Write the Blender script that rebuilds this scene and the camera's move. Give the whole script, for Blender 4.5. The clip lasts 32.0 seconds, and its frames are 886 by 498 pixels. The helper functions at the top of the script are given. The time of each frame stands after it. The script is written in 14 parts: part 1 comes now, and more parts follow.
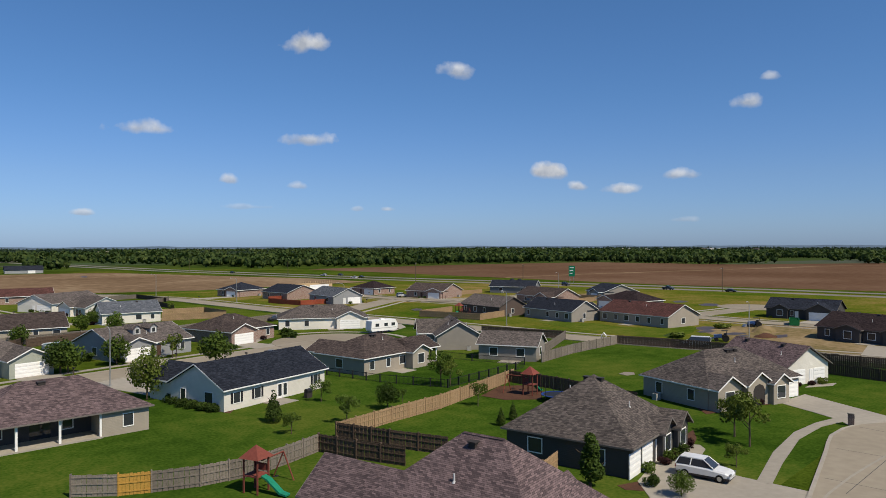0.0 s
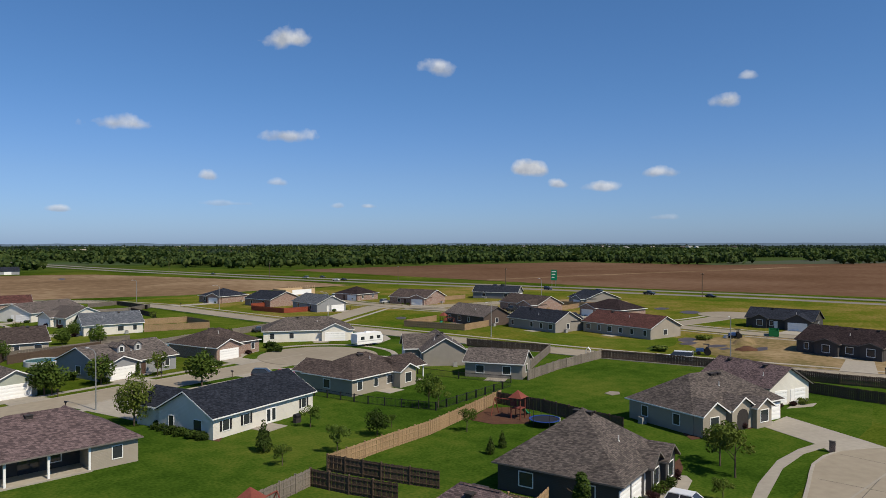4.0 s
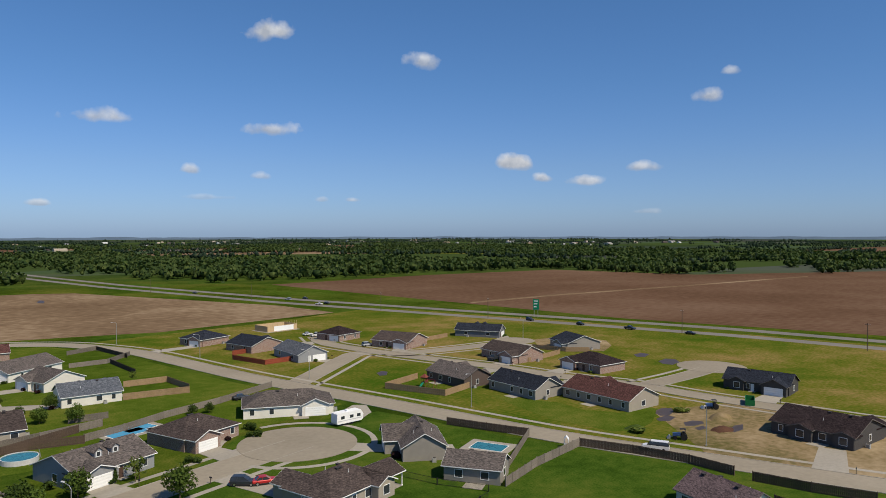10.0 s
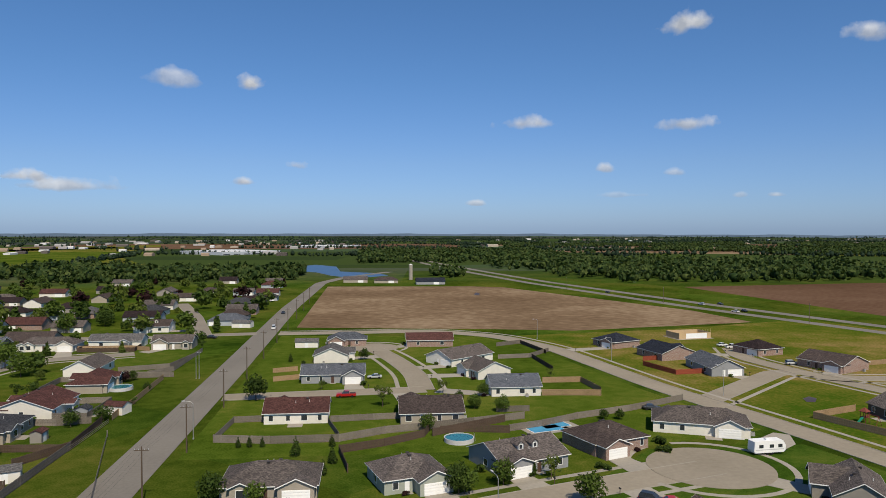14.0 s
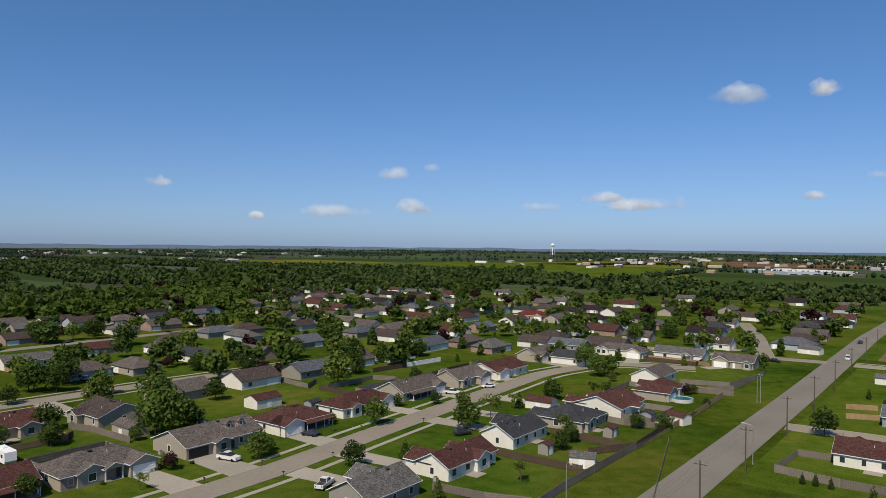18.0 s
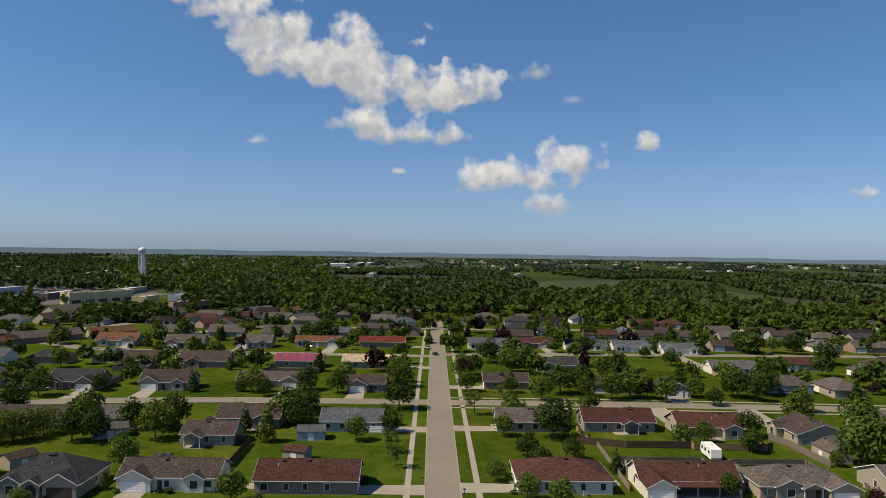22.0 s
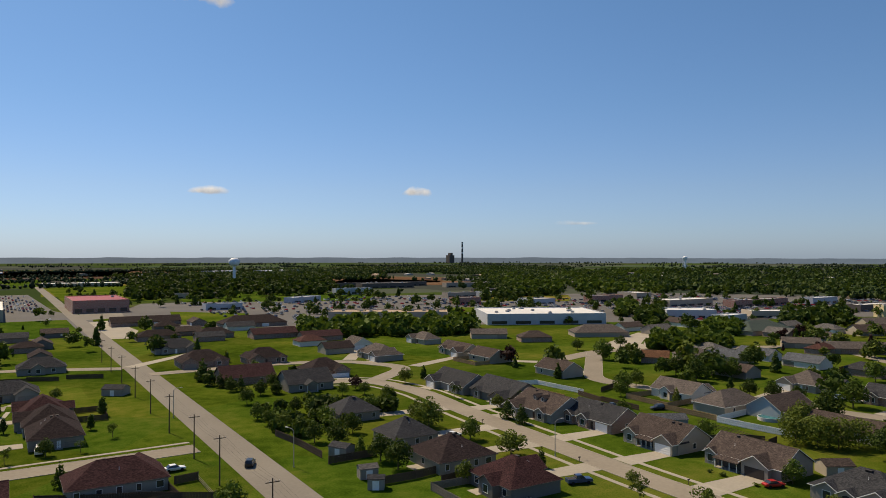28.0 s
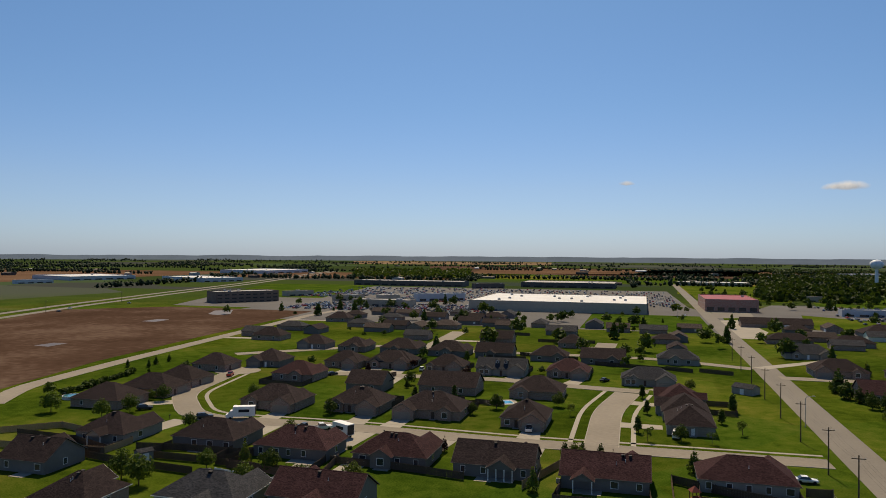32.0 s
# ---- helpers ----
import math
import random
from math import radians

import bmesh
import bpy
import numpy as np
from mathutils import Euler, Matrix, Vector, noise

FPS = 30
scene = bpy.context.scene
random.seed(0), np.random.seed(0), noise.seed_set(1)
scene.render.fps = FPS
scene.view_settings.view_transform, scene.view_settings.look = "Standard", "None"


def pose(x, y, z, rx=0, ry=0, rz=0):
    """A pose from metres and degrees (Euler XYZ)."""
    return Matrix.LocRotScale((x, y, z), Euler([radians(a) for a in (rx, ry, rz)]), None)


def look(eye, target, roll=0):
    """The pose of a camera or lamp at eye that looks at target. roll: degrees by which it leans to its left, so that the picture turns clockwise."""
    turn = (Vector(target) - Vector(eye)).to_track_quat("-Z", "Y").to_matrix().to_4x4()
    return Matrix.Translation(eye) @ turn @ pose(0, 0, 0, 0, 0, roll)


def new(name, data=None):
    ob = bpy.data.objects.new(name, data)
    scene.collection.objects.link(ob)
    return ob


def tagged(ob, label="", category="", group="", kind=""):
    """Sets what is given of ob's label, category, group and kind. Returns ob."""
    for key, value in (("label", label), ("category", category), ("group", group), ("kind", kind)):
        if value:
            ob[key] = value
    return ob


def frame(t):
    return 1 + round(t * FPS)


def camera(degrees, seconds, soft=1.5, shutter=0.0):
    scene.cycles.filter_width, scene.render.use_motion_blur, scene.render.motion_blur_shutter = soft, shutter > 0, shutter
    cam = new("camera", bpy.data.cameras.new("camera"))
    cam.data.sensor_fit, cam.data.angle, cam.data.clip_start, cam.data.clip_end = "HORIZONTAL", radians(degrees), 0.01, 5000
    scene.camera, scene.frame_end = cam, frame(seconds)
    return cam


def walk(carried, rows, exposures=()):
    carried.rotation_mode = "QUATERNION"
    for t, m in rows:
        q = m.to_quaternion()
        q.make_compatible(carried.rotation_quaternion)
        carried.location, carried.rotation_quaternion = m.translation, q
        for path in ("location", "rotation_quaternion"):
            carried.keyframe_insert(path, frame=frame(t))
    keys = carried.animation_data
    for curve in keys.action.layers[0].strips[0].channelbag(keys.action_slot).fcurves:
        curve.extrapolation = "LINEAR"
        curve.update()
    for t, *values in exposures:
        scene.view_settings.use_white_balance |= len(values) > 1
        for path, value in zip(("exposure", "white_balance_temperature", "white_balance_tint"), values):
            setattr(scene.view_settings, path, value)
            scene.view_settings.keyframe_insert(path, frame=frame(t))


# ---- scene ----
cam = camera(63.4, 32.0, soft=0.7)
PATH = [
    (0.0, (0.23, -0.10, 20.24), (57.59, 81.81, 19.73), -0.13),
    (0.5, (0.23, -0.10, 20.24), (57.82, 81.65, 19.69), -0.15),
    (1.0, (0.23, -0.10, 20.24), (58.02, 81.51, 19.66), -0.16),
    (1.5, (0.23, -0.10, 20.24), (58.32, 81.29, 19.60), -0.13),
    (2.0, (0.23, -0.10, 20.24), (58.68, 81.04, 19.55), -0.11),
    (2.5, (0.23, -0.10, 20.24), (58.89, 80.88, 19.49), -0.12),
    (3.0, (0.23, -0.10, 20.24), (59.11, 80.72, 19.62), 0.01),
    (3.5, (-0.75, 0.16, 21.95), (58.50, 80.79, 21.12), 0.01),
    (5.5, (-1.03, 0.11, 28.74), (59.07, 80.03, 27.74), -0.08),
    (6.0, (-0.96, -0.10, 30.36), (59.27, 79.72, 29.47), -0.13),
    (6.5, (-0.89, -0.26, 32.00), (59.49, 79.45, 31.14), -0.20),
    (7.0, (-0.75, -0.37, 33.70), (59.79, 79.22, 32.77), -0.17),
    (7.5, (-0.55, -0.44, 35.50), (60.09, 79.07, 34.45), -0.23),
    (8.0, (-0.33, -0.51, 37.39), (60.42, 78.91, 36.06), -0.08),
    (8.5, (-0.14, -0.59, 39.31), (60.70, 78.76, 37.69), 0.04),
    (9.0, (-0.04, -0.61, 41.14), (60.90, 78.65, 39.21), -0.03),
    (9.5, (-0.01, -0.59, 42.90), (61.06, 78.56, 40.75), -0.06),
    (10.0, (-0.01, -0.53, 44.62), (61.21, 78.51, 42.28), -0.06),
    (10.5, (-0.03, -0.40, 46.20), (61.34, 78.51, 43.77), -0.06),
    (11.0, (-0.03, -0.22, 47.31), (60.72, 79.18, 44.82), -0.04),
    (11.5, (-0.00, -0.00, 48.00), (56.67, 82.35, 45.24), -0.08),
    (12.0, (-0.00, 0.00, 48.00), (48.32, 87.51, 45.26), -0.18),
    (12.5, (0.00, 0.00, 48.00), (38.50, 92.25, 45.27), -0.17),
    (13.0, (0.00, 0.00, 48.00), (28.48, 95.82, 45.27), -0.04),
    (13.5, (0.00, 0.00, 48.00), (19.27, 98.09, 45.20), 0.00),
    (14.0, (0.00, -0.00, 48.00), (9.95, 99.46, 45.19), 0.08),
    (14.5, (-0.00, -0.00, 48.00), (0.47, 99.96, 45.27), 0.18),
    (16.5, (0.00, 0.00, 48.00), (-35.02, 93.66, 46.53), 0.25),
    (17.0, (0.00, 0.00, 48.00), (-42.91, 90.32, 46.77), 0.35),
    (17.5, (0.00, 0.00, 48.00), (-51.55, 85.68, 47.05), 0.44),
    (18.0, (-0.00, 0.00, 48.00), (-60.37, 79.72, 47.21), 0.53),
    (18.5, (-0.00, -0.00, 48.00), (-68.73, 72.63, 47.27), 0.76),
    (19.0, (-0.00, -0.00, 48.00), (-76.74, 64.11, 47.30), 0.97),
    (19.5, (-0.00, -0.00, 48.00), (-83.66, 54.78, 47.40), 0.89),
    (20.0, (-0.00, -0.00, 48.00), (-89.53, 44.54, 47.65), 0.85),
    (20.5, (-0.00, -0.00, 48.00), (-94.11, 33.81, 47.79), 0.80),
    (21.0, (0.00, 0.00, 48.00), (-97.32, 22.99, 47.92), 0.82),
    (21.5, (0.00, -0.00, 48.00), (-99.25, 12.24, 48.07), 0.85),
    (22.0, (0.00, 0.00, 48.00), (-99.99, 1.38, 48.17), 0.78),
    (22.5, (0.00, -0.00, 48.00), (-99.55, -9.51, 48.27), 0.76),
    (23.0, (-0.00, 0.00, 48.00), (-98.01, -19.86, 48.33), 0.76),
    (23.5, (-0.00, 0.00, 48.00), (-95.65, -29.16, 48.37), 0.79),
    (24.0, (-0.00, 0.00, 48.00), (-92.83, -37.19, 48.39), 0.69),
    (24.5, (-0.00, 0.00, 48.00), (-89.16, -45.28, 48.43), 0.58),
    (25.0, (-0.00, -0.00, 48.00), (-84.83, -52.96, 48.47), 0.63),
    (25.5, (0.00, 0.00, 48.00), (-81.18, -58.39, 48.48), 0.51),
    (27.5, (-0.00, -0.00, 48.00), (-58.91, -80.80, 48.82), 0.08),
    (28.0, (-0.00, -0.00, 48.00), (-52.65, -85.01, 48.90), 0.04),
    (28.5, (0.00, -0.00, 48.00), (-44.73, -89.43, 48.96), 0.02),
    (29.0, (0.00, -0.00, 48.00), (-35.59, -93.45, 49.06), -0.01),
    (29.5, (0.00, -0.00, 48.00), (-25.97, -96.56, 49.11), -0.01),
    (30.0, (0.00, -0.00, 48.00), (-15.62, -98.77, 49.10), 0.07),
    (30.5, (0.00, 0.00, 48.00), (-5.14, -99.86, 49.06), 0.25),
    (31.0, (0.00, 0.00, 48.00), (5.71, -99.83, 49.04), 0.22),
    (31.5, (0.00, 0.00, 48.00), (16.50, -98.62, 49.00), 0.14),
    (32.0, (-0.00, 0.00, 48.00), (26.92, -96.31, 48.68), 0.41),
]
walk(cam, [(t, look(eye, target, roll)) for t, eye, target, roll in PATH],
     [(0, 0.02, 6450, 10), (9, 0.02, 6450, 10), (14, 0.0, 6500, 10), (19, 0.0, 6500, 10), (21, 0.06, 7000, 10), (23, 0.17, 7300, 10), (25, 0.27, 7600, 10), (28, 0.16, 7750, 11), (30, 0.11, 7800, 11), (32, -0.01, 7800, 11)])
# ---------------------------------------------------------------- light
SUN_AZ, SUN_EL = 193.0, 51.0          # turn from +y towards -x, and height, in degrees
world = bpy.data.worlds.new("world")
scene.world = world
world.use_nodes = True
wn = world.node_tree.nodes
sky = wn.new("ShaderNodeTexSky")
sky.sky_type = "NISHITA"
sky.sun_disc = False
sky.sun_elevation = radians(SUN_EL)
sky.sun_rotation = radians(-SUN_AZ)
sky.altitude = 100
sky.air_density = 1.0
sky.dust_density = 0.35
sky.ozone_density = 3.5
wn["Background"].inputs[1].default_value = 0.075
tint = wn.new("ShaderNodeMix")          # the clip's cool, saturated daylight balance
tint.data_type, tint.blend_type = "RGBA", "MULTIPLY"
tint.inputs[0].default_value = 1.0
high = wn.new("ShaderNodeValToRGB")     # clear blue above, a paler blue-grey veil low down
high.color_ramp.elements[0].position, high.color_ramp.elements[0].color = 0.0, (0.60, 0.85, 1.50, 1)
high.color_ramp.elements[1].position, high.color_ramp.elements[1].color = 0.34, (0.66, 1.0, 1.31, 1)
high.color_ramp.elements.new(0.03).color = (0.65, 0.88, 1.43, 1)
high.color_ramp.elements.new(0.09).color = (0.70, 0.90, 1.31, 1)
high.color_ramp.elements.new(0.2).color = (0.66, 0.945, 1.29, 1)
where, upz = wn.new("ShaderNodeTexCoord"), wn.new("ShaderNodeSeparateXYZ")
world.node_tree.links.new(where.outputs["Generated"], upz.inputs[0])
world.node_tree.links.new(upz.outputs[2], high.inputs[0])
world.node_tree.links.new(high.outputs[0], tint.inputs[7])
world.node_tree.links.new(sky.outputs[0], tint.inputs[6])
world.node_tree.links.new(tint.outputs[2], wn["Background"].inputs[0])
sun = new("sun", bpy.data.lights.new("sun", "SUN"))
sun.data.energy, sun.data.angle, sun.data.color = 4.9, radians(0.55), (1.0, 0.885, 0.70)
sd = Vector((-math.sin(radians(SUN_AZ)) * math.cos(radians(SUN_EL)), math.cos(radians(SUN_AZ)) * math.cos(radians(SUN_EL)), math.sin(radians(SUN_EL))))
sun.matrix_world = look(sd * 300, (0, 0, 0))

# ---------------------------------------------------------------- materials
MATS = {}


def mat(name, a, b=None, rough=0.85, fine=3.0, coarse=0.15, mixc=0.5, bump=0.0, metal=0.0, vary=0.0, spec=0.12, kind="noise"):
    """Colour that wanders from a to b at two scales (per metre), with fine relief and a little change from thing to thing."""
    if name in MATS:
        return MATS[name]
    m = bpy.data.materials.new(name)
    m.use_nodes = True
    nt = m.node_tree
    n, l = nt.nodes, nt.links
    p = n["Principled BSDF"]
    p.inputs["Roughness"].default_value, p.inputs["Metallic"].default_value = rough, metal
    p.inputs["Specular IOR Level"].default_value = spec
    b = b or tuple(c * 0.8 for c in a)
    geo = n.new("ShaderNodeNewGeometry")
    t1, t2 = n.new("ShaderNodeTexNoise"), n.new("ShaderNodeTexNoise")
    for t, s, d in ((t1, fine, 3), (t2, coarse, 4)):
        t.inputs["Scale"].default_value, t.inputs["Detail"].default_value = s, d
        l.new(geo.outputs["Position"], t.inputs["Vector"])
    if kind == "voronoi":
        t1 = n.new("ShaderNodeTexVoronoi")
        t1.inputs["Scale"].default_value = fine
        l.new(geo.outputs["Position"], t1.inputs["Vector"])
    mx = n.new("ShaderNodeMix")
    mx.inputs[0].default_value = mixc
    l.new(t1.outputs["Color" if kind == "voronoi" else 0], mx.inputs[2])
    l.new(t2.outputs[0], mx.inputs[3])
    r = n.new("ShaderNodeValToRGB")
    r.color_ramp.elements[0].position, r.color_ramp.elements[1].position = 0.32, 0.68
    r.color_ramp.elements[0].color, r.color_ramp.elements[1].color = (*b, 1), (*a, 1)
    l.new(mx.outputs[0], r.inputs[0])
    out = r.outputs[0]
    if vary:
        info, hsv, ma = n.new("ShaderNodeObjectInfo"), n.new("ShaderNodeHueSaturation"), n.new("ShaderNodeMapRange")
        ma.inputs[3].default_value, ma.inputs[4].default_value = 1 - vary, 1 + vary
        l.new(info.outputs["Random"], ma.inputs[0])
        l.new(ma.outputs[0], hsv.inputs["Value"])
        l.new(out, hsv.inputs["Color"])
        out = hsv.outputs[0]
    l.new(out, p.inputs["Base Color"])
    if bump:
        bp = n.new("ShaderNodeBump")
        bp.inputs["Strength"].default_value, bp.inputs["Distance"].default_value = bump, 0.06
        l.new(t1.outputs[0], bp.inputs["Height"])
        l.new(bp.outputs[0], p.inputs["Normal"])
    MATS[name] = m
    return m


def siding(name, a, step=0.16, vary=0.04):
    """Lapped boards: a saw-tooth relief along the height, and faint weathering."""
    m = mat("siding_" + name, a, tuple(c * 0.86 for c in a), 0.6, 1.2, 0.25, 0.6, vary=vary)
    nt = m.node_tree
    n, l = nt.nodes, nt.links
    if "Bump" in n:
        return m
    geo = n.new("ShaderNodeNewGeometry")
    w = n.new("ShaderNodeTexWave")
    w.bands_direction, w.wave_profile = "Z", "SAW"
    w.inputs["Scale"].default_value = 0.314 / step
    l.new(geo.outputs["Position"], w.inputs["Vector"])
    bp = n.new("ShaderNodeBump")
    bp.inputs["Strength"].default_value, bp.inputs["Distance"].default_value = 0.5, 0.03
    l.new(w.outputs["Fac"], bp.inputs["Height"])
    l.new(bp.outputs[0], n["Principled BSDF"].inputs["Normal"])
    return m


def masonry(name, a, b, mortar, sx=0.22, sy=0.075):
    if name in MATS:
        return MATS[name]
    m = bpy.data.materials.new(name)
    m.use_nodes = True
    n, l = m.node_tree.nodes, m.node_tree.links
    p = n["Principled BSDF"]
    p.inputs["Roughness"].default_value = 0.9
    tc, sep, com, add = n.new("ShaderNodeNewGeometry"), n.new("ShaderNodeSeparateXYZ"), n.new("ShaderNodeCombineXYZ"), n.new("ShaderNodeMath")
    l.new(tc.outputs["Position"], sep.inputs[0])
    l.new(sep.outputs[0], add.inputs[0])
    l.new(sep.outputs[1], add.inputs[1])
    l.new(add.outputs[0], com.inputs[0])
    l.new(sep.outputs[2], com.inputs[1])
    br = n.new("ShaderNodeTexBrick")
    br.inputs["Scale"].default_value, br.inputs["Brick Width"].default_value, br.inputs["Row Height"].default_value = 1.0, sx, sy
    br.inputs["Mortar Size"].default_value = 0.008
    br.inputs["Color1"].default_value, br.inputs["Color2"].default_value, br.inputs["Mortar"].default_value = (*a, 1), (*b, 1), (*mortar, 1)
    l.new(com.outputs[0], br.inputs["Vector"])
    l.new(br.outputs[0], p.inputs["Base Color"])
    bp = n.new("ShaderNodeBump")
    bp.inputs["Strength"].default_value, bp.inputs["Distance"].default_value = 0.5, 0.01
    l.new(br.outputs["Fac"], bp.inputs["Height"])
    bp.invert = True
    l.new(bp.outputs[0], p.inputs["Normal"])
    MATS[name] = m
    return m


def shingle(name, a):
    """Asphalt shingles: tabs in courses that follow the slope, each a little lighter or darker, blotched at metre scale."""
    key = "shingle_" + name
    if key in MATS:
        return MATS[key]
    m = mat(key, tuple(c * 1.22 for c in a), tuple(c * 0.76 for c in a), 0.92, 14.0, 0.45, 0.45, vary=0.12, spec=0.05)
    n, l = m.node_tree.nodes, m.node_tree.links
    p = n["Principled BSDF"]
    src = p.inputs["Base Color"].links[0].from_socket
    tc, sep, add, com, br, mx, bp = (n.new("ShaderNode" + k) for k in ("TexCoord", "SeparateXYZ", "Math", "CombineXYZ", "TexBrick", "Mix", "Bump"))
    l.new(tc.outputs["Object"], sep.inputs[0])
    l.new(sep.outputs[0], add.inputs[0])
    l.new(sep.outputs[1], add.inputs[1])
    l.new(add.outputs[0], com.inputs[0])
    l.new(sep.outputs[2], com.inputs[1])
    l.new(com.outputs[0], br.inputs["Vector"])
    br.inputs["Scale"].default_value, br.inputs["Brick Width"].default_value, br.inputs["Row Height"].default_value = 1.0, 0.34, 0.085
    br.inputs["Mortar Size"].default_value, br.offset, br.offset_frequency = 0.007, 0.37, 3
    br.inputs["Color1"].default_value, br.inputs["Color2"].default_value, br.inputs["Mortar"].default_value = (1.5, 1.47, 1.44, 1), (0.52, 0.54, 0.56, 1), (0.4, 0.4, 0.4, 1)
    mx.data_type, mx.blend_type, mx.inputs[0].default_value = "RGBA", "MULTIPLY", 1.0
    l.new(src, mx.inputs[6])
    l.new(br.outputs[0], mx.inputs[7])
    l.new(mx.outputs[2], p.inputs["Base Color"])
    bp.inputs["Strength"].default_value, bp.inputs["Distance"].default_value = 0.5, 0.02
    bp.invert = True
    l.new(br.outputs["Fac"], bp.inputs["Height"])
    l.new(bp.outputs[0], p.inputs["Normal"])
    return m


ROOFS = dict(brown=(0.066, 0.052, 0.048), taupe=(0.102, 0.088, 0.082), redbrown=(0.076, 0.037, 0.033), navy=(0.023, 0.027, 0.038), bluegrey=(0.088, 0.097, 0.114), dkbrown=(0.030, 0.022, 0.023), maroon=(0.045, 0.022, 0.024),
             slate=(0.043, 0.045, 0.051), grey=(0.103, 0.100, 0.099), red=(0.130, 0.033, 0.030), pink=(0.209, 0.058, 0.098), tanmetal=(0.404, 0.326, 0.221), orange=(0.138, 0.071, 0.043), purple=(0.112, 0.083, 0.086), sage=(0.066, 0.087, 0.078))
ROOF_WORDS = dict(brown="brown shingle", taupe="taupe shingle", redbrown="reddish-brown shingle", navy="dark navy shingle", bluegrey="blue-grey shingle", dkbrown="dark brown shingle", maroon="dark maroon shingle", slate="slate-grey shingle", grey="grey shingle",
                  red="red shingle", pink="faded pink metal", tanmetal="pale tan metal", orange="orange-brown shingle", purple="purplish-brown shingle", sage="grey-green shingle")
WALLS = dict(white=(0.72, 0.69, 0.62), tan=(0.361, 0.320, 0.262), grey=(0.285, 0.262, 0.232), umber=(0.184, 0.164, 0.152), bluegrey=(0.287, 0.295, 0.303), slate=(0.168, 0.172, 0.184), sage=(0.369, 0.394, 0.336), paleblue=(0.377, 0.410, 0.435), dkbrown=(0.107, 0.082, 0.070), charcoal=(0.070, 0.067, 0.066))
WALL_WORDS = dict(white="white siding", tan="tan siding", umber="brown siding", grey="grey siding", bluegrey="blue-grey siding", slate="dark blue-grey siding", sage="sage-green siding", paleblue="pale blue siding", dkbrown="dark brown siding", charcoal="charcoal siding", brick="brown brick", stone="pale stone")


def roof_mat(k):
    return shingle(k, ROOFS[k])


def wall_mat(k):
    if k == "brick":
        return masonry("brick_brown", (0.20, 0.115, 0.085), (0.27, 0.16, 0.12), (0.36, 0.33, 0.30))
    if k == "stone":
        return masonry("stone_pale", (0.42, 0.39, 0.35), (0.30, 0.28, 0.26), (0.45, 0.43, 0.40), 0.5, 0.22)
    return siding(k, WALLS[k])


TRIM = mat("trim_white", (0.80, 0.80, 0.78), (0.70, 0.70, 0.68), 0.5, 2, 0.3)
DOORW = mat("door_white", (0.82, 0.82, 0.80), (0.74, 0.74, 0.72), 0.45, 2, 0.3)
DOORT = mat("door_tan", (0.27, 0.235, 0.20), (0.22, 0.19, 0.16), 0.5, 2, 0.3)
DOORD = mat("door_dark", (0.10, 0.06, 0.045), (0.07, 0.045, 0.035), 0.5, 3, 0.3)
DTRIM = mat("trim_dark", (0.16, 0.145, 0.13), (0.12, 0.11, 0.10), 0.5, 2, 0.3)
BLACK = mat("shutter_black", (0.025, 0.025, 0.028), (0.018, 0.018, 0.02), 0.55, 4, 0.4)
CONC = mat("concrete_pale", (0.239, 0.212, 0.172), (0.181, 0.158, 0.128), 0.9, 0.9, 0.06, 0.55, bump=0.15, vary=0.05)
CONCN = mat("concrete_new", (0.282, 0.246, 0.190), (0.216, 0.186, 0.140), 0.9, 0.9, 0.06, 0.55, bump=0.15, vary=0.05)
WALKC = mat("concrete_walk", (0.323, 0.296, 0.248), (0.252, 0.228, 0.190), 0.9, 1.5, 0.1, 0.5, vary=0.06)
ASPH = mat("asphalt_grey", (0.197, 0.181, 0.155), (0.147, 0.133, 0.114), 0.92, 1.3, 0.04, 0.6, bump=0.1)
LOT = mat("asphalt_lot", (0.122, 0.118, 0.113), (0.080, 0.077, 0.076), 0.92, 0.6, 0.02, 0.6)
PIPE = mat("pipe_grey", (0.55, 0.55, 0.55), (0.42, 0.42, 0.42), 0.5, 5, 0.5)
VENT = mat("vent_dark", (0.05, 0.045, 0.042), (0.035, 0.03, 0.03), 0.6, 5, 0.5)
STEEL = mat("steel_pole", (0.42, 0.42, 0.41), (0.34, 0.34, 0.33), 0.45, 6, 0.4, metal=0.6)
WOODP = mat("pole_wood", (0.115, 0.085, 0.06), (0.07, 0.052, 0.04), 0.9, 6, 0.6)
FENCEG = mat("fence_grey", (0.225, 0.196, 0.165), (0.135, 0.116, 0.097), 0.9, 6, 0.25, 0.4, bump=0.3, vary=0.2)
FENCEN = mat("fence_cedar", (0.36, 0.25, 0.145), (0.24, 0.16, 0.09), 0.85, 6, 0.3, 0.4, bump=0.3, vary=0.10)
FENCEY = mat("fence_new_pine", (0.46, 0.27, 0.06), (0.36, 0.20, 0.045), 0.85, 6, 0.3, 0.4, bump=0.3, vary=0.06)
FENCER = mat("fence_redwood", (0.30, 0.075, 0.04), (0.21, 0.05, 0.03), 0.8, 6, 0.3, 0.4, bump=0.3, vary=0.08)
FENCEB = mat("fence_brown", (0.108, 0.076, 0.056), (0.068, 0.048, 0.036), 0.9, 6, 0.25, 0.4, bump=0.3, vary=0.12)
VINYL = mat("vinyl_white", (0.80, 0.81, 0.82), (0.72, 0.73, 0.74), 0.4, 3, 0.3)
RUBBER = mat("rubber_black", (0.02, 0.02, 0.02), (0.012, 0.012, 0.012), 0.8, 8, 1)
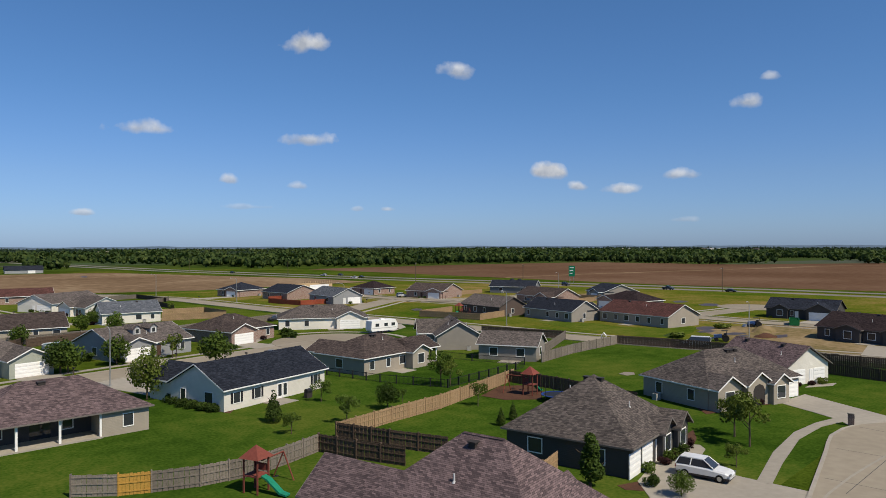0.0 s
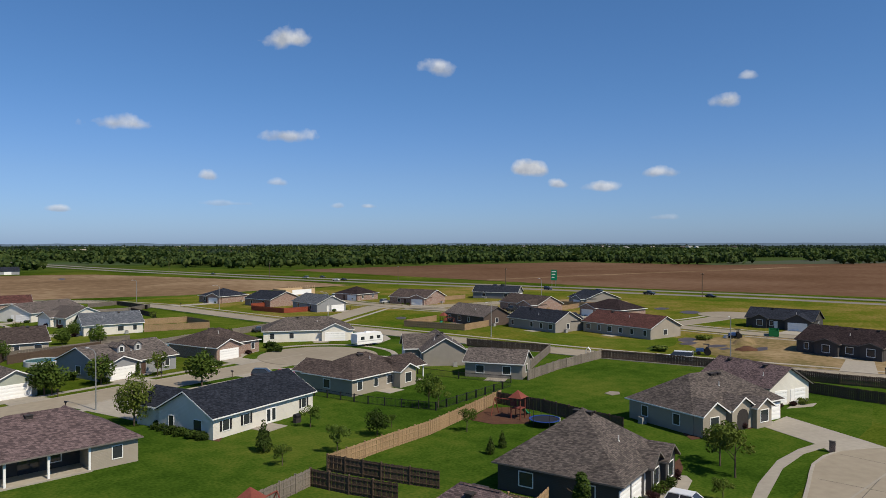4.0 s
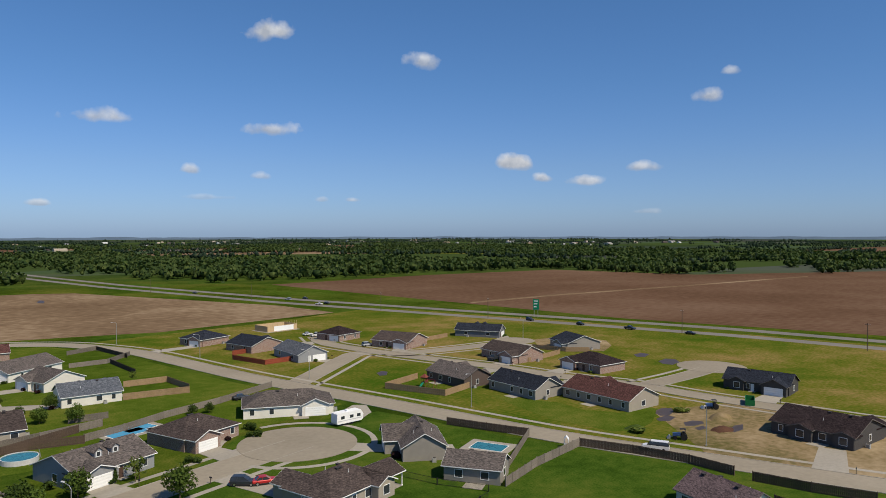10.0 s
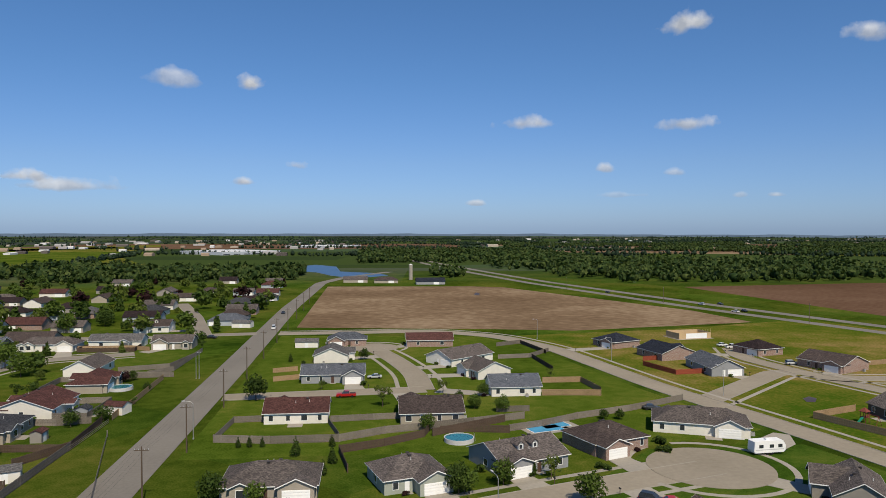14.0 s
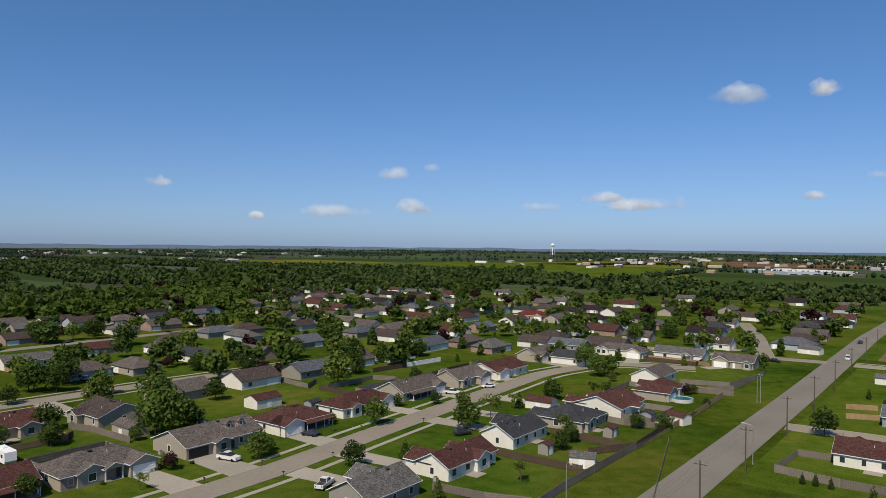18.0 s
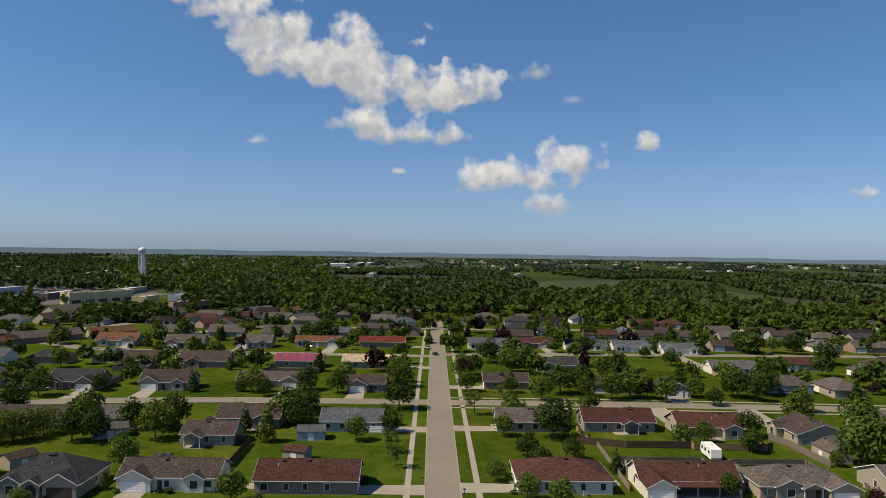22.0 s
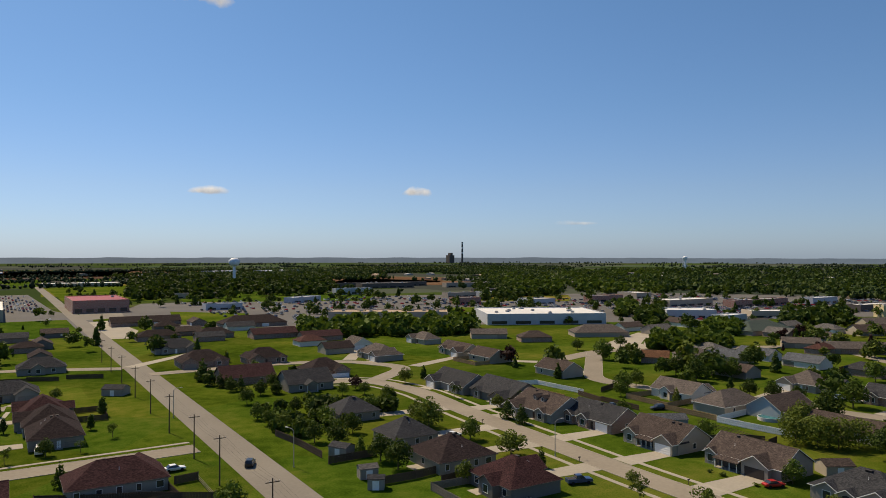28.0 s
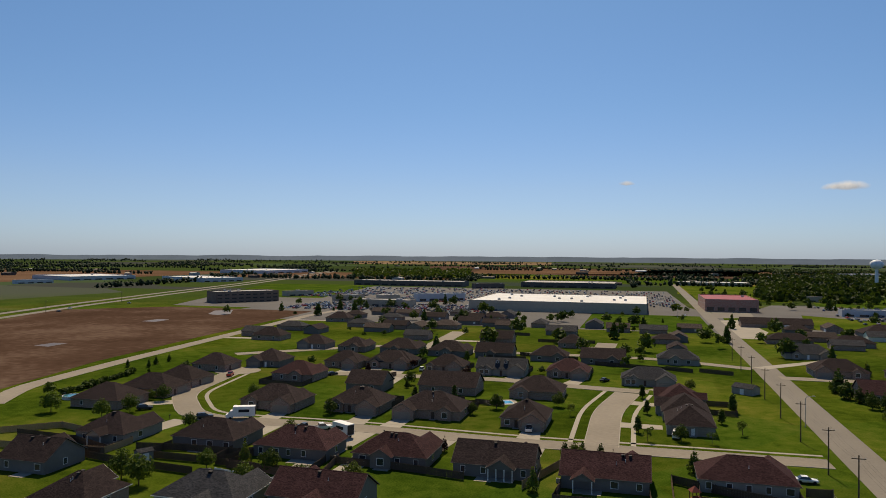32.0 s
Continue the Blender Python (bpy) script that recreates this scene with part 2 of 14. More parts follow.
CHROME = mat("rim_metal", (0.55, 0.55, 0.56), (0.45, 0.45, 0.46), 0.3, 8, 1, metal=0.9)


def glass_mat(name="window_glass", tint=(0.03, 0.035, 0.042), rough=0.06):
    if name in MATS:
        return MATS[name]
    m = bpy.data.materials.new(name)
    m.use_nodes = True
    p = m.node_tree.nodes["Principled BSDF"]
    p.inputs["Base Color"].default_value = (*tint, 1)
    p.inputs["Roughness"].default_value = rough
    p.inputs["Specular IOR Level"].default_value = 0.6
    MATS[name] = m
    return m


GLASS = glass_mat()
WATER = glass_mat("water_dark", (0.025, 0.05, 0.10), 0.3)
POOLT = mat("pool_teal", (0.03, 0.17, 0.19), (0.02, 0.12, 0.14), 0.08, 2.0, 0.4, 0.5, bump=0.2, spec=0.6)
MUD = mat("wet_mud", (0.075, 0.055, 0.045), (0.05, 0.038, 0.032), 0.5, 1.0, 0.2, spec=0.3)
POOLW = mat("pool_water", (0.06, 0.34, 0.56), (0.04, 0.26, 0.48), 0.06, 2.0, 0.4, 0.5, bump=0.25, spec=0.6)


def ground_mat(name, cols, scales, rough=1.0, cell=0.0, stripe=0.0):
    """Ground cover: blotches at three scales between three tones; cell: plots of that many metres that differ a little."""
    m = bpy.data.materials.new(name)
    m.use_nodes = True
    n, l = m.node_tree.nodes, m.node_tree.links
    p = n["Principled BSDF"]
    p.inputs["Roughness"].default_value = rough
    p.inputs["Specular IOR Level"].default_value = 0.0
    geo = n.new("ShaderNodeNewGeometry")
    acc = None
    for k, s in enumerate(scales):
        t = n.new("ShaderNodeTexNoise")
        t.inputs["Scale"].default_value, t.inputs["Detail"].default_value = s, 5
        l.new(geo.outputs["Position"], t.inputs["Vector"])
        if acc is None:
            acc = t.outputs[0]
        else:
            mx = n.new("ShaderNodeMix")
            mx.inputs[0].default_value = 0.45
            l.new(acc, mx.inputs[2])
            l.new(t.outputs[0], mx.inputs[3])
            acc = mx.outputs[0]
    if stripe:
        w = n.new("ShaderNodeTexWave")
        w.bands_direction = "X"
        w.inputs["Scale"].default_value, w.inputs["Distortion"].default_value, w.inputs["Detail"].default_value = 0.314 / stripe, 3.0, 2
        w.inputs["Detail Scale"].default_value = 0.05
        l.new(geo.outputs["Position"], w.inputs["Vector"])
        mx = n.new("ShaderNodeMix")
        mx.inputs[0].default_value = 0.05
        l.new(acc, mx.inputs[2])
        l.new(w.outputs["Fac"], mx.inputs[3])
        acc = mx.outputs[0]
    r = n.new("ShaderNodeValToRGB")
    e = r.color_ramp.elements
    e[0].position, e[1].position = 0.385, 0.62
    e[0].color, e[1].color = (*cols[0], 1), (*cols[2], 1)
    e.new(0.5).color = (*cols[1], 1)
    l.new(acc, r.inputs[0])
    out = r.outputs[0]
    if cell:
        v = n.new("ShaderNodeTexVoronoi")
        v.inputs["Scale"].default_value = 1 / cell
        l.new(geo.outputs["Position"], v.inputs["Vector"])
        hs, mr = n.new("ShaderNodeHueSaturation"), n.new("ShaderNodeMapRange")
        mr.inputs[3].default_value, mr.inputs[4].default_value = 0.86, 1.14
        sx = n.new("ShaderNodeSeparateColor")
        l.new(v.outputs["Color"], sx.inputs[0])
        l.new(sx.outputs[0], mr.inputs[0])
        l.new(mr.outputs[0], hs.inputs["Value"])
        mr2 = n.new("ShaderNodeMapRange")
        mr2.inputs[3].default_value, mr2.inputs[4].default_value = 0.488, 0.515
        l.new(sx.outputs[1], mr2.inputs[0])
        l.new(mr2.outputs[0], hs.inputs["Hue"])
        l.new(out, hs.inputs["Color"])
        out = hs.outputs[0]
    l.new(out, p.inputs["Base Color"])
    MATS[name] = m
    return m


GRASS = ground_mat("grass", ((0.019, 0.038, 0.004), (0.046, 0.074, 0.008), (0.097, 0.103, 0.019)), (2.560, 0.264, 0.024), cell=42, stripe=0)


def countryside(m):
    """Beyond the town the land breaks into large plots: pasture, crops, fallow and ploughed soil."""
    n, l = m.node_tree.nodes, m.node_tree.links
    p = n["Principled BSDF"]
    src = p.inputs["Base Color"].links[0].from_socket
    geo, ln, mr, v, r, mx, sp, mp = n.new("ShaderNodeNewGeometry"), n.new("ShaderNodeVectorMath"), n.new("ShaderNodeMapRange"), n.new("ShaderNodeTexVoronoi"), n.new("ShaderNodeValToRGB"), n.new("ShaderNodeMix"), n.new("ShaderNodeSeparateColor"), n.new("ShaderNodeMapping")
    ln.operation, mx.data_type = "LENGTH", "RGBA"
    l.new(geo.outputs["Position"], ln.inputs[0])
    l.new(ln.outputs["Value"], mr.inputs[0])
    mr.inputs[1].default_value, mr.inputs[2].default_value = 620, 950
    mp.inputs["Rotation"].default_value, mp.inputs["Scale"].default_value = (0, 0, 0.06), (1 / 420, 1 / 300, 0)
    l.new(geo.outputs["Position"], mp.inputs[0])
    v.distance, v.inputs["Scale"].default_value = "CHEBYCHEV", 1.0
    l.new(mp.outputs[0], v.inputs["Vector"])
    l.new(v.outputs["Color"], sp.inputs[0])
    l.new(sp.outputs[0], r.inputs[0])
    e = r.color_ramp.elements
    r.color_ramp.interpolation = "CONSTANT"
    e[0].position, e[0].color = 0.0, (0.040, 0.062, 0.018, 1)
    e[1].position, e[1].color = 0.3, (0.030, 0.048, 0.017, 1)
    for pos, col in ((0.5, (0.046, 0.052, 0.046)), (0.68, (0.048, 0.074, 0.036)), (0.84, (0.062, 0.074, 0.056)), (0.92, (0.036, 0.050, 0.036))):
        e.new(pos).color = (*col, 1)
    l.new(mr.outputs[0], mx.inputs[0])
    l.new(src, mx.inputs[6])
    l.new(r.outputs[0], mx.inputs[7])
    l.new(mx.outputs[2], p.inputs["Base Color"])


countryside(GRASS)
LAWN = ground_mat("lawn_deep", ((0.019, 0.045, 0.005), (0.041, 0.077, 0.009), (0.085, 0.106, 0.017)), (2.880, 0.400, 0.040))
LAWNB = ground_mat("lawn_bright", ((0.031, 0.056, 0.005), (0.060, 0.092, 0.010), (0.115, 0.121, 0.022)), (2.240, 0.280, 0.028))
ROUGHG = ground_mat("rough_grass", ((0.040, 0.078, 0.006), (0.104, 0.108, 0.016), (0.216, 0.148, 0.056)), (0.960, 0.112, 0.020))
SOIL = ground_mat("field_soil", ((0.083, 0.048, 0.029), (0.112, 0.066, 0.042), (0.147, 0.094, 0.063)), (0.230, 0.018, 0.006), stripe=5)
SOILD = ground_mat("field_dark", ((0.048, 0.029, 0.020), (0.069, 0.042, 0.030), (0.115, 0.078, 0.059)), (0.230, 0.028, 0.007))
SOILP = ground_mat("field_pale", ((0.110, 0.072, 0.043), (0.170, 0.117, 0.072), (0.27, 0.20, 0.130)), (0.2, 0.022, 0.008))
DIRT = ground_mat("bare_dirt", ((0.095, 0.085, 0.03), (0.21, 0.155, 0.085), (0.30, 0.23, 0.14)), (0.7, 0.12, 0.04))
MULCH = mat("mulch_brown", (0.10, 0.05, 0.03), (0.06, 0.03, 0.02), 0.95, 6, 0.8, bump=0.4)


def leaf_mat(name, a, b):
    """Leaves let part of the sunlight through."""
    w = name.startswith("woods")
    m = mat(name, a, b, 0.7, 0.75 if w else 1.4, 0.2, 0.25 if w else 0.5, vary=0.22, spec=0.1, kind="voronoi" if w else "noise", bump=1.0 if w else 0.0)
    n, l = m.node_tree.nodes, m.node_tree.links
    p, tr, mx = n["Principled BSDF"], n.new("ShaderNodeBsdfTranslucent"), n.new("ShaderNodeMixShader")
    mx.inputs[0].default_value = 0.16
    tr.inputs[0].default_value = (a[0] * 1.5, a[1] * 1.5, a[2] * 0.8, 1)
    l.new(p.outputs[0], mx.inputs[1])
    l.new(tr.outputs[0], mx.inputs[2])
    l.new(mx.outputs[0], n["Material Output"].inputs[0])
    return m


LEAF = [leaf_mat("leaves_mid", (0.086, 0.130, 0.021), (0.042, 0.070, 0.011)), leaf_mat("leaves_dark", (0.050, 0.080, 0.014), (0.025, 0.043, 0.008)),
        leaf_mat("leaves_light", (0.112, 0.144, 0.026), (0.056, 0.082, 0.013)), leaf_mat("leaves_purple", (0.037, 0.016, 0.016), (0.021, 0.009, 0.010))]
BARK = mat("bark", (0.12, 0.09, 0.065), (0.07, 0.052, 0.038), 0.95, 8, 0.8, bump=0.4)
WOODS = leaf_mat("woods_leaves", (0.046, 0.074, 0.018), (0.021, 0.041, 0.012))


def by_island(m, lo, hi):
    """Each crown of a joined stand a little lighter, darker or yellower than the next."""
    n, l = m.node_tree.nodes, m.node_tree.links
    p = n["Principled BSDF"]
    src = p.inputs["Base Color"].links[0].from_socket
    g, hs, a, b = n.new("ShaderNodeNewGeometry"), n.new("ShaderNodeHueSaturation"), n.new("ShaderNodeMapRange"), n.new("ShaderNodeMapRange")
    a.inputs[3].default_value, a.inputs[4].default_value = lo, hi
    b.inputs[3].default_value, b.inputs[4].default_value = 0.515, 0.465
    l.new(g.outputs["Random Per Island"], a.inputs[0])
    l.new(g.outputs["Random Per Island"], b.inputs[0])
    l.new(a.outputs[0], hs.inputs["Value"])
    l.new(b.outputs[0], hs.inputs["Hue"])
    l.new(src, hs.inputs["Color"])
    l.new(hs.outputs[0], p.inputs["Base Color"])


by_island(WOODS, 0.7, 1.3)
# copy of the woods leaves, bluer because the distance haze is in its colour
WOODSF = leaf_mat("woods_far_hazed", (0.026, 0.045, 0.022), (0.010, 0.021, 0.014))
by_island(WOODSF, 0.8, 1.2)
# backdrop woods; their blue is distance haze put into the base colour
HORIZON = mat("horizon_haze", (0.095, 0.135, 0.185), (0.075, 0.110, 0.155), 0.95, 0.02, 0.004)


# ---------------------------------------------------------------- mesh helpers
def mesh(name, verts, faces, material=None, smooth=False):
    me = bpy.data.meshes.new(name)
    me.from_pydata([tuple(v) for v in verts], [], faces)
    for m in (material if isinstance(material, (list, tuple)) else [material]):
        if m:
            me.materials.append(m)
    if smooth:
        me.polygons.foreach_set("use_smooth", [True] * len(me.polygons))
    return me


def put(name, me, parent=None, m=None, label=""):
    ob = new(name, me)
    if parent is not None:
        ob.parent = parent
    if m is not None:
        ob.matrix_basis = m
    return tagged(ob, label=label)


class Build:
    """Collects boxes, prisms and tubes into one mesh."""

    def __init__(self):
        self.v, self.f = [], []

    def add(self, verts, faces):
        k = len(self.v)
        self.v += [tuple(v) for v in verts]
        self.f += [tuple(i + k for i in f) for f in faces]
        return self

    def box(self, x0, x1, y0, y1, z0, z1):
        v = [(x, y, z) for z in (z0, z1) for x, y in ((x0, y0), (x1, y0), (x1, y1), (x0, y1))]
        return self.add(v, [(3, 2, 1, 0), (4, 5, 6, 7), (0, 1, 5, 4), (1, 2, 6, 5), (2, 3, 7, 6), (3, 0, 4, 7)])

    def prism(self, prof, x0, x1, axis="x"):
        """A closed outline (y, z), drawn out along x (or along y, when axis is y)."""
        k = len(prof)
        w = (lambda a, p: (a, p[0], p[1])) if axis == "x" else (lambda a, p: (-p[0], a, p[1]))
        v = [w(x0, p) for p in prof] + [w(x1, p) for p in prof]
        f = [tuple(range(k))[::-1], tuple(range(k, 2 * k))] + [(i, (i + 1) % k, k + (i + 1) % k, k + i) for i in range(k)]
        return self.add(v, f)

    def tube(self, a, b, r0, r1=None, n=8):
        a, b = Vector(a), Vector(b)
        r1 = r0 if r1 is None else r1
        q = (b - a).to_track_quat("Z", "Y")
        v = []
        for p, r in ((a, r0), (b, r1)):
            for i in range(n):
                t = 2 * math.pi * i / n
                v.append(p + q @ Vector((r * math.cos(t), r * math.sin(t), 0)))
        return self.add(v, [tuple(range(n))[::-1], tuple(range(n, 2 * n))] + [(i, (i + 1) % n, n + (i + 1) % n, n + i) for i in range(n)])

    def done(self, name, material, smooth=False):
        return mesh(name, self.v, self.f, material, smooth)


SHARED = {}


def shared(key, maker):
    if key not in SHARED:
        SHARED[key] = maker()
    return SHARED[key]


def thing(name, m, label, category, group="", kind=""):
    ob = new(name)
    ob.matrix_basis = m
    ob.empty_display_size = 0.3
    return tagged(ob, label, category, group, kind)


# ---------------------------------------------------------------- roofs and houses
def gable_roof(b, x0, x1, w, ze, zr, t=0.16, axis="x"):
    return b.prism([(-w, ze), (-w, ze - t), (0, zr - t), (w, ze - t), (w, ze), (0, zr)], x0, x1, axis)


def hip_roof(b, l, w, ze, zr, t=0.16, cut=None):
    """Half length l and half width w at the eave, ridge along x."""
    r = max(l - w, 0.15) if cut is None else cut
    top = [(-l, -w, ze), (l, -w, ze), (l, w, ze), (-l, w, ze), (-r, 0, zr), (r, 0, zr)]
    v = top + [(x, y, z - t) for x, y, z in top]
    f = [(0, 1, 5, 4), (2, 3, 4, 5), (1, 2, 5), (3, 0, 4)]
    f += [tuple(i + 6 for i in q[::-1]) for q in f]
    f += [(i + 6, (i + 1) % 4 + 6, (i + 1) % 4, i) for i in range(4)]
    return b.add(v, f)


def band(loop, deep, closed=True):
    """A thin board that follows the edge of a roof, 3 cm thick."""
    k = len(loop)
    e = 0.03
    v = []
    for x, y, z in loop:
        sx, sy = (x > 0.01) - (x < -0.01), (y > 0.01) - (y < -0.01)
        v += [(x + sx * e, y + sy * e, z - 0.01), (x + sx * e, y + sy * e, z - deep), (x, y, z - deep), (x, y, z - 0.01)]
    f = []
    for i in range(k if closed else k - 1):
        a, c = 4 * i, 4 * ((i + 1) % k)
        f += [(a + q, c + q, c + (q + 1) % 4, a + (q + 1) % 4)[::-1] for q in range(4)]
    return Build().add(v, f)


def window_mesh(w, h):
    """A white frame round a recessed pane, one solid; the pane of the nearer houses is a piece of its own."""
    def make():
        f = 0.09
        o, q = [(-w / 2 - f, -f), (w / 2 + f, -f), (w / 2 + f, h + f), (-w / 2 - f, h + f)], [(-w / 2, 0), (w / 2, 0), (w / 2, h), (-w / 2, h)]
        v = [(x, -0.05, z) for x, z in o] + [(x, 0.055, z) for x, z in o] + [(x, 0.055, z) for x, z in q] + [(x, 0.01, z) for x, z in q]
        fs = [(3, 2, 1, 0)]
        for i in range(4):
            k = (i + 1) % 4
            fs += [(i, k, 4 + k, 4 + i), (4 + i, 4 + k, 8 + k, 8 + i), (8 + i, 8 + k, 12 + k, 12 + i)]
        fs.append((12, 13, 14, 15))
        fs = [q_[::-1] for q_ in fs]
        me = mesh("window", v, fs, [TRIM, GLASS])
        me.polygons[len(fs) - 1].material_index = 1
        return me
    return shared(("win", w, h), make)


def pane_mesh(w, h):
    return shared(("pane", w, h), lambda: Build().box(-w / 2, w / 2, 0.012, 0.03, h / 2 + 0.03, h).done("pane", GLASS))


def shutter_mesh(h):
    def make():
        b = Build().box(-0.17, 0.17, -0.03, 0.05, 0, h)
        for k in range(6):
            b.box(-0.13, 0.13, 0.05, 0.065, 0.08 + k * h / 6.3, 0.08 + k * h / 6.3 + h / 9)
        return b.done("shutter", BLACK)
    return shared(("shutter", h), make)


def garage_mesh(w, tan=False):
    """Four folding sections with grooves between them, one solid."""
    def make():
        prof = [(-0.05, 0)]
        for k in range(4):
            z = k * 0.55
            prof += [(0.03, z), (0.03, z + 0.12), (0.045, z + 0.15), (0.045, z + 0.42), (0.03, z + 0.45), (0.03, z + 0.53), (0.0, z + 0.54)]
        prof += [(0.0, 2.2), (-0.05, 2.2)]
        return Build().prism(prof, -w / 2, w / 2).done("garage_door", DOORT if tan else DOORW)
    return shared(("garage", w, tan), make)


def garage_lights(w):
    def make():
        b = Build()
        c = max(2, round(w / 1.2))
        for i in range(c):
            x = -w / 2 + (i + 0.5) * w / c
            b.box(x - w / c * 0.34, x + w / c * 0.34, 0.02, 0.04, 1.78, 2.04)
        return b.done("garage_window", GLASS)
    return shared(("garagel", w), make)


def door_mesh(dark):
    def make():
        b = Build().box(-0.46, 0.46, -0.05, 0.04, 0, 2.05)
        for z0, z1 in ((0.15, 0.9), (1.0, 1.9)):
            for x in (-0.23, 0.23):
                b.box(x - 0.17, x + 0.17, 0.04, 0.055, z0, z1)
        return b.done("door", DOORD if dark else DOORW)
    return shared(("door", dark), make)


def vent_mesh():
    return shared("vent", lambda: Build().box(-0.25, 0.25, -0.25, 0.25, -0.1, 0.22).box(-0.32, 0.32, -0.32, 0.32, 0.22, 0.3).done("roof_vent", VENT))


def pipe_mesh():
    return shared("pipe", lambda: Build().tube((0, 0, -0.3), (0, 0, 0.5), 0.06, 0.06, 8).tube((0, 0, -0.1), (0, 0, 0.06), 0.16, 0.07, 8).done("vent_pipe", PIPE))


TURN = {"+y": 180, "-y": 0, "+x": 90, "-x": -90}     # a thing made to face -y


def house(x, y, ang, L, W, roof="g", wall="tan", sh="brown", front="-y", wings=(), garage=None, dormers=0, near=1, door="-", porch=None, shutters=False, slope=0.52, recess=None, lit="", bay=None, veneer=False, dormer_at=0.0):
    """One storey, ridge along local x. front: the local side with the door. wings: (side, from, to, out, what) with
    from and to in metres along the wall; what: g garage door, w window, p open porch, o dark plate as an open garage.
    garage: (side, at, width)."""
    rng = random.Random(int(abs(x * 31 + y * 17)) + 7)
    words = f"{WALL_WORDS[wall]} ranch house with a {ROOF_WORDS[sh]} {'gable' if roof == 'g' else 'hip'} roof"
    h = thing("house", pose(x, y, 0, 0, 0, ang), words + (lit and " " + lit), "house", "houses of the subdivision")
    wm, rm = wall_mat(wall), roof_mat(sh)
    o, t = 0.42, 0.16
    hl, hw = L / 2, W / 2
    ze = 2.75
    slope = min(slope, (2.75 if y > 0 else 4.2) / (hw + o)) if near < 2 else slope        # deep houses have flatter roofs
    zr = ze + slope * (hw + o)
    top = ze + slope * o - t - 0.01
    b = Build()
    if roof == "g":
        b.prism([(-hw, 0), (hw, 0), (hw, top), (0, zr - t - 0.02), (-hw, top)], -hl, hl)
    elif recess:
        p0, p1, deep = recess
        b.box(-hl, hl, -hw + deep, hw, 0, top)
        for x0, x1 in ((-hl, p0), (p1, hl)):
            if x1 - x0 > 0.1:
                b.box(x0, x1, -hw, -hw + deep + 0.1, 0, top)
        put("porch_ceiling", Build().box(p0, p1, -hw - 0.1, -hw + deep, 2.52, 2.6).done("porch_ceiling", TRIM), h)
        put("porch_slab", Build().box(p0, p1, -hw - 0.3, -hw + deep, 0, 0.16).done("porch_slab", WALKC), h)
        n = max(2, round((p1 - p0) / 4.2))
        for i in range(n + 1):
            put("porch_post", shared("ppost2", lambda: Build().box(-0.11, 0.11, -0.11, 0.11, 0, 2.55).done("porch_post", TRIM)), h, pose(p0 + 0.15 + i * (p1 - p0 - 0.3) / n, -hw + 0.1, 0.05))
        put("porch_wall", Build().box(p0, p1, -hw + deep - 0.04, -hw + deep + 0.02, 0.16, 2.52).done("porch_wall", wall_mat("charcoal")), h, None, "dark wall at the back of the porch")
        put("patio_door", Build().box(-1.0, 1.0, -0.05, 0.06, 0.1, 2.1).done("patio_door", GLASS), h, pose((p0 + p1) / 2 + 1, -hw + deep, 0, 0, 0, 180))
        for u in (0.25, 0.8):
            put("window", window_mesh(1.0, 1.3), h, pose(p0 + (p1 - p0) * u, -hw + deep - 0.04, 0.85, 0, 0, 180))
    else:
        b.box(-hl, hl, -hw, hw, 0, top)
    put("wall", b.done("wall", wm), h)
    if veneer:
        put("brick_front", Build().box(-hl + 0.02, hl - 0.02, -hw - 0.025, -hw + 0.05, 0, top - 0.06).done("brick_front", wall_mat("brick")), h, None, "brown brick front")
    b = Build()
    if roof == "g":
        gable_roof(b, -hl - o, hl + o, hw + o, ze, zr, t)
    else:
        hip_roof(b, hl + o, hw + o, ze, zr, t)
    put("roof", b.done("roof", rm), h)
    # one fascia band round the eaves and up the rakes
    l_, w_ = hl + o, hw + o
    loop = [(-l_, -w_, ze), (l_, -w_, ze), (l_, w_, ze), (-l_, w_, ze)] if roof == "h" else [(-l_, -w_, ze), (l_, -w_, ze), (l_, 0, zr), (l_, w_, ze), (-l_, w_, ze), (-l_, 0, zr)]
    trim = DTRIM if wall in ("charcoal", "dkbrown", "umber") or sh == "purple" or (y < -140 and x > -130) else TRIM
    put("fascia", band(loop, t).done("fascia", trim), h)
    # ridge cap
    r = hl + o if roof == "g" else max(hl - hw, 0.15)
    if near:
        put("ridge_cap", Build().prism([(-0.16, zr - 0.06), (0.16, zr - 0.06), (0, zr + 0.03)], -r, r).done("ridge_cap", rm), h)

    def at_side(side, u, z, out=0.0):
        px, py = {"+y": (u, hw + out), "-y": (u, -hw - out), "+x": (hl + out, u), "-x": (-hl - out, u)}[side]
        return pose(px, py, z, 0, 0, TURN[side] + 180)

    def blind(side):
        """Back walls of the outer rows stay without windows."""
        k = radians(ang + {"+x": 0, "+y": 90, "-x": 180, "-y": 270}[side])
        return near < 2 and (x * math.cos(k) + y * math.sin(k)) / math.hypot(x, y) > 0.45

    def window(side, u, w=1.0, hh=1.35, z=0.85, out=0.0):
        if blind(side):
            return
        wo = put("window", window_mesh(w, hh), h, at_side(side, u, z, out))
        if near == 2:
            put("pane", pane_mesh(w, hh), wo)
        if shutters and side in ("-y", "+y"):
            for k in (-1, 1):
                put("shutter", shutter_mesh(hh), wo, pose(k * (w / 2 + 0.28), 0, 0))

    def gdoor(side, u, w, out=0.0):
        tan = y < -120 and x > -130
        go = put("garage_door", garage_mesh(w, tan), h, at_side(side, u, 0.03, out), "tan panelled garage door" if tan else "white panelled garage door")
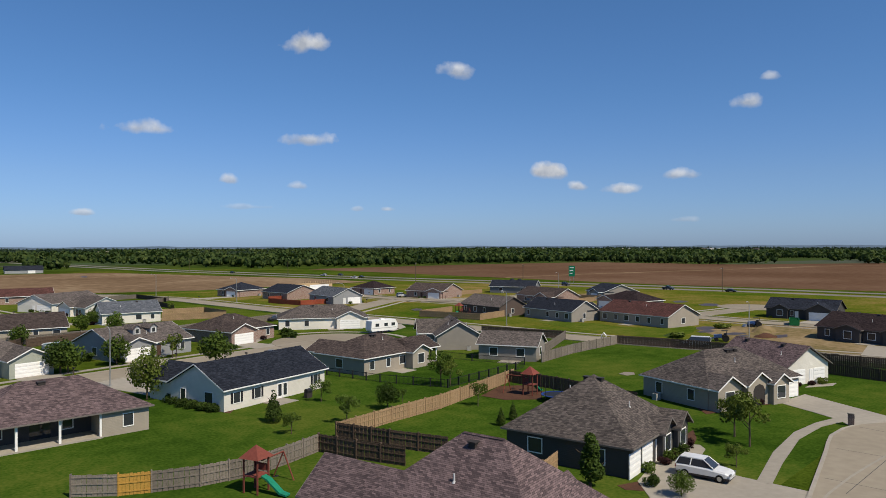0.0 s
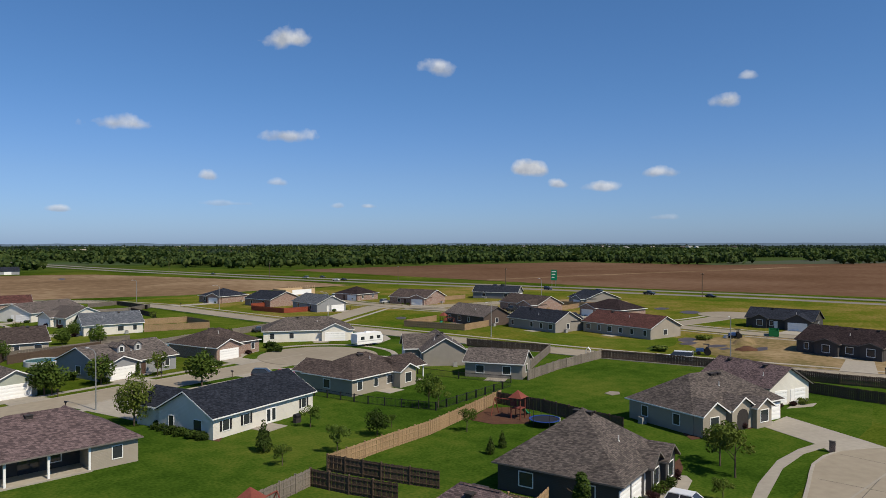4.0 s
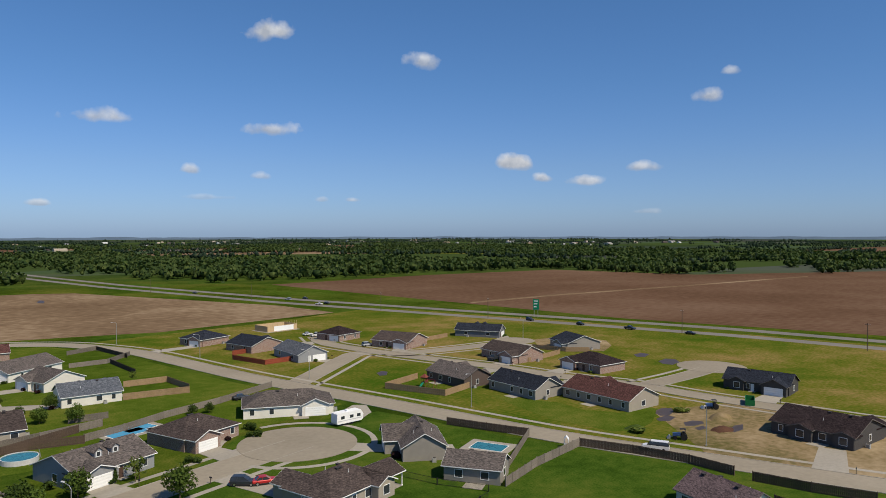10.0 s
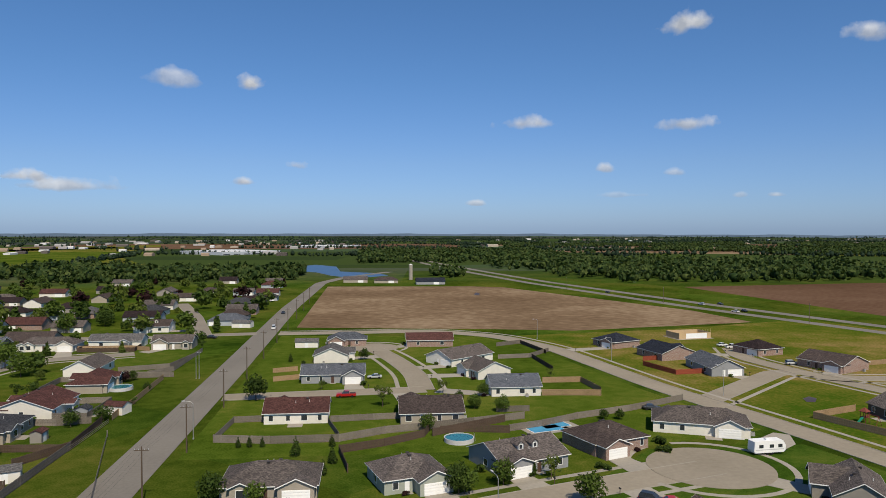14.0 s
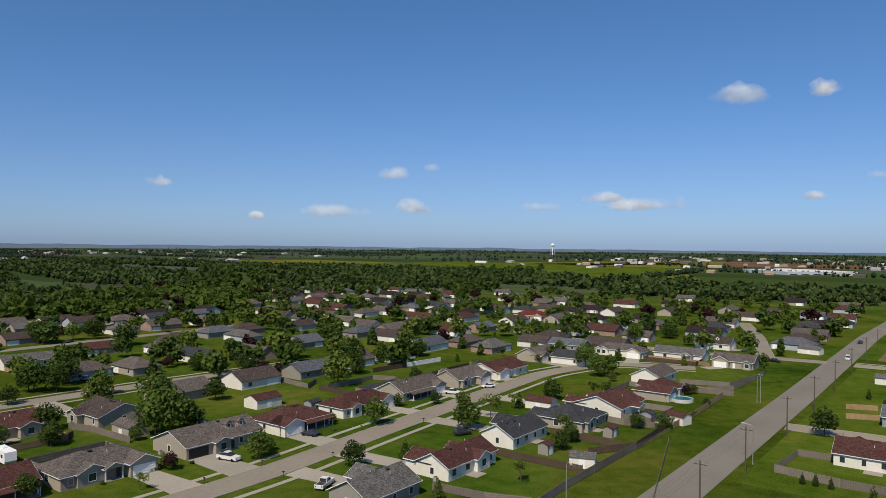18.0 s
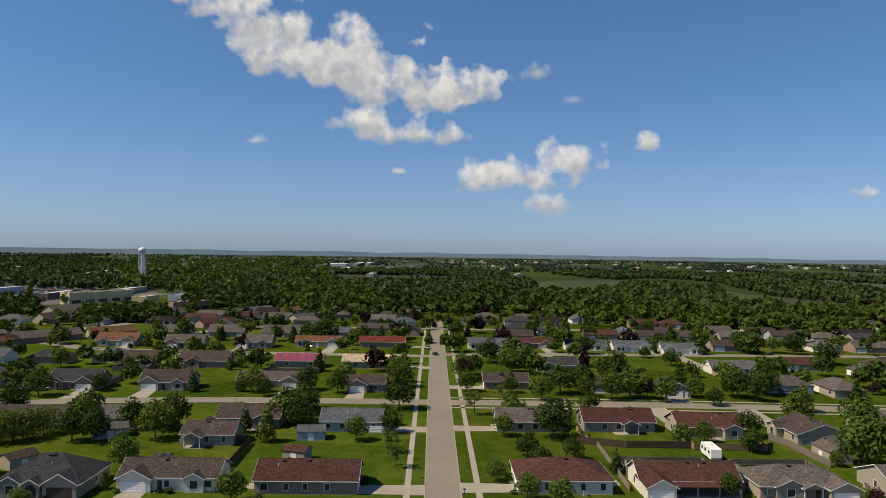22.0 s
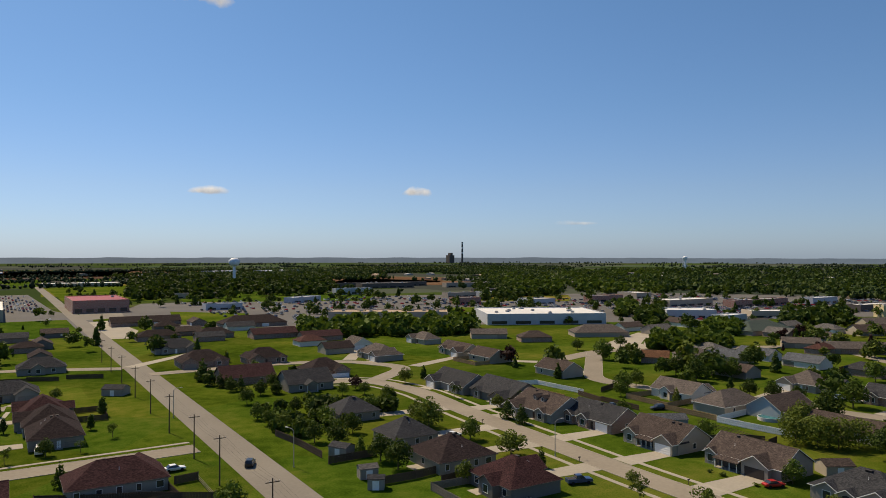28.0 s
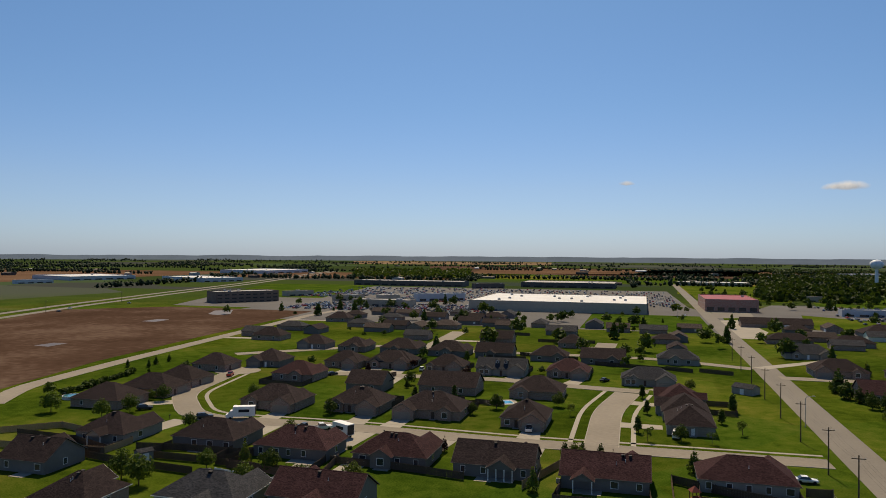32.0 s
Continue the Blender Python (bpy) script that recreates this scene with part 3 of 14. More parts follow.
        if math.hypot(x, y) < 190:
            put("garage_window", garage_lights(w), go)

    taken = {s: [] for s in TURN}
    seen = [s for s in ("+y", "-y") if not any(w[0] == s for w in wings) and (x * math.cos(radians(ang + (90 if s == "+y" else 270))) + y * math.sin(radians(ang + (90 if s == "+y" else 270)))) / math.hypot(x, y) < -0.4]
    if seen and x < -100 and y > 60 and not porch and L > 11 and rng.random() < 0.62:      # a cross gable, as most of these houses have
        a = rng.choice((-1, 1)) * hl * 0.45
        wings = tuple(wings) + ((seen[0], a - 2.6, a + 2.6, rng.uniform(1.0, 2.6), "w" if rng.random() < 0.6 else "g"),)
    if recess:
        taken['-y'].append(recess[:2])
    for side, u0, u1, out, what in wings:
        taken[side].append((u0 - 0.6, u1 + 0.6))
        wd = (u1 - u0) / 2
        mid = (u0 + u1) / 2
        half = hw if side in ("+y", "-y") else hl
        zw = ze + slope * (wd + o)
        # built facing -y about the wall, then turned
        m = at_side(side, mid, 0) @ pose(0, 0, 0, 0, 0, 180)
        back = min(half, (zw - ze) / slope + 0.5) if side in ("+y", "-y") or roof == "h" else 1.0
        if what != "p":
            b = Build().prism([(-wd, 0), (wd, 0), (wd, top), (0, zw - t - 0.02), (-wd, top)], -out, 0.3, "y")
            put("wing_wall", b.done("wing_wall", wm), h, m)
        else:
            b = Build()
            b.prism([(-wd, top - 0.3), (wd, top - 0.3), (wd, top), (0, zw - t - 0.02), (-wd, top)], -out, -out + 0.15, "y")
            put("porch_gable", b.done("porch_gable", wm), h, m)
            c = 4 if wd > 2.2 else 2
            for i in range(c):
                put("porch_post", shared("post", lambda: Build().box(-0.09, 0.09, -0.09, 0.09, 0, 2.6).box(-0.14, 0.14, -0.14, 0.14, 0, 0.2).box(-0.13, 0.13, -0.13, 0.13, 2.45, 2.6).done("porch_post", TRIM)), h, m @ pose(-wd + 0.12 + i * (2 * wd - 0.24) / (c - 1), -out + 0.1, 0))
            put("porch_slab", Build().box(-wd, wd, -out - 0.1, 0, 0, 0.12).done("porch_slab", WALKC), h, m)
        b = Build()
        gable_roof(b, -out - o, back, wd + o, ze, zw, t, "y")
        put("wing_roof", b.done("wing_roof", rm), h, m)
        f_ = -out - o
        b = band([(-wd - o, 0, ze), (-wd - o, f_, ze), (0, f_, zw), (wd + o, f_, ze), (wd + o, 0, ze)], t + 0.03, False)
        put("rake_board", b.done("rake_board", TRIM if side == front and trim is TRIM else trim), h, m)
        if what == "g":
            gdoor(side, mid, min(4.9, 2 * wd - 1.0), out)
        if what == "o":
            # flat dark plate: the unlit inside of the open garage put in as colour
            put("garage_opening", Build().box(-2.4, 2.4, -0.05, 0.02, 0, 2.15).done("garage_opening", VENT), h, at_side(side, mid, 0.02, out))
        if what == "a":
            # flat dark arch on the wall, the entry's inner shade put into its colour
            put("entry_arch", Build().prism([(-1.1, 0), (1.1, 0), (1.1, 1.9), (0.75, 2.45), (0, 2.7), (-0.75, 2.45), (-1.1, 1.9)], -0.05, 0.02, "y").done("entry_arch", VENT), h, at_side(side, mid, 0.02, out), "dark arched plate for the shaded entry")
        if what == "w":
            window(side, mid, 1.5, 1.5, 0.8, out)
    if garage:
        for gs, gu, gw in (garage if isinstance(garage[0], tuple) else (garage,)):
            gdoor(gs, gu, gw)
            taken[gs].append((gu - gw / 2 - 0.5, gu + gw / 2 + 0.5))
    if bay:
        taken[bay[0]].append((bay[1] - bay[2] / 2 - 0.5, bay[1] + bay[2] / 2 + 0.5))
        # no opening is cut; a dark plate paints the garage's inner gloom
        put("garage_opening", Build().box(-bay[2] / 2, bay[2] / 2, -0.04, 0.05, 0, 2.2).done("garage_opening", VENT), h, at_side(bay[0], bay[1], 0.02), "dark plate in place of an open garage's unlit inside")
    if porch:
        ps, p0, p1 = porch
        taken[ps].append((p0, p1))
        m = at_side(ps, (p0 + p1) / 2, 0)
        # charcoal panel over the house wall; the porch's shade is put into colour
        put("porch_recess", Build().box(-(p1 - p0) / 2, (p1 - p0) / 2, -0.05, 0.03, 0.12, 2.45).done("porch_recess", wall_mat("charcoal")), h, m, "charcoal panel painting the shade at the back of the porch")
        put("porch_slab", Build().box(-(p1 - p0) / 2, (p1 - p0) / 2, 0, 1.9, 0, 0.14).done("porch_slab", WALKC), h, m)
        put("porch_roof", Build().prism([(0, top + 0.02), (0, top - 0.15), (2.3, top - 0.75), (2.3, top - 0.6)], -(p1 - p0) / 2 - 0.3, (p1 - p0) / 2 + 0.3).done("porch_roof", rm), h, m)
        for i in range(4):
            put("porch_post", shared("ppost", lambda: Build().box(-0.07, 0.07, -0.07, 0.07, 0, 2.2).done("porch_post", TRIM)), h, m @ pose(-(p1 - p0) / 2 + 0.2 + i * (p1 - p0 - 0.4) / 3, 1.8, 0.1))
    # the front door, then windows in the free stretches of every wall
    fl = hl if front in ("+y", "-y") else hw
    du = rng.uniform(-0.2, 0.2) * fl
    for a, c in taken[front]:
        if a - 0.6 < du < c + 0.6:
            du = c + 0.8 if c + 1.5 < fl else a - 0.8
    put("door", door_mesh(door == "d"), h, at_side(front, du, 0.08), "front door")
    put("step", shared("step", lambda: Build().box(-0.9, 0.9, 0, 1.1, 0, 0.1).done("step", WALKC)), h, at_side(front, du, 0))
    taken[front].append((du - 1.1, du + 1.1))
    if near == 2 and not recess:
        bk = {"+y": "-y", "-y": "+y", "+x": "-x", "-x": "+x"}[front]
        bu = 0.08 * hl
        if not any(a < bu < c for a, c in taken[bk]):
            for k in (-0.48, 0.48):
                put("patio_door", door_mesh(False), h, at_side(bk, bu + k, 0.08), "white patio door")
                put("pane", shared("dpane", lambda: Build().box(-0.3, 0.3, 0.055, 0.07, 0.3, 1.85).done("pane", GLASS)), h, at_side(bk, bu + k, 0.08))
            taken[bk].append((bu - 1.3, bu + 1.3))
    for side in TURN:
        half = hl if side in ("+y", "-y") else hw
        n = (max(1, int(half * 2 / 3.6)) if near else 2) if side in ("+y", "-y") else near
        for i in range(n):
            u = -half + (i + 0.5) * 2 * half / n + rng.uniform(-0.25, 0.25)
            if any(a < u < c for a, c in taken[side]) or rng.random() < 0.12:
                continue
            window(side, u, rng.choice((0.9, 1.0, 1.4)), 1.3)
    if near and not recess and not blind({"+y": "-y", "-y": "+y", "+x": "-x", "-x": "+x"}[front]):
        back = {"+y": "-y", "-y": "+y", "+x": "-x", "-x": "+x"}[front]
        pw = 3.6
        put("patio_slab", shared("patio", lambda: Build().box(-1.8, 1.8, 0, 3.0, 0, 0.07).done("patio_slab", WALKC)), h, at_side(back, rng.uniform(-0.3, 0.3) * (hl if back in ("+y", "-y") else hw), 0))
    if dormers:
        side = front if front in ("+y", "-y") else "-y"
        s = 1 if side == "+y" else -1
        for i in range(dormers):
            u = dormer_at + (i - (dormers - 1) / 2) * 3.4
            yy = s * hw * 0.55
            zd = ze + slope * (hw + o - abs(yy)) - 0.1
            d = put("dormer", Build().prism([(-0.75, 0), (0.75, 0), (0.75, 1.15), (0, 1.75), (-0.75, 1.15)], 0, 2.6, "y").done("dormer", wm), h, pose(u, yy, zd, 0, 0, 0 if s < 0 else 180))
            put("dormer_roof", gable_roof(Build(), -0.2, 2.9, 0.98, 1.05, 1.9, 0.1, "y").done("dormer_roof", rm), d)
            put("window", window_mesh(0.7, 0.8), d, pose(0, 0, 0.25, 0, 0, 180))
    for i in range(rng.choice((2, 3)) if near else 0):
        s = rng.choice((-1, 1))
        put("roof_vent", vent_mesh(), h, pose(rng.uniform(-0.6, 0.6) * r, s * 0.7, zr - 0.7 * slope))
    for i in range(2 if near else 0):
        s, q = rng.choice((-1, 1)), rng.uniform(0.3, 0.6)
        put("vent_pipe", pipe_mesh(), h, pose(rng.uniform(-0.6, 0.6) * r, s * q * hw, zr - q * hw * slope))
    return h


# ---------------------------------------------------------------- ground pieces
def sheet(name, pts, z, material, label, category, kind="structure"):
    """A flat piece of ground cover with a soft-cornered outline, a thin solid that lies on what is below."""
    k = len(pts)
    v = [(x, y, z) for x, y in pts] + [(x, y, z - 0.2) for x, y in pts]
    f = [tuple(range(k))] + [(i + k, (i + 1) % k + k, (i + 1) % k, i) for i in range(k)]
    a = sum(pts[i][0] * pts[(i + 1) % k][1] - pts[(i + 1) % k][0] * pts[i][1] for i in range(k))
    if a < 0:
        f = [q[::-1] for q in f]
    return tagged(new(name, mesh(name, v, f, material)), label, category, "", kind)


def offset_line(pts, d):
    out = []
    for i, p in enumerate(pts):
        p = Vector(p)
        a = (p - Vector(pts[i - 1])).normalized() if i else None
        b = (Vector(pts[i + 1]) - p).normalized() if i + 1 < len(pts) else None
        t = (a + b).normalized() if a and b else (a or b)
        n = Vector((-t.y, t.x))
        k = 1.0 if not (a and b) else 1 / max(0.5, n.dot(Vector((-a.y, a.x))))
        out.append(tuple(p + n * d * k))
    return out


def rounded(pts, step=6.0):
    """The corners of a line drawn as curves."""
    out = [pts[0]]
    for i in range(1, len(pts) - 1):
        a, p, b = Vector(pts[i - 1]), Vector(pts[i]), Vector(pts[i + 1])
        r = min(12.0, (p - a).length * 0.45, (b - p).length * 0.45)
        q0, q1 = p + (a - p).normalized() * r, p + (b - p).normalized() * r
        for s in (0, 0.25, 0.5, 0.75, 1):
            out.append(tuple(q0 * (1 - s) ** 2 + p * 2 * s * (1 - s) + q1 * s * s))
    out.append(pts[-1])
    return out


def strip(b, pts, d0, d1, z0, z1):
    l0, l1 = offset_line(pts, d0), offset_line(pts, d1)
    k = len(pts)
    v = [(x, y, z1) for x, y in l0] + [(x, y, z1) for x, y in l1] + [(x, y, z0) for x, y in l0] + [(x, y, z0) for x, y in l1]
    f = []
    for i in range(k - 1):
        f += [(k + i, k + i + 1, i + 1, i), (i, i + 1, 2 * k + i + 1, 2 * k + i), (3 * k + i, 3 * k + i + 1, k + i + 1, k + i)]
    return b.add(v, f)


def road(pts, w, material=None, label="pale concrete residential street with low kerbs", name="road", walks=(), kerb=True, z=0.045, joints=0.0):
    pts = rounded(pts)
    ob = tagged(new(name, strip(Build(), pts, -w / 2, w / 2, -0.1, z).done(name, material or CONC)), label, "road", "", "structure")
    if kerb:
        for s in (-1, 1):
            put("kerb", strip(Build(), pts, s * (w / 2) - 0.0, s * (w / 2 + 0.22), -0.1, 0.13).done("kerb", WALKC), ob)
    if joints:
        put("joint", road_joints(pts, w, joints, z), ob)
    for s, off in walks:
        tagged(new("pavement", strip(Build(), pts, s * (w / 2 + off), s * (w / 2 + off + 1.3), -0.1, 0.06).done("pavement", WALKC)), "narrow pale concrete pavement beside the street", "pavement", "", "structure")
    return ob


JOINT = mat("joint_tar", (0.10, 0.095, 0.09), (0.06, 0.058, 0.055), 0.9, 4, 0.5)


def road_joints(pts, w, step, z):
    """Tar-filled joints across the slabs and one down the middle, 3 mm proud."""
    b = Build()
    strip(b, pts, -0.04, 0.04, z - 0.05, z + 0.004)
    for i in range(len(pts) - 1):
        a, c = Vector(pts[i]), Vector(pts[i + 1])
        d = c - a
        n = int(d.length / step)
        t = d.normalized() if d.length else d
        s = Vector((-t.y, t.x))
        for k in range(n):
            p = a + t * (k + 0.5) * step
            q = [p - s * w / 2 - t * 0.03, p + s * w / 2 - t * 0.03, p + s * w / 2 + t * 0.03, p - s * w / 2 + t * 0.03]
            b.add([(u.x, u.y, z + 0.004) for u in q], [(3, 2, 1, 0)])
    return b.done("joint", JOINT)


def disc(x, y, r, name="turning_circle", material=None, z=0.05, label="round concrete turning circle at the street's end", category="road", n=40):
    pts = [(x + r * math.cos(2 * math.pi * i / n), y + r * math.sin(2 * math.pi * i / n)) for i in range(n)]
    return sheet(name, pts, z, material or CONC, label, category)


DRIVES = []


def drive(x0, y0, x1, y1, w=5.0, z=0.05, material=None):
    """A driveway from a garage to the street."""
    DRIVES.append(1)
    z += 0.003 * (len(DRIVES) % 9)          # neighbours never lie in one plane
    a, b = Vector((x0, y0)), Vector((x1, y1))
    s = Vector((-(b - a).y, (b - a).x)).normalized() * w / 2
    return sheet("driveway", [tuple(a - s), tuple(b - s * 1.25), tuple(b + s * 1.25), tuple(a + s)], z, material or WALKC, "pale concrete driveway from the garage to the street", "driveway")


def leaf_cloud(seed, lobes, count, size, squash=1.0):
    """Leaf clumps on the outside of several lobes, each (x, y, z, radius, stretch)."""
    rng = np.random.default_rng(seed)
    v, f = [], []
    tot = sum(l[3] ** 2 for l in lobes)
    for x, y, z, r, st in lobes:
        for i in range(int(count * r * r / tot)):
            d = rng.normal(size=3)
            d /= np.linalg.norm(d)
            k = rng.uniform(0.74, 1.06)
            c = np.array([x, y, z]) + d * [r * k, r * k, r * k * st]
            n = d + rng.normal(0, 0.42, 3)
            n /= np.linalg.norm(n)
            a = np.cross(n, rng.normal(size=3))
            a /= np.linalg.norm(a)
            b = np.cross(n, a)
            s = size * rng.uniform(0.6, 1.35)
            q = len(v)
            bend = n * s * 0.28
            v += [c - a * s - b * s * 0.6 - bend, c + a * s * 0.9 - b * s * 0.7, c + a * s * 1.1 + b * s * 0.6 - bend, c - a * s * 0.8 + b * s * 0.8]
            f += [(q, q + 1, q + 2), (q, q + 2, q + 3)]
    return v, f


def crown_lobes(kind, seed):
    rng = random.Random(seed)
    if kind == "column":
        return [(rng.uniform(-.04, .04), rng.uniform(-.04, .04), 0.28 + 0.14 * i, 0.155 - 0.018 * i, 1.15) for i in range(5)]
    if kind == "cone":
        return [(rng.uniform(-.03, .03), rng.uniform(-.03, .03), 0.2 + 0.14 * i, 0.26 - 0.042 * i, 0.9) for i in range(6)]
    if kind == "shrub":
        return [(rng.uniform(-.3, .3), rng.uniform(-.3, .3), 0.4 + rng.uniform(-.1, .15), 0.34, 1.0) for i in range(5)]
    if kind == "willow":
        return [(0.28 * math.cos(i), 0.28 * math.sin(i), 0.5, 0.3, 1.45) for i in range(6)] + [(0, 0, 0.75, 0.3, 0.8)]
    if kind == "airy":
        return [(rng.uniform(-.26, .26), rng.uniform(-.26, .26), rng.uniform(0.4, 0.88), rng.uniform(0.1, 0.19), 0.9) for i in range(11)]
    ring = [(0.22 * math.cos(1.05 * i + seed), 0.22 * math.sin(1.05 * i + seed), 0.45 + rng.uniform(-.09, .1), rng.uniform(0.21, 0.27), 1.1) for i in range(6)]
    return ring + [(rng.uniform(-.06, .06), rng.uniform(-.06, .06), 0.76, 0.21, 1.0), (0, 0, 0.55, 0.27, 1.0)]


TREE_WORDS = {"round": "leafy round-crowned", "column": "narrow columnar", "cone": "pointed conical", "shrub": "low bushy", "willow": "drooping willow", "airy": "young thin-crowned"}
LEAF_WORDS = ["green", "dark green", "light green", "purple-leaved"]


def crown_mesh(kind, var, leaf, fine=False):
    def make():
        if fine:
            v, f = leaf_cloud(var * 13 + len(kind), crown_lobes(kind, var), {"airy": 1100, "shrub": 700, "column": 1500, "cone": 1300}.get(kind, 1900), 0.021 if kind != "shrub" else 0.05)
            return mesh("crown", v, f, LEAF[leaf])
        count = {"airy": 380, "shrub": 170, "column": 560, "cone": 560, "willow": 1100}.get(kind, 1000)
        v, f = leaf_cloud(var * 13 + len(kind), crown_lobes(kind, var), count, 0.031 if kind != "shrub" else 0.11)
        return mesh("crown", v, f, LEAF[leaf])
    return shared(("crown", kind, var, leaf, fine), make)


def trunk_mesh(kind, var):
    def make():
        rng = random.Random(var)
        b = Build().tube((0, 0, -0.05), (0, 0, 0.3), 0.022, 0.016, 7).tube((0, 0, 0.28), (0.01, 0, 0.72), 0.016, 0.006, 6)
        for i in range(5):
            a = i * 1.26 + rng.uniform(-.3, .3)
            z = 0.26 + 0.07 * i
            b.tube((0, 0, z), (0.2 * math.cos(a), 0.2 * math.sin(a), z + 0.2), 0.009, 0.003, 5)
        return b.done("trunk", BARK)
    return shared(("trunk", kind, var), make)


FAR_TREES = []


def far_trees(name, label):
    """The trees of the far blocks, joined by crown colour."""
    for leaf in range(4):
        V, F, k = [], [], 0
        for x, y, h, kind, lf, wide in FAR_TREES:
            if lf != leaf:
                continue
            var = int(abs(x * 3 + y * 7)) % 3
            v, f = shared(("leaves", kind, var), lambda: tuple(np.array(q) for q in leaf_cloud(var * 13 + len(kind), crown_lobes(kind, var), 190, 0.07 if kind != "shrub" else 0.11)))
            a = (x * 37 + y * 11) % 6.28
            m = np.array([[math.cos(a), -math.sin(a), 0], [math.sin(a), math.cos(a), 0], [0, 0, 1]])
            V.append((v * [h * wide, h * wide, h]) @ m.T + [x, y, 0])
            F.append(f + k)
            k += len(v)
        if V:
            tagged(new(name, raw_mesh(name, np.concatenate(V), np.concatenate(F), LEAF[leaf])), label, "trees", "", "stuff")


def raw_mesh(name, V, F, material):
    me = bpy.data.meshes.new(name)
    me.vertices.add(len(V))
    me.vertices.foreach_set("co", V.ravel())
    me.loops.add(F.size)
    me.loops.foreach_set("vertex_index", F.ravel())
    me.polygons.add(len(F))
    me.polygons.foreach_set("loop_start", np.arange(0, F.size, 3))
    me.update()
    me.validate()
    me.materials.append(material)
    return me


def tree(x, y, h, kind="round", leaf=0, wide=1.0):
    var = int(abs(x * 3 + y * 7)) % 3
    ob = thing("shrub" if kind == "shrub" else "tree", pose(x, y, 0, 0, 0, (x * 37 + y * 11) % 360) @ Matrix.Diagonal((h * wide, h * wide, h, 1)),
               f"{TREE_WORDS[kind]} {LEAF_WORDS[leaf]} {'shrub' if kind == 'shrub' else 'tree'} on the lawn", "shrub" if kind == "shrub" else "tree", "yard trees")
    if kind != "shrub":
        put("trunk", trunk_mesh(kind, var), ob)
    put("crown", crown_mesh(kind, var, leaf, math.hypot(x, y) < 118), ob)
    return ob


# ---------------------------------------------------------------- fences
def panel_mesh(length, h, material, style):
    def make():
        b = Build()
        if style == "board":
            n = max(2, round(length / 0.3))
            w = length / n
            rng = random.Random(n)
            for i in range(n):
                e, z = (i % 2) * 0.016, h + rng.uniform(-0.03, 0.03)
                b.box(i * w + 0.012, (i + 1) * w - 0.012, -0.02 + e, 0.005 + e, 0.03, z)
            for z in (0.3, h * 0.55, h - 0.25):
                b.box(0, length, 0.02, 0.06, z, z + 0.09).box(0, length, -0.06, -0.02, z, z + 0.09)
        elif style == "rail":
            for z in (0.25, 0.65, 1.05):
                b.box(0, length, -0.02, 0.02, z, z + 0.13)
        else:
            b.box(0, length, -0.015, 0.015, h - 0.06, h).box(0, length, -0.015, 0.015, 0.15, 0.19)
            for i in range(int(length / 0.2)):
                b.box(i * 0.2 + 0.09, i * 0.2 + 0.11, -0.008, 0.008, 0.05, h + 0.05)
        return b.done("panel", material)
    return shared(("panel", round(length, 2), h, material.name, style), make)


FENCE_WORDS = {"fence_grey": "weathered grey wooden", "fence_cedar": "new orange-tan cedar", "fence_new_pine": "new yellow pine", "fence_redwood": "red-stained wooden", "fence_brown": "dark brown wooden", "vinyl_white": "white vinyl", "shutter_black": "black metal railing"}


def fence(pts, material=None, h=1.75, style="board"):
    """Panels between posts along a line on the ground; far from the houses' near rows the panels of a run are one mesh."""
    material = material or FENCEG
    ob = thing("fence", pose(*pts[0], 0), f"{FENCE_WORDS[material.name]} fence round a back yard", "fence", "yard fences")
    pm = shared(("fpost", h, material.name), lambda: Build().box(-0.06, 0.06, -0.09, 0.13, 0, h + 0.1).done("post", material))
    o = Vector(pts[0])
    near = Vector(pts[0]).length < 125 and pts[0][0] > -40 and pts[0][1] > 0
    for a, b in zip(pts, pts[1:]):
        a, b = Vector(a), Vector(b)
        d = b - a
        base = 2.6 if near else max(2.6, d.length)
        n = max(1, round(d.length / base))
        ang = math.degrees(math.atan2(d.y, d.x))
        s = d.length / n
        for i in range(n):
            p = a + d * i / n - o
            m = pose(p.x, p.y, 0, 0, 0, ang)
            put("panel", panel_mesh(base, h, material, style), ob, m @ Matrix.Diagonal((s / base, 1, 1, 1)))
            if near or o.length < 170:
                put("post", pm, ob, m)
        if not near and o.length < 170:
            put("post", pm, ob, pose(b.x - o.x, b.y - o.y, 0, 0, 0, ang))
    return ob


# ---------------------------------------------------------------- vehicles
def paint(name, c, metal=0.2):
    return mat("paint_" + name, c, tuple(k * 0.9 for k in c), 0.28, 3, 0.5, metal=metal, spec=0.5)


LAMPR = mat("lamp_red", (0.28, 0.01, 0.01), (0.2, 0.008, 0.008), 0.3, 4, 1)
PAINTS = {"white": (0.78, 0.78, 0.77), "black": (0.02, 0.02, 0.022), "dark": (0.035, 0.04, 0.05), "red": (0.42, 0.02, 0.02), "silver": (0.48, 0.49, 0.50), "grey": (0.20, 0.205, 0.21), "blue": (0.03, 0.06, 0.16)}
CAR_WORDS = {"car": "saloon car", "suv": "sport utility vehicle", "pickup": "pickup truck", "van": "van"}


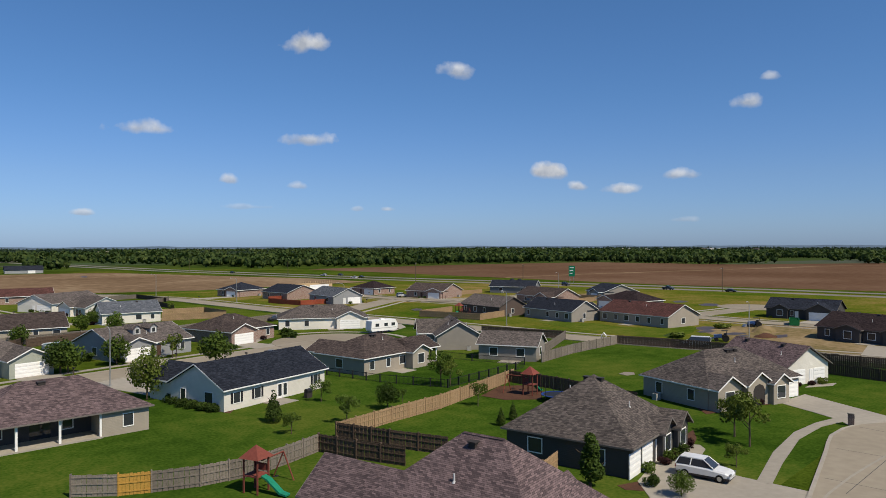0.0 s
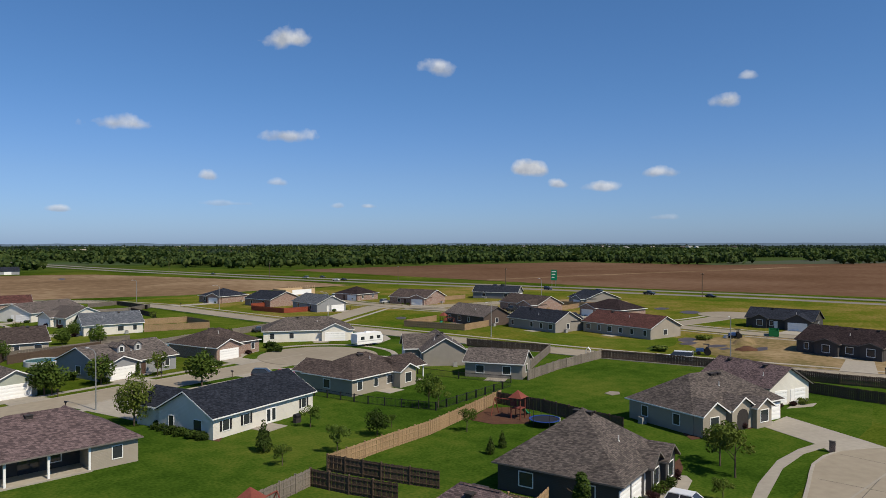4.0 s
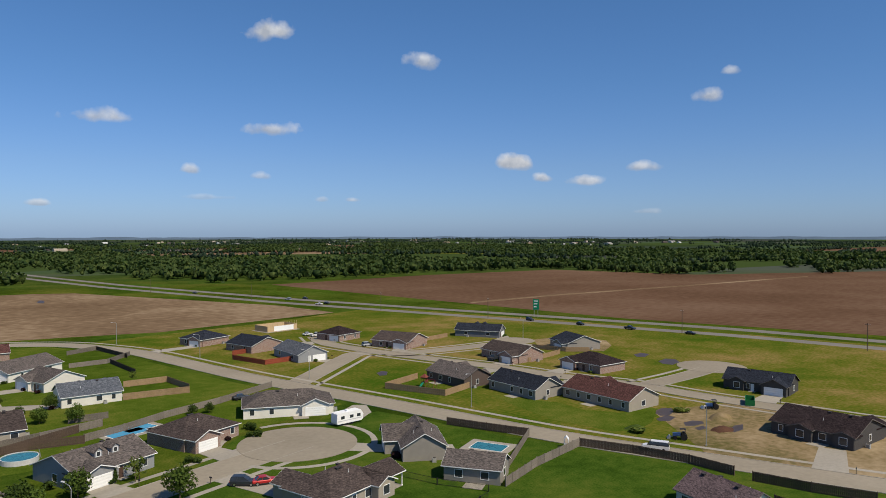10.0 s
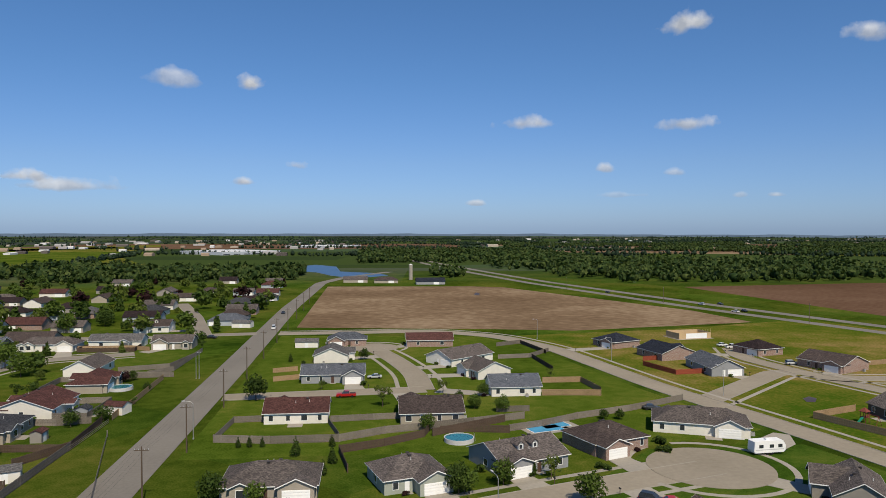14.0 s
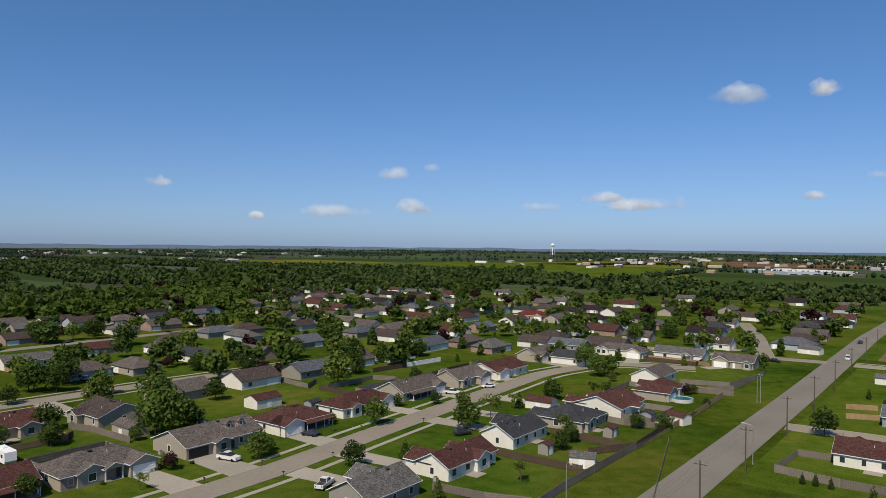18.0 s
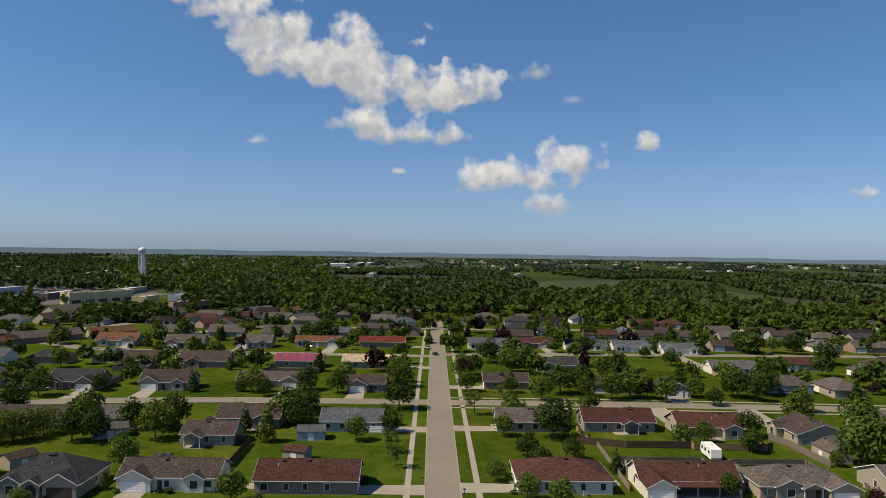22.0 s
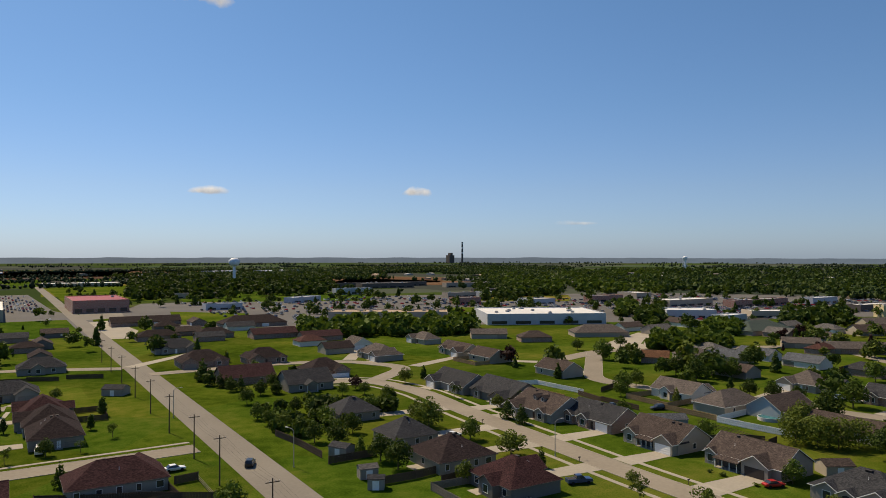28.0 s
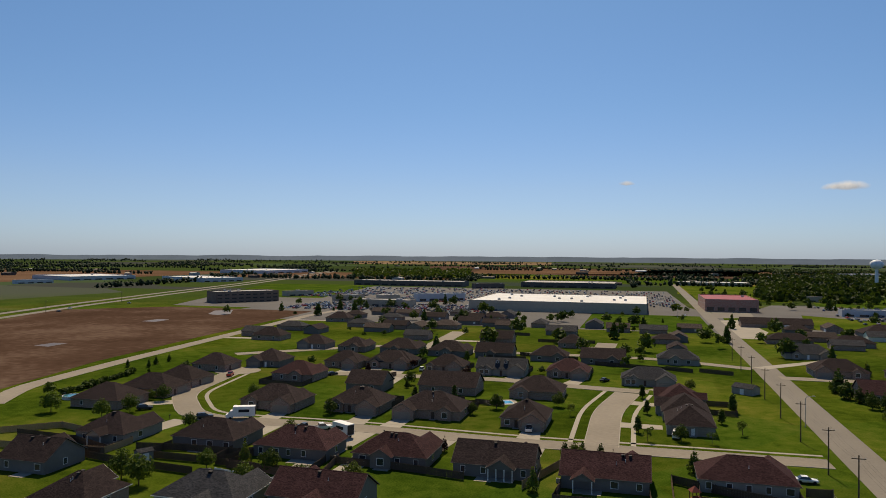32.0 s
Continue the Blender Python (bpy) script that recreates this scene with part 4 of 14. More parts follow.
def car(x, y, ang, kind="car", colour="white"):
    """Nose towards local +x."""
    p = paint(colour, PAINTS[colour])
    ob = thing(kind if kind != "suv" else "car", pose(x, y, 0.05, 0, 0, ang), f"{colour} {CAR_WORDS[kind]} parked on the pale concrete", "car", "cars")
    half, w = {"car": 2.3, "suv": 2.35, "pickup": 2.8, "van": 2.7}[kind], 0.92

    def make():
        b = Build()
        z0 = 0.32
        if kind in ("car", "suv"):
            k = 0 if kind == "car" else 1
            rows = [(-2.34, 0.74, 0.5, 0.84 + 0.16 * k), (-2.2, 0.88, 0.36, 0.95 + 0.13 * k), (-1.3, 0.93, 0.3, 0.97 + 0.13 * k), (0.6, 0.93, 0.3, 0.94 + 0.12 * k), (1.2, 0.92, 0.3, 0.9 + 0.1 * k), (1.9, 0.88, 0.32, 0.8 + 0.12 * k), (2.24, 0.78, 0.38, 0.7 + 0.12 * k), (2.36, 0.62, 0.45, 0.6 + 0.1 * k)]
            v = [(x_, sy * f_ * w_, z_) for x_, w_, a_, c_ in rows for sy, f_, z_ in ((-1, 0.9, a_), (-1, 1.0, a_ + 0.16), (-1, 1.0, c_ - 0.14), (-1, 0.86, c_), (1, 0.86, c_), (1, 1.0, c_ - 0.14), (1, 1.0, a_ + 0.16), (1, 0.9, a_))]
            f = [(8 * i + q, 8 * i + (q + 1) % 8, 8 * i + 8 + (q + 1) % 8, 8 * i + 8 + q)[::-1] for i in range(len(rows) - 1) for q in range(8)] + [tuple(range(8)), tuple(range(8 * len(rows) - 8, 8 * len(rows)))[::-1]]
            return b.add(v, f).done("body", p)
        prof = {"pickup": [(-2.8, z0 + 0.1), (-2.8, 1.15), (-0.9, 1.15), (1.2, 1.15), (2.65, 1.05), (2.8, z0 + 0.1)],
                "van": [(-2.7, z0), (-2.7, 1.15), (1.6, 1.15), (2.5, 0.95), (2.7, z0)]}[kind]
        b.prism([(-x_, z_) for x_, z_ in prof], -w, w, "y")
        return b.done("body", p)
    put("body", shared(("body", kind, colour), make), ob)
    cab = {"car": [(-1.75, 0.93), (-1.1, 1.42), (0.2, 1.42), (1.0, 0.91)], "suv": [(-2.3, 1.08), (-2.0, 1.68), (0.1, 1.68), (0.95, 1.07)],
           "pickup": [(-0.95, 1.14), (-0.85, 1.82), (0.45, 1.82), (1.25, 1.13)], "van": [(-2.68, 1.14), (-2.6, 1.95), (0.9, 1.95), (1.65, 1.13)]}[kind]

    def cabin():
        v = [(a, sy * w * (0.9 if k in (0, 3) else 0.74), c) for sy in (-1, 1) for k, (a, c) in enumerate(cab)]
        return Build().add(v, [(0, 1, 2, 3), (7, 6, 5, 4), (0, 4, 5, 1), (1, 5, 6, 2), (2, 6, 7, 3), (3, 7, 4, 0)]).done("cabin_glass", GLASS)
    put("cabin_glass", shared(("cab", kind), cabin), ob)

    if math.hypot(x, y) < 150:
        mid = (cab[1][0] + cab[2][0]) / 2
        for sy in (-1, 1):
            for lo, hi in ((cab[0], cab[1]), (cab[3], cab[2]), ((mid - 0.1, cab[0][1]), (mid, cab[1][1]))):
                put("pillar", Build().tube((lo[0], sy * w * 0.9, lo[1]), (hi[0], sy * w * 0.75, hi[1]), 0.05, 0.05, 5).done("pillar", p), ob)
        put("sill", shared(("sill", kind), lambda: Build().box(-half * 0.96, half * 0.96, -w - 0.012, w + 0.012, 0.26, 0.44).done("sill", VENT)), ob)
        for sy in (-0.68, 0.68):
            put("tail_light", shared(("tail", kind), lambda: Build().box(-half - 0.02, -half + 0.06, -0.12, 0.12, 0.72, 0.95).done("tail_light", LAMPR)), ob, pose(0, sy, 0))
    r0, r1 = cab[1][0] + 0.02, cab[2][0] - 0.02
    zt = cab[1][1]
    put("car_roof", shared(("cr", kind, colour), lambda: Build().box(r0, r1, -w * 0.76, w * 0.76, zt - 0.03, zt + 0.05).done("car_roof", p)), ob)
    if kind == "pickup":
        put("truck_bed", shared("bed", lambda: Build().box(-2.7, -1.05, -0.78, 0.78, 1.145, 1.165).done("truck_bed", VENT)), ob)
    wm = shared("wheel", lambda: Build().tube((0, -0.11, 0), (0, 0.11, 0), 0.35, 0.35, 14).done("tyre", RUBBER))
    rm = shared("rim", lambda: Build().tube((0, -0.12, 0), (0, 0.12, 0), 0.2, 0.2, 10).done("rim", CHROME))
    for sx in (-0.62, 0.62):
        for sy in (-1, 1):
            q = put("wheel", wm, ob, pose(sx * half, sy * 0.84, 0.35))
            if math.hypot(x, y) < 150:
                put("rim", rm, q)
    put("headlight", shared(("hl", kind), lambda: Build().box(half - 0.09, half + 0.01, 0.5, 0.85, 0.68, 0.84).done("headlight", CHROME)), ob)
    if math.hypot(x, y) < 190:
        put("headlight", shared(("hl", kind), None), ob, pose(0, -1.35, 0))
    return ob


def caravan(x, y, ang, L=7.5):
    wht = mat("caravan_white", (0.78, 0.78, 0.76), (0.70, 0.70, 0.69), 0.45, 2, 0.4)
    ob = thing("caravan", pose(x, y, 0, 0, 0, ang), "white travel trailer with dark windows parked on a drive", "caravan")
    h = L / 2
    put("body", Build().prism([(-h + 0.2, 0.55), (-h, 1.0), (-h + 0.15, 2.9), (-h + 0.5, 3.05), (h - 0.7, 3.05), (h, 2.0), (h - 0.1, 0.9), (h - 0.5, 0.55)][::-1], -1.2, 1.2, "y").done("body", wht), ob, pose(0, 0, 0, 0, 0, 180))
    for u in (-0.28, 0.05, 0.32):
        for s in (-1, 1):
            put("window", Build().box(u * L - 0.5, u * L + 0.5, -0.03, 0.03, 1.6, 2.3).done("window", GLASS), ob, pose(0, s * 1.2, 0))
    put("stripe", Build().box(-h + 0.3, h - 0.5, -1.225, -1.2, 1.15, 1.3).done("stripe", PIPE), ob)
    put("roof_unit", Build().box(-0.5, 0.5, -0.4, 0.4, 3.05, 3.32).done("roof_unit", wht), ob)
    for u in (-0.5, 0.45):
        for s in (-1, 1):
            put("wheel", shared("wheel", None), ob, pose(u, s * 1.05, 0.35))
    put("drawbar", Build().box(h - 0.3, h + 1.2, -0.06, 0.06, 0.5, 0.62).done("drawbar", VENT), ob)
    return ob


def box_truck(x, y, ang, cabin=True):
    wht = mat("caravan_white", (0.78, 0.78, 0.76))
    ob = thing("box_truck" if cabin else "cargo_trailer", pose(x, y, 0, 0, 0, ang), "white box truck with a tall cargo body" if cabin else "tall white enclosed cargo trailer with a dark plate for its open rear", "truck")
    put("cargo_box", Build().box(-4.0, 2.2, -1.2, 1.2, 0.9, 3.7).done("cargo_box", wht), ob)
    put("sign_bar", Build().box(-2.4, 0.6, 1.2, 1.215, 2.1, 2.9).done("sign_bar", BLACK), ob)
    # dark plate on the back end; the unlit cargo space put in as colour
    put("rear_opening", Build().box(-4.015, -4.0, -1.05, 1.05, 1.0, 3.5).done("rear_opening", VENT), ob)
    if cabin:
        put("cab", Build().prism([(-2.25, 0.5), (-2.25, 2.5), (-3.0, 2.5), (-3.6, 1.6), (-4.2, 1.4), (-4.2, 0.5)][::-1], -1.05, 1.05, "y").done("cab", wht), ob)
        put("windscreen", Build().prism([(-3.02, 2.44), (-3.05, 2.46), (-3.64, 1.64), (-3.58, 1.6)], -0.9, 0.9, "y").done("windscreen", GLASS), ob)
    for u in (-2.6, 2.9 if cabin else -1.6):
        for s in (-1, 1):
            put("wheel", shared("wheel", None), ob, pose(u, s * 1.0, 0.4) @ Matrix.Diagonal((1.15, 1.3, 1.15, 1)))
    return ob


def tractor(x, y, ang):
    blue = paint("tractor", (0.03, 0.07, 0.19), 0.0)
    ob = thing("tractor", pose(x, y, 0, 0, 0, ang), "small blue tractor with a loader on bare dirt", "tractor")
    put("body", Build().prism([(-1.6, 0.7), (-1.6, 1.35), (0.0, 1.5), (0.0, 0.7)][::-1], -0.35, 0.35, "y").done("body", blue), ob)
    put("seat", Build().box(-0.9, -0.4, -0.3, 0.3, 1.0, 1.7).done("seat", BLACK), ob)
    put("canopy", Build().box(-1.1, 0.1, -0.55, 0.55, 2.25, 2.33).box(-1.0, -0.94, -0.5, -0.44, 1.0, 2.3).box(-1.0, -0.94, 0.44, 0.5, 1.0, 2.3).done("canopy", BLACK), ob)
    for s in (-1, 1):
        put("rear_wheel", shared("wheel", None), ob, pose(-0.7, s * 0.75, 0.7) @ Matrix.Diagonal((2, 2, 2, 1)))
        put("front_wheel", shared("wheel", None), ob, pose(1.1, s * 0.65, 0.42) @ Matrix.Diagonal((1.2, 1.3, 1.2, 1)))
        put("loader_arm", Build().tube((0.2, s * 0.5, 1.2), (2.2, s * 0.5, 0.5), 0.06).done("loader_arm", blue), ob)
    put("bucket", Build().prism([(-2.1, 0.1), (-2.8, 0.15), (-2.3, 0.75), (-2.1, 0.7)], -0.85, 0.85, "y").done("bucket", STEEL), ob)
    return ob


# ---------------------------------------------------------------- street furniture
def utility_pole(x, y, h=10.5, ang=0):
    ob = thing("utility_pole", pose(x, y, 0, 0, 0, ang), "brown wooden utility pole with a crossarm beside the road", "utility pole", "utility poles")
    put("pole", shared("upole", lambda: Build().tube((0, 0, -0.3), (0, 0, 10.5), 0.17, 0.11, 9).done("pole", WOODP)), ob)
    put("crossarm", shared("uarm", lambda: Build().box(-1.25, 1.25, -0.06, 0.06, 9.75, 9.9).done("crossarm", WOODP)), ob)
    for u in (-1.15, -0.5, 0.5, 1.15):
        put("insulator", shared("uins", lambda: Build().tube((0, 0, 0), (0, 0, 0.22), 0.05, 0.03, 6).done("insulator", PIPE)), ob, pose(u, 0, 9.9))
    return ob


def wires(p, q, h=10.1):
    d = Vector((q[0] - p[0], q[1] - p[1]))
    n = Vector((-d.y, d.x)).normalized()
    ob = thing("power_line", pose(p[0], p[1], 0), "thin dark power wires between the poles", "power line", "power lines")
    for u in (-1.15, -0.5, 0.5, 1.15):
        b = Build()
        prev = None
        for i in range(9):
            s = i / 8
            c = (d.x * s + n.x * u, d.y * s + n.y * u, h - 2.2 * s * (1 - s))
            if prev:
                b.tube(prev, c, 0.012, 0.012, 4)
            prev = c
        put("wire", b.done("wire", BLACK), ob)


def street_lamp(x, y, ang, h=8.5):
    ob = thing("street_lamp", pose(x, y, 0, 0, 0, ang), "slim grey steel street lamp with a curved arm", "street lamp", "street lamps")
    put("pole", shared("lpole", lambda: Build().tube((0, 0, 0), (0, 0, 8.2), 0.11, 0.07, 8).tube((0, 0, 0), (0, 0, 0.3), 0.2, 0.18, 8).done("pole", STEEL)), ob)
    put("arm", shared("larm", lambda: Build().tube((0, 0, 8.1), (0.5, 0, 8.6), 0.06, 0.05, 6).tube((0.5, 0, 8.6), (1.9, 0, 8.8), 0.05, 0.045, 6).done("arm", STEEL)), ob)
    put("lamp_head", shared("lhead", lambda: Build().box(1.8, 2.5, -0.14, 0.14, 8.74, 8.88).done("lamp_head", PIPE)), ob)
    return ob


def mailbox(x, y, ang):
    ob = thing("mailbox", pose(x, y, 0, 0, 0, ang), "dark mailbox on a post at the kerb", "mailbox", "mailboxes")
    put("post", shared("mpost", lambda: Build().box(-0.05, 0.05, -0.05, 0.05, 0, 1.05).done("post", WOODP)), ob)
    put("box", shared("mbox", lambda: Build().prism([(-0.1, 1.05), (0.1, 1.05), (0.1, 1.2), (0.06, 1.28), (-0.06, 1.28), (-0.1, 1.2)], -0.28, 0.28).done("box", BLACK)), ob)
    return ob


def ac_unit(x, y, ang):
    ob = thing("air_conditioner", pose(x, y, 0, 0, 0, ang), "grey outdoor air-conditioning unit beside the house wall", "air conditioner", "air conditioners")
    put("casing", shared("accase", lambda: Build().box(-0.42, 0.42, -0.42, 0.42, 0, 0.1).box(-0.38, 0.38, -0.38, 0.38, 0.1, 0.85).done("casing", UNITG)), ob)
    put("fan_grille", shared("acfan", lambda: Build().tube((0, 0, 0.85), (0, 0, 0.9), 0.33, 0.3, 14).done("fan_grille", VENT)), ob)
    return ob


UNITG = mat("unit_grey", (0.33, 0.33, 0.32), (0.25, 0.25, 0.24), 0.6, 3, 0.4)


def heap(x, y, r, h, material, label, name="dirt_mound"):
    """A low uneven mound."""
    rng = random.Random(int(x * 7 + y))
    v, f, n = [(x, y, h)], [], 14
    for k, (q, z) in enumerate(((0.35, 0.8), (0.7, 0.4), (1.0, 0.0))):
        for i in range(n):
            a = 2 * math.pi * i / n
            rr = r * q * rng.uniform(0.8, 1.2)
            v.append((x + rr * math.cos(a) * 1.5, y + rr * math.sin(a), max(0.0, h * z * rng.uniform(0.75, 1.2)) - (0.05 if k == 2 else 0)))
    f += [(0, 1 + i, 1 + (i + 1) % n) for i in range(n)]
    for k in (0, 1):
        f += [(1 + k * n + i, 1 + (k + 1) * n + i, 1 + (k + 1) * n + (i + 1) % n, 1 + k * n + (i + 1) % n) for i in range(n)]
    return tagged(new(name, mesh(name, v, f, material, True)), label, name.replace("_", " "), "mounds on the building lot")


def dumpster(x, y, ang):
    grn = mat("bin_green", (0.02, 0.16, 0.05), (0.015, 0.12, 0.04), 0.5, 3, 0.4)
    ob = thing("dumpster", pose(x, y, 0, 0, 0, ang), "open green steel waste container on the building lot", "dumpster")
    b = Build()
    for q in ((-3, 3, -1.1, -1.0), (-3, 3, 1.0, 1.1), (-3, -2.9, -1.0, 1.0), (2.9, 3, -1.0, 1.0)):
        b.box(*q, 0.15, 1.6)
    put("shell", b.done("shell", grn), ob)
    put("floor_plate", Build().box(-2.9, 2.9, -1.0, 1.0, 0.1, 0.2).done("floor_plate", grn), ob)
    for u in (-2.2, -1.1, 0, 1.1, 2.2):
        put("rib", shared("drib", lambda: Build().box(-0.06, 0.06, -1.18, -1.1, 0.15, 1.6).done("rib", grn)), ob, pose(u, 0, 0))
    return ob


def grill(x, y, ang):
    ob = thing("grill", pose(x, y, 0, 0, 0, ang), "black covered barbecue grill on the patio", "grill")
    put("body", Build().prism([(-0.3, 0.7), (0.3, 0.7), (0.34, 1.0), (0.2, 1.2), (-0.2, 1.2), (-0.34, 1.0)], -0.45, 0.45).done("body", BLACK), ob)
    put("cart", Build().box(-0.5, 0.5, -0.28, 0.28, 0, 0.7).box(0.45, 0.85, -0.22, 0.22, 0.78, 0.83).done("cart", VENT), ob)
    return ob


def shed(x, y, ang, L=4, W=3, wall="white", sh="grey", h=2.3, door=True, label=""):
    ob = thing("shed", pose(x, y, 0, 0, 0, ang), label or f"small {WALL_WORDS[wall]} garden shed with a {ROOF_WORDS[sh]} roof", "shed", "garden sheds")
    zr = h + 0.42 * (W / 2 + 0.2)
    put("wall", Build().prism([(-W / 2, 0), (W / 2, 0), (W / 2, h), (0, zr - 0.12), (-W / 2, h)], -L / 2, L / 2).done("wall", wall_mat(wall)), ob)
    put("roof", gable_roof(Build(), -L / 2 - 0.2, L / 2 + 0.2, W / 2 + 0.2, h, zr, 0.1).done("roof", roof_mat(sh)), ob)
    if door:
        put("door", Build().box(-0.7, 0.7, -0.03, 0.04, 0, 1.9).done("door", TRIM), ob, pose(0, -W / 2, 0, 0, 0, 180))
    return ob


def play_set(x, y, ang):
    red = mat("play_wood", (0.20, 0.06, 0.045), (0.14, 0.04, 0.03), 0.8, 5, 0.5)
    grn = mat("slide_green", (0.02, 0.22, 0.13), (0.015, 0.17, 0.10), 0.35, 3, 0.4)
    ob = thing("play_set", pose(x, y, 0, 0, 0, ang), "red-stained wooden climbing frame with a green slide", "play set")
    for u in (-0.7, 0.7):
        for w in (-0.7, 0.7):
            put("post", Build().box(u - 0.06, u + 0.06, w - 0.06, w + 0.06, 0, 3.0).done("post", red), ob)
    put("platform", Build().box(-0.75, 0.75, -0.75, 0.75, 1.4, 1.5).done("platform", red), ob)
    put("railing", Build().box(-0.75, 0.75, 0.7, 0.76, 1.6, 2.2).done("railing", red), ob)
    put("roof", Build().add([(-1, -1, 2.9), (1, -1, 2.9), (1, 1, 2.9), (-1, 1, 2.9), (0, 0, 3.9)], [(0, 1, 4), (1, 2, 4), (2, 3, 4), (3, 0, 4), (3, 2, 1, 0)]).done("roof", red), ob)
    put("slide", Build().prism([(-0.7, 1.5), (-1.3, 1.3), (-2.6, 0.35), (-3.2, 0.25), (-3.2, 0.12), (-2.5, 0.2), (-1.25, 1.15), (-0.7, 1.36)], -0.3, 0.3, "y").done("slide", grn), ob)
    put("swing_beam", Build().tube((0, 0.7, 2.4), (0, 3.6, 2.4), 0.07).done("swing_beam", red), ob)
    for s in (-1, 1):
        put("swing_leg", Build().tube((0, 3.6, 2.4), (s * 1.1, 3.6, 0), 0.06).done("swing_leg", red), ob)
        put("swing", Build().tube((0, 2.0 + 0.6 * s, 2.4), (0, 2.0 + 0.6 * s, 0.55), 0.015, 0.015, 4).box(-0.1, 0.1, 1.75 + 0.6 * s, 2.25 + 0.6 * s, 0.5, 0.55).done("swing", BLACK), ob)
    return ob


def trampoline(x, y, r=2.1):
    blu = mat("pad_blue", (0.02, 0.05, 0.22), (0.015, 0.04, 0.17), 0.6, 3, 0.4)
    ob = thing("trampoline", pose(x, y, 0), "round trampoline with a blue pad and net poles", "trampoline")
    put("mat", Build().tube((0, 0, 0.84), (0, 0, 0.87), r * 0.86, r * 0.86, 24).done("mat", BLACK), ob)
    b = Build()
    n = 28
    v = [(k * math.cos(2 * math.pi * i / n), k * math.sin(2 * math.pi * i / n), z) for z in (0.86, 0.93) for k in (r * 0.86, r) for i in range(n)]
    f = []
    for i in range(n):
        j = (i + 1) % n
        f += [(2 * n + i, 3 * n + i, 3 * n + j, 2 * n + j), (n + i, n + j, 3 * n + j, 3 * n + i), (i, 2 * n + i, 2 * n + j, j), (i, j, n + j, n + i)]
    put("pad", b.add(v, f).done("pad", blu), ob)
    for i in range(6):
        a = i * math.pi / 3
        put("net_pole", shared(("npole", r), lambda: Build().tube((r, 0, 0), (r, 0, 2.6), 0.035).done("net_pole", BLACK)), ob, pose(0, 0, 0, 0, 0, math.degrees(a)))
    return ob


def round_pool(x, y, r=3.4):
    ob = thing("round_pool", pose(x, y, 0), "round above-ground swimming pool with teal water", "pool")
    n = 32
    b = Build()
    v = [(k * math.cos(2 * math.pi * i / n), k * math.sin(2 * math.pi * i / n), z) for k, z in ((r, 0), (r, 1.0), (r - 0.18, 1.0), (r - 0.18, 0.7)) for i in range(n)]
    f = [(q * n + i, q * n + (i + 1) % n, (q + 1) * n + (i + 1) % n, (q + 1) * n + i) for q in range(3) for i in range(n)]
    put("pool_wall", b.add(v, f).done("pool_wall", PIPE), ob)
    put("water", Build().tube((0, 0, 0.7), (0, 0, 0.88), r - 0.17, r - 0.17, n).done("water", POOLT), ob)
    put("ladder", Build().tube((r + 0.3, -0.3, 0), (r, -0.3, 1.8), 0.03).tube((r + 0.3, 0.3, 0), (r, 0.3, 1.8), 0.03).done("ladder", STEEL), ob)
    return ob


def ground_pool(x, y, ang, L=9, W=4.5, deck=1.6, teal=False):
    ob = thing("swimming_pool", pose(x, y, 0, 0, 0, ang), "rectangular in-ground pool with blue water and a pale deck", "pool")
    put("deck", Build().box(-L / 2 - deck, L / 2 + deck, -W / 2 - deck, W / 2 + deck, -0.05, 0.07).done("deck", WALKC), ob)
    put("water", Build().box(-L / 2, L / 2, -W / 2, W / 2, 0.0, 0.078).done("water", POOLT if teal else POOLW), ob)
    put("coping", Build().box(-L / 2 - 0.15, L / 2 + 0.15, -W / 2 - 0.15, W / 2 + 0.15, 0, 0.073).done("coping", TRIM), ob)
    return ob


# ---------------------------------------------------------------- larger buildings
WHITER = mat("roof_white", (0.64, 0.64, 0.63), (0.50, 0.50, 0.49), 0.6, 0.4, 0.03)
GREYR = mat("roof_grey", (0.38, 0.37, 0.36), (0.30, 0.29, 0.28), 0.8, 0.4, 0.03)
BROWNR = mat("roof_gravel", (0.34, 0.26, 0.19), (0.26, 0.20, 0.145), 0.9, 0.5, 0.03)
METALB = mat("wall_metal_blue", (0.46, 0.49, 0.53), (0.38, 0.41, 0.45), 0.5, 0.5, 0.1)
BEIGE = mat("wall_beige", (0.58, 0.49, 0.31), (0.50, 0.42, 0.26), 0.8, 0.5, 0.1)
TANW = mat("wall_tan", (0.42, 0.36, 0.29), (0.36, 0.31, 0.25), 0.8, 0.5, 0.1)
BROWNW = mat("wall_brown", (0.20, 0.15, 0.12), (0.15, 0.11, 0.09), 0.8, 0.5, 0.1)
DARKW = mat("wall_dark", (0.14, 0.12, 0.11), (0.10, 0.088, 0.08), 0.8, 0.5, 0.1)
UNIT = mat("roof_unit_grey", (0.42, 0.42, 0.42), (0.34, 0.34, 0.34), 0.6, 1, 0.2)


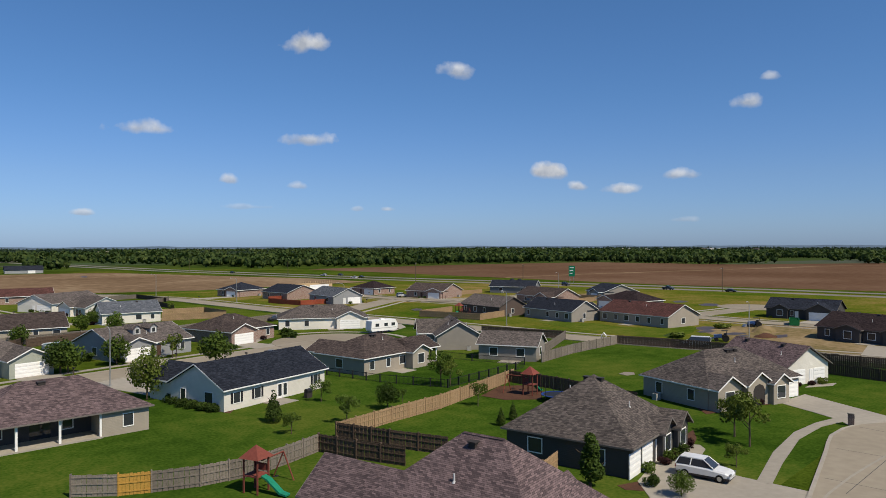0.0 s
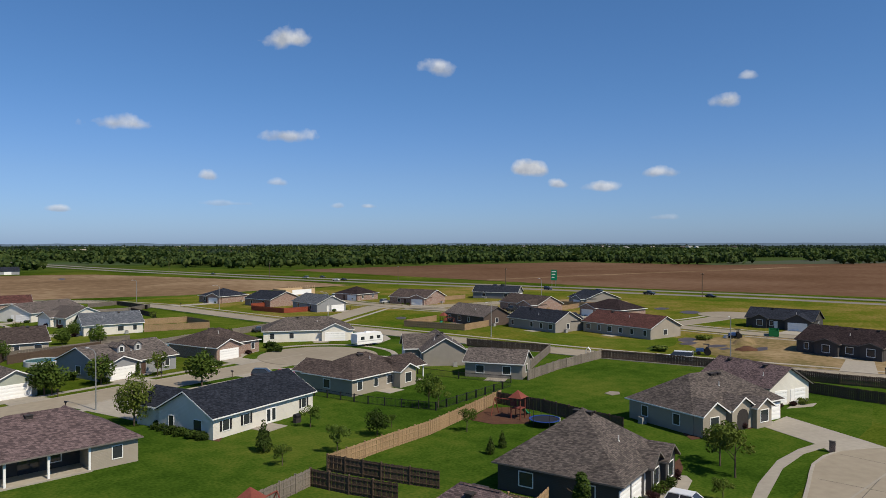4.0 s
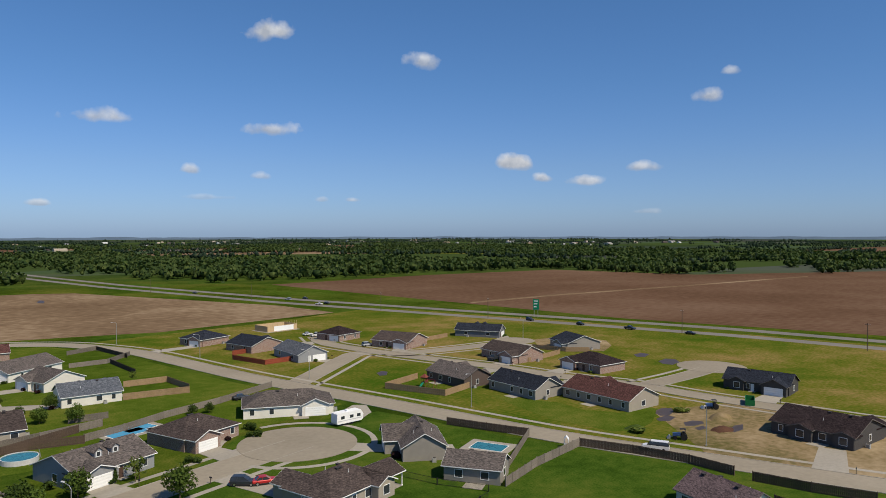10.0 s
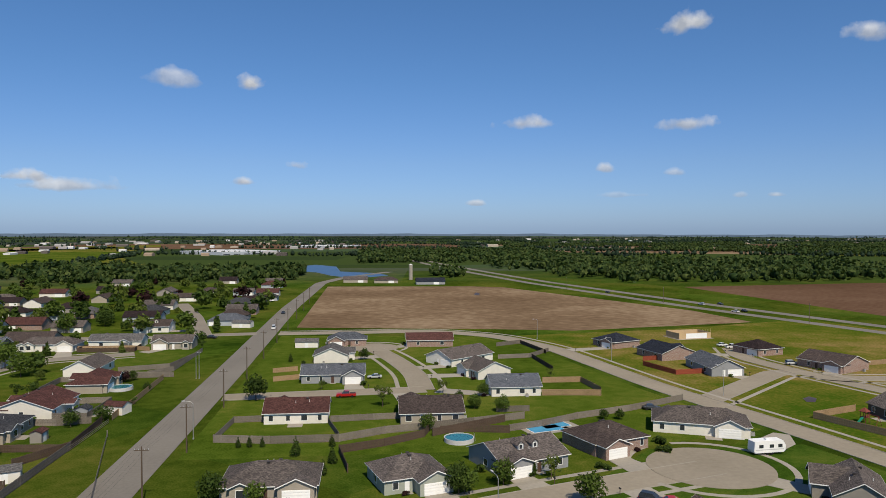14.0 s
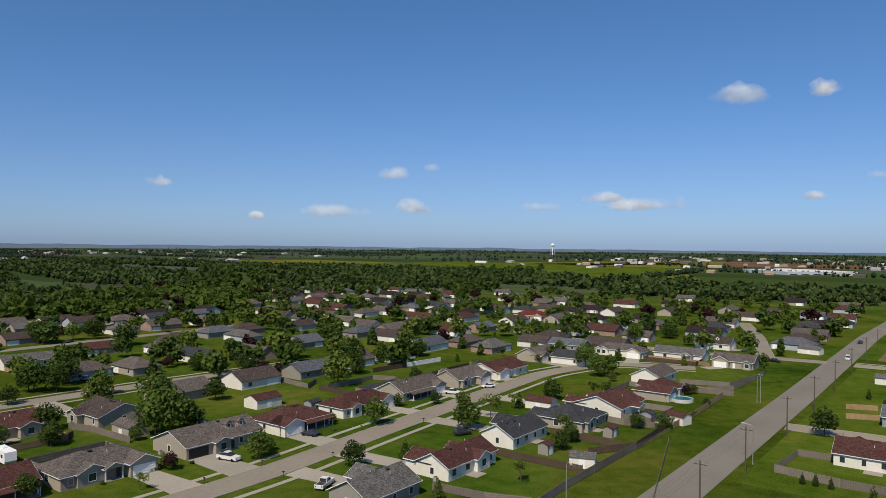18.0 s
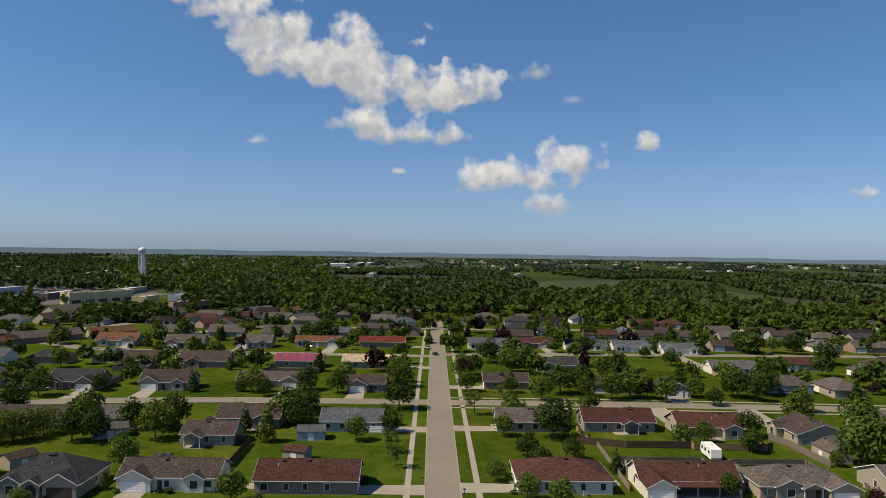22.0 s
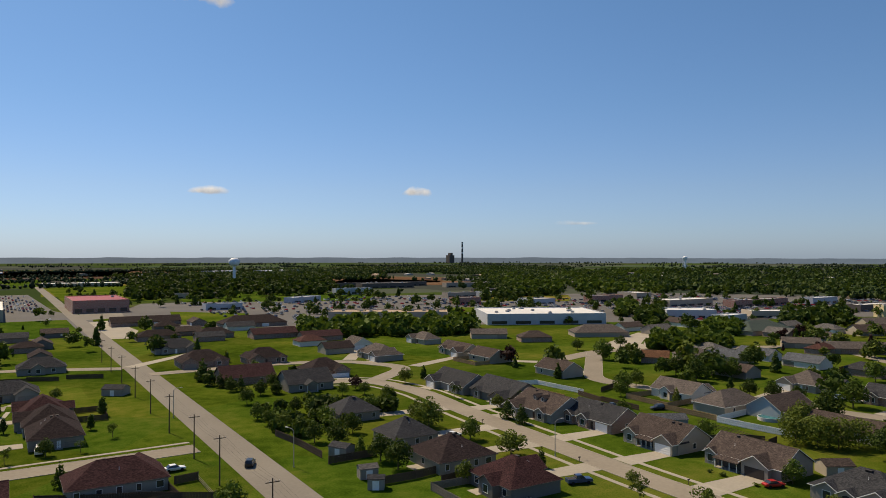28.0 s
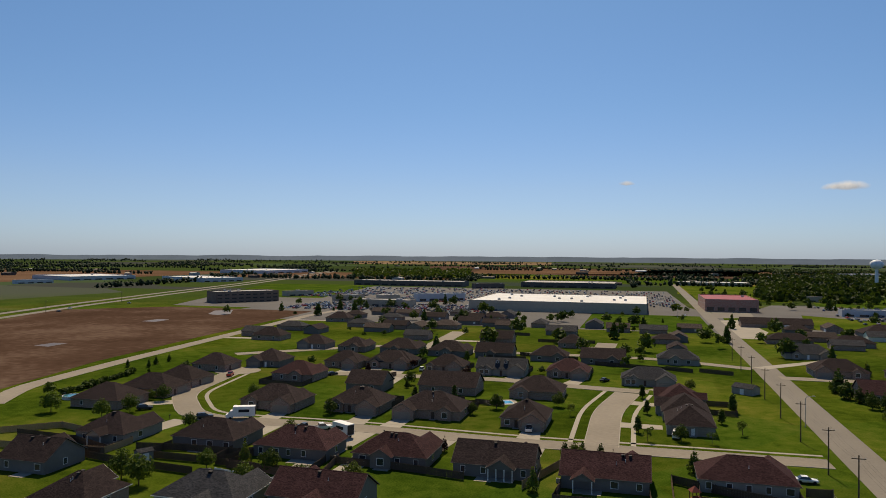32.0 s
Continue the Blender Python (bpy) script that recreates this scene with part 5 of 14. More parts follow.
def flat_building(x, y, ang, L, W, h, wallm, roofm, label, bays=6, units=5, storeys=1, name="commercial_building"):
    """Flat roof behind a parapet; bays of glass along both long walls, machinery on the roof."""
    ob = thing(name, pose(x, y, 0, 0, 0, ang), label, "building", "commercial buildings")
    put("wall", Build().box(-L / 2, L / 2, -W / 2, W / 2, 0, h).done("wall", wallm), ob)
    put("roof", Build().box(-L / 2 + 0.3, L / 2 - 0.3, -W / 2 + 0.3, W / 2 - 0.3, h - 0.1, h + 0.06).done("roof", roofm), ob)
    b = Build()
    t = 0.3
    v = [(sx * (L / 2 - k), sy * (W / 2 - k), z) for z in (h - 0.05, h + 0.7) for k in (0, t) for sx, sy in ((-1, -1), (1, -1), (1, 1), (-1, 1))]
    f = []
    for i in range(4):
        j = (i + 1) % 4
        f += [(i, j, 8 + j, 8 + i), (8 + i, 8 + j, 12 + j, 12 + i), (12 + i, 12 + j, 4 + j, 4 + i)]
    put("parapet", b.add(v, f).done("parapet", wallm), ob)
    rng = random.Random(int(L * 7 + x))
    um = shared("hvac", lambda: Build().box(-1.2, 1.2, -0.9, 0.9, 0, 1.3).box(-0.7, 0.7, -0.6, 0.6, 1.3, 1.5).done("roof_unit", UNIT))
    for i in range(units):
        put("roof_unit", um, ob, pose(rng.uniform(-0.42, 0.42) * L, rng.uniform(-0.4, 0.4) * W, h))
    sh = h / storeys
    for s in range(storeys):
        for side in (-1, 1):
            for i in range(bays):
                w = L / bays
                put("window", shared(("bay", round(w, 1), round(sh, 1)), lambda: Build().box(-w * 0.32, w * 0.32, -0.05, 0.06, sh * 0.08, sh * 0.38).done("window", GLASS)), ob, pose(-L / 2 + (i + 0.5) * w, side * W / 2, s * sh))
    return ob


def water_tower(x, y, h=40, r=7, legs=True):
    wht = mat("tank_white", (0.72, 0.76, 0.80), (0.64, 0.69, 0.74), 0.5, 0.3, 0.05)
    ob = thing("water_tower", pose(x, y, 0), "pale blue-white water tower far off", "water tower", "water towers")
    n = 20
    prof = [(0.2, h), (r * 0.6, h - 0.12 * r), (r, h - 0.5 * r), (r, h - 1.0 * r), (r * 0.75, h - 1.4 * r), (0.3 * r, h - 1.6 * r)]
    v = [(p * math.cos(2 * math.pi * i / n), p * math.sin(2 * math.pi * i / n), z) for p, z in prof for i in range(n)]
    f = [(k * n + i, (k + 1) * n + i, (k + 1) * n + (i + 1) % n, k * n + (i + 1) % n) for k in range(len(prof) - 1) for i in range(n)] + [tuple(range(n))]
    put("tank", mesh("tank", v, f, wht, True), ob)
    put("stem", Build().tube((0, 0, 0), (0, 0, h - 1.5 * r), r * 0.3, r * 0.25, 12).done("stem", wht), ob)
    if legs:
        for i in range(6):
            a = i * math.pi / 3
            put("leg", Build().tube((r * 1.05 * math.cos(a), r * 1.05 * math.sin(a), 0), (r * 0.85 * math.cos(a), r * 0.85 * math.sin(a), h - 1.1 * r), 0.35, 0.35, 6).done("leg", wht), ob)
    return ob


def parked_cars(name, boxes, seed, label):
    """Rows of many small far cars, joined."""
    rng = random.Random(seed)
    cols = list(PAINTS)
    V, F, M = [], [], []
    for x0, y0, x1, y1, dens in boxes:
        y = y0
        while y < y1:
            x = x0
            while x < x1:
                if rng.random() < dens:
                    k = len(V)
                    c = rng.randrange(len(cols))
                    b = Build().box(x - 0.9, x + 0.9, y - 2.2, y + 2.2, 0.25, 0.95).add([(x + sx * a, y + sy * l, z) for z, a, l in ((0.95, 0.85, 1.4), (1.5, 0.7, 0.9)) for sx, sy in ((-1, -1), (1, -1), (1, 1), (-1, 1))], [(4, 5, 6, 7), (0, 1, 5, 4), (1, 2, 6, 5), (2, 3, 7, 6), (3, 0, 4, 7)])
                    V += b.v
                    F += [tuple(i + k for i in q) for q in b.f]
                    M += [c] * 7 + [len(cols)] * 4
                x += 2.9
            y += rng.choice((6.0, 11.5))
    me = mesh(name, V, F, [paint(c, PAINTS[c]) for c in cols] + [GLASS])
    me.polygons.foreach_set("material_index", M)
    return tagged(new(name, me), label, "cars", "", "stuff")


# ---------------------------------------------------------------- clouds
def cloud_mat():
    if "cloud" in MATS:
        return MATS["cloud"]
    m = bpy.data.materials.new("cloud")
    m.use_nodes = True
    n, l = m.node_tree.nodes, m.node_tree.links
    n.clear()
    out, mixs, tr, em = n.new("ShaderNodeOutputMaterial"), n.new("ShaderNodeMixShader"), n.new("ShaderNodeBsdfTransparent"), n.new("ShaderNodeEmission")
    tc, geo, no, no2 = n.new("ShaderNodeTexCoord"), n.new("ShaderNodeNewGeometry"), n.new("ShaderNodeTexNoise"), n.new("ShaderNodeTexNoise")
    l.new(geo.outputs["Position"], no.inputs["Vector"])
    l.new(geo.outputs["Position"], no2.inputs["Vector"])
    no.inputs["Scale"].default_value, no.inputs["Detail"].default_value, no.inputs["Roughness"].default_value = 0.0062, 5, 0.5
    no2.inputs["Scale"].default_value, no2.inputs["Detail"].default_value = 0.012, 6
    sep = n.new("ShaderNodeSeparateXYZ")
    l.new(tc.outputs["Object"], sep.inputs[0])

    def math_node(op, a, b=None, clamp=False):
        q = n.new("ShaderNodeMath")
        q.operation, q.use_clamp = op, clamp
        for i, v in enumerate((a, b)):
            if v is None:
                continue
            if isinstance(v, (int, float)):
                q.inputs[i].default_value = v
            else:
                l.new(v, q.inputs[i])
        return q.outputs[0]
    # an oval that is flat below and domed above, broken up by the noise
    zz = math_node("ADD", sep.outputs[2], 0.25)
    up = math_node("MULTIPLY", math_node("MAXIMUM", zz, 0.0), 0.85)
    dn = math_node("MULTIPLY", math_node("MINIMUM", zz, 0.0), 1.7)
    z2 = math_node("ADD", up, dn)
    r = math_node("SQRT", math_node("ADD", math_node("MULTIPLY", sep.outputs[0], sep.outputs[0]), math_node("MULTIPLY", z2, z2)))
    d = math_node("SUBTRACT", math_node("MULTIPLY", no.outputs[0], 2.5), math_node("ADD", math_node("MULTIPLY", r, 0.95), 0.42))
    dens = math_node("MULTIPLY", d, 1.6, True)
    info = n.new("ShaderNodeObjectInfo")
    sepc = n.new("ShaderNodeSeparateColor")
    l.new(info.outputs["Color"], sepc.inputs[0])
    dens = math_node("MULTIPLY", dens, sepc.outputs[0], True)
    l.new(dens, mixs.inputs[0])
    # cards glow by themselves; bright tops and grey bases are put into the colour
    ramp = n.new("ShaderNodeValToRGB")
    ramp.color_ramp.elements[0].color, ramp.color_ramp.elements[1].color = (0.44, 0.48, 0.55, 1), (0.82, 0.83, 0.85, 1)
    ramp.color_ramp.elements[0].position, ramp.color_ramp.elements[1].position = 0.25, 0.72
    tone = math_node("ADD", math_node("MULTIPLY", sep.outputs[2], 0.42), no2.outputs[0])
    l.new(tone, ramp.inputs[0])
    l.new(ramp.outputs[0], em.inputs[0])
    em.inputs[1].default_value = 0.88
    l.new(tr.outputs[0], mixs.inputs[1])
    l.new(em.outputs[0], mixs.inputs[2])
    l.new(mixs.outputs[0], out.inputs[0])
    MATS["cloud"] = m
    return m


def cloud(az, el, w, h, dens=1.0):
    """A far cloud at a bearing (turn from +y towards -x) and height in degrees, w and h degrees across."""
    D = 4300.0
    d = Vector((-math.sin(radians(az)) * math.cos(radians(el)), math.cos(radians(az)) * math.cos(radians(el)), math.sin(radians(el))))
    a, b = D * math.tan(radians(w)) * 0.8, D * math.tan(radians(h)) * 0.9
    n = 6
    v, f = [], []
    for i in range(n + 1):
        for j in range(n + 1):
            u, t = -1.3 + 2.6 * i / n, -1.3 + 2.6 * j / n
            v.append((u, 0.12 * (u * u + t * t), t))
    for i in range(n):
        for j in range(n):
            f.append((i * (n + 1) + j, (i + 1) * (n + 1) + j, (i + 1) * (n + 1) + j + 1, i * (n + 1) + j + 1))
    ob = new("cloud", shared("cloudcard", lambda: mesh("cloud", v, f, cloud_mat())))
    ob.matrix_basis = pose(d.x * D, d.y * D, d.z * D + 45, 0, 0, az) @ Matrix.Diagonal((a, 60, b, 1))
    ob.color = (dens, 0, 0, 1)
    return tagged(ob, "small white fair-weather cloud far off in the sky", "cloud", "clouds", "structure")
# ---------------------------------------------------------------- the land
g = mesh("ground", [(-4950, -4950, 0), (4950, -4950, 0), (4950, 4950, 0), (-4950, 4950, 0)], [(0, 1, 2, 3)], GRASS)
tagged(new("ground", g), "wide flat land with mown green grass", "ground", "", "structure")
# ploughed fields beside the highway
sheet("field", [(-36, 352), (60, 338), (95, 330), (196, 352), (188, 405), (150, 490), (108, 580), (84, 592), (-36, 600)], 0.03, SOILP, "bare pale-brown ploughed field with damp stains", "field")
sheet("field", [(258, 572), (441, 600), (625, 592), (668, 430), (900, 330), (1500, -50), (1500, -900), (620, -520), (520, -420), (340, 118), (300, 235)], 0.03, SOIL, "large brown ploughed field beyond the highway", "field")
sheet("field", [(205, -160), (230, -262), (243, -363), (262, -540), (400, -542), (462, -480), (430, -395), (335, -60), (230, -40)], 0.03, SOILD, "reddish-brown ploughed field with shallow puddles", "field")
sheet("meadow", [(140, 330), (230, 360), (272, 240), (300, 150), (330, 30), (250, 20), (200, 60), (205, 110), (240, 125), (215, 215), (120, 300)], 0.02, ROUGHG, "rough yellowish grass verge beside the highway", "meadow")
sheet("vacant_land", [(103, 164), (91, 209), (77, 281), (60, 316), (140, 330), (215, 215), (240, 125), (205, 110), (200, 60), (141, 52), (119, 106)], 0.012, ROUGHG, "thin yellowish grass between the newest houses", "meadow")
# brighter lawn tone here: the front-lit look of the grass put into colour
sheet("lawn", [(-40, 152), (60, 152), (93, 162), (80, 209), (66, 281), (48, 316), (-40, 326)], 0.014, LAWNB, "bright green mown lawns of the older houses with sunlit brightness in the colour", "lawn")
sheet("building_lot", [(150, 108), (176, 100), (190, 62), (178, 40), (140, 52), (128, 78)], 0.03, DIRT, "bare dirt building lot with wheel tracks", "ground")
sheet("vacant_lot", [(104, 172), (136, 196), (152, 165), (170, 118), (150, 105), (122, 95), (108, 140)], 0.025, ROUGHG, "thin yellowish grass on an unbuilt lot", "meadow")

sheet("lawn", [(-38, 60), (-20, 20), (20, 22), (58, 33), (100, 42), (132, 55), (108, 110), (96, 150), (60, 150), (30, 118), (-10, 108)], 0.02, LAWN, "deep green striped lawn between the houses", "lawn")
# ---------------------------------------------------------------- roads
HWY = [(20, 1400), (77, 961), (112, 763), (140, 625), (196, 424), (261, 242), (287, 168), (302, 100), (442, -409), (477, -527), (518, -701), (582, -994), (787, -1780)]
road(HWY, 8.5, ASPH, "grey two-lane carriageway of the divided highway", "highway", kerb=False)
road([(x + 19, y + 10) for x, y in HWY], 8.5, ASPH, "grey two-lane carriageway of the divided highway", "highway", kerb=False)
road([(-50, -1250), (-50, -300), (-50, -110), (-47.4, 60), (-47.4, 250), (-49, 440), (-44, 640), (-28, 705), (20, 800)], 9.8, ASPH, 'long straight grey main road with a faint centre line', kerb=False)
road([(-42, 332), (28, 334.5), (56, 316), (73, 281), (87, 209), (100, 164), (115, 106), (137, 52), (165, -8), (200, -70)], 8.2, CONCN, walks=((1, 3.0),), z=0.0525)
road([(92, 190), (135.0, 226.9), (144.3, 225.6)], 7.4, CONCN, walks=((-1, 2.5),), z=0.0550)
road([(144.9, 221.2), (155.7, 215.0), (176.2, 212.8), (197.4, 212.3)], 7.2, CONCN, walks=((1, 2.4), (-1, 2.4)), z=0.0575)
road([(144.3, 274.7), (137.6, 254.6), (143.6, 224.6), (151.8, 197.4), (159.3, 175.7), (163.7, 150.7), (172.7, 129.6), (173.7, 111.1), (184, 62), (205, 10)], 7.2, CONCN, walks=((1, 2.4), (-1, 2.4)), z=0.0600)
road([(173.9, 127.5), (195.6, 128.3), (211.7, 130.3)], 6.8, CONCN, walks=((1, 2.4),), z=0.0625)
road([(-42, 101), (-30, 104), (-5, 112), (28, 124), (49, 131), (68, 137)], 8.0, CONCN, walks=((1, 2.6), (-1, 2.6)), z=0.0650)
road([(-42, -10), (20, 13), (60, 25.5), (84, 28)], 9.0, CONCN, z=0.0675)
road([(-42, 207.5), (-13, 209.8), (16, 212.5)], 7.4, CONCN, z=0.0700)
road([(15, 212), (14.5, 235), (8, 265), (1, 287)], 7.4, CONCN, walks=((1, 2.6), (-1, 2.6)), z=0.0725)
road([(-51, 2.6), (-250, 2.6), (-488, 3.2)], 7.0, walks=((1, 3.0), (-1, 3.0)), z=0.0750)
road([(-118, 2.6), (-118.5, 100), (-122, 130), (-126, 175), (-131, 235), (-122, 272), (-90, 283)], 7.4, walks=((1, 3.0), (-1, 3.0)), z=0.0775)
road([(-118, 2.6), (-118.5, -110), (-123, -186), (-127, -222), (-121, -250), (-100, -256)], 7.4, walks=((1, 3.0), (-1, 3.0)), z=0.0800)
road([(-226, 2.6), (-226, 60), (-222, 130), (-215, 200)], 7.2, walks=((1, 3.0), (-1, 3.0)), z=0.0825)
road([(-226, 2.6), (-227, -60), (-222, -117), (-210, -142), (-195, -205), (-250, -262)], 7.2, z=0.0850)
road([(-329, 2.6), (-334, 60), (-337, 150), (-340, 260)], 7.0, z=0.0875)
road([(-324, 2.6), (-328, -80), (-335, -160), (-380, -225)], 7.0, z=0.0900)
road([(-436, 2.6), (-440, 90), (-445, 240)], 7.0, z=0.0925)
road([(-436, 2.6), (-438, -120)], 7.0, z=0.0950)
road([(-42, -184), (30, -181.5), (78, -184), (126, -181.5), (150, -210), (158, -255)], 7.4, walks=((-1, 2.6),), z=0.0975)
road([(10, -184), (10.5, -225), (5, -258)], 8.4, walks=((1, 3.0), (-1, 3.0)), z=0.1000)
road([(-2, -262), (20, -264), (52, -271), (105, -266), (130, -262)], 7.0, z=0.1025)
road([(-45, -329), (-5, -347), (22, -347), (75, -345), (130, -352), (185, -300)], 7.0, z=0.1050)
road([(20, -347), (18.5, -400)], 10.0, z=0.1075)
road([(105, -350), (109, -430)], 9.0, z=0.1100)
road([(-52, -308), (-105, -309), (-135, -300), (-150, -270), (-123, -248)], 7.2, z=0.1125)
road([(196, -178), (210, -203), (219, -262), (231, -363), (247, -500), (246, -570)], 7.0, z=0.1150)
road([(-210, -250), (-259, -266), (-372, -219), (-560, -140)], 8.5, z=0.1175)
road([(-52, 333), (-75, 330), (-110, 322), (-165, 330), (-240, 345)], 7.2, z=0.1200)
road([(-75, 330), (-95, 400), (-120, 470)], 7.0, z=0.1225)
disc(203, 214, 8.5, material=CONCN, z=0.121)
disc(215, 132, 11, material=CONCN, z=0.121)
disc(68, 137.5, 12.5, material=CONCN, z=0.121)
disc(1, 290, 10, material=CONCN, z=0.121)
BULB = [(50, 27.2), (57, 29.8), (65, 33.1), (70.8, 35.5), (74, 36.9), (77, 38.1), (80.9, 38.8), (84.4, 38.7), (88.5, 37.0), (92.5, 33.5), (95, 29), (95.3, 23), (93, 17.5), (88.5, 13.8), (82, 12.6), (76, 14), (68, 17.5), (60, 20)]
bulb = sheet("turning_circle", BULB, 0.121, CONCN, "pale concrete turning circle at the street's end with kerbs", "road")
put("kerb", strip(Build(), BULB, 0.0, 0.35, -0.1, 0.17).done("kerb", WALKC), bulb)
for a, b in (((60, 28.6), (90, 34.2)), ((62, 21.5), (94.5, 24)), ((72.5, 35.6), (77, 14.2)), ((83, 38.3), (84.5, 13.3)), ((62.5, 31.6), (65, 19.5))):
    put("joint", strip(Build(), [a, b], -0.03, 0.03, 0.05, 0.125).done("joint", JOINT), bulb)
disc(158, -258, 9, z=0.121)


def ring_walk(x, y, r, a0, a1, w=1.3):
    """A pavement that bends round a turning circle."""
    pts = [(x + r * math.cos(radians(a0 + (a1 - a0) * i / 24)), y + r * math.sin(radians(a0 + (a1 - a0) * i / 24))) for i in range(25)]
    return tagged(new("pavement", strip(Build(), pts, -w / 2, w / 2, -0.1, 0.066).done("pavement", WALKC)), "narrow concrete pavement curving round the turning circle", "pavement", "", "structure")


ring_walk(68, 137.5, 16.2, -150, 95)
ring_walk(68, 137.5, 16.2, 120, 165)
ring_walk(1, 290, 13.2, -40, 220)
# ---------------------------------------------------------------- houses
house(100.3, 285.7, 114, 12.5, 13.8, 'h', 'brick', 'navy', '+y', wings=(('+y', -6.0, 0.5, 1.2, 'g'),), near=0, door='d')
ac_unit(105.8, 280.3, 114)
drive(94.4, 280.0, 78.1, 276.8)
mailbox(79.5, 272.7, -169)
house(110.2, 259.3, 104, 15.5, 14.5, 'g', 'brick', 'navy', '-y', wings=(('-y', 1.0, 7.4, 2.2, 'g'),), near=0, door='d')
ac_unit(105.4, 267.0, 104)
drive(118.1, 265.6, 135.5, 260.0)
mailbox(136.3, 264.2, -18)
house(115.8, 232.2, 90, 19.4, 11.1, 'g', 'bluegrey', 'bluegrey', '-x', garage=('-x', -2.4, 4.9), near=0)
ac_unit(122.2, 236.1, 90)
drive(118.1, 222.8, 120.6, 219.6)
mailbox(123.4, 222.8, -49)
house(149.1, 263.6, 17, 12.5, 12.7, 'h', 'brick', 'dkbrown', '-x', garage=('-x', -3.2, 4.9), near=0, door='d')
ac_unit(149.4, 271.2, 17)
drive(144.4, 258.8, 143.0, 259.1)
mailbox(142.2, 254.9, 162)
house(159.2, 233.0, 114, 16.6, 14.5, 'g', 'brick', 'brown', '+y', wings=(('+y', -8.0, -1.6, 1.2, 'g'),), near=0, door='d')
ac_unit(165.7, 225.8, 114)
drive(153.8, 225.2, 151.5, 221.7)
mailbox(155.5, 220.1, -120)
house(201.7, 233.9, 123, 19.5, 9.2, 'g', 'slate', 'navy', '-x', garage=('-x', -1.4, 4.9), dormers=2, near=0, door='d')
ac_unit(195.0, 234.2, 123)
drive(208.1, 226.8, 199.6, 215.2)
house(174.5, 185.0, 90, 19.4, 11.5, 'g', 'brick', 'brown', '+y', wings=(('+y', -9.4, -3.0, 3.0, 'g'),), near=0, door='d')
ac_unit(176.8, 174.4, 90)
drive(166.1, 178.8, 162.5, 177.7)
mailbox(164.5, 173.9, -161)
house(134.3, 165.4, 90, 17.8, 10.2, 'g', 'dkbrown', 'taupe', '-y', wings=(('-y', 2.2, 8.6, 2.2, 'g'), ('-y', -6.9, -3.1, 0.8, 'w')), door='d')
ac_unit(132.3, 155.6, 90)
drive(141.3, 170.8, 156.0, 173.3)
house(140.1, 143.3, 90, 18.4, 9.9, 'g', 'grey', 'navy', '-y', wings=(('-y', -8.9, -2.5, 1.2, 'g'),), door='d')
ac_unit(138.1, 133.2, 90)
drive(145.9, 137.6, 162.3, 144.5)
mailbox(160.1, 148.1, 23)
house(150.4, 121.8, 90, 21.9, 12.1, 'g', 'tan', 'redbrown', '-y', wings=(('-y', 4.2, 10.6, 3.0, 'g'), ('-y', -8.0, -4.2, 0.8, 'w')))
ac_unit(148.0, 133.7, 90)
drive(159.1, 129.3, 167.4, 132.7)
mailbox(165.2, 136.3, 23)
house(182.1, 154.3, 90, 16.0, 12.3, 'h', 'brick', 'dkbrown', '+y', wings=(('+y', 1.3, 7.7, 1.2, 'g'),), near=0, door='d')
ac_unit(184.6, 163.2, 90)
drive(175.1, 158.8, 166.3, 157.3)
mailbox(167.6, 153.3, -170)
house(210.1, 187.3, 72, 13.4, 14.2, 'g', 'grey', 'navy', '+y', wings=(('+y', -6.4, 0.0, 2.2, 'g'),), near=0, door='d')
ac_unit(210.5, 179.2, 72)
drive(200.6, 187.1, 197.8, 208.6)
mailbox(193.7, 207.5, 97)
house(195.3, 104.5, 102, 17.5, 9.3, 'g', 'charcoal', 'navy', '+y', wings=(('+y', -8.5, -2.1, 2.2, 'g'), ('+y', 3.0, 6.8, 0.8, 'w')))
ac_unit(195.1, 114.4, 102)
drive(190.0, 98.0, 180.6, 96.0)
mailbox(182.1, 92.0, -168)
house(162.2, 71.5, 90, 17.5, 14.5, 'g', 'charcoal', 'dkbrown', '-y', wings=(('-y', -8.5, -2.1, 2.2, 'g'), ('+y', -0.6, 4.2, 1.4, 'w'), ('+y', -8.7, -4.6, 0.5, 'w')), door='d', slope=0.5)
ac_unit(159.2, 61.9, 90)
drive(152.8, 66.2, 138.2, 60.2)
mailbox(140.3, 56.5, -158)
house(85.5, 117.7, 62, 14.0, 8.6, 'g', 'grey', 'taupe', '+y', wings=(('+y', -1.5, 6.2, 3.0, 'g'),), slope=0.6)
ac_unit(83.3, 109.9, 62)
drive(80.7, 122.9, 70.7, 133.9)
house(84.4, 98.5, 125, 10.4, 7.0, 'g', 'grey', 'taupe', '-y', garage=(('-y', 0, 4.6),), door='d')
ac_unit(86.8, 92.7, 125)
house(59.2, 105.0, 17, 14.6, 10.8, 'h', 'tan', 'brown', '+y', wings=(('-y', 2.4, 6.6, 1.6, 'w'), ('+x', -5.4, 1.0, 3.5, 'p'), ('+y', -6.6, -0.6, 3.0, 'g')))
ac_unit(67.7, 105.3, 17)
drive(53.4, 111.7, 48.5, 126.5)
mailbox(44.7, 124.6, 108)
house(78.4, 164.1, 158, 21.4, 11.2, 'h', 'white', 'taupe', '-y', wings=(('-y', -8.6, -4.6, 1.5, 'w'), ('-y', -2.6, 2.4, 1.6, 'w'), ('-y', 5.0, 9.0, 0.8, 'w'), ('+y', -9.4, -3.0, 1.0, 'g')), door='d', slope=0.62)
ac_unit(88.3, 157.6, 158)
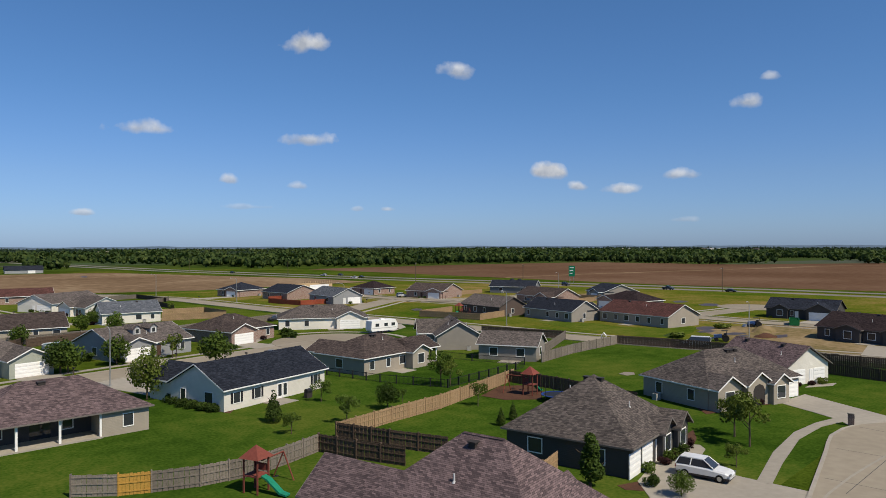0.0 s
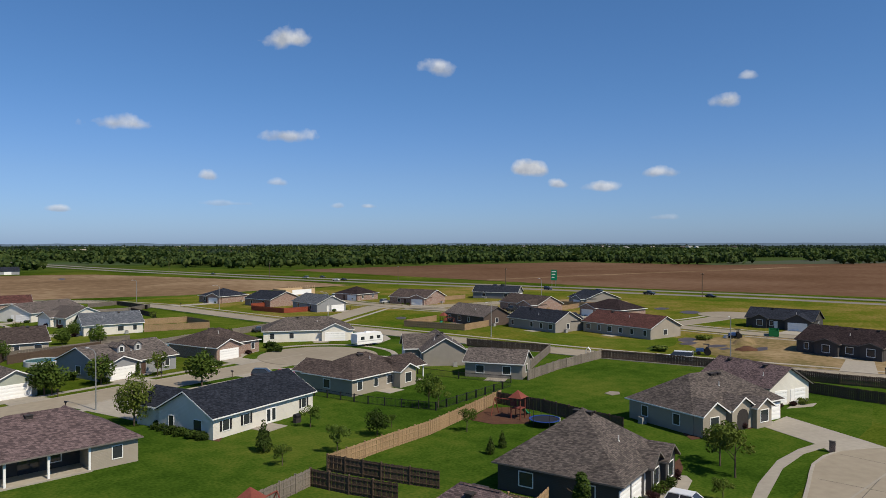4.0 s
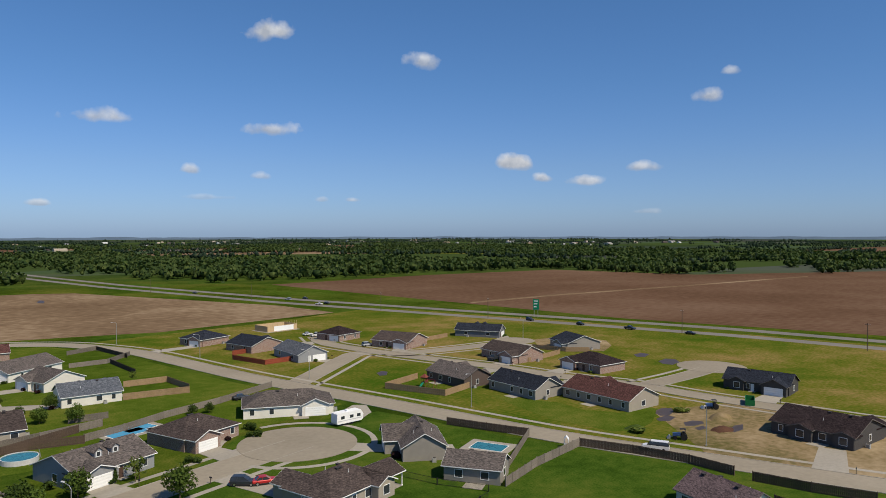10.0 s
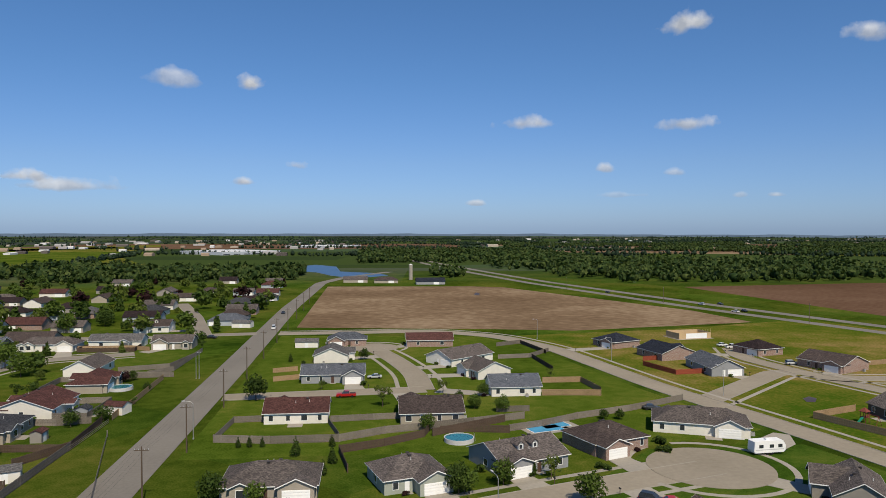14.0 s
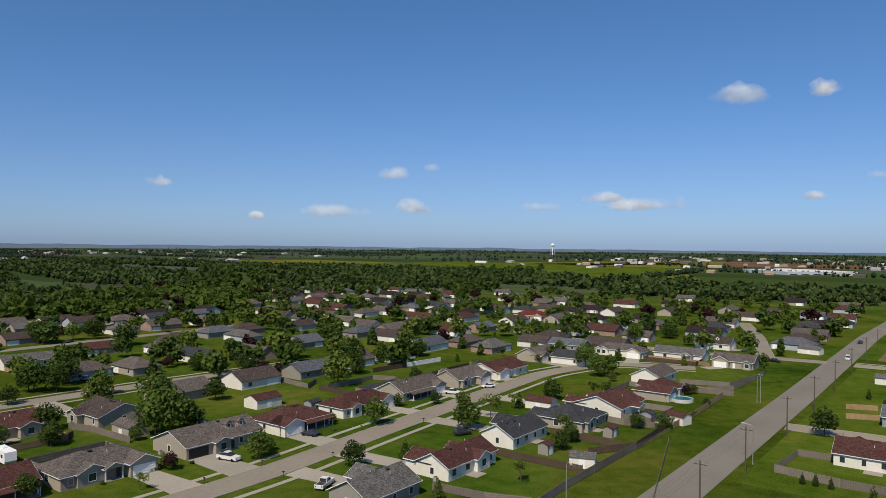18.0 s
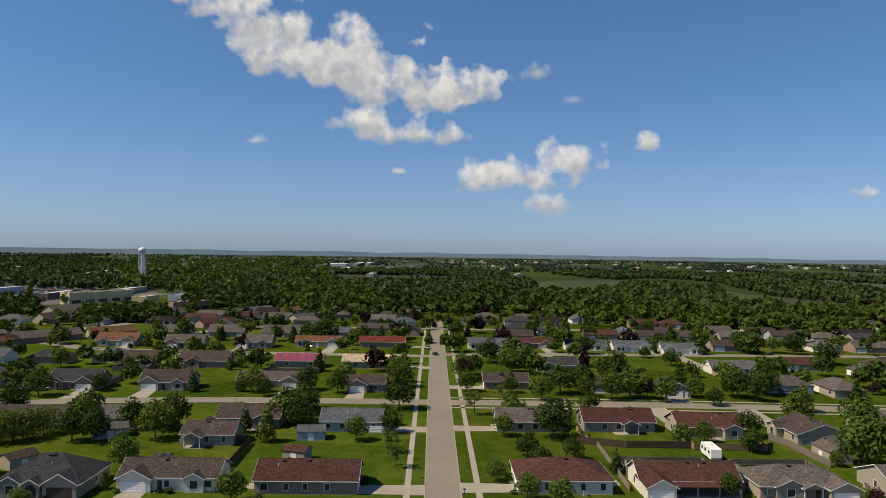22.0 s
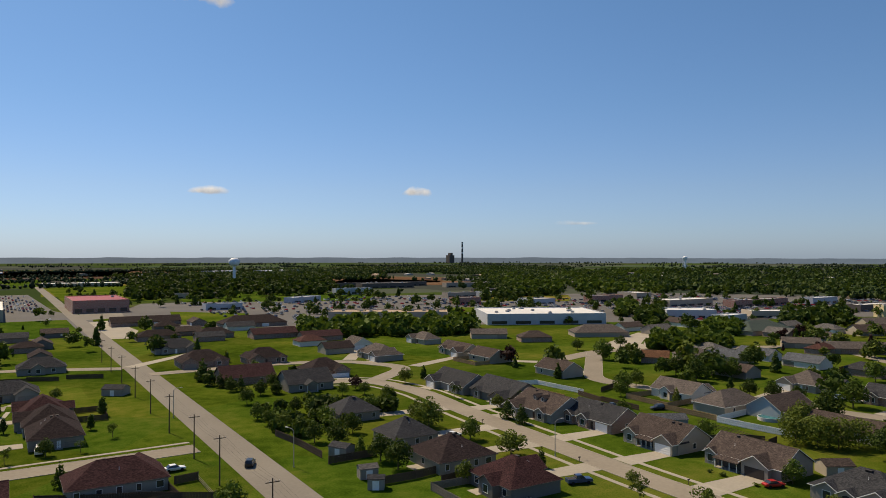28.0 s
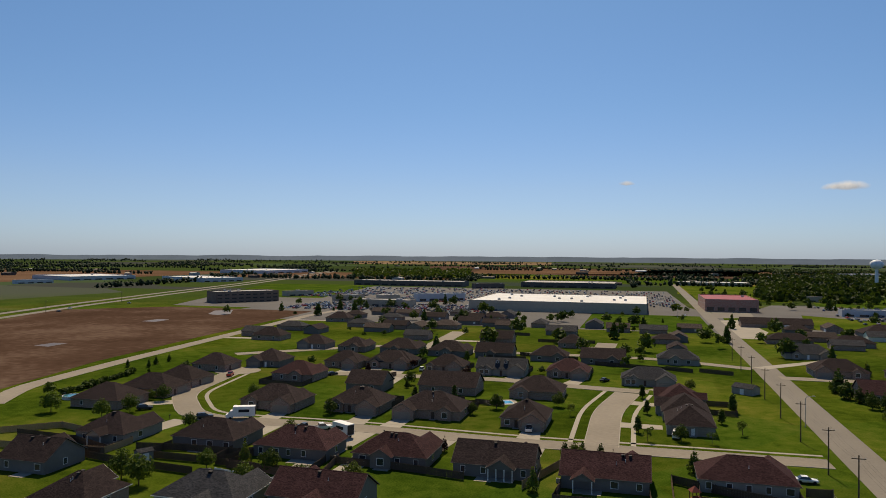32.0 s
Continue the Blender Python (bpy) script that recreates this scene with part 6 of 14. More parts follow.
house(51.6, 153.9, 21, 14.5, 11.7, 'h', 'brick', 'brown', '-y', wings=(('-y', -6.9, -0.5, 3.0, 'g'),), door='d')
ac_unit(58.4, 159.0, 21)
drive(51.2, 144.6, 53.6, 136.8)
house(29.8, 143.4, 22, 15.6, 13.1, 'g', 'bluegrey', 'taupe', '-y', wings=(('-y', -7.5, -1.1, 1.2, 'g'),), dormers=2, door='d')
ac_unit(36.9, 149.1, 22)
drive(28.6, 134.9, 30.5, 129.2)
mailbox(34.3, 131.1, -72)
house(6.7, 134.9, 17, 12.5, 10.6, 'h', 'sage', 'taupe', '-y', wings=(('-y', -0.5, 6.0, 3.0, 'g'),), slope=0.62)
ac_unit(12.9, 139.1, 17)
drive(11.7, 128.1, 13.5, 123.1)
mailbox(17.2, 125.1, -70)
house(-18.1, 133.1, 0, 16.9, 11.2, 'h', 'tan', 'taupe', '-y', wings=(('-y', 1.7, 8.1, 1.2, 'g'), ('-y', -6.6, -2.8, 0.8, 'w')), door='d')
ac_unit(-27.5, 135.3, 0)
drive(-13.2, 126.6, -9.5, 114.9)
mailbox(-5.7, 116.7, -72)
house(-18.5, 182.9, 0, 15.5, 10.2, 'g', 'white', 'redbrown', '+y', wings=(('+y', -7.4, -1.0, 1.2, 'g'),))
ac_unit(-9.8, 180.8, 0)
drive(-22.7, 188.9, -24.0, 205.1)
mailbox(-28.1, 204.2, 95)
house(14.9, 181.8, 0, 15.6, 14.5, 'g', 'tan', 'brown', '+y', wings=(('+y', -7.5, -1.1, 3.0, 'g'),), door='d')
ac_unit(23.6, 178.9, 0)
drive(10.7, 191.8, 9.2, 208.0)
mailbox(5.0, 207.1, 95)
house(-11.9, 228.5, 0, 19.4, 9.2, 'g', 'bluegrey', 'bluegrey', '-y', wings=(('-y', 3.0, 9.4, 2.2, 'g'),), door='d')
ac_unit(-22.5, 230.3, 0)
drive(-5.7, 222.0, -5.0, 214.4)
mailbox(-0.9, 215.3, -85)
house(-14.4, 263.9, 90, 12.5, 12.1, 'g', 'white', 'grey', '-y', wings=(('-y', -0.5, 6.0, 2.2, 'g'),), near=0)
ac_unit(-16.9, 256.8, 90)
drive(-6.5, 266.6, 2.6, 269.4)
mailbox(0.8, 273.3, 18)
house(-9.9, 298.9, 0, 15.6, 9.2, 'h', 'brick', 'bluegrey', '-y', wings=(('-y', -7.5, -1.1, 3.0, 'g'),), near=0, door='d')
ac_unit(-18.6, 300.7, 0)
drive(-14.2, 291.6, -2.7, 288.0)
house(23.7, 294.2, 0, 18.8, 9.2, 'g', 'brick', 'redbrown', '-x', garage=('-x', -1.4, 4.9), near=0, door='d')
ac_unit(27.5, 299.8, 0)
drive(14.6, 292.9, 4.5, 288.5)
house(31.9, 257.4, 38, 21.0, 13.2, 'g', 'white', 'taupe', '-x', garage=('-x', -3.4, 4.9), near=0)
ac_unit(39.9, 254.1, 38)
drive(26.0, 248.4, 16.0, 246.0)
mailbox(17.5, 242.1, -168)
house(37.1, 232.2, 111, 12.5, 12.1, 'g', 'white', 'taupe', '+y', wings=(('+y', -0.5, 6.0, 1.2, 'g'),), near=0, door='d')
ac_unit(41.9, 226.5, 111)
drive(29.6, 232.3, 18.4, 231.9)
mailbox(19.1, 227.7, -179)
house(41.4, 207.1, 0, 14.4, 11.2, 'g', 'white', 'bluegrey', '-x', garage=('-x', -2.4, 4.9), door='d')
ac_unit(44.3, 200.6, 0)
drive(34.5, 204.7, 19.5, 211.0)
mailbox(18.4, 206.9, 157)
house(9.7, 87.4, 9, 17.0, 11.0, 'h', 'tan', 'purple', '+y', wings=(('+y', 1.8, 8.2, 1.2, 'g'),), near=2, slope=0.55, recess=(-8.5, 3.6, 3.4))
ac_unit(0.2, 78.4, 12)
drive(12.4, 90.5, 4.9, 111.2)
mailbox(1.1, 109.2, 110)
house(34.7, 94.5, 23, 18.2, 10.0, 'g', 'white', 'navy', '+y', wings=(('+y', -8.5, -2.0, 5.0, 'g'),), near=2, shutters=True)
ac_unit(44.7, 96.6, 23)
drive(26.1, 101.4, 20.5, 116.9)
mailbox(16.7, 114.9, 110)
house(52.7, 49.1, 19, 12.4, 12.4, 'h', 'charcoal', 'taupe', '-y', wings=(('-y', 0.2, 3.0, 0.6, 'w'), ('-y', 3.0, 6.0, 1.1, 'w')), garage=(('-y', -5.2, 2.6), ('-y', -2.2, 2.6)), near=2, slope=0.72)
ac_unit(59.8, 54.2, 19)
house(86.0, 57.4, -6, 17.4, 10.8, 'h', 'tan', 'taupe', '-y', wings=(('-y', -8.6, -4.4, 1.4, 'w'), ('-y', -2.9, 1.2, 1.2, 'a'), ('-y', 1.0, 4.0, 1.9, 'w')), garage=(('-y', 5.2, 2.6), ('-y', 7.4, 2.2)), near=2, slope=0.62)
ac_unit(76.7, 60.6, -6)
house(104.4, 61.0, 81, 12.5, 8.8, 'g', 'white', 'purple', '-x', garage=(('-x', -2.4, 2.4), ('-x', 1.9, 2.6)), slope=0.62)
ac_unit(110.0, 62.6, 81)
house(-145.1, 74.1, 90, 18.8, 11.0, 'h', 'tan', 'taupe', '-y', wings=(('-y', -6.4, -0.6, 0.5, 'w'), ('-y', -1.4, 2.4, 1.3, 'p'), ('-y', 3.4, 9.4, 2.2, 'g')), slope=0.5, veneer=True, door='d')
ac_unit(-147.0, 85.4, 90)
fence([(-150.5, 68.0), (-161.6, 67.5), (-161.6, 85.0), (-150.5, 84.5)], FENCEG, 1.7, 'board')
drive(-137.2, 80.6, -122.2, 80.6, 5.6)
mailbox(-122.8, 84.6, 0)
house(-145.4, 101.4, 90, 20.6, 13.2, 'g', 'tan', 'taupe', '-y', wings=(('-y', -3.6, 0.4, 1.3, 'w'),), bay=('-y', -7.2, 5.0), dormers=2, dormer_at=4.6, door='d', slope=0.5)
ac_unit(-147.5, 90.3, 0)
drive(-138.5, 94.4, -122.3, 94.4, 6.4)
mailbox(-122.9, 99.0, 0)
house(-144.0, 125.0, 90, 16.6, 12.0, 'h', 'white', 'redbrown', '-y', wings=(('-y', -8.3, -2.0, 1.6, 'g'),), porch=('-y', -1.4, 7.8), slope=0.5, door='d')
ac_unit(-142.1, 133.4, 90)
shed(-153.4, 129.8, 90, 3.9, 2.8, 'grey', 'slate')
drive(-136.2, 120.0, -124.0, 120.4, 5.6)
mailbox(-126.8, 133.6, 7)
house(-143.6, 149.2, 90, 20.6, 10.0, 'h', 'white', 'redbrown', '-y', wings=(('-y', 4.6, 10.2, 0.8, 'g'), ('-y', -7.6, -3.8, 0.8, 'w')), porch=('-y', -3.0, 3.6), slope=0.5, door='d')
shed(-153.8, 141.8, 90, 4.0, 3.0, 'bluegrey', 'slate')
drive(-137.6, 156.6, -128.2, 157.2)
house(-145.0, 175.4, 90, 20.0, 10.6, 'g', 'tan', 'taupe', '-y', wings=(('-y', 4.2, 9.8, 1.2, 'g'),), porch=('-y', -7.5, 3.2), slope=0.5)
shed(-152.1, 168.9, 90, 2.8, 2.7, 'bluegrey', 'brown')
fence([(-150.5, 166.4), (-160.3, 165.9), (-160.3, 185.6), (-150.5, 185.1)], FENCEG, 1.7, 'board')
drive(-138.4, 182.4, -130.2, 182.9)
house(-143.8, 200.8, 90, 16.7, 10.2, 'g', 'tan', 'taupe', '-y', wings=(('-y', 1.6, 8.0, 2.2, 'g'), ('-y', -6.6, -2.8, 0.8, 'w'), ('+y', -3.6, 1.2, 1.8, 'w'), ('-y', -7.5, -4.7, 1.2, 'w')), near=0)
shed(-155.8, 206.7, 90, 2.9, 2.7, 'tan', 'grey')
fence([(-148.9, 192.5), (-158.9, 192.0), (-158.9, 209.7), (-148.9, 209.2)], FENCEG, 1.7, 'board')
drive(-136.8, 205.7, -132.4, 206.0)
house(-143.4, 223.0, 90, 20.6, 13.4, 'g', 'white', 'redbrown', '-y', wings=(('-y', -10.0, -3.6, 1.2, 'g'),), near=0)
shed(-158.0, 230.2, 90, 4.0, 2.8, 'grey', 'brown')
fence([(-150.1, 212.7), (-159.6, 212.2), (-159.6, 233.8), (-150.1, 233.3)], FENCEB, 1.7, 'board')
drive(-135.8, 216.2, -133.3, 216.4)
house(-88.5, 173.9, 90, 14.5, 14.3, 'h', 'tan', 'slate', '+y', wings=(('+y', -7.0, -0.5, 1.2, 'g'), ('-y', -6.0, -1.2, 1.0, 'w')), door='d')
shed(-74.6, 168.8, 90, 3.5, 2.5, 'grey', 'redbrown')
drive(-96.6, 170.2, -121.6, 168.0)
house(-91.8, 151.1, 90, 16.0, 9.0, 'g', 'white', 'slate', '+y', wings=(('+y', 1.3, 7.7, 3.0, 'g'),), door='d')
ac_unit(-90.0, 160.0, 90)
shed(-80.0, 145.5, 90, 2.9, 2.6, 'grey', 'redbrown')
drive(-99.0, 155.6, -120.3, 153.7)
mailbox(-119.3, 149.6, -175)
house(-89.8, 124.2, 90, 17.4, 8.5, 'g', 'white', 'redbrown', '+y', wings=(('+y', -8.4, -2.0, 3.0, 'g'), ('+y', 3.0, 6.8, 0.8, 'w'), ('-y', 0.2, 5.0, 1.0, 'w')))
ac_unit(-88.1, 114.6, 90)
drive(-96.8, 119.0, -116.6, 116.7)
mailbox(-115.5, 112.6, -173)
house(-90.5, 99.2, 90, 14.3, 9.7, 'g', 'grey', 'grey', '+y', wings=(('+y', 0.4, 6.8, 3.0, 'g'),))
ac_unit(-88.6, 91.2, 90)
drive(-98.1, 102.9, -114.8, 101.0)
mailbox(-113.7, 96.9, -173)
house(-86.9, 195.5, 90, 16.6, 14.5, 'g', 'white', 'redbrown', '+y', wings=(('+y', -8.0, -1.6, 3.0, 'g'), ('+y', 2.7, 6.5, 0.8, 'w'), ('-y', -2.4, 1.6, 2.8, 'p')), door='d')
shed(-73.0, 189.7, 90, 3.2, 3.2, 'bluegrey', 'slate')
fence([(-79.7, 187.2), (-71.1, 186.7), (-71.1, 204.3), (-79.7, 203.8)], FENCEG, 1.7, 'board')
drive(-96.9, 190.7, -123.3, 188.5)
house(-82.9, 224.3, 90, 16.7, 10.2, 'h', 'tan', 'redbrown', '-y', wings=(('-y', -8.0, -1.6, 1.2, 'g'), ('-y', 2.8, 6.6, 0.8, 'w'), ('+y', -0.2, 4.6, 1.8, 'w')), near=0)
fence([(-88.0, 215.9), (-96.4, 215.4), (-96.4, 233.1), (-88.0, 232.6)], FENCEG, 1.7, 'board')
house(-93.5, 248.4, 90, 16.7, 10.2, 'g', 'white', 'taupe', '+x', garage=('+x', -1.9, 4.9), near=0, door='d')
drive(-91.6, 256.5, -98.3, 276.1)
house(-102.6, 303.1, 0, 20.5, 8.5, 'g', 'white', 'grey', '+y', wings=(('+y', -9.9, -3.5, 2.2, 'g'), ('+y', 3.8, 7.6, 0.8, 'w'), ('-y', 2.4, 6.4, 2.8, 'p')), near=0)
fence([(-112.8, 298.9), (-113.3, 288.7), (-91.8, 288.7), (-92.3, 298.9)], FENCEB, 1.7, 'board')
drive(-109.3, 309.2, -109.8, 318.3)
house(-79.0, 297.8, 0, 15.6, 9.2, 'g', 'tan', 'taupe', '-y', wings=(('-y', -7.5, -1.1, 1.2, 'g'), ('-y', 4.3, 7.1, 1.2, 'w')), near=0)
shed(-84.5, 310.3, 0, 3.6, 2.9, 'white', 'brown')
drive(-83.3, 292.3, -87.7, 286.0)
house(-126.1, 296.5, 0, 22.0, 8.5, 'h', 'white', 'taupe', '-y', wings=(('-y', 4.3, 10.7, 2.2, 'g'), ('-y', -8.1, -4.3, 0.8, 'w'), ('+y', -6.1, -1.3, 1.8, 'w'), ('-y', -9.9, -7.1, 1.2, 'w')), near=0, door='d')
shed(-133.8, 308.8, 0, 4.1, 2.7, 'white', 'grey')
drive(-118.6, 290.4, -114.6, 278.6)
house(-152.4, 296.1, 0, 19.1, 8.5, 'g', 'grey', 'bluegrey', '+y', wings=(('+y', 2.9, 9.3, 3.0, 'g'), ('+y', -7.2, -3.4, 0.8, 'w'), ('-y', -2.9, 1.1, 2.8, 'p')), near=0, door='d')
drive(-146.3, 303.1, -143.4, 323.1)
house(-133.2, 263.0, 0, 14.1, 9.2, 'g', 'white', 'slate', '+x', garage=('+x', -1.4, 4.9), near=0, door='d')
house(-149.1, 263.2, 90, 16.7, 10.2, 'g', 'tan', 'taupe', '-y', wings=(('-y', -8.0, -1.6, 1.2, 'g'), ('+y', -0.3, 4.5, 1.8, 'w')), near=0, door='d')
drive(-143.1, 258.3, -130.0, 255.2)
house(-101.0, 346.7, 0, 15.7, 11.2, 'g', 'white', 'brown', '+x', garage=('+x', -2.4, 4.9), dormers=2, near=0)
drive(-93.4, 344.3, -83.6, 347.0)
house(-231.4, 402.3, 0, 21.7, 11.2, 'h', 'tan', 'red', '-y', wings=(('-y', 4.1, 10.5, 2.2, 'g'), ('+y', -4.0, -0.0, 2.8, 'p')), near=0, door='d')
drive(-224.1, 394.8, -233.5, 347.5)
house(-148.4, 26.9, 90, 18.7, 13.2, 'h', 'white', 'redbrown', '-x', garage=('-x', -3.4, 4.9))
ac_unit(-140.9, 30.6, 90)
drive(-145.0, 17.8, -145.0, 6.2)
mailbox(-140.8, 6.8, -90)
house(-196.2, 50.5, 90, 18.9, 10.2, 'g', 'grey', 'redbrown', '+y', wings=(('+y', 2.7, 9.1, 1.2, 'g'), ('+y', -7.2, -3.4, 0.8, 'w'), ('-y', 0.4, 4.4, 2.8, 'p'), ('+y', -8.5, -5.7, 1.2, 'w')))
drive(-202.2, 56.5, -222.3, 56.5)
house(-192.1, 73.5, 90, 17.2, 11.4, 'g', 'tan', 'redbrown', '+y', wings=(('+y', -8.3, -1.9, 1.2, 'g'), ('+y', 2.9, 6.7, 0.8, 'w'), ('-y', 2.7, 7.5, 1.8, 'w'), ('+y', 5.0, 7.8, 1.2, 'w')), door='d')
fence([(-186.4, 64.9), (-174.5, 64.4), (-174.5, 82.6), (-186.4, 82.1)], FENCEN, 1.7, 'board')
drive(-198.7, 68.4, -221.7, 69.7)
house(-195.3, 25.9, 90, 16.7, 10.2, 'g', 'tan', 'taupe', '-x', garage=('-x', -1.9, 4.9), door='d')
drive(-193.4, 17.9, -193.4, 6.2)
house(-252.9, 26.0, 90, 15.4, 9.2, 'g', 'brick', 'brown', '-x', garage=('-x', -1.4, 4.9), dormers=2, near=0, door='d')
drive(-251.5, 18.6, -251.5, 6.2)
house(-291.1, 50.6, 90, 16.2, 9.2, 'g', 'bluegrey', 'slate', '+y', wings=(('+y', 1.4, 7.8, 1.2, 'g'), ('-y', -6.3, -1.5, 1.8, 'w'), ('+y', -7.3, -4.5, 1.2, 'w')), near=0)
drive(-296.6, 55.2, -329.7, 52.3)
house(-354.0, 27.1, 90, 18.5, 8.5, 'g', 'white', 'bluegrey', '-y', wings=(('-y', 2.5, 8.9, 1.2, 'g'), ('-y', -7.1, -3.3, 0.8, 'w'), ('-y', -8.3, -5.5, 1.2, 'w')), near=0)
drive(-348.9, 32.9, -335.4, 34.0)
house(-357.6, 51.5, 90, 16.3, 8.5, 'g', 'brick', 'redbrown', '-y', wings=(('-y', 1.5, 7.8, 2.2, 'g'), ('-y', -6.5, -2.7, 0.8, 'w'), ('+y', -2.8, 1.2, 2.8, 'p')), near=0, door='d')
drive(-351.4, 56.2, -337.4, 57.4)
house(-352.6, 75.3, 90, 20.0, 8.5, 'g', 'white', 'sage', '-y', wings=(('-y', -9.7, -3.3, 3.0, 'g'), ('-y', 3.7, 7.5, 0.8, 'w')), near=0)
drive(-345.6, 68.8, -337.9, 69.0)
house(-349.8, 97.6, 90, 19.5, 8.5, 'g', 'white', 'bluegrey', '-y', wings=(('-y', 3.0, 9.4, 2.2, 'g'), ('-y', -7.4, -3.6, 0.8, 'w'), ('-y', -8.8, -6.0, 1.2, 'w')), near=0)
drive(-343.7, 103.8, -339.1, 103.9)
house(-342.8, 119.1, 90, 19.4, 8.5, 'g', 'white', 'bluegrey', '-y', wings=(('-y', -9.4, -3.0, 1.2, 'g'), ('-y', 3.5, 7.3, 0.8, 'w'), ('+y', 0.0, 4.0, 2.8, 'p'), ('-y', 5.9, 8.7, 1.2, 'w')), near=0)
house(-288.4, 120.9, 90, 18.6, 8.5, 'g', 'white', 'grey', '+y', wings=(('+y', -9.0, -2.6, 1.2, 'g'), ('-y', -5.6, -0.8, 1.8, 'w'), ('+y', 5.6, 8.4, 1.2, 'w')), near=0)
fence([(-284.1, 111.6), (-272.2, 111.1), (-272.2, 130.7), (-284.1, 130.2)], FENCEN, 1.7, 'board')
drive(-293.5, 115.1, -332.2, 113.8)
house(-243.2, 82.1, 0, 12.5, 8.5, 'g', 'grey', 'slate', '+x', garage=('+x', -1.0, 4.9), near=0)
drive(-237.3, 81.0, -228.5, 80.6)
house(-186.4, 99.3, 0, 13.8, 13.6, 'g', 'tan', 'brown', '-x', garage=('-x', -3.6, 4.9), door='d')
drive(-193.0, 95.7, -220.2, 97.2)
house(-147.0, 52.0, 90, 20.0, 9.5, 'g', 'white', 'redbrown', '-y', wings=(('-y', -9.9, -4.3, 4.4, 'g'),), porch=('-y', -3.8, 9.6), slope=0.56)
ac_unit(-149.0, 62.8, 90)
shed(-157.3, 44.7, 90, 3.2, 2.6, 'bluegrey', 'brown')
fence([(-151.9, 42.5), (-162.5, 42.0), (-162.5, 61.7), (-151.9, 61.2)], FENCEG, 1.7, 'board')
drive(-137.4, 44.9, -122.1, 45.0)
mailbox(-122.7, 49.2, 0)
house(-145.3, -24.2, 90, 20.0, 10.2, 'g', 'brick', 'redbrown', '+x', garage=('+x', -1.9, 4.9), door='d')
ac_unit(-151.3, -28.2, 90)
drive(-143.4, -14.5, -143.4, -1.0)
mailbox(-147.6, -1.6, 90)
house(-193.1, -20.9, 90, 15.9, 9.2, 'g', 'paleblue', 'bluegrey', '+x', garage=('+x', -1.4, 4.9))
drive(-191.7, -13.3, -191.7, -1.0)
house(-196.4, -48.7, 90, 16.7, 10.2, 'g', 'slate', 'brown', '+y', wings=(('+y', -8.0, -1.6, 1.2, 'g'), ('+y', 2.8, 6.6, 0.8, 'w'), ('-y', 1.7, 6.5, 1.0, 'w')))
shed(-183.3, -54.6, 90, 3.5, 2.9, 'grey', 'brown')
drive(-202.4, -53.6, -223.2, -53.2)
house(-178.4, -54.0, 90, 12.5, 8.5, 'g', 'tan', 'brown', '+y', wings=(('+y', -6.0, 0.5, 2.2, 'g'), ('-y', -4.8, -0.8, 2.8, 'p')))
ac_unit(-176.7, -61.1, 90)
drive(-184.5, -56.7, -223.2, -56.1)
mailbox(-222.7, -60.3, 179)
house(-146.1, -51.5, 90, 19.3, 9.2, 'g', 'white', 'brown', '-y', wings=(('-y', -9.4, -2.9, 1.2, 'g'), ('-y', 3.5, 7.3, 0.8, 'w'), ('+y', -7.3, -3.3, 2.8, 'p')), door='d')
ac_unit(-148.0, -62.1, 90)
shed(-157.5, -58.3, 90, 3.3, 2.7, 'bluegrey', 'brown')
drive(-140.6, -57.7, -122.1, -57.8)
mailbox(-122.6, -53.6, -0)
house(-143.9, -74.9, 90, 16.6, 12.8, 'h', 'grey', 'slate', '-y', wings=(('-y', 1.6, 8.1, 0.9, 'o'), ('-y', -2.0, 1.2, 1.3, 'a'), ('-y', -6.8, -2.6, 0.6, 'w')), slope=0.58)
ac_unit(-147.4, -85.1, 90)
drive(-136.8, -70.0, -122.2, -70.0, 6.0)
mailbox(-122.8, -74.6, -0)
house(-146.2, -100.7, 90, 18.8, 11.8, 'g', 'grey', 'brown', '-y', wings=(('-y', -9.3, -6.3, 0.6, 'w'), ('-y', 0.9, 7.4, 1.5, 'o')), porch=('-y', -5.8, 0.2), slope=0.6)
ac_unit(-148.4, -111.2, 0)
drive(-138.8, -96.5, -122.3, -96.6, 5.8)
mailbox(-122.9, -100.8, -0)
house(-144.7, -125.4, 90, 16.8, 11.8, 'g', 'tan', 'brown', '-y', wings=(('-y', -8.1, -3.9, 1.2, 'w'), ('-y', 2.5, 8.3, 1.9, 'g')), porch=('-y', -3.3, 1.9), slope=0.6)
drive(-137.0, -119.9, -123.5, -120.4)
house(-145.6, -149.3, 90, 18.6, 11.8, 'g', 'brick', 'slate', '-y', wings=(('-y', -8.8, -5.0, 0.9, 'w'), ('-y', -2.8, 1.0, 0.9, 'w')), garage=('-y', 5.6, 4.6), door='d', slope=0.6)
shed(-157.4, -157.1, 90, 3.5, 3.1, 'grey', 'grey')
drive(-139.6, -143.7, -124.2, -144.3)
# grey instead of white walls: the shade on this east front is in the colour
house(-141.1, -167.2, 90, 19.0, 14.4, 'g', 'grey', 'brown', '-y', wings=(('-y', -9.2, -2.8, 3.0, 'g'), ('-y', 3.4, 7.2, 0.8, 'w')), dormers=2, door='d', slope=0.6)
fence([(-148.3, -176.7), (-159.2, -177.2), (-159.2, -157.2), (-148.3, -157.7)], FENCEG, 1.7, 'board')
drive(-131.2, -173.2, -126.1, -173.5)
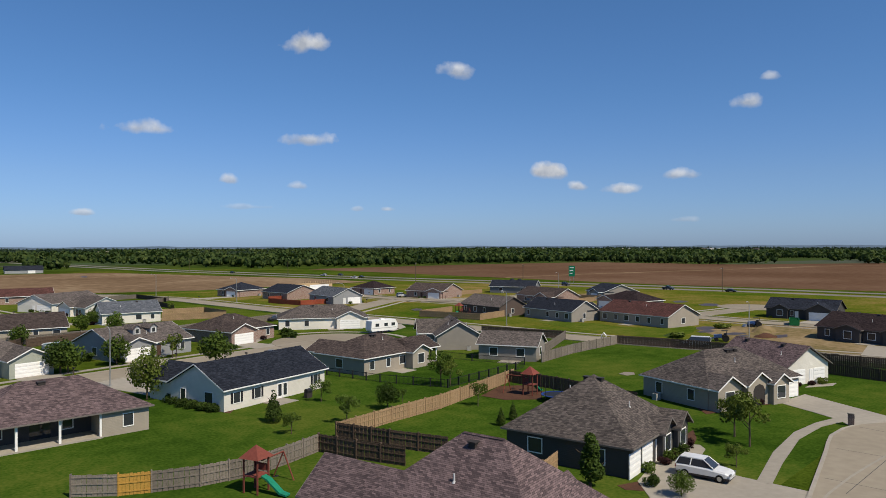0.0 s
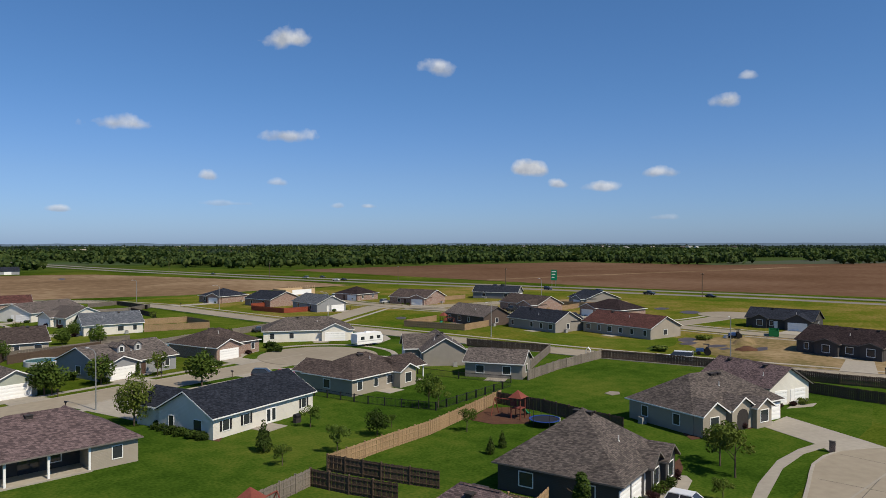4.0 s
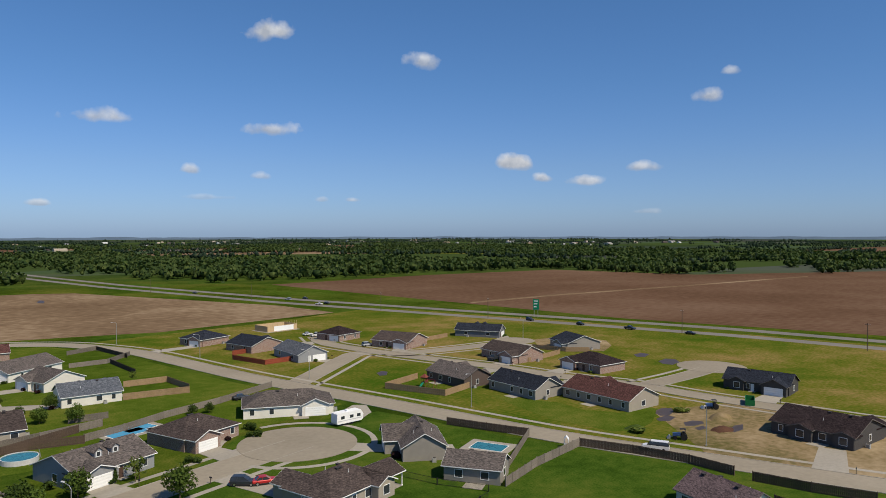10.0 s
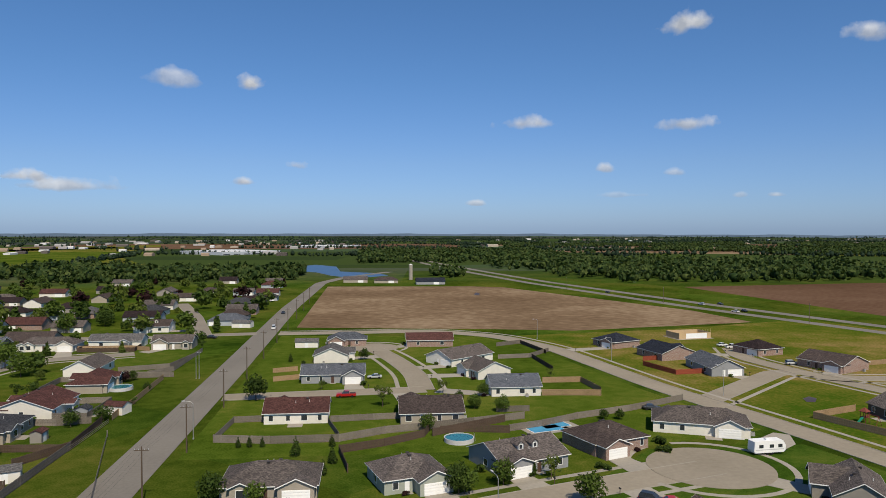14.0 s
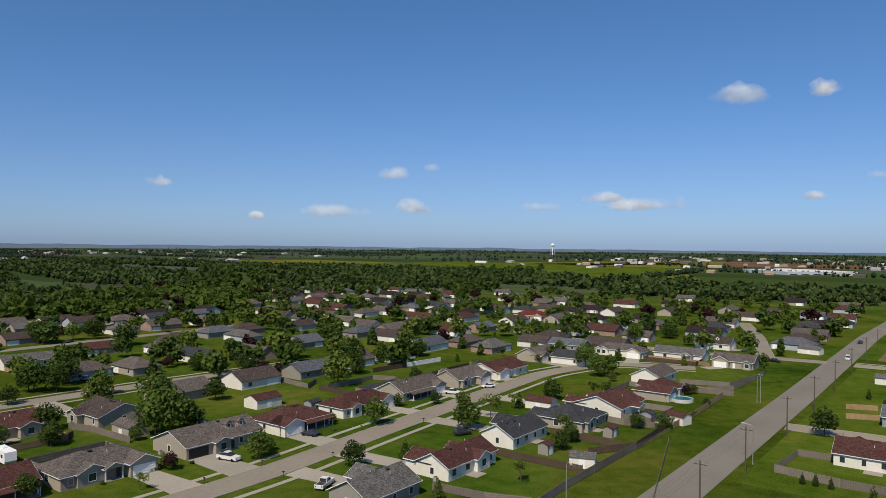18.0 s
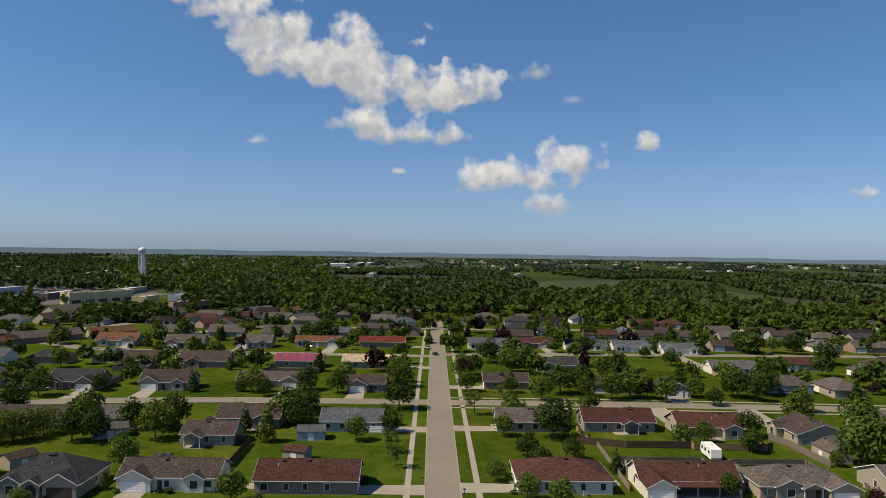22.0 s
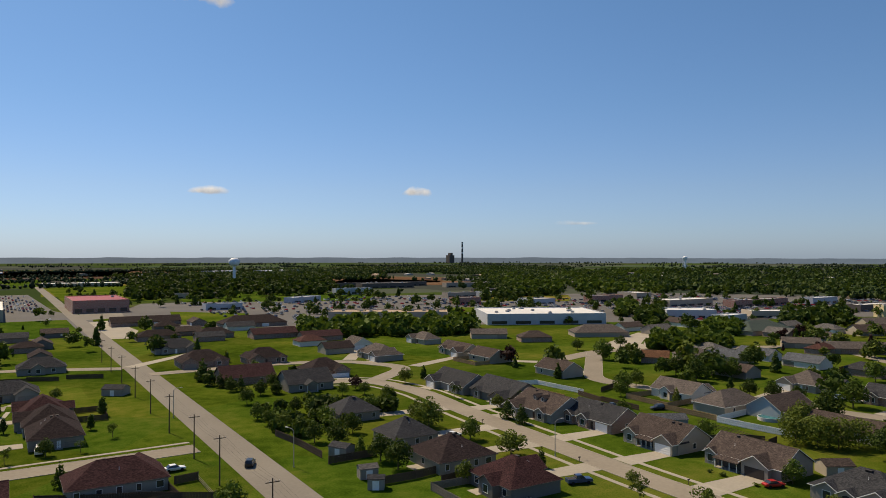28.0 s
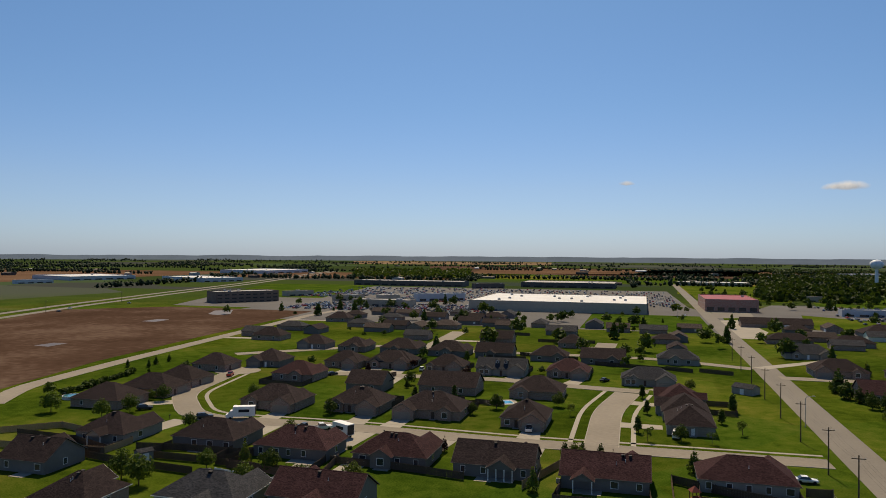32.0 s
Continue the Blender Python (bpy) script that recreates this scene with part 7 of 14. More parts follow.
# brown instead of grey walls, darkened to paint in the shade on them
house(-144.9, -193.4, 90, 22.0, 14.5, 'g', 'umber', 'slate', '-y', wings=(('-y', 4.3, 10.7, 3.0, 'g'), ('-y', -8.1, -4.3, 0.8, 'w')), near=0, slope=0.6)
fence([(-152.2, -204.4), (-160.4, -204.9), (-160.4, -181.9), (-152.2, -182.4)], FENCEN, 1.7, 'board')
drive(-135.0, -185.9, -126.9, -186.7)
# white walls drawn grey, with the front's shade put into the siding colour
house(-141.8, -216.8, 90, 22.0, 12.3, 'g', 'grey', 'slate', '-y', wings=(('-y', -10.7, -4.3, 2.2, 'g'), ('-y', 4.3, 8.1, 0.8, 'w'), ('+y', 1.5, 6.3, 1.8, 'w')), near=0, slope=0.6)
drive(-133.7, -224.3, -130.5, -223.7)
house(-90.8, -118.5, 90, 14.2, 12.5, 'h', 'umber', 'maroon', '+y', wings=(('+y', -6.8, -0.4, 2.2, 'g'), ('-y', -1.4, 3.4, 1.8, 'w')), door='d', slope=0.6)
ac_unit(-88.2, -110.5, 90)
fence([(-84.5, -125.6), (-75.3, -126.1), (-75.3, -110.9), (-84.5, -111.4)], FENCEG, 1.7, 'board')
drive(-98.9, -122.1, -115.4, -121.1)
mailbox(-115.0, -125.4, 177)
house(-89.5, -140.8, 0, 15.0, 14.5, 'h', 'tan', 'dkbrown', '-x', garage=('-x', -4.0, 4.9), door='d', slope=0.62)
ac_unit(-86.5, -149.0, 0)
drive(-96.7, -144.9, -116.7, -143.7)
mailbox(-116.3, -147.9, 177)
house(-89.4, -162.6, 0, 12.5, 11.8, 'h', 'grey', 'slate', '-x', garage=('-x', -2.7, 4.9), slope=0.62)
ac_unit(-86.9, -155.8, 0)
drive(-95.4, -165.3, -117.9, -164.0)
mailbox(-117.5, -168.2, 177)
house(-89.1, -194.8, 0, 12.5, 11.2, 'h', 'grey', 'slate', '-x', garage=('-x', -1.0, 4.9), door='d', slope=0.62)
drive(-95.0, -194.5, -119.8, -191.8)
house(-196.6, -164.3, 90, 16.7, 10.5, 'g', 'white', 'taupe', '+y', wings=(('+y', 1.6, 8.0, 2.2, 'g'), ('+y', -6.6, -2.8, 0.8, 'w'), ('-y', -3.1, 1.7, 1.8, 'w')), near=0, slope=0.6)
fence([(-191.5, -172.6), (-179.6, -173.1), (-179.6, -155.4), (-191.5, -155.9)], FENCEN, 1.7, 'board')
house(-193.2, -143.6, 0, 18.1, 11.5, 'h', 'tan', 'taupe', '-x', garage=('-x', -2.4, 4.9), near=0, slope=0.62)
drive(-202.0, -145.8, -205.1, -146.5)
house(-200.9, -130.7, 0, 16.9, 11.5, 'g', 'paleblue', 'brown', '-x', garage=('-x', -1.2, 4.9), near=0, door='d', slope=0.62)
drive(-209.0, -130.5, -211.0, -131.3)
house(-248.2, -150.7, 90, 13.4, 13.4, 'h', 'tan', 'taupe', '-y', wings=(('-y', -6.4, -0.0, 3.0, 'g'),), near=0, slope=0.6)
shed(-262.5, -146.0, 90, 2.9, 2.6, 'grey', 'slate')
fence([(-254.8, -157.4), (-264.8, -157.9), (-264.8, -143.5), (-254.8, -144.0)], FENCEB, 1.7, 'board')
drive(-238.8, -153.9, -212.4, -147.7)
house(-245.4, -119.3, 90, 16.7, 10.5, 'g', 'brick', 'slate', '-y', wings=(('-y', 1.6, 8.0, 2.2, 'g'), ('-y', -6.6, -2.8, 0.8, 'w'), ('-y', -7.5, -4.7, 1.2, 'w')), near=0, door='d', slope=0.6)
fence([(-250.5, -127.7), (-258.9, -128.2), (-258.9, -110.5), (-250.5, -111.0)], FENCEG, 1.7, 'board')
drive(-238.4, -114.5, -226.0, -113.4)
house(-246.3, -89.2, 90, 16.7, 10.5, 'g', 'tan', 'brown', '-y', wings=(('-y', -8.0, -1.6, 1.2, 'g'), ('-y', 2.8, 6.6, 0.8, 'w'), ('+y', -3.8, 0.2, 2.8, 'p')), near=0, door='d', slope=0.6)
shed(-258.4, -95.0, 90, 3.3, 3.1, 'tan', 'grey')
drive(-240.3, -94.0, -227.8, -93.0)
house(-251.2, -55.7, 90, 22.0, 8.5, 'g', 'tan', 'taupe', '-y', wings=(('-y', 4.3, 10.7, 3.0, 'g'),), near=0)
shed(-263.0, -63.4, 90, 3.0, 2.8, 'bluegrey', 'slate')
drive(-244.3, -48.2, -230.5, -48.4)
house(-293.5, -53.5, 90, 18.9, 8.5, 'g', 'grey', 'pink', '+y', wings=(('+y', -9.1, -2.7, 1.2, 'g'), ('+y', 3.4, 7.2, 0.8, 'w')), near=0)
fence([(-289.2, -62.9), (-277.6, -63.4), (-277.6, -43.5), (-289.2, -44.0)], FENCEG, 1.7, 'board')
drive(-298.6, -59.4, -323.3, -58.2)
house(-293.5, -24.9, 90, 22.0, 8.5, 'g', 'tan', 'tanmetal', '+x', garage=('+x', -1.0, 4.9), near=0, door='d')
drive(-292.4, -14.2, -292.4, -0.9)
house(-246.4, -22.0, 90, 12.5, 8.5, 'g', 'brick', 'brown', '-y', wings=(('-y', -6.0, 0.5, 2.2, 'g'), ('+y', -1.6, 3.2, 1.8, 'w')), near=0, door='d')
shed(-258.4, -17.6, 90, 4.1, 3.1, 'tan', 'redbrown')
fence([(-250.6, -28.2), (-260.3, -28.8), (-260.3, -15.2), (-250.6, -15.8)], FENCEN, 1.7, 'board')
drive(-240.2, -24.8, -230.1, -24.9)
house(-291.9, -91.1, 90, 19.5, 10.5, 'g', 'brick', 'brown', '+y', wings=(('+y', 3.0, 9.4, 3.0, 'g'), ('-y', -5.8, -1.0, 1.0, 'w'), ('+y', -8.8, -6.0, 1.2, 'w')), near=0, door='d', slope=0.6)
shed(-280.9, -97.9, 90, 3.3, 2.4, 'tan', 'grey')
drive(-298.8, -84.8, -324.6, -82.6)
house(-291.2, -115.9, 90, 12.5, 10.5, 'g', 'brick', 'brown', '+y', wings=(('+y', -0.5, 6.0, 2.2, 'g'), ('-y', 0.6, 5.4, 1.0, 'w')), near=0, door='d', slope=0.6)
fence([(-287.0, -122.2), (-277.4, -122.7), (-277.4, -109.2), (-287.0, -109.7)], FENCEG, 1.7, 'board')
drive(-297.4, -113.2, -327.1, -110.6)
house(-350.9, -151.4, 90, 19.1, 10.5, 'g', 'tan', 'orange', '-y', wings=(('-y', 2.9, 9.3, 1.2, 'g'), ('-y', -7.2, -3.4, 0.8, 'w'), ('+y', -5.8, -1.8, 2.8, 'p')), near=0, slope=0.6)
drive(-345.8, -145.3, -337.4, -146.0)
house(-345.8, -117.3, 90, 17.7, 10.5, 'g', 'brick', 'taupe', '-y', wings=(('-y', -8.5, -2.1, 1.2, 'g'), ('-y', 5.2, 8.0, 1.2, 'w')), near=0, door='d', slope=0.6)
drive(-340.6, -122.7, -335.4, -123.1)
house(-354.8, -55.5, 90, 22.0, 8.5, 'g', 'tan', 'orange', '-y', wings=(('-y', 4.3, 10.7, 2.2, 'g'), ('-y', -8.1, -4.3, 0.8, 'w'), ('-y', -9.9, -7.1, 1.2, 'w')), near=0)
drive(-348.7, -48.0, -330.1, -48.9)
house(-355.6, -24.3, 90, 22.0, 8.5, 'g', 'brick', 'red', '+x', garage=('+x', -1.0, 4.9), near=0, door='d')
drive(-354.6, -13.6, -354.6, -0.7)
house(-392.4, -81.5, 90, 20.1, 10.5, 'g', 'tan', 'taupe', '+y', wings=(('+y', -9.8, -3.4, 2.2, 'g'), ('-y', -2.4, 2.4, 1.0, 'w'), ('+y', 6.2, 9.0, 1.2, 'w')), near=0, door='d', slope=0.6)
drive(-398.5, -88.0, -433.9, -87.4)
house(-388.1, -138.9, 90, 18.0, 10.5, 'g', 'bluegrey', 'taupe', '+y', wings=(('+y', 2.3, 8.7, 2.2, 'g'), ('-y', -6.3, -2.3, 2.8, 'p')), near=0, slope=0.6)
drive(-394.3, -133.4, -434.6, -121.1)
house(-350.0, -85.5, 90, 16.6, 10.5, 'g', 'grey', 'taupe', '-y', wings=(('-y', -8.0, -1.6, 3.0, 'g'), ('-y', 2.7, 6.5, 0.8, 'w')), near=0, slope=0.6)
drive(-343.1, -90.3, -332.6, -91.2)
house(-391.6, -110.5, 90, 18.6, 10.5, 'g', 'bluegrey', 'taupe', '+y', wings=(('+y', -9.0, -2.6, 2.2, 'g'), ('+y', 3.3, 7.1, 0.8, 'w'), ('-y', -4.2, -0.2, 2.8, 'p'), ('+y', 5.6, 8.4, 1.2, 'w')), near=0, slope=0.6)
drive(-397.7, -116.3, -434.3, -115.7)
house(-158.1, -339.3, 90, 13.4, 10.5, 'g', 'white', 'taupe', '+x', garage=('+x', -1.9, 4.9), near=0, door='d', slope=0.6)
drive(-156.2, -332.9, -137.0, -303.1)
house(-151.7, -301.0, 90, 22.0, 12.8, 'h', 'grey', 'taupe', '-y', wings=(('-y', 4.3, 10.7, 1.2, 'g'), ('-y', -8.1, -4.3, 0.8, 'w'), ('+y', -5.6, -1.6, 2.8, 'p')), near=0, slope=0.6)
drive(-144.4, -293.5, -142.7, -292.8)
house(-190.6, -292.2, 90, 22.0, 10.5, 'g', 'tan', 'brown', '-y', wings=(('-y', 4.3, 10.7, 3.0, 'g'), ('-y', -8.1, -4.3, 0.8, 'w'), ('+y', -8.1, -3.3, 1.8, 'w')), near=0, door='d', slope=0.6)
drive(-183.3, -284.7, -153.4, -271.5)
house(-190.1, -267.4, 90, 16.7, 10.5, 'g', 'tan', 'brown', '+y', wings=(('+y', 1.6, 8.0, 2.2, 'g'), ('+y', -6.6, -2.8, 0.8, 'w')), near=0, door='d', slope=0.6)
fence([(-185.0, -275.8), (-176.7, -276.3), (-176.7, -258.6), (-185.0, -259.1)], FENCEN, 1.7, 'board')
drive(-197.1, -262.6, -206.9, -253.1)
house(-192.2, -221.6, 90, 16.7, 10.5, 'g', 'tan', 'brown', '+y', wings=(('+y', -8.0, -1.6, 3.0, 'g'), ('+y', 2.8, 6.6, 0.8, 'w')), near=0, slope=0.6)
drive(-200.0, -226.5, -205.6, -221.3)
house(-199.7, -341.1, 90, 16.7, 10.5, 'h', 'tan', 'taupe', '-y', wings=(('-y', -8.0, -1.6, 2.2, 'g'), ('+y', -6.9, -2.1, 1.0, 'w')), near=0, door='d', slope=0.6)
house(54.9, -158.0, 0, 17.4, 11.5, 'h', 'umber', 'maroon', '-y', wings=(('-y', -8.4, -2.0, 3.0, 'g'), ('-y', 3.0, 6.8, 0.8, 'w'), ('+y', -1.0, 3.8, 1.8, 'w'), ('-y', 5.1, 7.9, 1.2, 'w')), slope=0.62)
ac_unit(64.5, -155.3, 0)
drive(49.7, -165.1, 49.0, -178.7)
mailbox(53.2, -178.3, -93)
house(31.0, -157.1, 0, 17.4, 11.5, 'g', 'umber', 'dkbrown', '-y', wings=(('-y', -8.4, -2.0, 1.2, 'g'), ('-y', 3.0, 6.8, 0.8, 'w'), ('+y', -4.8, 0.6, 2.2, 'p')), slope=0.62)
ac_unit(21.4, -154.4, 0)
drive(25.8, -162.4, 26.3, -177.8)
mailbox(30.5, -177.1, -88)
house(7.4, -155.0, 0, 17.6, 11.5, 'g', 'umber', 'maroon', '-y', wings=(('-y', -8.5, -2.1, 3.0, 'g'), ('-y', 3.0, 6.8, 0.8, 'w'), ('+y', 2.2, 6.2, 2.8, 'p')), door='d', slope=0.62)
ac_unit(17.1, -152.6, 0)
fence([(-1.4, -149.2), (-1.9, -139.7), (16.7, -139.7), (16.2, -149.2)], FENCEB, 1.7, 'board')
drive(2.1, -163.1, 2.6, -178.6)
mailbox(6.8, -177.9, -88)
house(-20.5, -160.6, 0, 18.6, 11.5, 'h', 'grey', 'maroon', '-y', wings=(('-y', -9.0, -2.6, 2.2, 'g'),), slope=0.62)
ac_unit(-10.3, -157.9, 0)
fence([(-29.8, -154.8), (-30.3, -146.5), (-10.7, -146.5), (-11.2, -154.8)], FENCEB, 1.7, 'board')
drive(-26.3, -166.9, -25.9, -179.6)
mailbox(-21.7, -178.9, -88)
house(60.5, -206.9, 0, 19.9, 14.2, 'h', 'brick', 'dkbrown', '+y', wings=(('+y', 3.2, 9.6, 3.0, 'g'), ('+y', -7.5, -3.7, 0.8, 'w'), ('-y', 0.8, 5.6, 1.0, 'w')), door='d', slope=0.62)
fence([(50.5, -211.0), (50.0, -222.1), (70.9, -222.1), (70.4, -211.0)], FENCEB, 1.7, 'board')
drive(66.9, -197.2, 67.4, -187.3)
house(31.8, -204.0, 0, 12.5, 14.2, 'h', 'brick', 'dkbrown', '+y', wings=(('+y', -6.0, 0.5, 3.0, 'g'), ('-y', -0.0, 4.0, 2.8, 'p')), door='d', slope=0.62)
drive(29.0, -194.2, 28.7, -185.3)
house(-12.4, -209.8, 90, 16.0, 12.2, 'h', 'grey', 'dkbrown', '+x', garage=(('+x', -3.9, 2.6), ('+x', -0.4, 2.6), ('+x', 3.1, 2.6)), slope=0.66)
house(-12.0, -226.0, 90, 15.4, 12.8, 'h', 'grey', 'dkbrown', '-y', wings=(('-y', -6.6, -0.4, 1.8, 'g'),), near=0, slope=0.66)
drive(-5.4, -209.3, 6.0, -209.2)
house(-11.2, -242.2, 90, 15.6, 12.4, 'h', 'umber', 'maroon', '-y', wings=(('-y', -6.3, 0.1, 1.2, 'g'), ('+y', -2.1, 2.7, 1.8, 'w')), near=0, slope=0.66)
fence([(-17.3, -243.5), (-27.3, -244.0), (-27.3, -229.8), (-17.3, -230.3)], FENCEB, 1.7, 'board')
drive(-3.9, -240.0, 3.4, -241.2)
house(-2.0, -278.8, 0, 19.1, 11.2, 'h', 'grey', 'slate', '+y', wings=(('+y', -9.2, -2.8, 3.0, 'g'), ('+y', 3.4, 7.2, 0.8, 'w'), ('+y', 5.8, 8.6, 1.2, 'w')), near=0, door='d', slope=0.62)
fence([(-11.6, -281.6), (-12.1, -291.7), (8.0, -291.7), (7.5, -281.6)], FENCEB, 1.7, 'board')
drive(-8.1, -270.4, -4.2, -264.9)
house(-15.0, -336.0, 0, 17.4, 11.2, 'h', 'grey', 'slate', '-y', wings=(('-y', -8.4, -2.0, 1.2, 'g'), ('-y', 3.0, 6.8, 0.8, 'w'), ('+y', -1.1, 3.7, 1.0, 'w')), near=0, door='d', slope=0.62)
house(93.2, -238.5, 0, 13.1, 12.1, 'g', 'umber', 'dkbrown', '-y', wings=(('-y', -6.3, 0.1, 1.2, 'g'),), near=0, door='d', slope=0.62)
drive(90.2, -242.6, 92.2, -263.6)
house(64.6, -243.6, 0, 20.0, 13.5, 'g', 'brick', 'dkbrown', '-y', wings=(('-y', 3.3, 9.7, 3.0, 'g'), ('-y', -7.5, -3.7, 0.8, 'w')), near=0, door='d', slope=0.62)
drive(71.1, -249.7, 72.6, -265.4)
house(34.2, -244.3, 0, 17.4, 14.2, 'h', 'brick', 'dkbrown', '-y', wings=(('-y', 2.0, 8.4, 2.2, 'g'), ('-y', -6.8, -3.0, 0.8, 'w'), ('+y', 2.4, 7.2, 1.0, 'w')), near=0, door='d', slope=0.62)
drive(39.4, -250.2, 36.5, -263.9)
house(54.2, -284.8, 0, 19.5, 11.2, 'g', 'grey', 'slate', '+y', wings=(('+y', -9.5, -3.1, 1.2, 'g'), ('+y', 3.6, 7.4, 0.8, 'w'), ('-y', -3.9, 0.9, 1.0, 'w'), ('+y', 6.0, 8.8, 1.2, 'w')), dormers=2, near=0, door='d', slope=0.62)
fence([(44.5, -287.6), (44.0, -297.7), (64.5, -297.7), (64.0, -287.6)], FENCEB, 1.7, 'board')
drive(48.0, -278.2, 48.9, -274.0)
house(28.2, -288.5, 0, 16.2, 13.5, 'h', 'brick', 'maroon', '+y', wings=(('+y', -7.8, -1.4, 2.2, 'g'), ('+y', 2.6, 6.4, 0.8, 'w'), ('-y', 1.3, 5.3, 2.8, 'p')), near=0, door='d', slope=0.62)
fence([(20.1, -292.0), (19.6, -301.6), (36.8, -301.6), (36.3, -292.0)], FENCEB, 1.7, 'board')
drive(23.6, -279.9, 25.9, -269.0)
house(77.5, -286.3, 0, 15.6, 12.1, 'h', 'brick', 'dkbrown', '+y', wings=(('+y', -7.5, -1.1, 1.2, 'g'), ('-y', -2.9, 1.9, 1.0, 'w'), ('+y', 4.3, 7.1, 1.2, 'w')), near=0, door='d', slope=0.62)
fence([(69.7, -289.5), (69.2, -298.8), (85.8, -298.8), (85.3, -289.5)], FENCEB, 1.7, 'board')
drive(73.2, -279.4, 72.6, -272.7)
house(102.8, -289.0, 0, 19.1, 13.5, 'h', 'brick', 'dkbrown', '+y', wings=(('+y', -9.2, -2.8, 1.2, 'g'), ('+y', 3.4, 7.2, 0.8, 'w')), near=0, door='d', slope=0.62)
fence([(93.3, -292.5), (92.8, -302.1), (112.9, -302.1), (112.4, -292.5)], FENCEB, 1.7, 'board')
drive(96.8, -281.4, 95.8, -270.5)
house(113.1, -332.6, 0, 18.6, 13.5, 'h', 'umber', 'dkbrown', '-y', wings=(('-y', -9.0, -2.6, 3.0, 'g'), ('-y', 3.3, 7.1, 0.8, 'w'), ('+y', -0.9, 3.1, 2.8, 'p')), near=0, door='d', slope=0.62)
drive(107.3, -338.8, 106.5, -345.4)
house(88.5, -330.6, 0, 18.6, 13.5, 'h', 'umber', 'dkbrown', '-y', wings=(('-y', -9.0, -2.6, 3.0, 'g'), ('+y', -2.3, 2.5, 1.8, 'w'), ('-y', 5.6, 8.4, 1.2, 'w')), near=0, slope=0.62)
drive(82.7, -336.8, 82.0, -342.3)
house(66.3, -330.8, 0, 17.2, 12.1, 'g', 'umber', 'dkbrown', '-y', wings=(('-y', 1.9, 8.3, 2.2, 'g'), ('-y', -6.7, -2.9, 0.8, 'w'), ('+y', -0.9, 3.1, 2.8, 'p')), near=0, slope=0.62)
drive(71.4, -335.9, 71.6, -341.5)
house(40.8, -328.6, 0, 16.2, 12.1, 'h', 'umber', 'dkbrown', '-y', wings=(('-y', 1.4, 7.8, 3.0, 'g'), ('-y', -6.4, -2.6, 0.8, 'w'), ('+y', -6.5, -1.7, 1.0, 'w')), near=0, slope=0.62)
drive(45.4, -334.6, 45.7, -342.5)
house(16.9, -326.8, 0, 18.7, 12.1, 'g', 'umber', 'dkbrown', '-y', wings=(('-y', -9.0, -2.6, 3.0, 'g'), ('-y', 3.3, 7.1, 0.8, 'w'), ('+y', -6.4, -1.6, 1.8, 'w')), near=0, door='d', slope=0.62)
drive(11.1, -332.8, 11.1, -343.4)
house(35.4, -378.6, 0, 13.4, 12.1, 'h', 'brick', 'dkbrown', '-x', garage=('-x', -1.4, 4.9), near=0, door='d', slope=0.62)
drive(29.0, -378.5, 24.2, -378.4)
house(76.2, -385.6, 0, 17.5, 12.1, 'g', 'brick', 'dkbrown', '+x', garage=('+x', -1.4, 4.9), near=0, door='d', slope=0.62)
drive(84.6, -385.6, 102.1, -384.8)
house(-74.9, -373.1, 0, 20.9, 12.1, 'h', 'grey', 'slate', '+y', wings=(('+y', -10.2, -3.8, 2.2, 'g'), ('+y', 4.0, 7.8, 0.8, 'w'), ('-y', -1.8, 2.2, 2.8, 'p')), near=0, slope=0.62)
drive(-81.9, -365.1, -47.6, -331.5)
house(-75.5, -321.8, 0, 20.1, 13.5, 'h', 'brick', 'dkbrown', '+y', wings=(('+y', 3.4, 9.8, 2.2, 'g'), ('+y', -7.5, -3.7, 0.8, 'w'), ('-y', -6.7, -1.9, 1.8, 'w')), near=0, door='d', slope=0.62)
drive(-68.9, -313.2, -68.9, -312.0)
house(-101.6, -317.2, 0, 17.6, 12.1, 'h', 'brick', 'dkbrown', '+y', wings=(('+y', 2.1, 8.5, 3.0, 'g'), ('-y', 3.2, 7.2, 2.8, 'p'), ('+y', -7.9, -5.1, 1.2, 'w')), near=0, door='d', slope=0.62)
house(-79.5, -271.1, 0, 19.7, 12.1, 'g', 'brick', 'maroon', '-x', garage=('-x', -1.4, 4.9), near=0, door='d', slope=0.62)
drive(-89.1, -271.0, -97.8, -259.1)
house(-111.2, -271.5, 0, 16.7, 13.5, 'h', 'brick', 'dkbrown', '+y', wings=(('+y', -8.0, -1.6, 2.2, 'g'), ('+y', 2.8, 6.6, 0.8, 'w'), ('-y', -3.9, 0.1, 2.8, 'p')), near=0, door='d', slope=0.62)
fence([(-119.5, -275.0), (-120.0, -286.9), (-102.3, -286.9), (-102.8, -275.0)], FENCEB, 1.7, 'board')
drive(-116.0, -262.9, -114.1, -255.9)
house(-94.6, -248.0, 0, 16.7, 13.5, 'g', 'grey', 'slate', '-y', wings=(('-y', 1.6, 8.0, 1.2, 'g'), ('-y', -6.6, -2.8, 0.8, 'w'), ('+y', -1.4, 2.6, 2.8, 'p')), near=0, slope=0.62)
drive(-89.7, -252.3, -96.4, -254.8)
house(103.3, -158.7, 0, 16.9, 11.5, 'h', 'umber', 'dkbrown', '-y', wings=(('-y', -8.2, -1.8, 3.0, 'g'), ('-y', 4.8, 7.6, 1.2, 'w')), slope=0.62)
ac_unit(112.7, -156.0, 0)
fence([(94.9, -152.9), (94.4, -143.1), (112.3, -143.1), (111.8, -152.9)], FENCEB, 1.7, 'board')
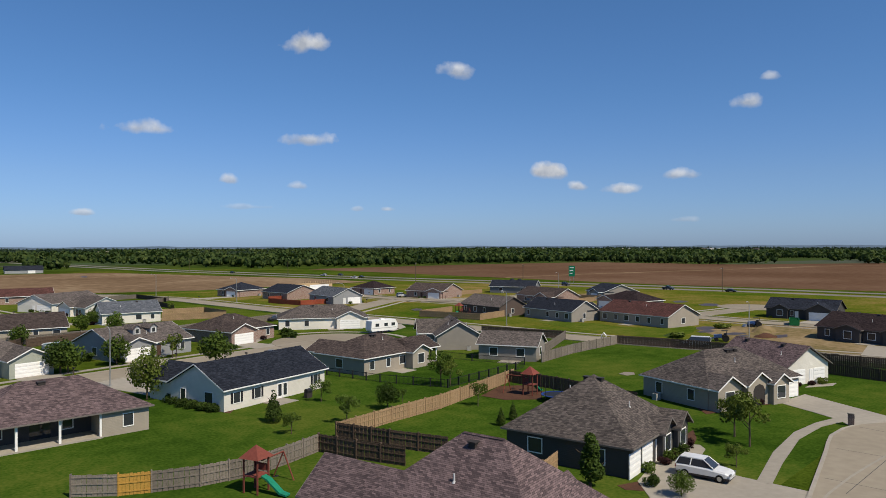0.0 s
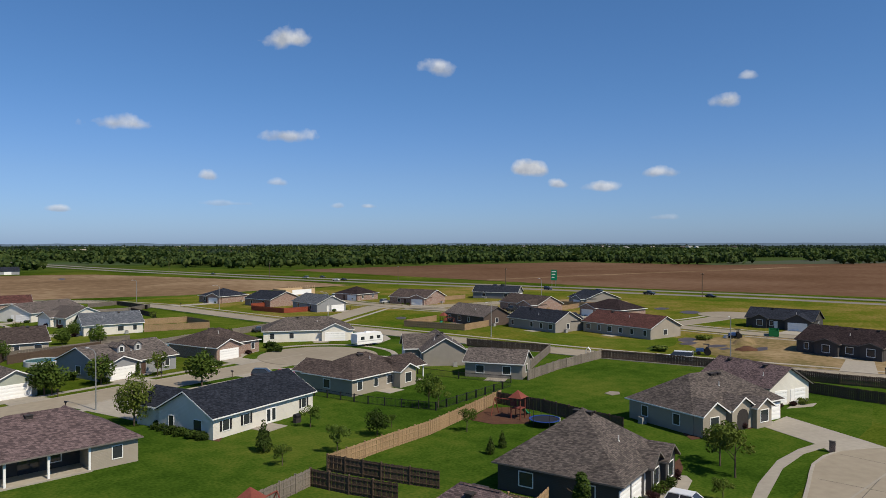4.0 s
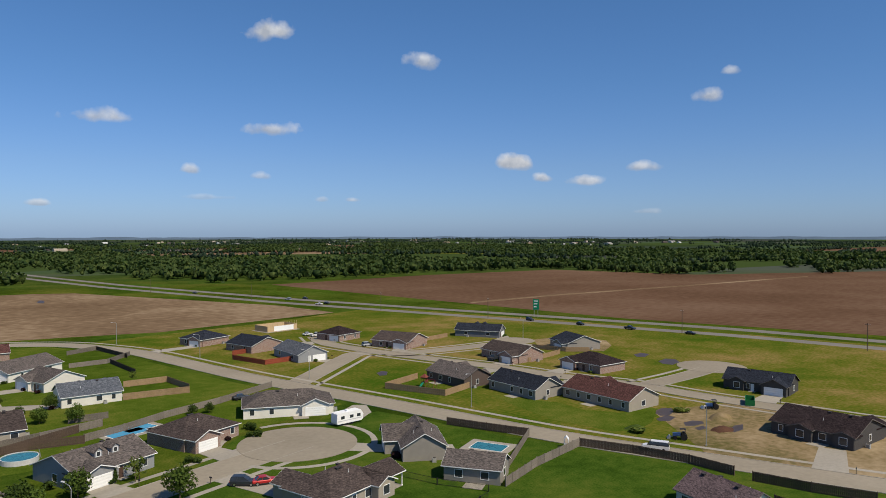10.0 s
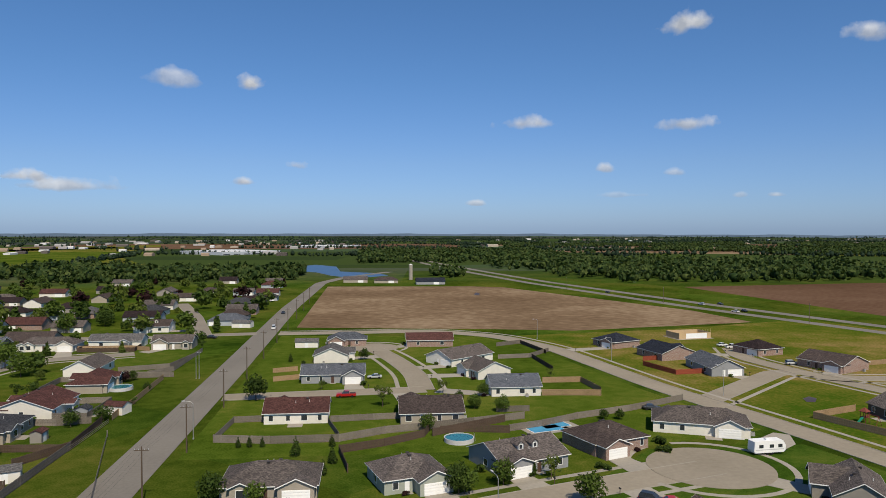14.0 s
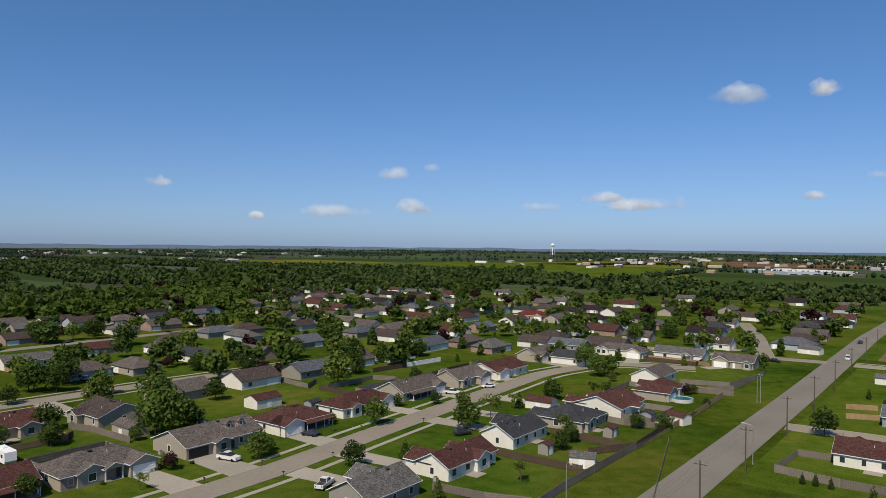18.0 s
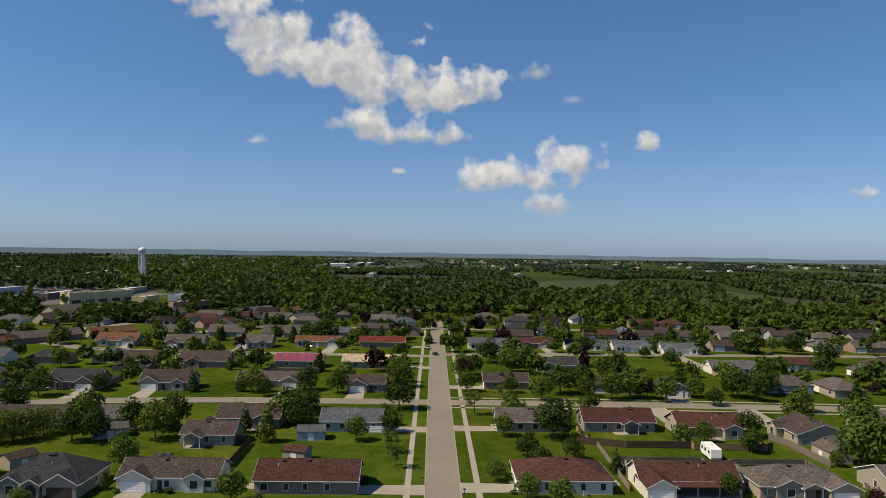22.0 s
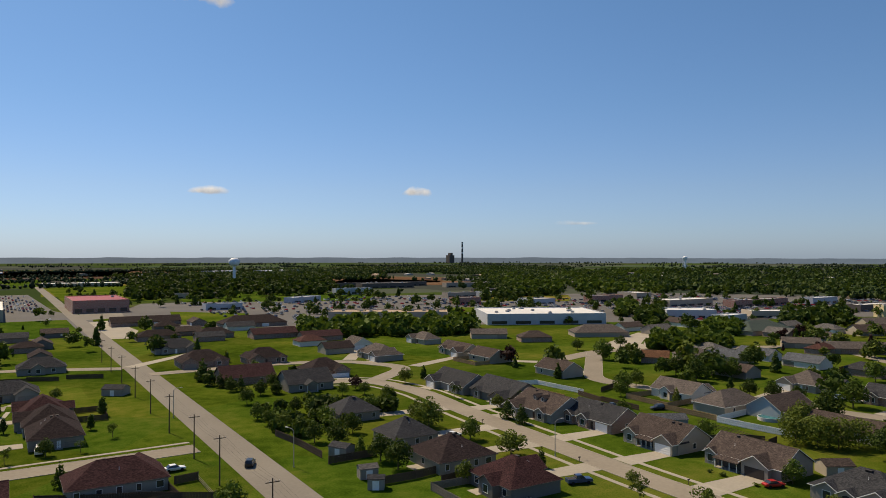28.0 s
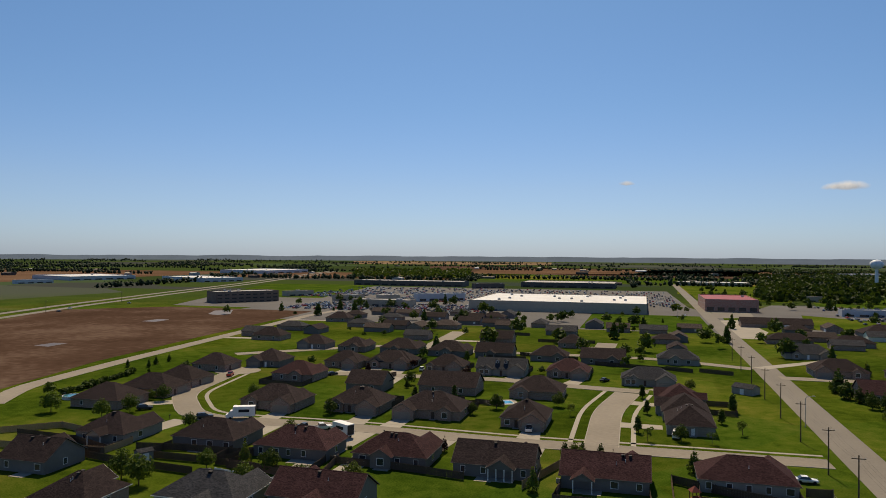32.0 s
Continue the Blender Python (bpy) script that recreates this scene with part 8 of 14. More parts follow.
drive(98.4, -166.0, 99.1, -179.1)
mailbox(103.2, -178.3, -87)
house(79.3, -157.4, 0, 18.6, 11.5, 'h', 'umber', 'maroon', '-y', wings=(('-y', -9.0, -2.6, 1.2, 'g'),), door='d', slope=0.62)
ac_unit(69.1, -154.4, 0)
fence([(70.0, -151.6), (69.5, -141.3), (89.1, -141.3), (88.6, -151.6)], FENCEB, 1.7, 'board')
drive(73.5, -161.9, 72.6, -179.9)
mailbox(76.8, -179.5, -93)
house(130.8, -156.2, 0, 14.1, 12.5, 'h', 'grey', 'dkbrown', '-y', wings=(('-y', -6.7, -0.3, 3.0, 'g'), ('+y', -2.7, 1.3, 2.8, 'p')), slope=0.62)
fence([(123.7, -149.9), (123.2, -141.7), (138.3, -141.7), (137.8, -149.9)], FENCEB, 1.7, 'board')
drive(127.2, -165.1, 126.3, -177.7)
house(129.6, -131.2, 0, 12.5, 11.5, 'g', 'umber', 'dkbrown', '-y', wings=(('-y', -0.5, 6.0, 3.0, 'g'),), door='d', slope=0.62)
ac_unit(136.7, -128.2, 0)
drive(132.3, -137.3, 126.5, -177.7)
mailbox(130.8, -177.7, -98)
house(102.4, -112.6, 0, 12.5, 11.5, 'h', 'brick', 'dkbrown', '-y', wings=(('-y', -0.5, 6.0, 3.0, 'g'),), door='d', slope=0.62)
ac_unit(95.3, -110.2, 0)
house(79.2, -120.4, 0, 16.9, 11.5, 'h', 'grey', 'slate', '-y', wings=(('-y', -8.2, -1.8, 2.2, 'g'), ('-y', 2.8, 6.6, 0.8, 'w'), ('+y', -3.9, 0.1, 2.8, 'p')), slope=0.62)
ac_unit(69.8, -118.0, 0)
drive(74.2, -127.7, 71.5, -179.9)
mailbox(75.7, -179.5, -93)
house(58.8, -126.5, 0, 17.5, 11.5, 'g', 'umber', 'maroon', '-y', wings=(('-y', 2.1, 8.5, 1.2, 'g'), ('-y', -6.8, -3.0, 0.8, 'w'), ('+y', -2.5, 1.5, 2.8, 'p')), slope=0.62)
ac_unit(68.4, -124.1, 0)
fence([(50.0, -120.8), (49.5, -110.6), (68.0, -110.6), (67.5, -120.8)], FENCEB, 1.7, 'board')
drive(64.0, -132.8, 61.6, -179.3)
mailbox(65.8, -179.0, -93)
house(161.8, -190.1, 0, 17.2, 14.2, 'h', 'brick', 'dkbrown', '-x', garage=('-x', -2.4, 4.9), near=0, door='d', slope=0.62)
drive(153.5, -191.0, 144.8, -198.0)
house(160.1, -209.6, 0, 18.3, 13.5, 'h', 'brick', 'dkbrown', '-x', garage=('-x', -1.9, 4.9), near=0, door='d', slope=0.62)
house(161.4, -227.2, 0, 16.1, 13.5, 'h', 'brick', 'dkbrown', '-x', garage=('-x', -1.9, 4.9), near=0, door='d', slope=0.62)
house(169.2, -260.2, 0, 15.3, 12.1, 'h', 'brick', 'dkbrown', '-x', garage=('-x', -1.4, 4.9), near=0, door='d', slope=0.62)
drive(161.9, -260.1, 160.2, -258.1)
house(110.4, -203.8, 0, 18.6, 13.5, 'h', 'brick', 'dkbrown', '+y', wings=(('+y', -9.0, -2.6, 3.0, 'g'), ('+y', 3.3, 7.1, 0.8, 'w'), ('-y', -5.5, -1.5, 2.8, 'p')), near=0, door='d', slope=0.62)
drive(104.6, -194.4, 104.2, -186.4)
house(126.5, -250.3, 0, 16.7, 13.5, 'h', 'brick', 'maroon', '-y', wings=(('-y', -8.0, -1.6, 1.2, 'g'), ('-y', 2.8, 6.6, 0.8, 'w'), ('+y', -4.2, 0.6, 1.0, 'w')), near=0, door='d', slope=0.62)
fence([(118.1, -243.6), (117.6, -234.9), (135.3, -234.9), (134.8, -243.6)], FENCEB, 1.7, 'board')
drive(121.6, -254.7, 122.4, -259.6)
house(84.0, -207.8, 0, 17.4, 13.5, 'h', 'brick', 'dkbrown', '+y', wings=(('+y', -8.4, -2.0, 3.0, 'g'), ('+y', 3.0, 6.8, 0.8, 'w')), door='d', slope=0.62)
fence([(75.3, -211.2), (74.8, -221.9), (93.2, -221.9), (92.7, -211.2)], FENCEB, 1.7, 'board')
drive(78.8, -198.4, 78.3, -187.8)
house(153.6, -277.4, 0, 14.4, 13.5, 'h', 'umber', 'dkbrown', '+y', wings=(('+y', 0.5, 6.9, 2.2, 'g'), ('-y', -4.1, 0.7, 1.0, 'w')), near=0, slope=0.62)
drive(157.3, -268.8, 157.8, -258.8)
house(160.1, -334.8, 0, 15.1, 12.1, 'h', 'umber', 'dkbrown', '+y', wings=(('+y', 0.9, 7.3, 1.2, 'g'),), near=0, slope=0.62)
drive(164.2, -327.9, 162.7, -326.0)
house(199.3, -359.3, 0, 17.7, 12.1, 'h', 'brick', 'dkbrown', '+x', garage=('+x', -1.4, 4.9), near=0, door='d', slope=0.62)
drive(207.9, -359.3, 226.7, -357.1)
house(136.9, -331.1, 0, 14.2, 12.1, 'h', 'brick', 'dkbrown', '-y', wings=(('-y', -6.8, -0.4, 3.0, 'g'), ('+y', -4.0, 0.8, 1.8, 'w')), near=0, door='d', slope=0.62)
drive(133.3, -336.9, 136.6, -340.8)
house(206.0, -469.3, 0, 16.8, 12.1, 'h', 'brick', 'dkbrown', '+x', garage=('+x', -1.4, 4.9), near=0, door='d', slope=0.62)
drive(214.1, -469.2, 239.4, -466.3)
house(101.6, -290.6, 0, 18.2, 12.1, 'h', 'brick', 'dkbrown', '+y', wings=(('+y', 2.4, 8.8, 2.2, 'g'), ('+y', -7.0, -3.2, 0.8, 'w'), ('-y', -5.6, -1.6, 2.8, 'p'), ('+y', -8.2, -5.4, 1.2, 'w')), near=0, door='d', slope=0.62)
fence([(92.5, -293.9), (92.0, -303.7), (111.2, -303.7), (110.7, -293.9)], FENCEB, 1.7, 'board')
drive(107.2, -282.8, 105.5, -269.6)
house(121.5, -284.1, 0, 15.4, 12.1, 'h', 'brick', 'dkbrown', '+y', wings=(('+y', -7.4, -1.0, 3.0, 'g'),), near=0, door='d', slope=0.62)
drive(117.3, -275.3, 116.2, -267.9)
house(29.7, 37.3, 109, 14.0, 10.8, 'h', 'charcoal', 'purple', '-y', wings=(('+x', 0.3, 5.2, 4.6, 'w'), ('-y', -4.4, -1.6, 0.5, 'w'), ('-y', -1.2, 1.8, 0.2, 'w')), near=2, slope=0.84)


# ---------------------------------------------------------------- trees
def blob_template(seed, sub=1):
    bm = bmesh.new()
    bmesh.ops.create_icosphere(bm, subdivisions=sub, radius=1.0)
    rng = random.Random(seed)
    for v in bm.verts:
        k = 1 + rng.uniform(-0.42, 0.38)
        v.co = v.co * k
    bm.verts.ensure_lookup_table()
    vv = np.array([v.co[:] for v in bm.verts])
    ff = np.array([[v.index for v in f.verts] for f in bm.faces])
    bm.free()
    return vv, ff


def clump_template(seed, n=15):
    """One crown of unit size: a rough core and leafy clumps that stand off it."""
    rng = np.random.default_rng(seed)
    v, f = blob_template(seed)
    V, F = [v * 0.78], [f]
    k = len(v)
    for i in range(n):
        d = rng.normal(size=3)
        d[2] = abs(d[2]) * 1.1 - 0.25
        d /= np.linalg.norm(d)
        w = d + rng.normal(0, 0.5, 3)
        w /= np.linalg.norm(w)
        a = np.cross(w, rng.normal(size=3))
        a /= np.linalg.norm(a)
        b = np.cross(w, a)
        c, q = d * rng.uniform(0.8, 1.08), rng.uniform(0.28, 0.48)
        V.append(np.array([c - a * q - b * q * 0.7 - w * q * 0.3, c + a * q - b * q * 0.8, c + a * q * 1.1 + b * q * 0.7 - w * q * 0.3, c - a * q * 0.8 + b * q]))
        F.append(np.array([(k, k + 1, k + 2), (k, k + 2, k + 3)]))
        k += 4
    return np.concatenate(V), np.concatenate(F)


def woods(name, polys, count, seed, material, label, hmin=7, hmax=14, clumps=11):
    """A stand of many uneven crowns, joined into one mesh."""
    rng = np.random.default_rng(seed)
    temps = [clump_template(k, clumps) for k in range(9)]
    V, F, k0 = [], [], 0
    area = [abs((p[2] - p[0]) * (p[3] - p[1])) for p in polys]
    for p, a in zip(polys, area):
        for i in range(int(count * a / sum(area))):
            x, y = rng.uniform(p[0], p[2]), rng.uniform(p[1], p[3])
            if noise.noise(Vector((x * 0.003, y * 0.007, seed))) < p[4]:
                continue
            h = rng.uniform(hmin, hmax)
            v, f = temps[int(rng.integers(9))]
            r, t = h * rng.uniform(0.34, 0.5), rng.uniform(0, 6.28)
            m = np.array([[math.cos(t), -math.sin(t), 0], [math.sin(t), math.cos(t), 0], [0, 0, 1]])
            V.append((v * [r, r * rng.uniform(0.85, 1.15), h * 0.5]) @ m.T + [x, y, h * 0.47])
            F.append(f + k0)
            k0 += len(v)
    return tagged(new(name, raw_mesh(name, np.concatenate(V), np.concatenate(F), material)), label, "woods", "", "stuff")


def grove(quad, count, seed, hmin=7, hmax=13):
    """A clump or belt of leafy trees inside four corners, joined: leaf clumps over several lobes."""
    rng = np.random.default_rng(seed)
    a, b, c, d = (np.array(q, float) for q in quad)
    V, F, k = [], [], 0
    for i in range(count):
        u, w = rng.random(2)
        p = (a * (1 - u) + b * u) * (1 - w) + (d * (1 - u) + c * u) * w
        var = int(rng.integers(3))
        v, f = shared(("grove_leaves", var), lambda: tuple(np.array(q) for q in leaf_cloud(var * 7 + 3, crown_lobes("round", var), 56, 0.134)))
        h, t, wd = rng.uniform(hmin, hmax), rng.uniform(0, 6.28), rng.uniform(1.0, 1.35)
        m = np.array([[math.cos(t), -math.sin(t), 0], [math.sin(t), math.cos(t), 0], [0, 0, 1]])
        V.append((v * [h * wd, h * wd, h]) @ m.T + [p[0], p[1], -0.15 * h])
        F.append(f + k)
        k += len(v)
    me = raw_mesh("tree_belt", np.concatenate(V), np.concatenate(F), LEAF[seed % 2])
    return tagged(new("tree_belt", me), "dense belt of dark green leafy trees", "trees", "", "stuff")


woods("woods", [(-20, 1000, 330, 1500, -0.1), (225, 616, 680, 720, -1), (190, 690, 660, 820, -0.5), (150, 800, 640, 1000, -0.25), (62, 700, 102, 800, -1), (640, 430, 760, 700, -0.3), (760, 350, 1500, 900, 0.02), (760, 900, 1500, 1500, 0.05), (330, 1350, 1500, 2200, 0.08)], 15000, 3, WOODS, "dense broad-leaved woods beyond the fields", 6, 12)
woods("woods", [(-1500, -200, -640, 900, 0.0), (-640, 250, -470, 700, -0.15), (-640, -60, -500, 250, 0.0), (-1300, 650, -280, 950, -0.1), (-280, 620, -70, 800, -0.1)], 17000, 5, WOODS, "dense dark-green woods behind the houses", 5, 12.5)
woods("woods", [(-1600, -900, -780, -200, -0.1), (-1300, -1500, -560, -850, 0.0), (-560, -1500, -240, -1260, 0.0), (-1700, -2300, -340, -1500, 0.0)], 13000, 7, WOODS, "broad-leaved woods round the town", 5, 13)
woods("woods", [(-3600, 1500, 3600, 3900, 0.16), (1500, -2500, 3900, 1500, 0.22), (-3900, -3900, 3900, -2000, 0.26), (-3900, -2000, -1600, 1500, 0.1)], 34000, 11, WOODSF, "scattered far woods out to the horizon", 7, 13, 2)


def tree_lines(count, seed):
    """Field hedges and windbreaks on the plain beyond the town: single rows of trees, most of them running east and west."""
    rng = np.random.default_rng(seed)
    temps = [clump_template(k + 20, 4) for k in range(5)]
    V, F, k0 = [], [], 0
    for i in range(count):
        r, az = rng.uniform(1150, 3700), rng.uniform(0, 6.283)
        x, y, n = r * math.cos(az), r * math.sin(az), int(rng.integers(14, 60))
        along = (1.0, 0.05) if rng.random() < 0.75 else (-0.05, 1.0)
        if -1500 < x < -500 and y > -1500:
            continue
        for j in range(n):
            h = rng.uniform(5, 11)
            v, f = temps[int(rng.integers(5))]
            V.append(v * [h * 0.5, h * 0.5, h * 0.5] + [x + (j - n / 2) * 8 * along[0] + rng.normal(0, 2), y + (j - n / 2) * 8 * along[1] + rng.normal(0, 2), h * 0.42])
            F.append(f + k0)
            k0 += len(v)
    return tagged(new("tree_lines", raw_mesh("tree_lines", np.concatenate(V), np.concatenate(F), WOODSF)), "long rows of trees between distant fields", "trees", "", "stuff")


tree_lines(330, 4)


def far_house(x, y, ang, L, W, roof, wall, sh):
    """A plain house of the far blocks."""
    h = thing("house", pose(x, y, 0, 0, 0, ang), f"{WALL_WORDS[wall]} bungalow with a {ROOF_WORDS[sh]} roof among trees", "house", "houses of the far blocks")
    hl, hw, o, t = L / 2, W / 2, 0.4, 0.16
    ze, sl = 2.75, 0.5
    zr = ze + sl * (hw + o)
    top = ze + sl * o - t
    b = Build()
    if roof == "g":
        b.prism([(-hw, 0), (hw, 0), (hw, top), (0, zr - t), (-hw, top)], -hl, hl)
    else:
        b.box(-hl, hl, -hw, hw, 0, top)
    put("wall", b.done("wall", wall_mat(wall)), h)
    b = Build()
    if roof == "g":
        gable_roof(b, -hl - o, hl + o, hw + o, ze, zr, t)
    else:
        hip_roof(b, hl + o, hw + o, ze, zr, t)
    put("roof", b.done("roof", roof_mat(sh)), h)
    k = int(abs(x) + abs(y)) % 2
    s = 1 if k else -1
    put("garage_door", garage_mesh(4.9, y < -120), h, pose(s * (hl - 3.2), -hw, 0.03, 0, 0, 180))
    for u in (-0.3, 0.12) if math.hypot(x, y) < 330 else ():
        for q in ((1,) if u > 0 else (-1,)):
            put("window", window_mesh(1.4, 1.3), h, pose(-s * abs(u) * L if u < 0 else s * u * L * 0.4, q * hw, 0.85, 0, 0, 0 if q > 0 else 180))
    return h


def far_rows(rows, label):
    """The houses of the farthest blocks, joined: walls, roofs and garage doors."""
    mats, V, F, M = [], [], [], []

    def take(b, m, at):
        if m not in mats:
            mats.append(m)
        k = len(V)
        V.extend(tuple(at @ Vector(v)) for v in b.v)
        F.extend(tuple(i + k for i in f) for f in b.f)
        M.extend([mats.index(m)] * len(b.f))
    for x, y, ang, L, W, roof, wall, sh in rows:
        hl, hw, o, t, at = L / 2, W / 2, 0.4, 0.16, pose(x, y, 0, 0, 0, ang)
        zr = 2.75 + 0.5 * (hw + o)
        if roof == "g":
            take(Build().prism([(-hw, 0), (hw, 0), (hw, 2.79), (0, zr - t), (-hw, 2.79)], -hl, hl), wall_mat(wall), at)
            take(gable_roof(Build(), -hl - o, hl + o, hw + o, 2.75, zr, t), roof_mat(sh), at)
        else:
            take(Build().box(-hl, hl, -hw, hw, 0, 2.79), wall_mat(wall), at)
            take(hip_roof(Build(), hl + o, hw + o, 2.75, zr, t), roof_mat(sh), at)
        take(Build().box(hl * 0.2, hl * 0.2 + 4.8, -hw - 0.05, -hw + 0.05, 0, 2.2).box(-hl * 0.6, -hl * 0.6 + 1.4, hw - 0.05, hw + 0.06, 0.9, 2.1), DOORW, at)
    me = mesh("far_houses", V, F, mats)
    me.polygons.foreach_set("material_index", M)
    tagged(new("far_houses", me), label, "houses", "", "stuff")


def far_town(boxes, seed):
    """Sheds, halls and houses of the town on the horizon, a few pixels each, joined."""
    rng = random.Random(seed)
    mats = [WHITER, GREYR, GREYR, TANW, DARKW, roof_mat("taupe"), BROWNR]
    V, F, M = [], [], []
    for x0, y0, x1, y1, n in boxes:
        for _ in range(n):
            x, y, l, w, h = rng.uniform(x0, x1), rng.uniform(y0, y1), rng.choice((5, 7, 9, 15)), rng.choice((5, 6, 9)), rng.uniform(4, 7)
            b = Build().prism([(-w, 0), (w, 0), (w, h * 0.7), (0, h), (-w, h * 0.7)], -l, l)
            at = pose(x, y, 0, 0, 0, rng.choice((0, 90, 10)))
            k = len(V)
            V.extend(tuple(at @ Vector(v)) for v in b.v)
            F.extend(tuple(i + k for i in f) for f in b.f)
            M.extend([rng.randrange(7)] * len(b.f))
    me = mesh("far_town", V, F, mats)
    me.polygons.foreach_set("material_index", M)
    tagged(new("far_town", me), "pale roofs of the far town among trees", "buildings", "", "stuff")


# ---------------------------------------------------------------- the far blocks
far_house(-196, 126, 92, 17.0, 10.5, 'g', 'tan', 'taupe')
far_house(-194, -80, 90, 15.6, 9.8, 'g', 'tan', 'grey')
far_house(-193, -106, 90, 18.8, 9.9, 'g', 'brick', 'brown')
far_house(-196, 153, 90, 15.9, 11.0, 'g', 'white', 'brown')
far_house(-248, 62, 90, 14.4, 10.2, 'g', 'brick', 'brown')
far_house(-194, 177, 90, 17.0, 10.1, 'g', 'grey', 'bluegrey')
far_house(-252, 125, 90, 14.9, 10.6, 'h', 'paleblue', 'taupe')
far_house(-197, 202, 90, 14.2, 11.2, 'g', 'paleblue', 'taupe')
far_house(-247, 141, 0, 15.6, 10.7, 'h', 'tan', 'taupe')
far_house(-195, 224, 90, 16.6, 11.2, 'h', 'paleblue', 'dkbrown')
far_house(-251, 170, 0, 17.4, 9.3, 'g', 'white', 'slate')
far_house(-240, 189, 0, 16.3, 10.0, 'g', 'tan', 'taupe')
far_house(-251, -182, 90, 14.5, 9.3, 'g', 'grey', 'brown')
far_house(-176, 269, 90, 16.2, 11.2, 'h', 'brick', 'grey')
far_house(-201, 254, 90, 17.8, 11.2, 'g', 'white', 'bluegrey')
far_house(-301, -132, 90, 14.1, 10.3, 'h', 'white', 'bluegrey')
far_house(-281, 173, 0, 14.6, 10.4, 'h', 'brick', 'taupe')
far_house(-296, -155, 90, 15.6, 9.9, 'h', 'brick', 'slate')
far_house(-249, 224, 90, 14.0, 11.5, 'g', 'grey', 'bluegrey')
far_house(-194, 275, 90, 15.8, 10.0, 'h', 'brick', 'taupe')
far_house(-299, 155, 90, 18.0, 9.2, 'g', 'tan', 'redbrown')
far_house(-138, 308, 0, 18.7, 11.4, 'g', 'tan', 'brown')
far_house(-252, -225, 129, 11.7, 10.0, 'g', 'brick', 'orange')
far_house(-168, 295, 0, 14.5, 10.0, 'g', 'white', 'brown')
far_house(-297, -181, 90, 16.9, 10.1, 'g', 'white', 'bluegrey')
far_house(-272, -220, 150, 16.0, 11.0, 'h', 'tan', 'taupe')
far_house(-283, -208, 90, 14.8, 10.6, 'g', 'tan', 'bluegrey')
far_house(-233, 266, 0, 17.8, 10.0, 'g', 'white', 'brown')
far_house(-299, 190, 90, 14.5, 10.9, 'h', 'paleblue', 'brown')
far_house(-170, 314, 0, 16.2, 11.5, 'h', 'tan', 'brown')
far_house(-142, -330, 0, 14.7, 10.9, 'g', 'tan', 'dkbrown')
far_house(-287, 219, 0, 18.8, 9.3, 'h', 'paleblue', 'grey')
far_house(-301, -207, 90, 17.4, 10.0, 'g', 'paleblue', 'bluegrey')
far_house(-255, 268, 90, 17.3, 10.5, 'h', 'grey', 'bluegrey')
far_house(-16, -371, 90, 15.3, 9.2, 'g', 'umber', 'dkbrown')
far_house(-71, 367, 0, 18.3, 11.3, 'h', 'paleblue', 'bluegrey')
far_house(-139, 348, 0, 14.1, 9.6, 'g', 'tan', 'taupe')
far_house(-296, -231, 90, 16.5, 10.6, 'h', 'paleblue', 'grey')
far_house(-225, 304, 0, 18.9, 11.5, 'g', 'white', 'redbrown')
far_house(-309, 220, 90, 17.7, 9.9, 'h', 'grey', 'bluegrey')
far_house(-251, 287, 90, 16.0, 11.5, 'g', 'brick', 'taupe')
far_house(-355, 145, 90, 14.0, 10.0, 'g', 'brick', 'brown')
far_house(-307, 235, 90, 17.6, 11.2, 'h', 'brick', 'brown')
far_house(-176, 348, 0, 14.0, 10.9, 'g', 'paleblue', 'slate')
far_house(-388, 47, 90, 14.6, 10.9, 'g', 'grey', 'brown')
far_house(-142, -365, 0, 15.0, 10.7, 'h', 'white', 'redbrown')
far_house(-220, 326, 90, 14.7, 9.9, 'g', 'brick', 'bluegrey')
far_house(-163, 359, 0, 17.3, 11.3, 'g', 'brick', 'redbrown')
far_house(-72, 388, 0, 15.1, 10.2, 'h', 'tan', 'brown')
far_house(-394, -54, 90, 18.4, 9.8, 'g', 'grey', 'bluegrey')
far_house(-344, -202, 0, 14.4, 9.2, 'h', 'brick', 'redbrown')
far_house(-274, 292, 0, 15.4, 9.6, 'g', 'white', 'taupe')
far_house(-300, 266, 90, 15.6, 9.6, 'g', 'paleblue', 'brown')
far_house(-117, 384, 0, 18.4, 10.1, 'g', 'paleblue', 'dkbrown')
far_house(-257, 311, 90, 15.4, 11.4, 'h', 'grey', 'slate')
far_house(122, -386, 0, 14.3, 9.6, 'g', 'brick', 'slate')
far_house(-256, -316, 155, 17.5, 12.0, 'h', 'brick', 'brown')
far_house(-397, 93, 90, 18.4, 9.3, 'g', 'grey', 'redbrown')
far_house(-358, 196, 90, 14.0, 11.4, 'h', 'white', 'grey')
far_house(-408, -12, 0, 16.1, 10.1, 'g', 'brick', 'brown')
far_house(-361, -193, 139, 31.9, 11.0, 'g', 'brick', 'taupe')
far_house(-394, 117, 90, 17.8, 10.7, 'h', 'white', 'brown')
far_house(-12, -411, 0, 14.3, 9.3, 'h', 'brick', 'dkbrown')
far_house(-155, -383, -180, 23.2, 11.0, 'g', 'brick', 'maroon')
far_house(-392, 142, 90, 17.4, 11.0, 'g', 'grey', 'brown')
far_house(-416, -34, 90, 17.7, 9.6, 'g', 'tan', 'brown')
far_house(-356, 218, 90, 18.3, 10.6, 'g', 'brick', 'taupe')
far_house(-72, 412, 0, 16.5, 10.6, 'g', 'brick', 'taupe')
far_house(-383, -170, 129, 22.8, 10.0, 'g', 'tan', 'orange')
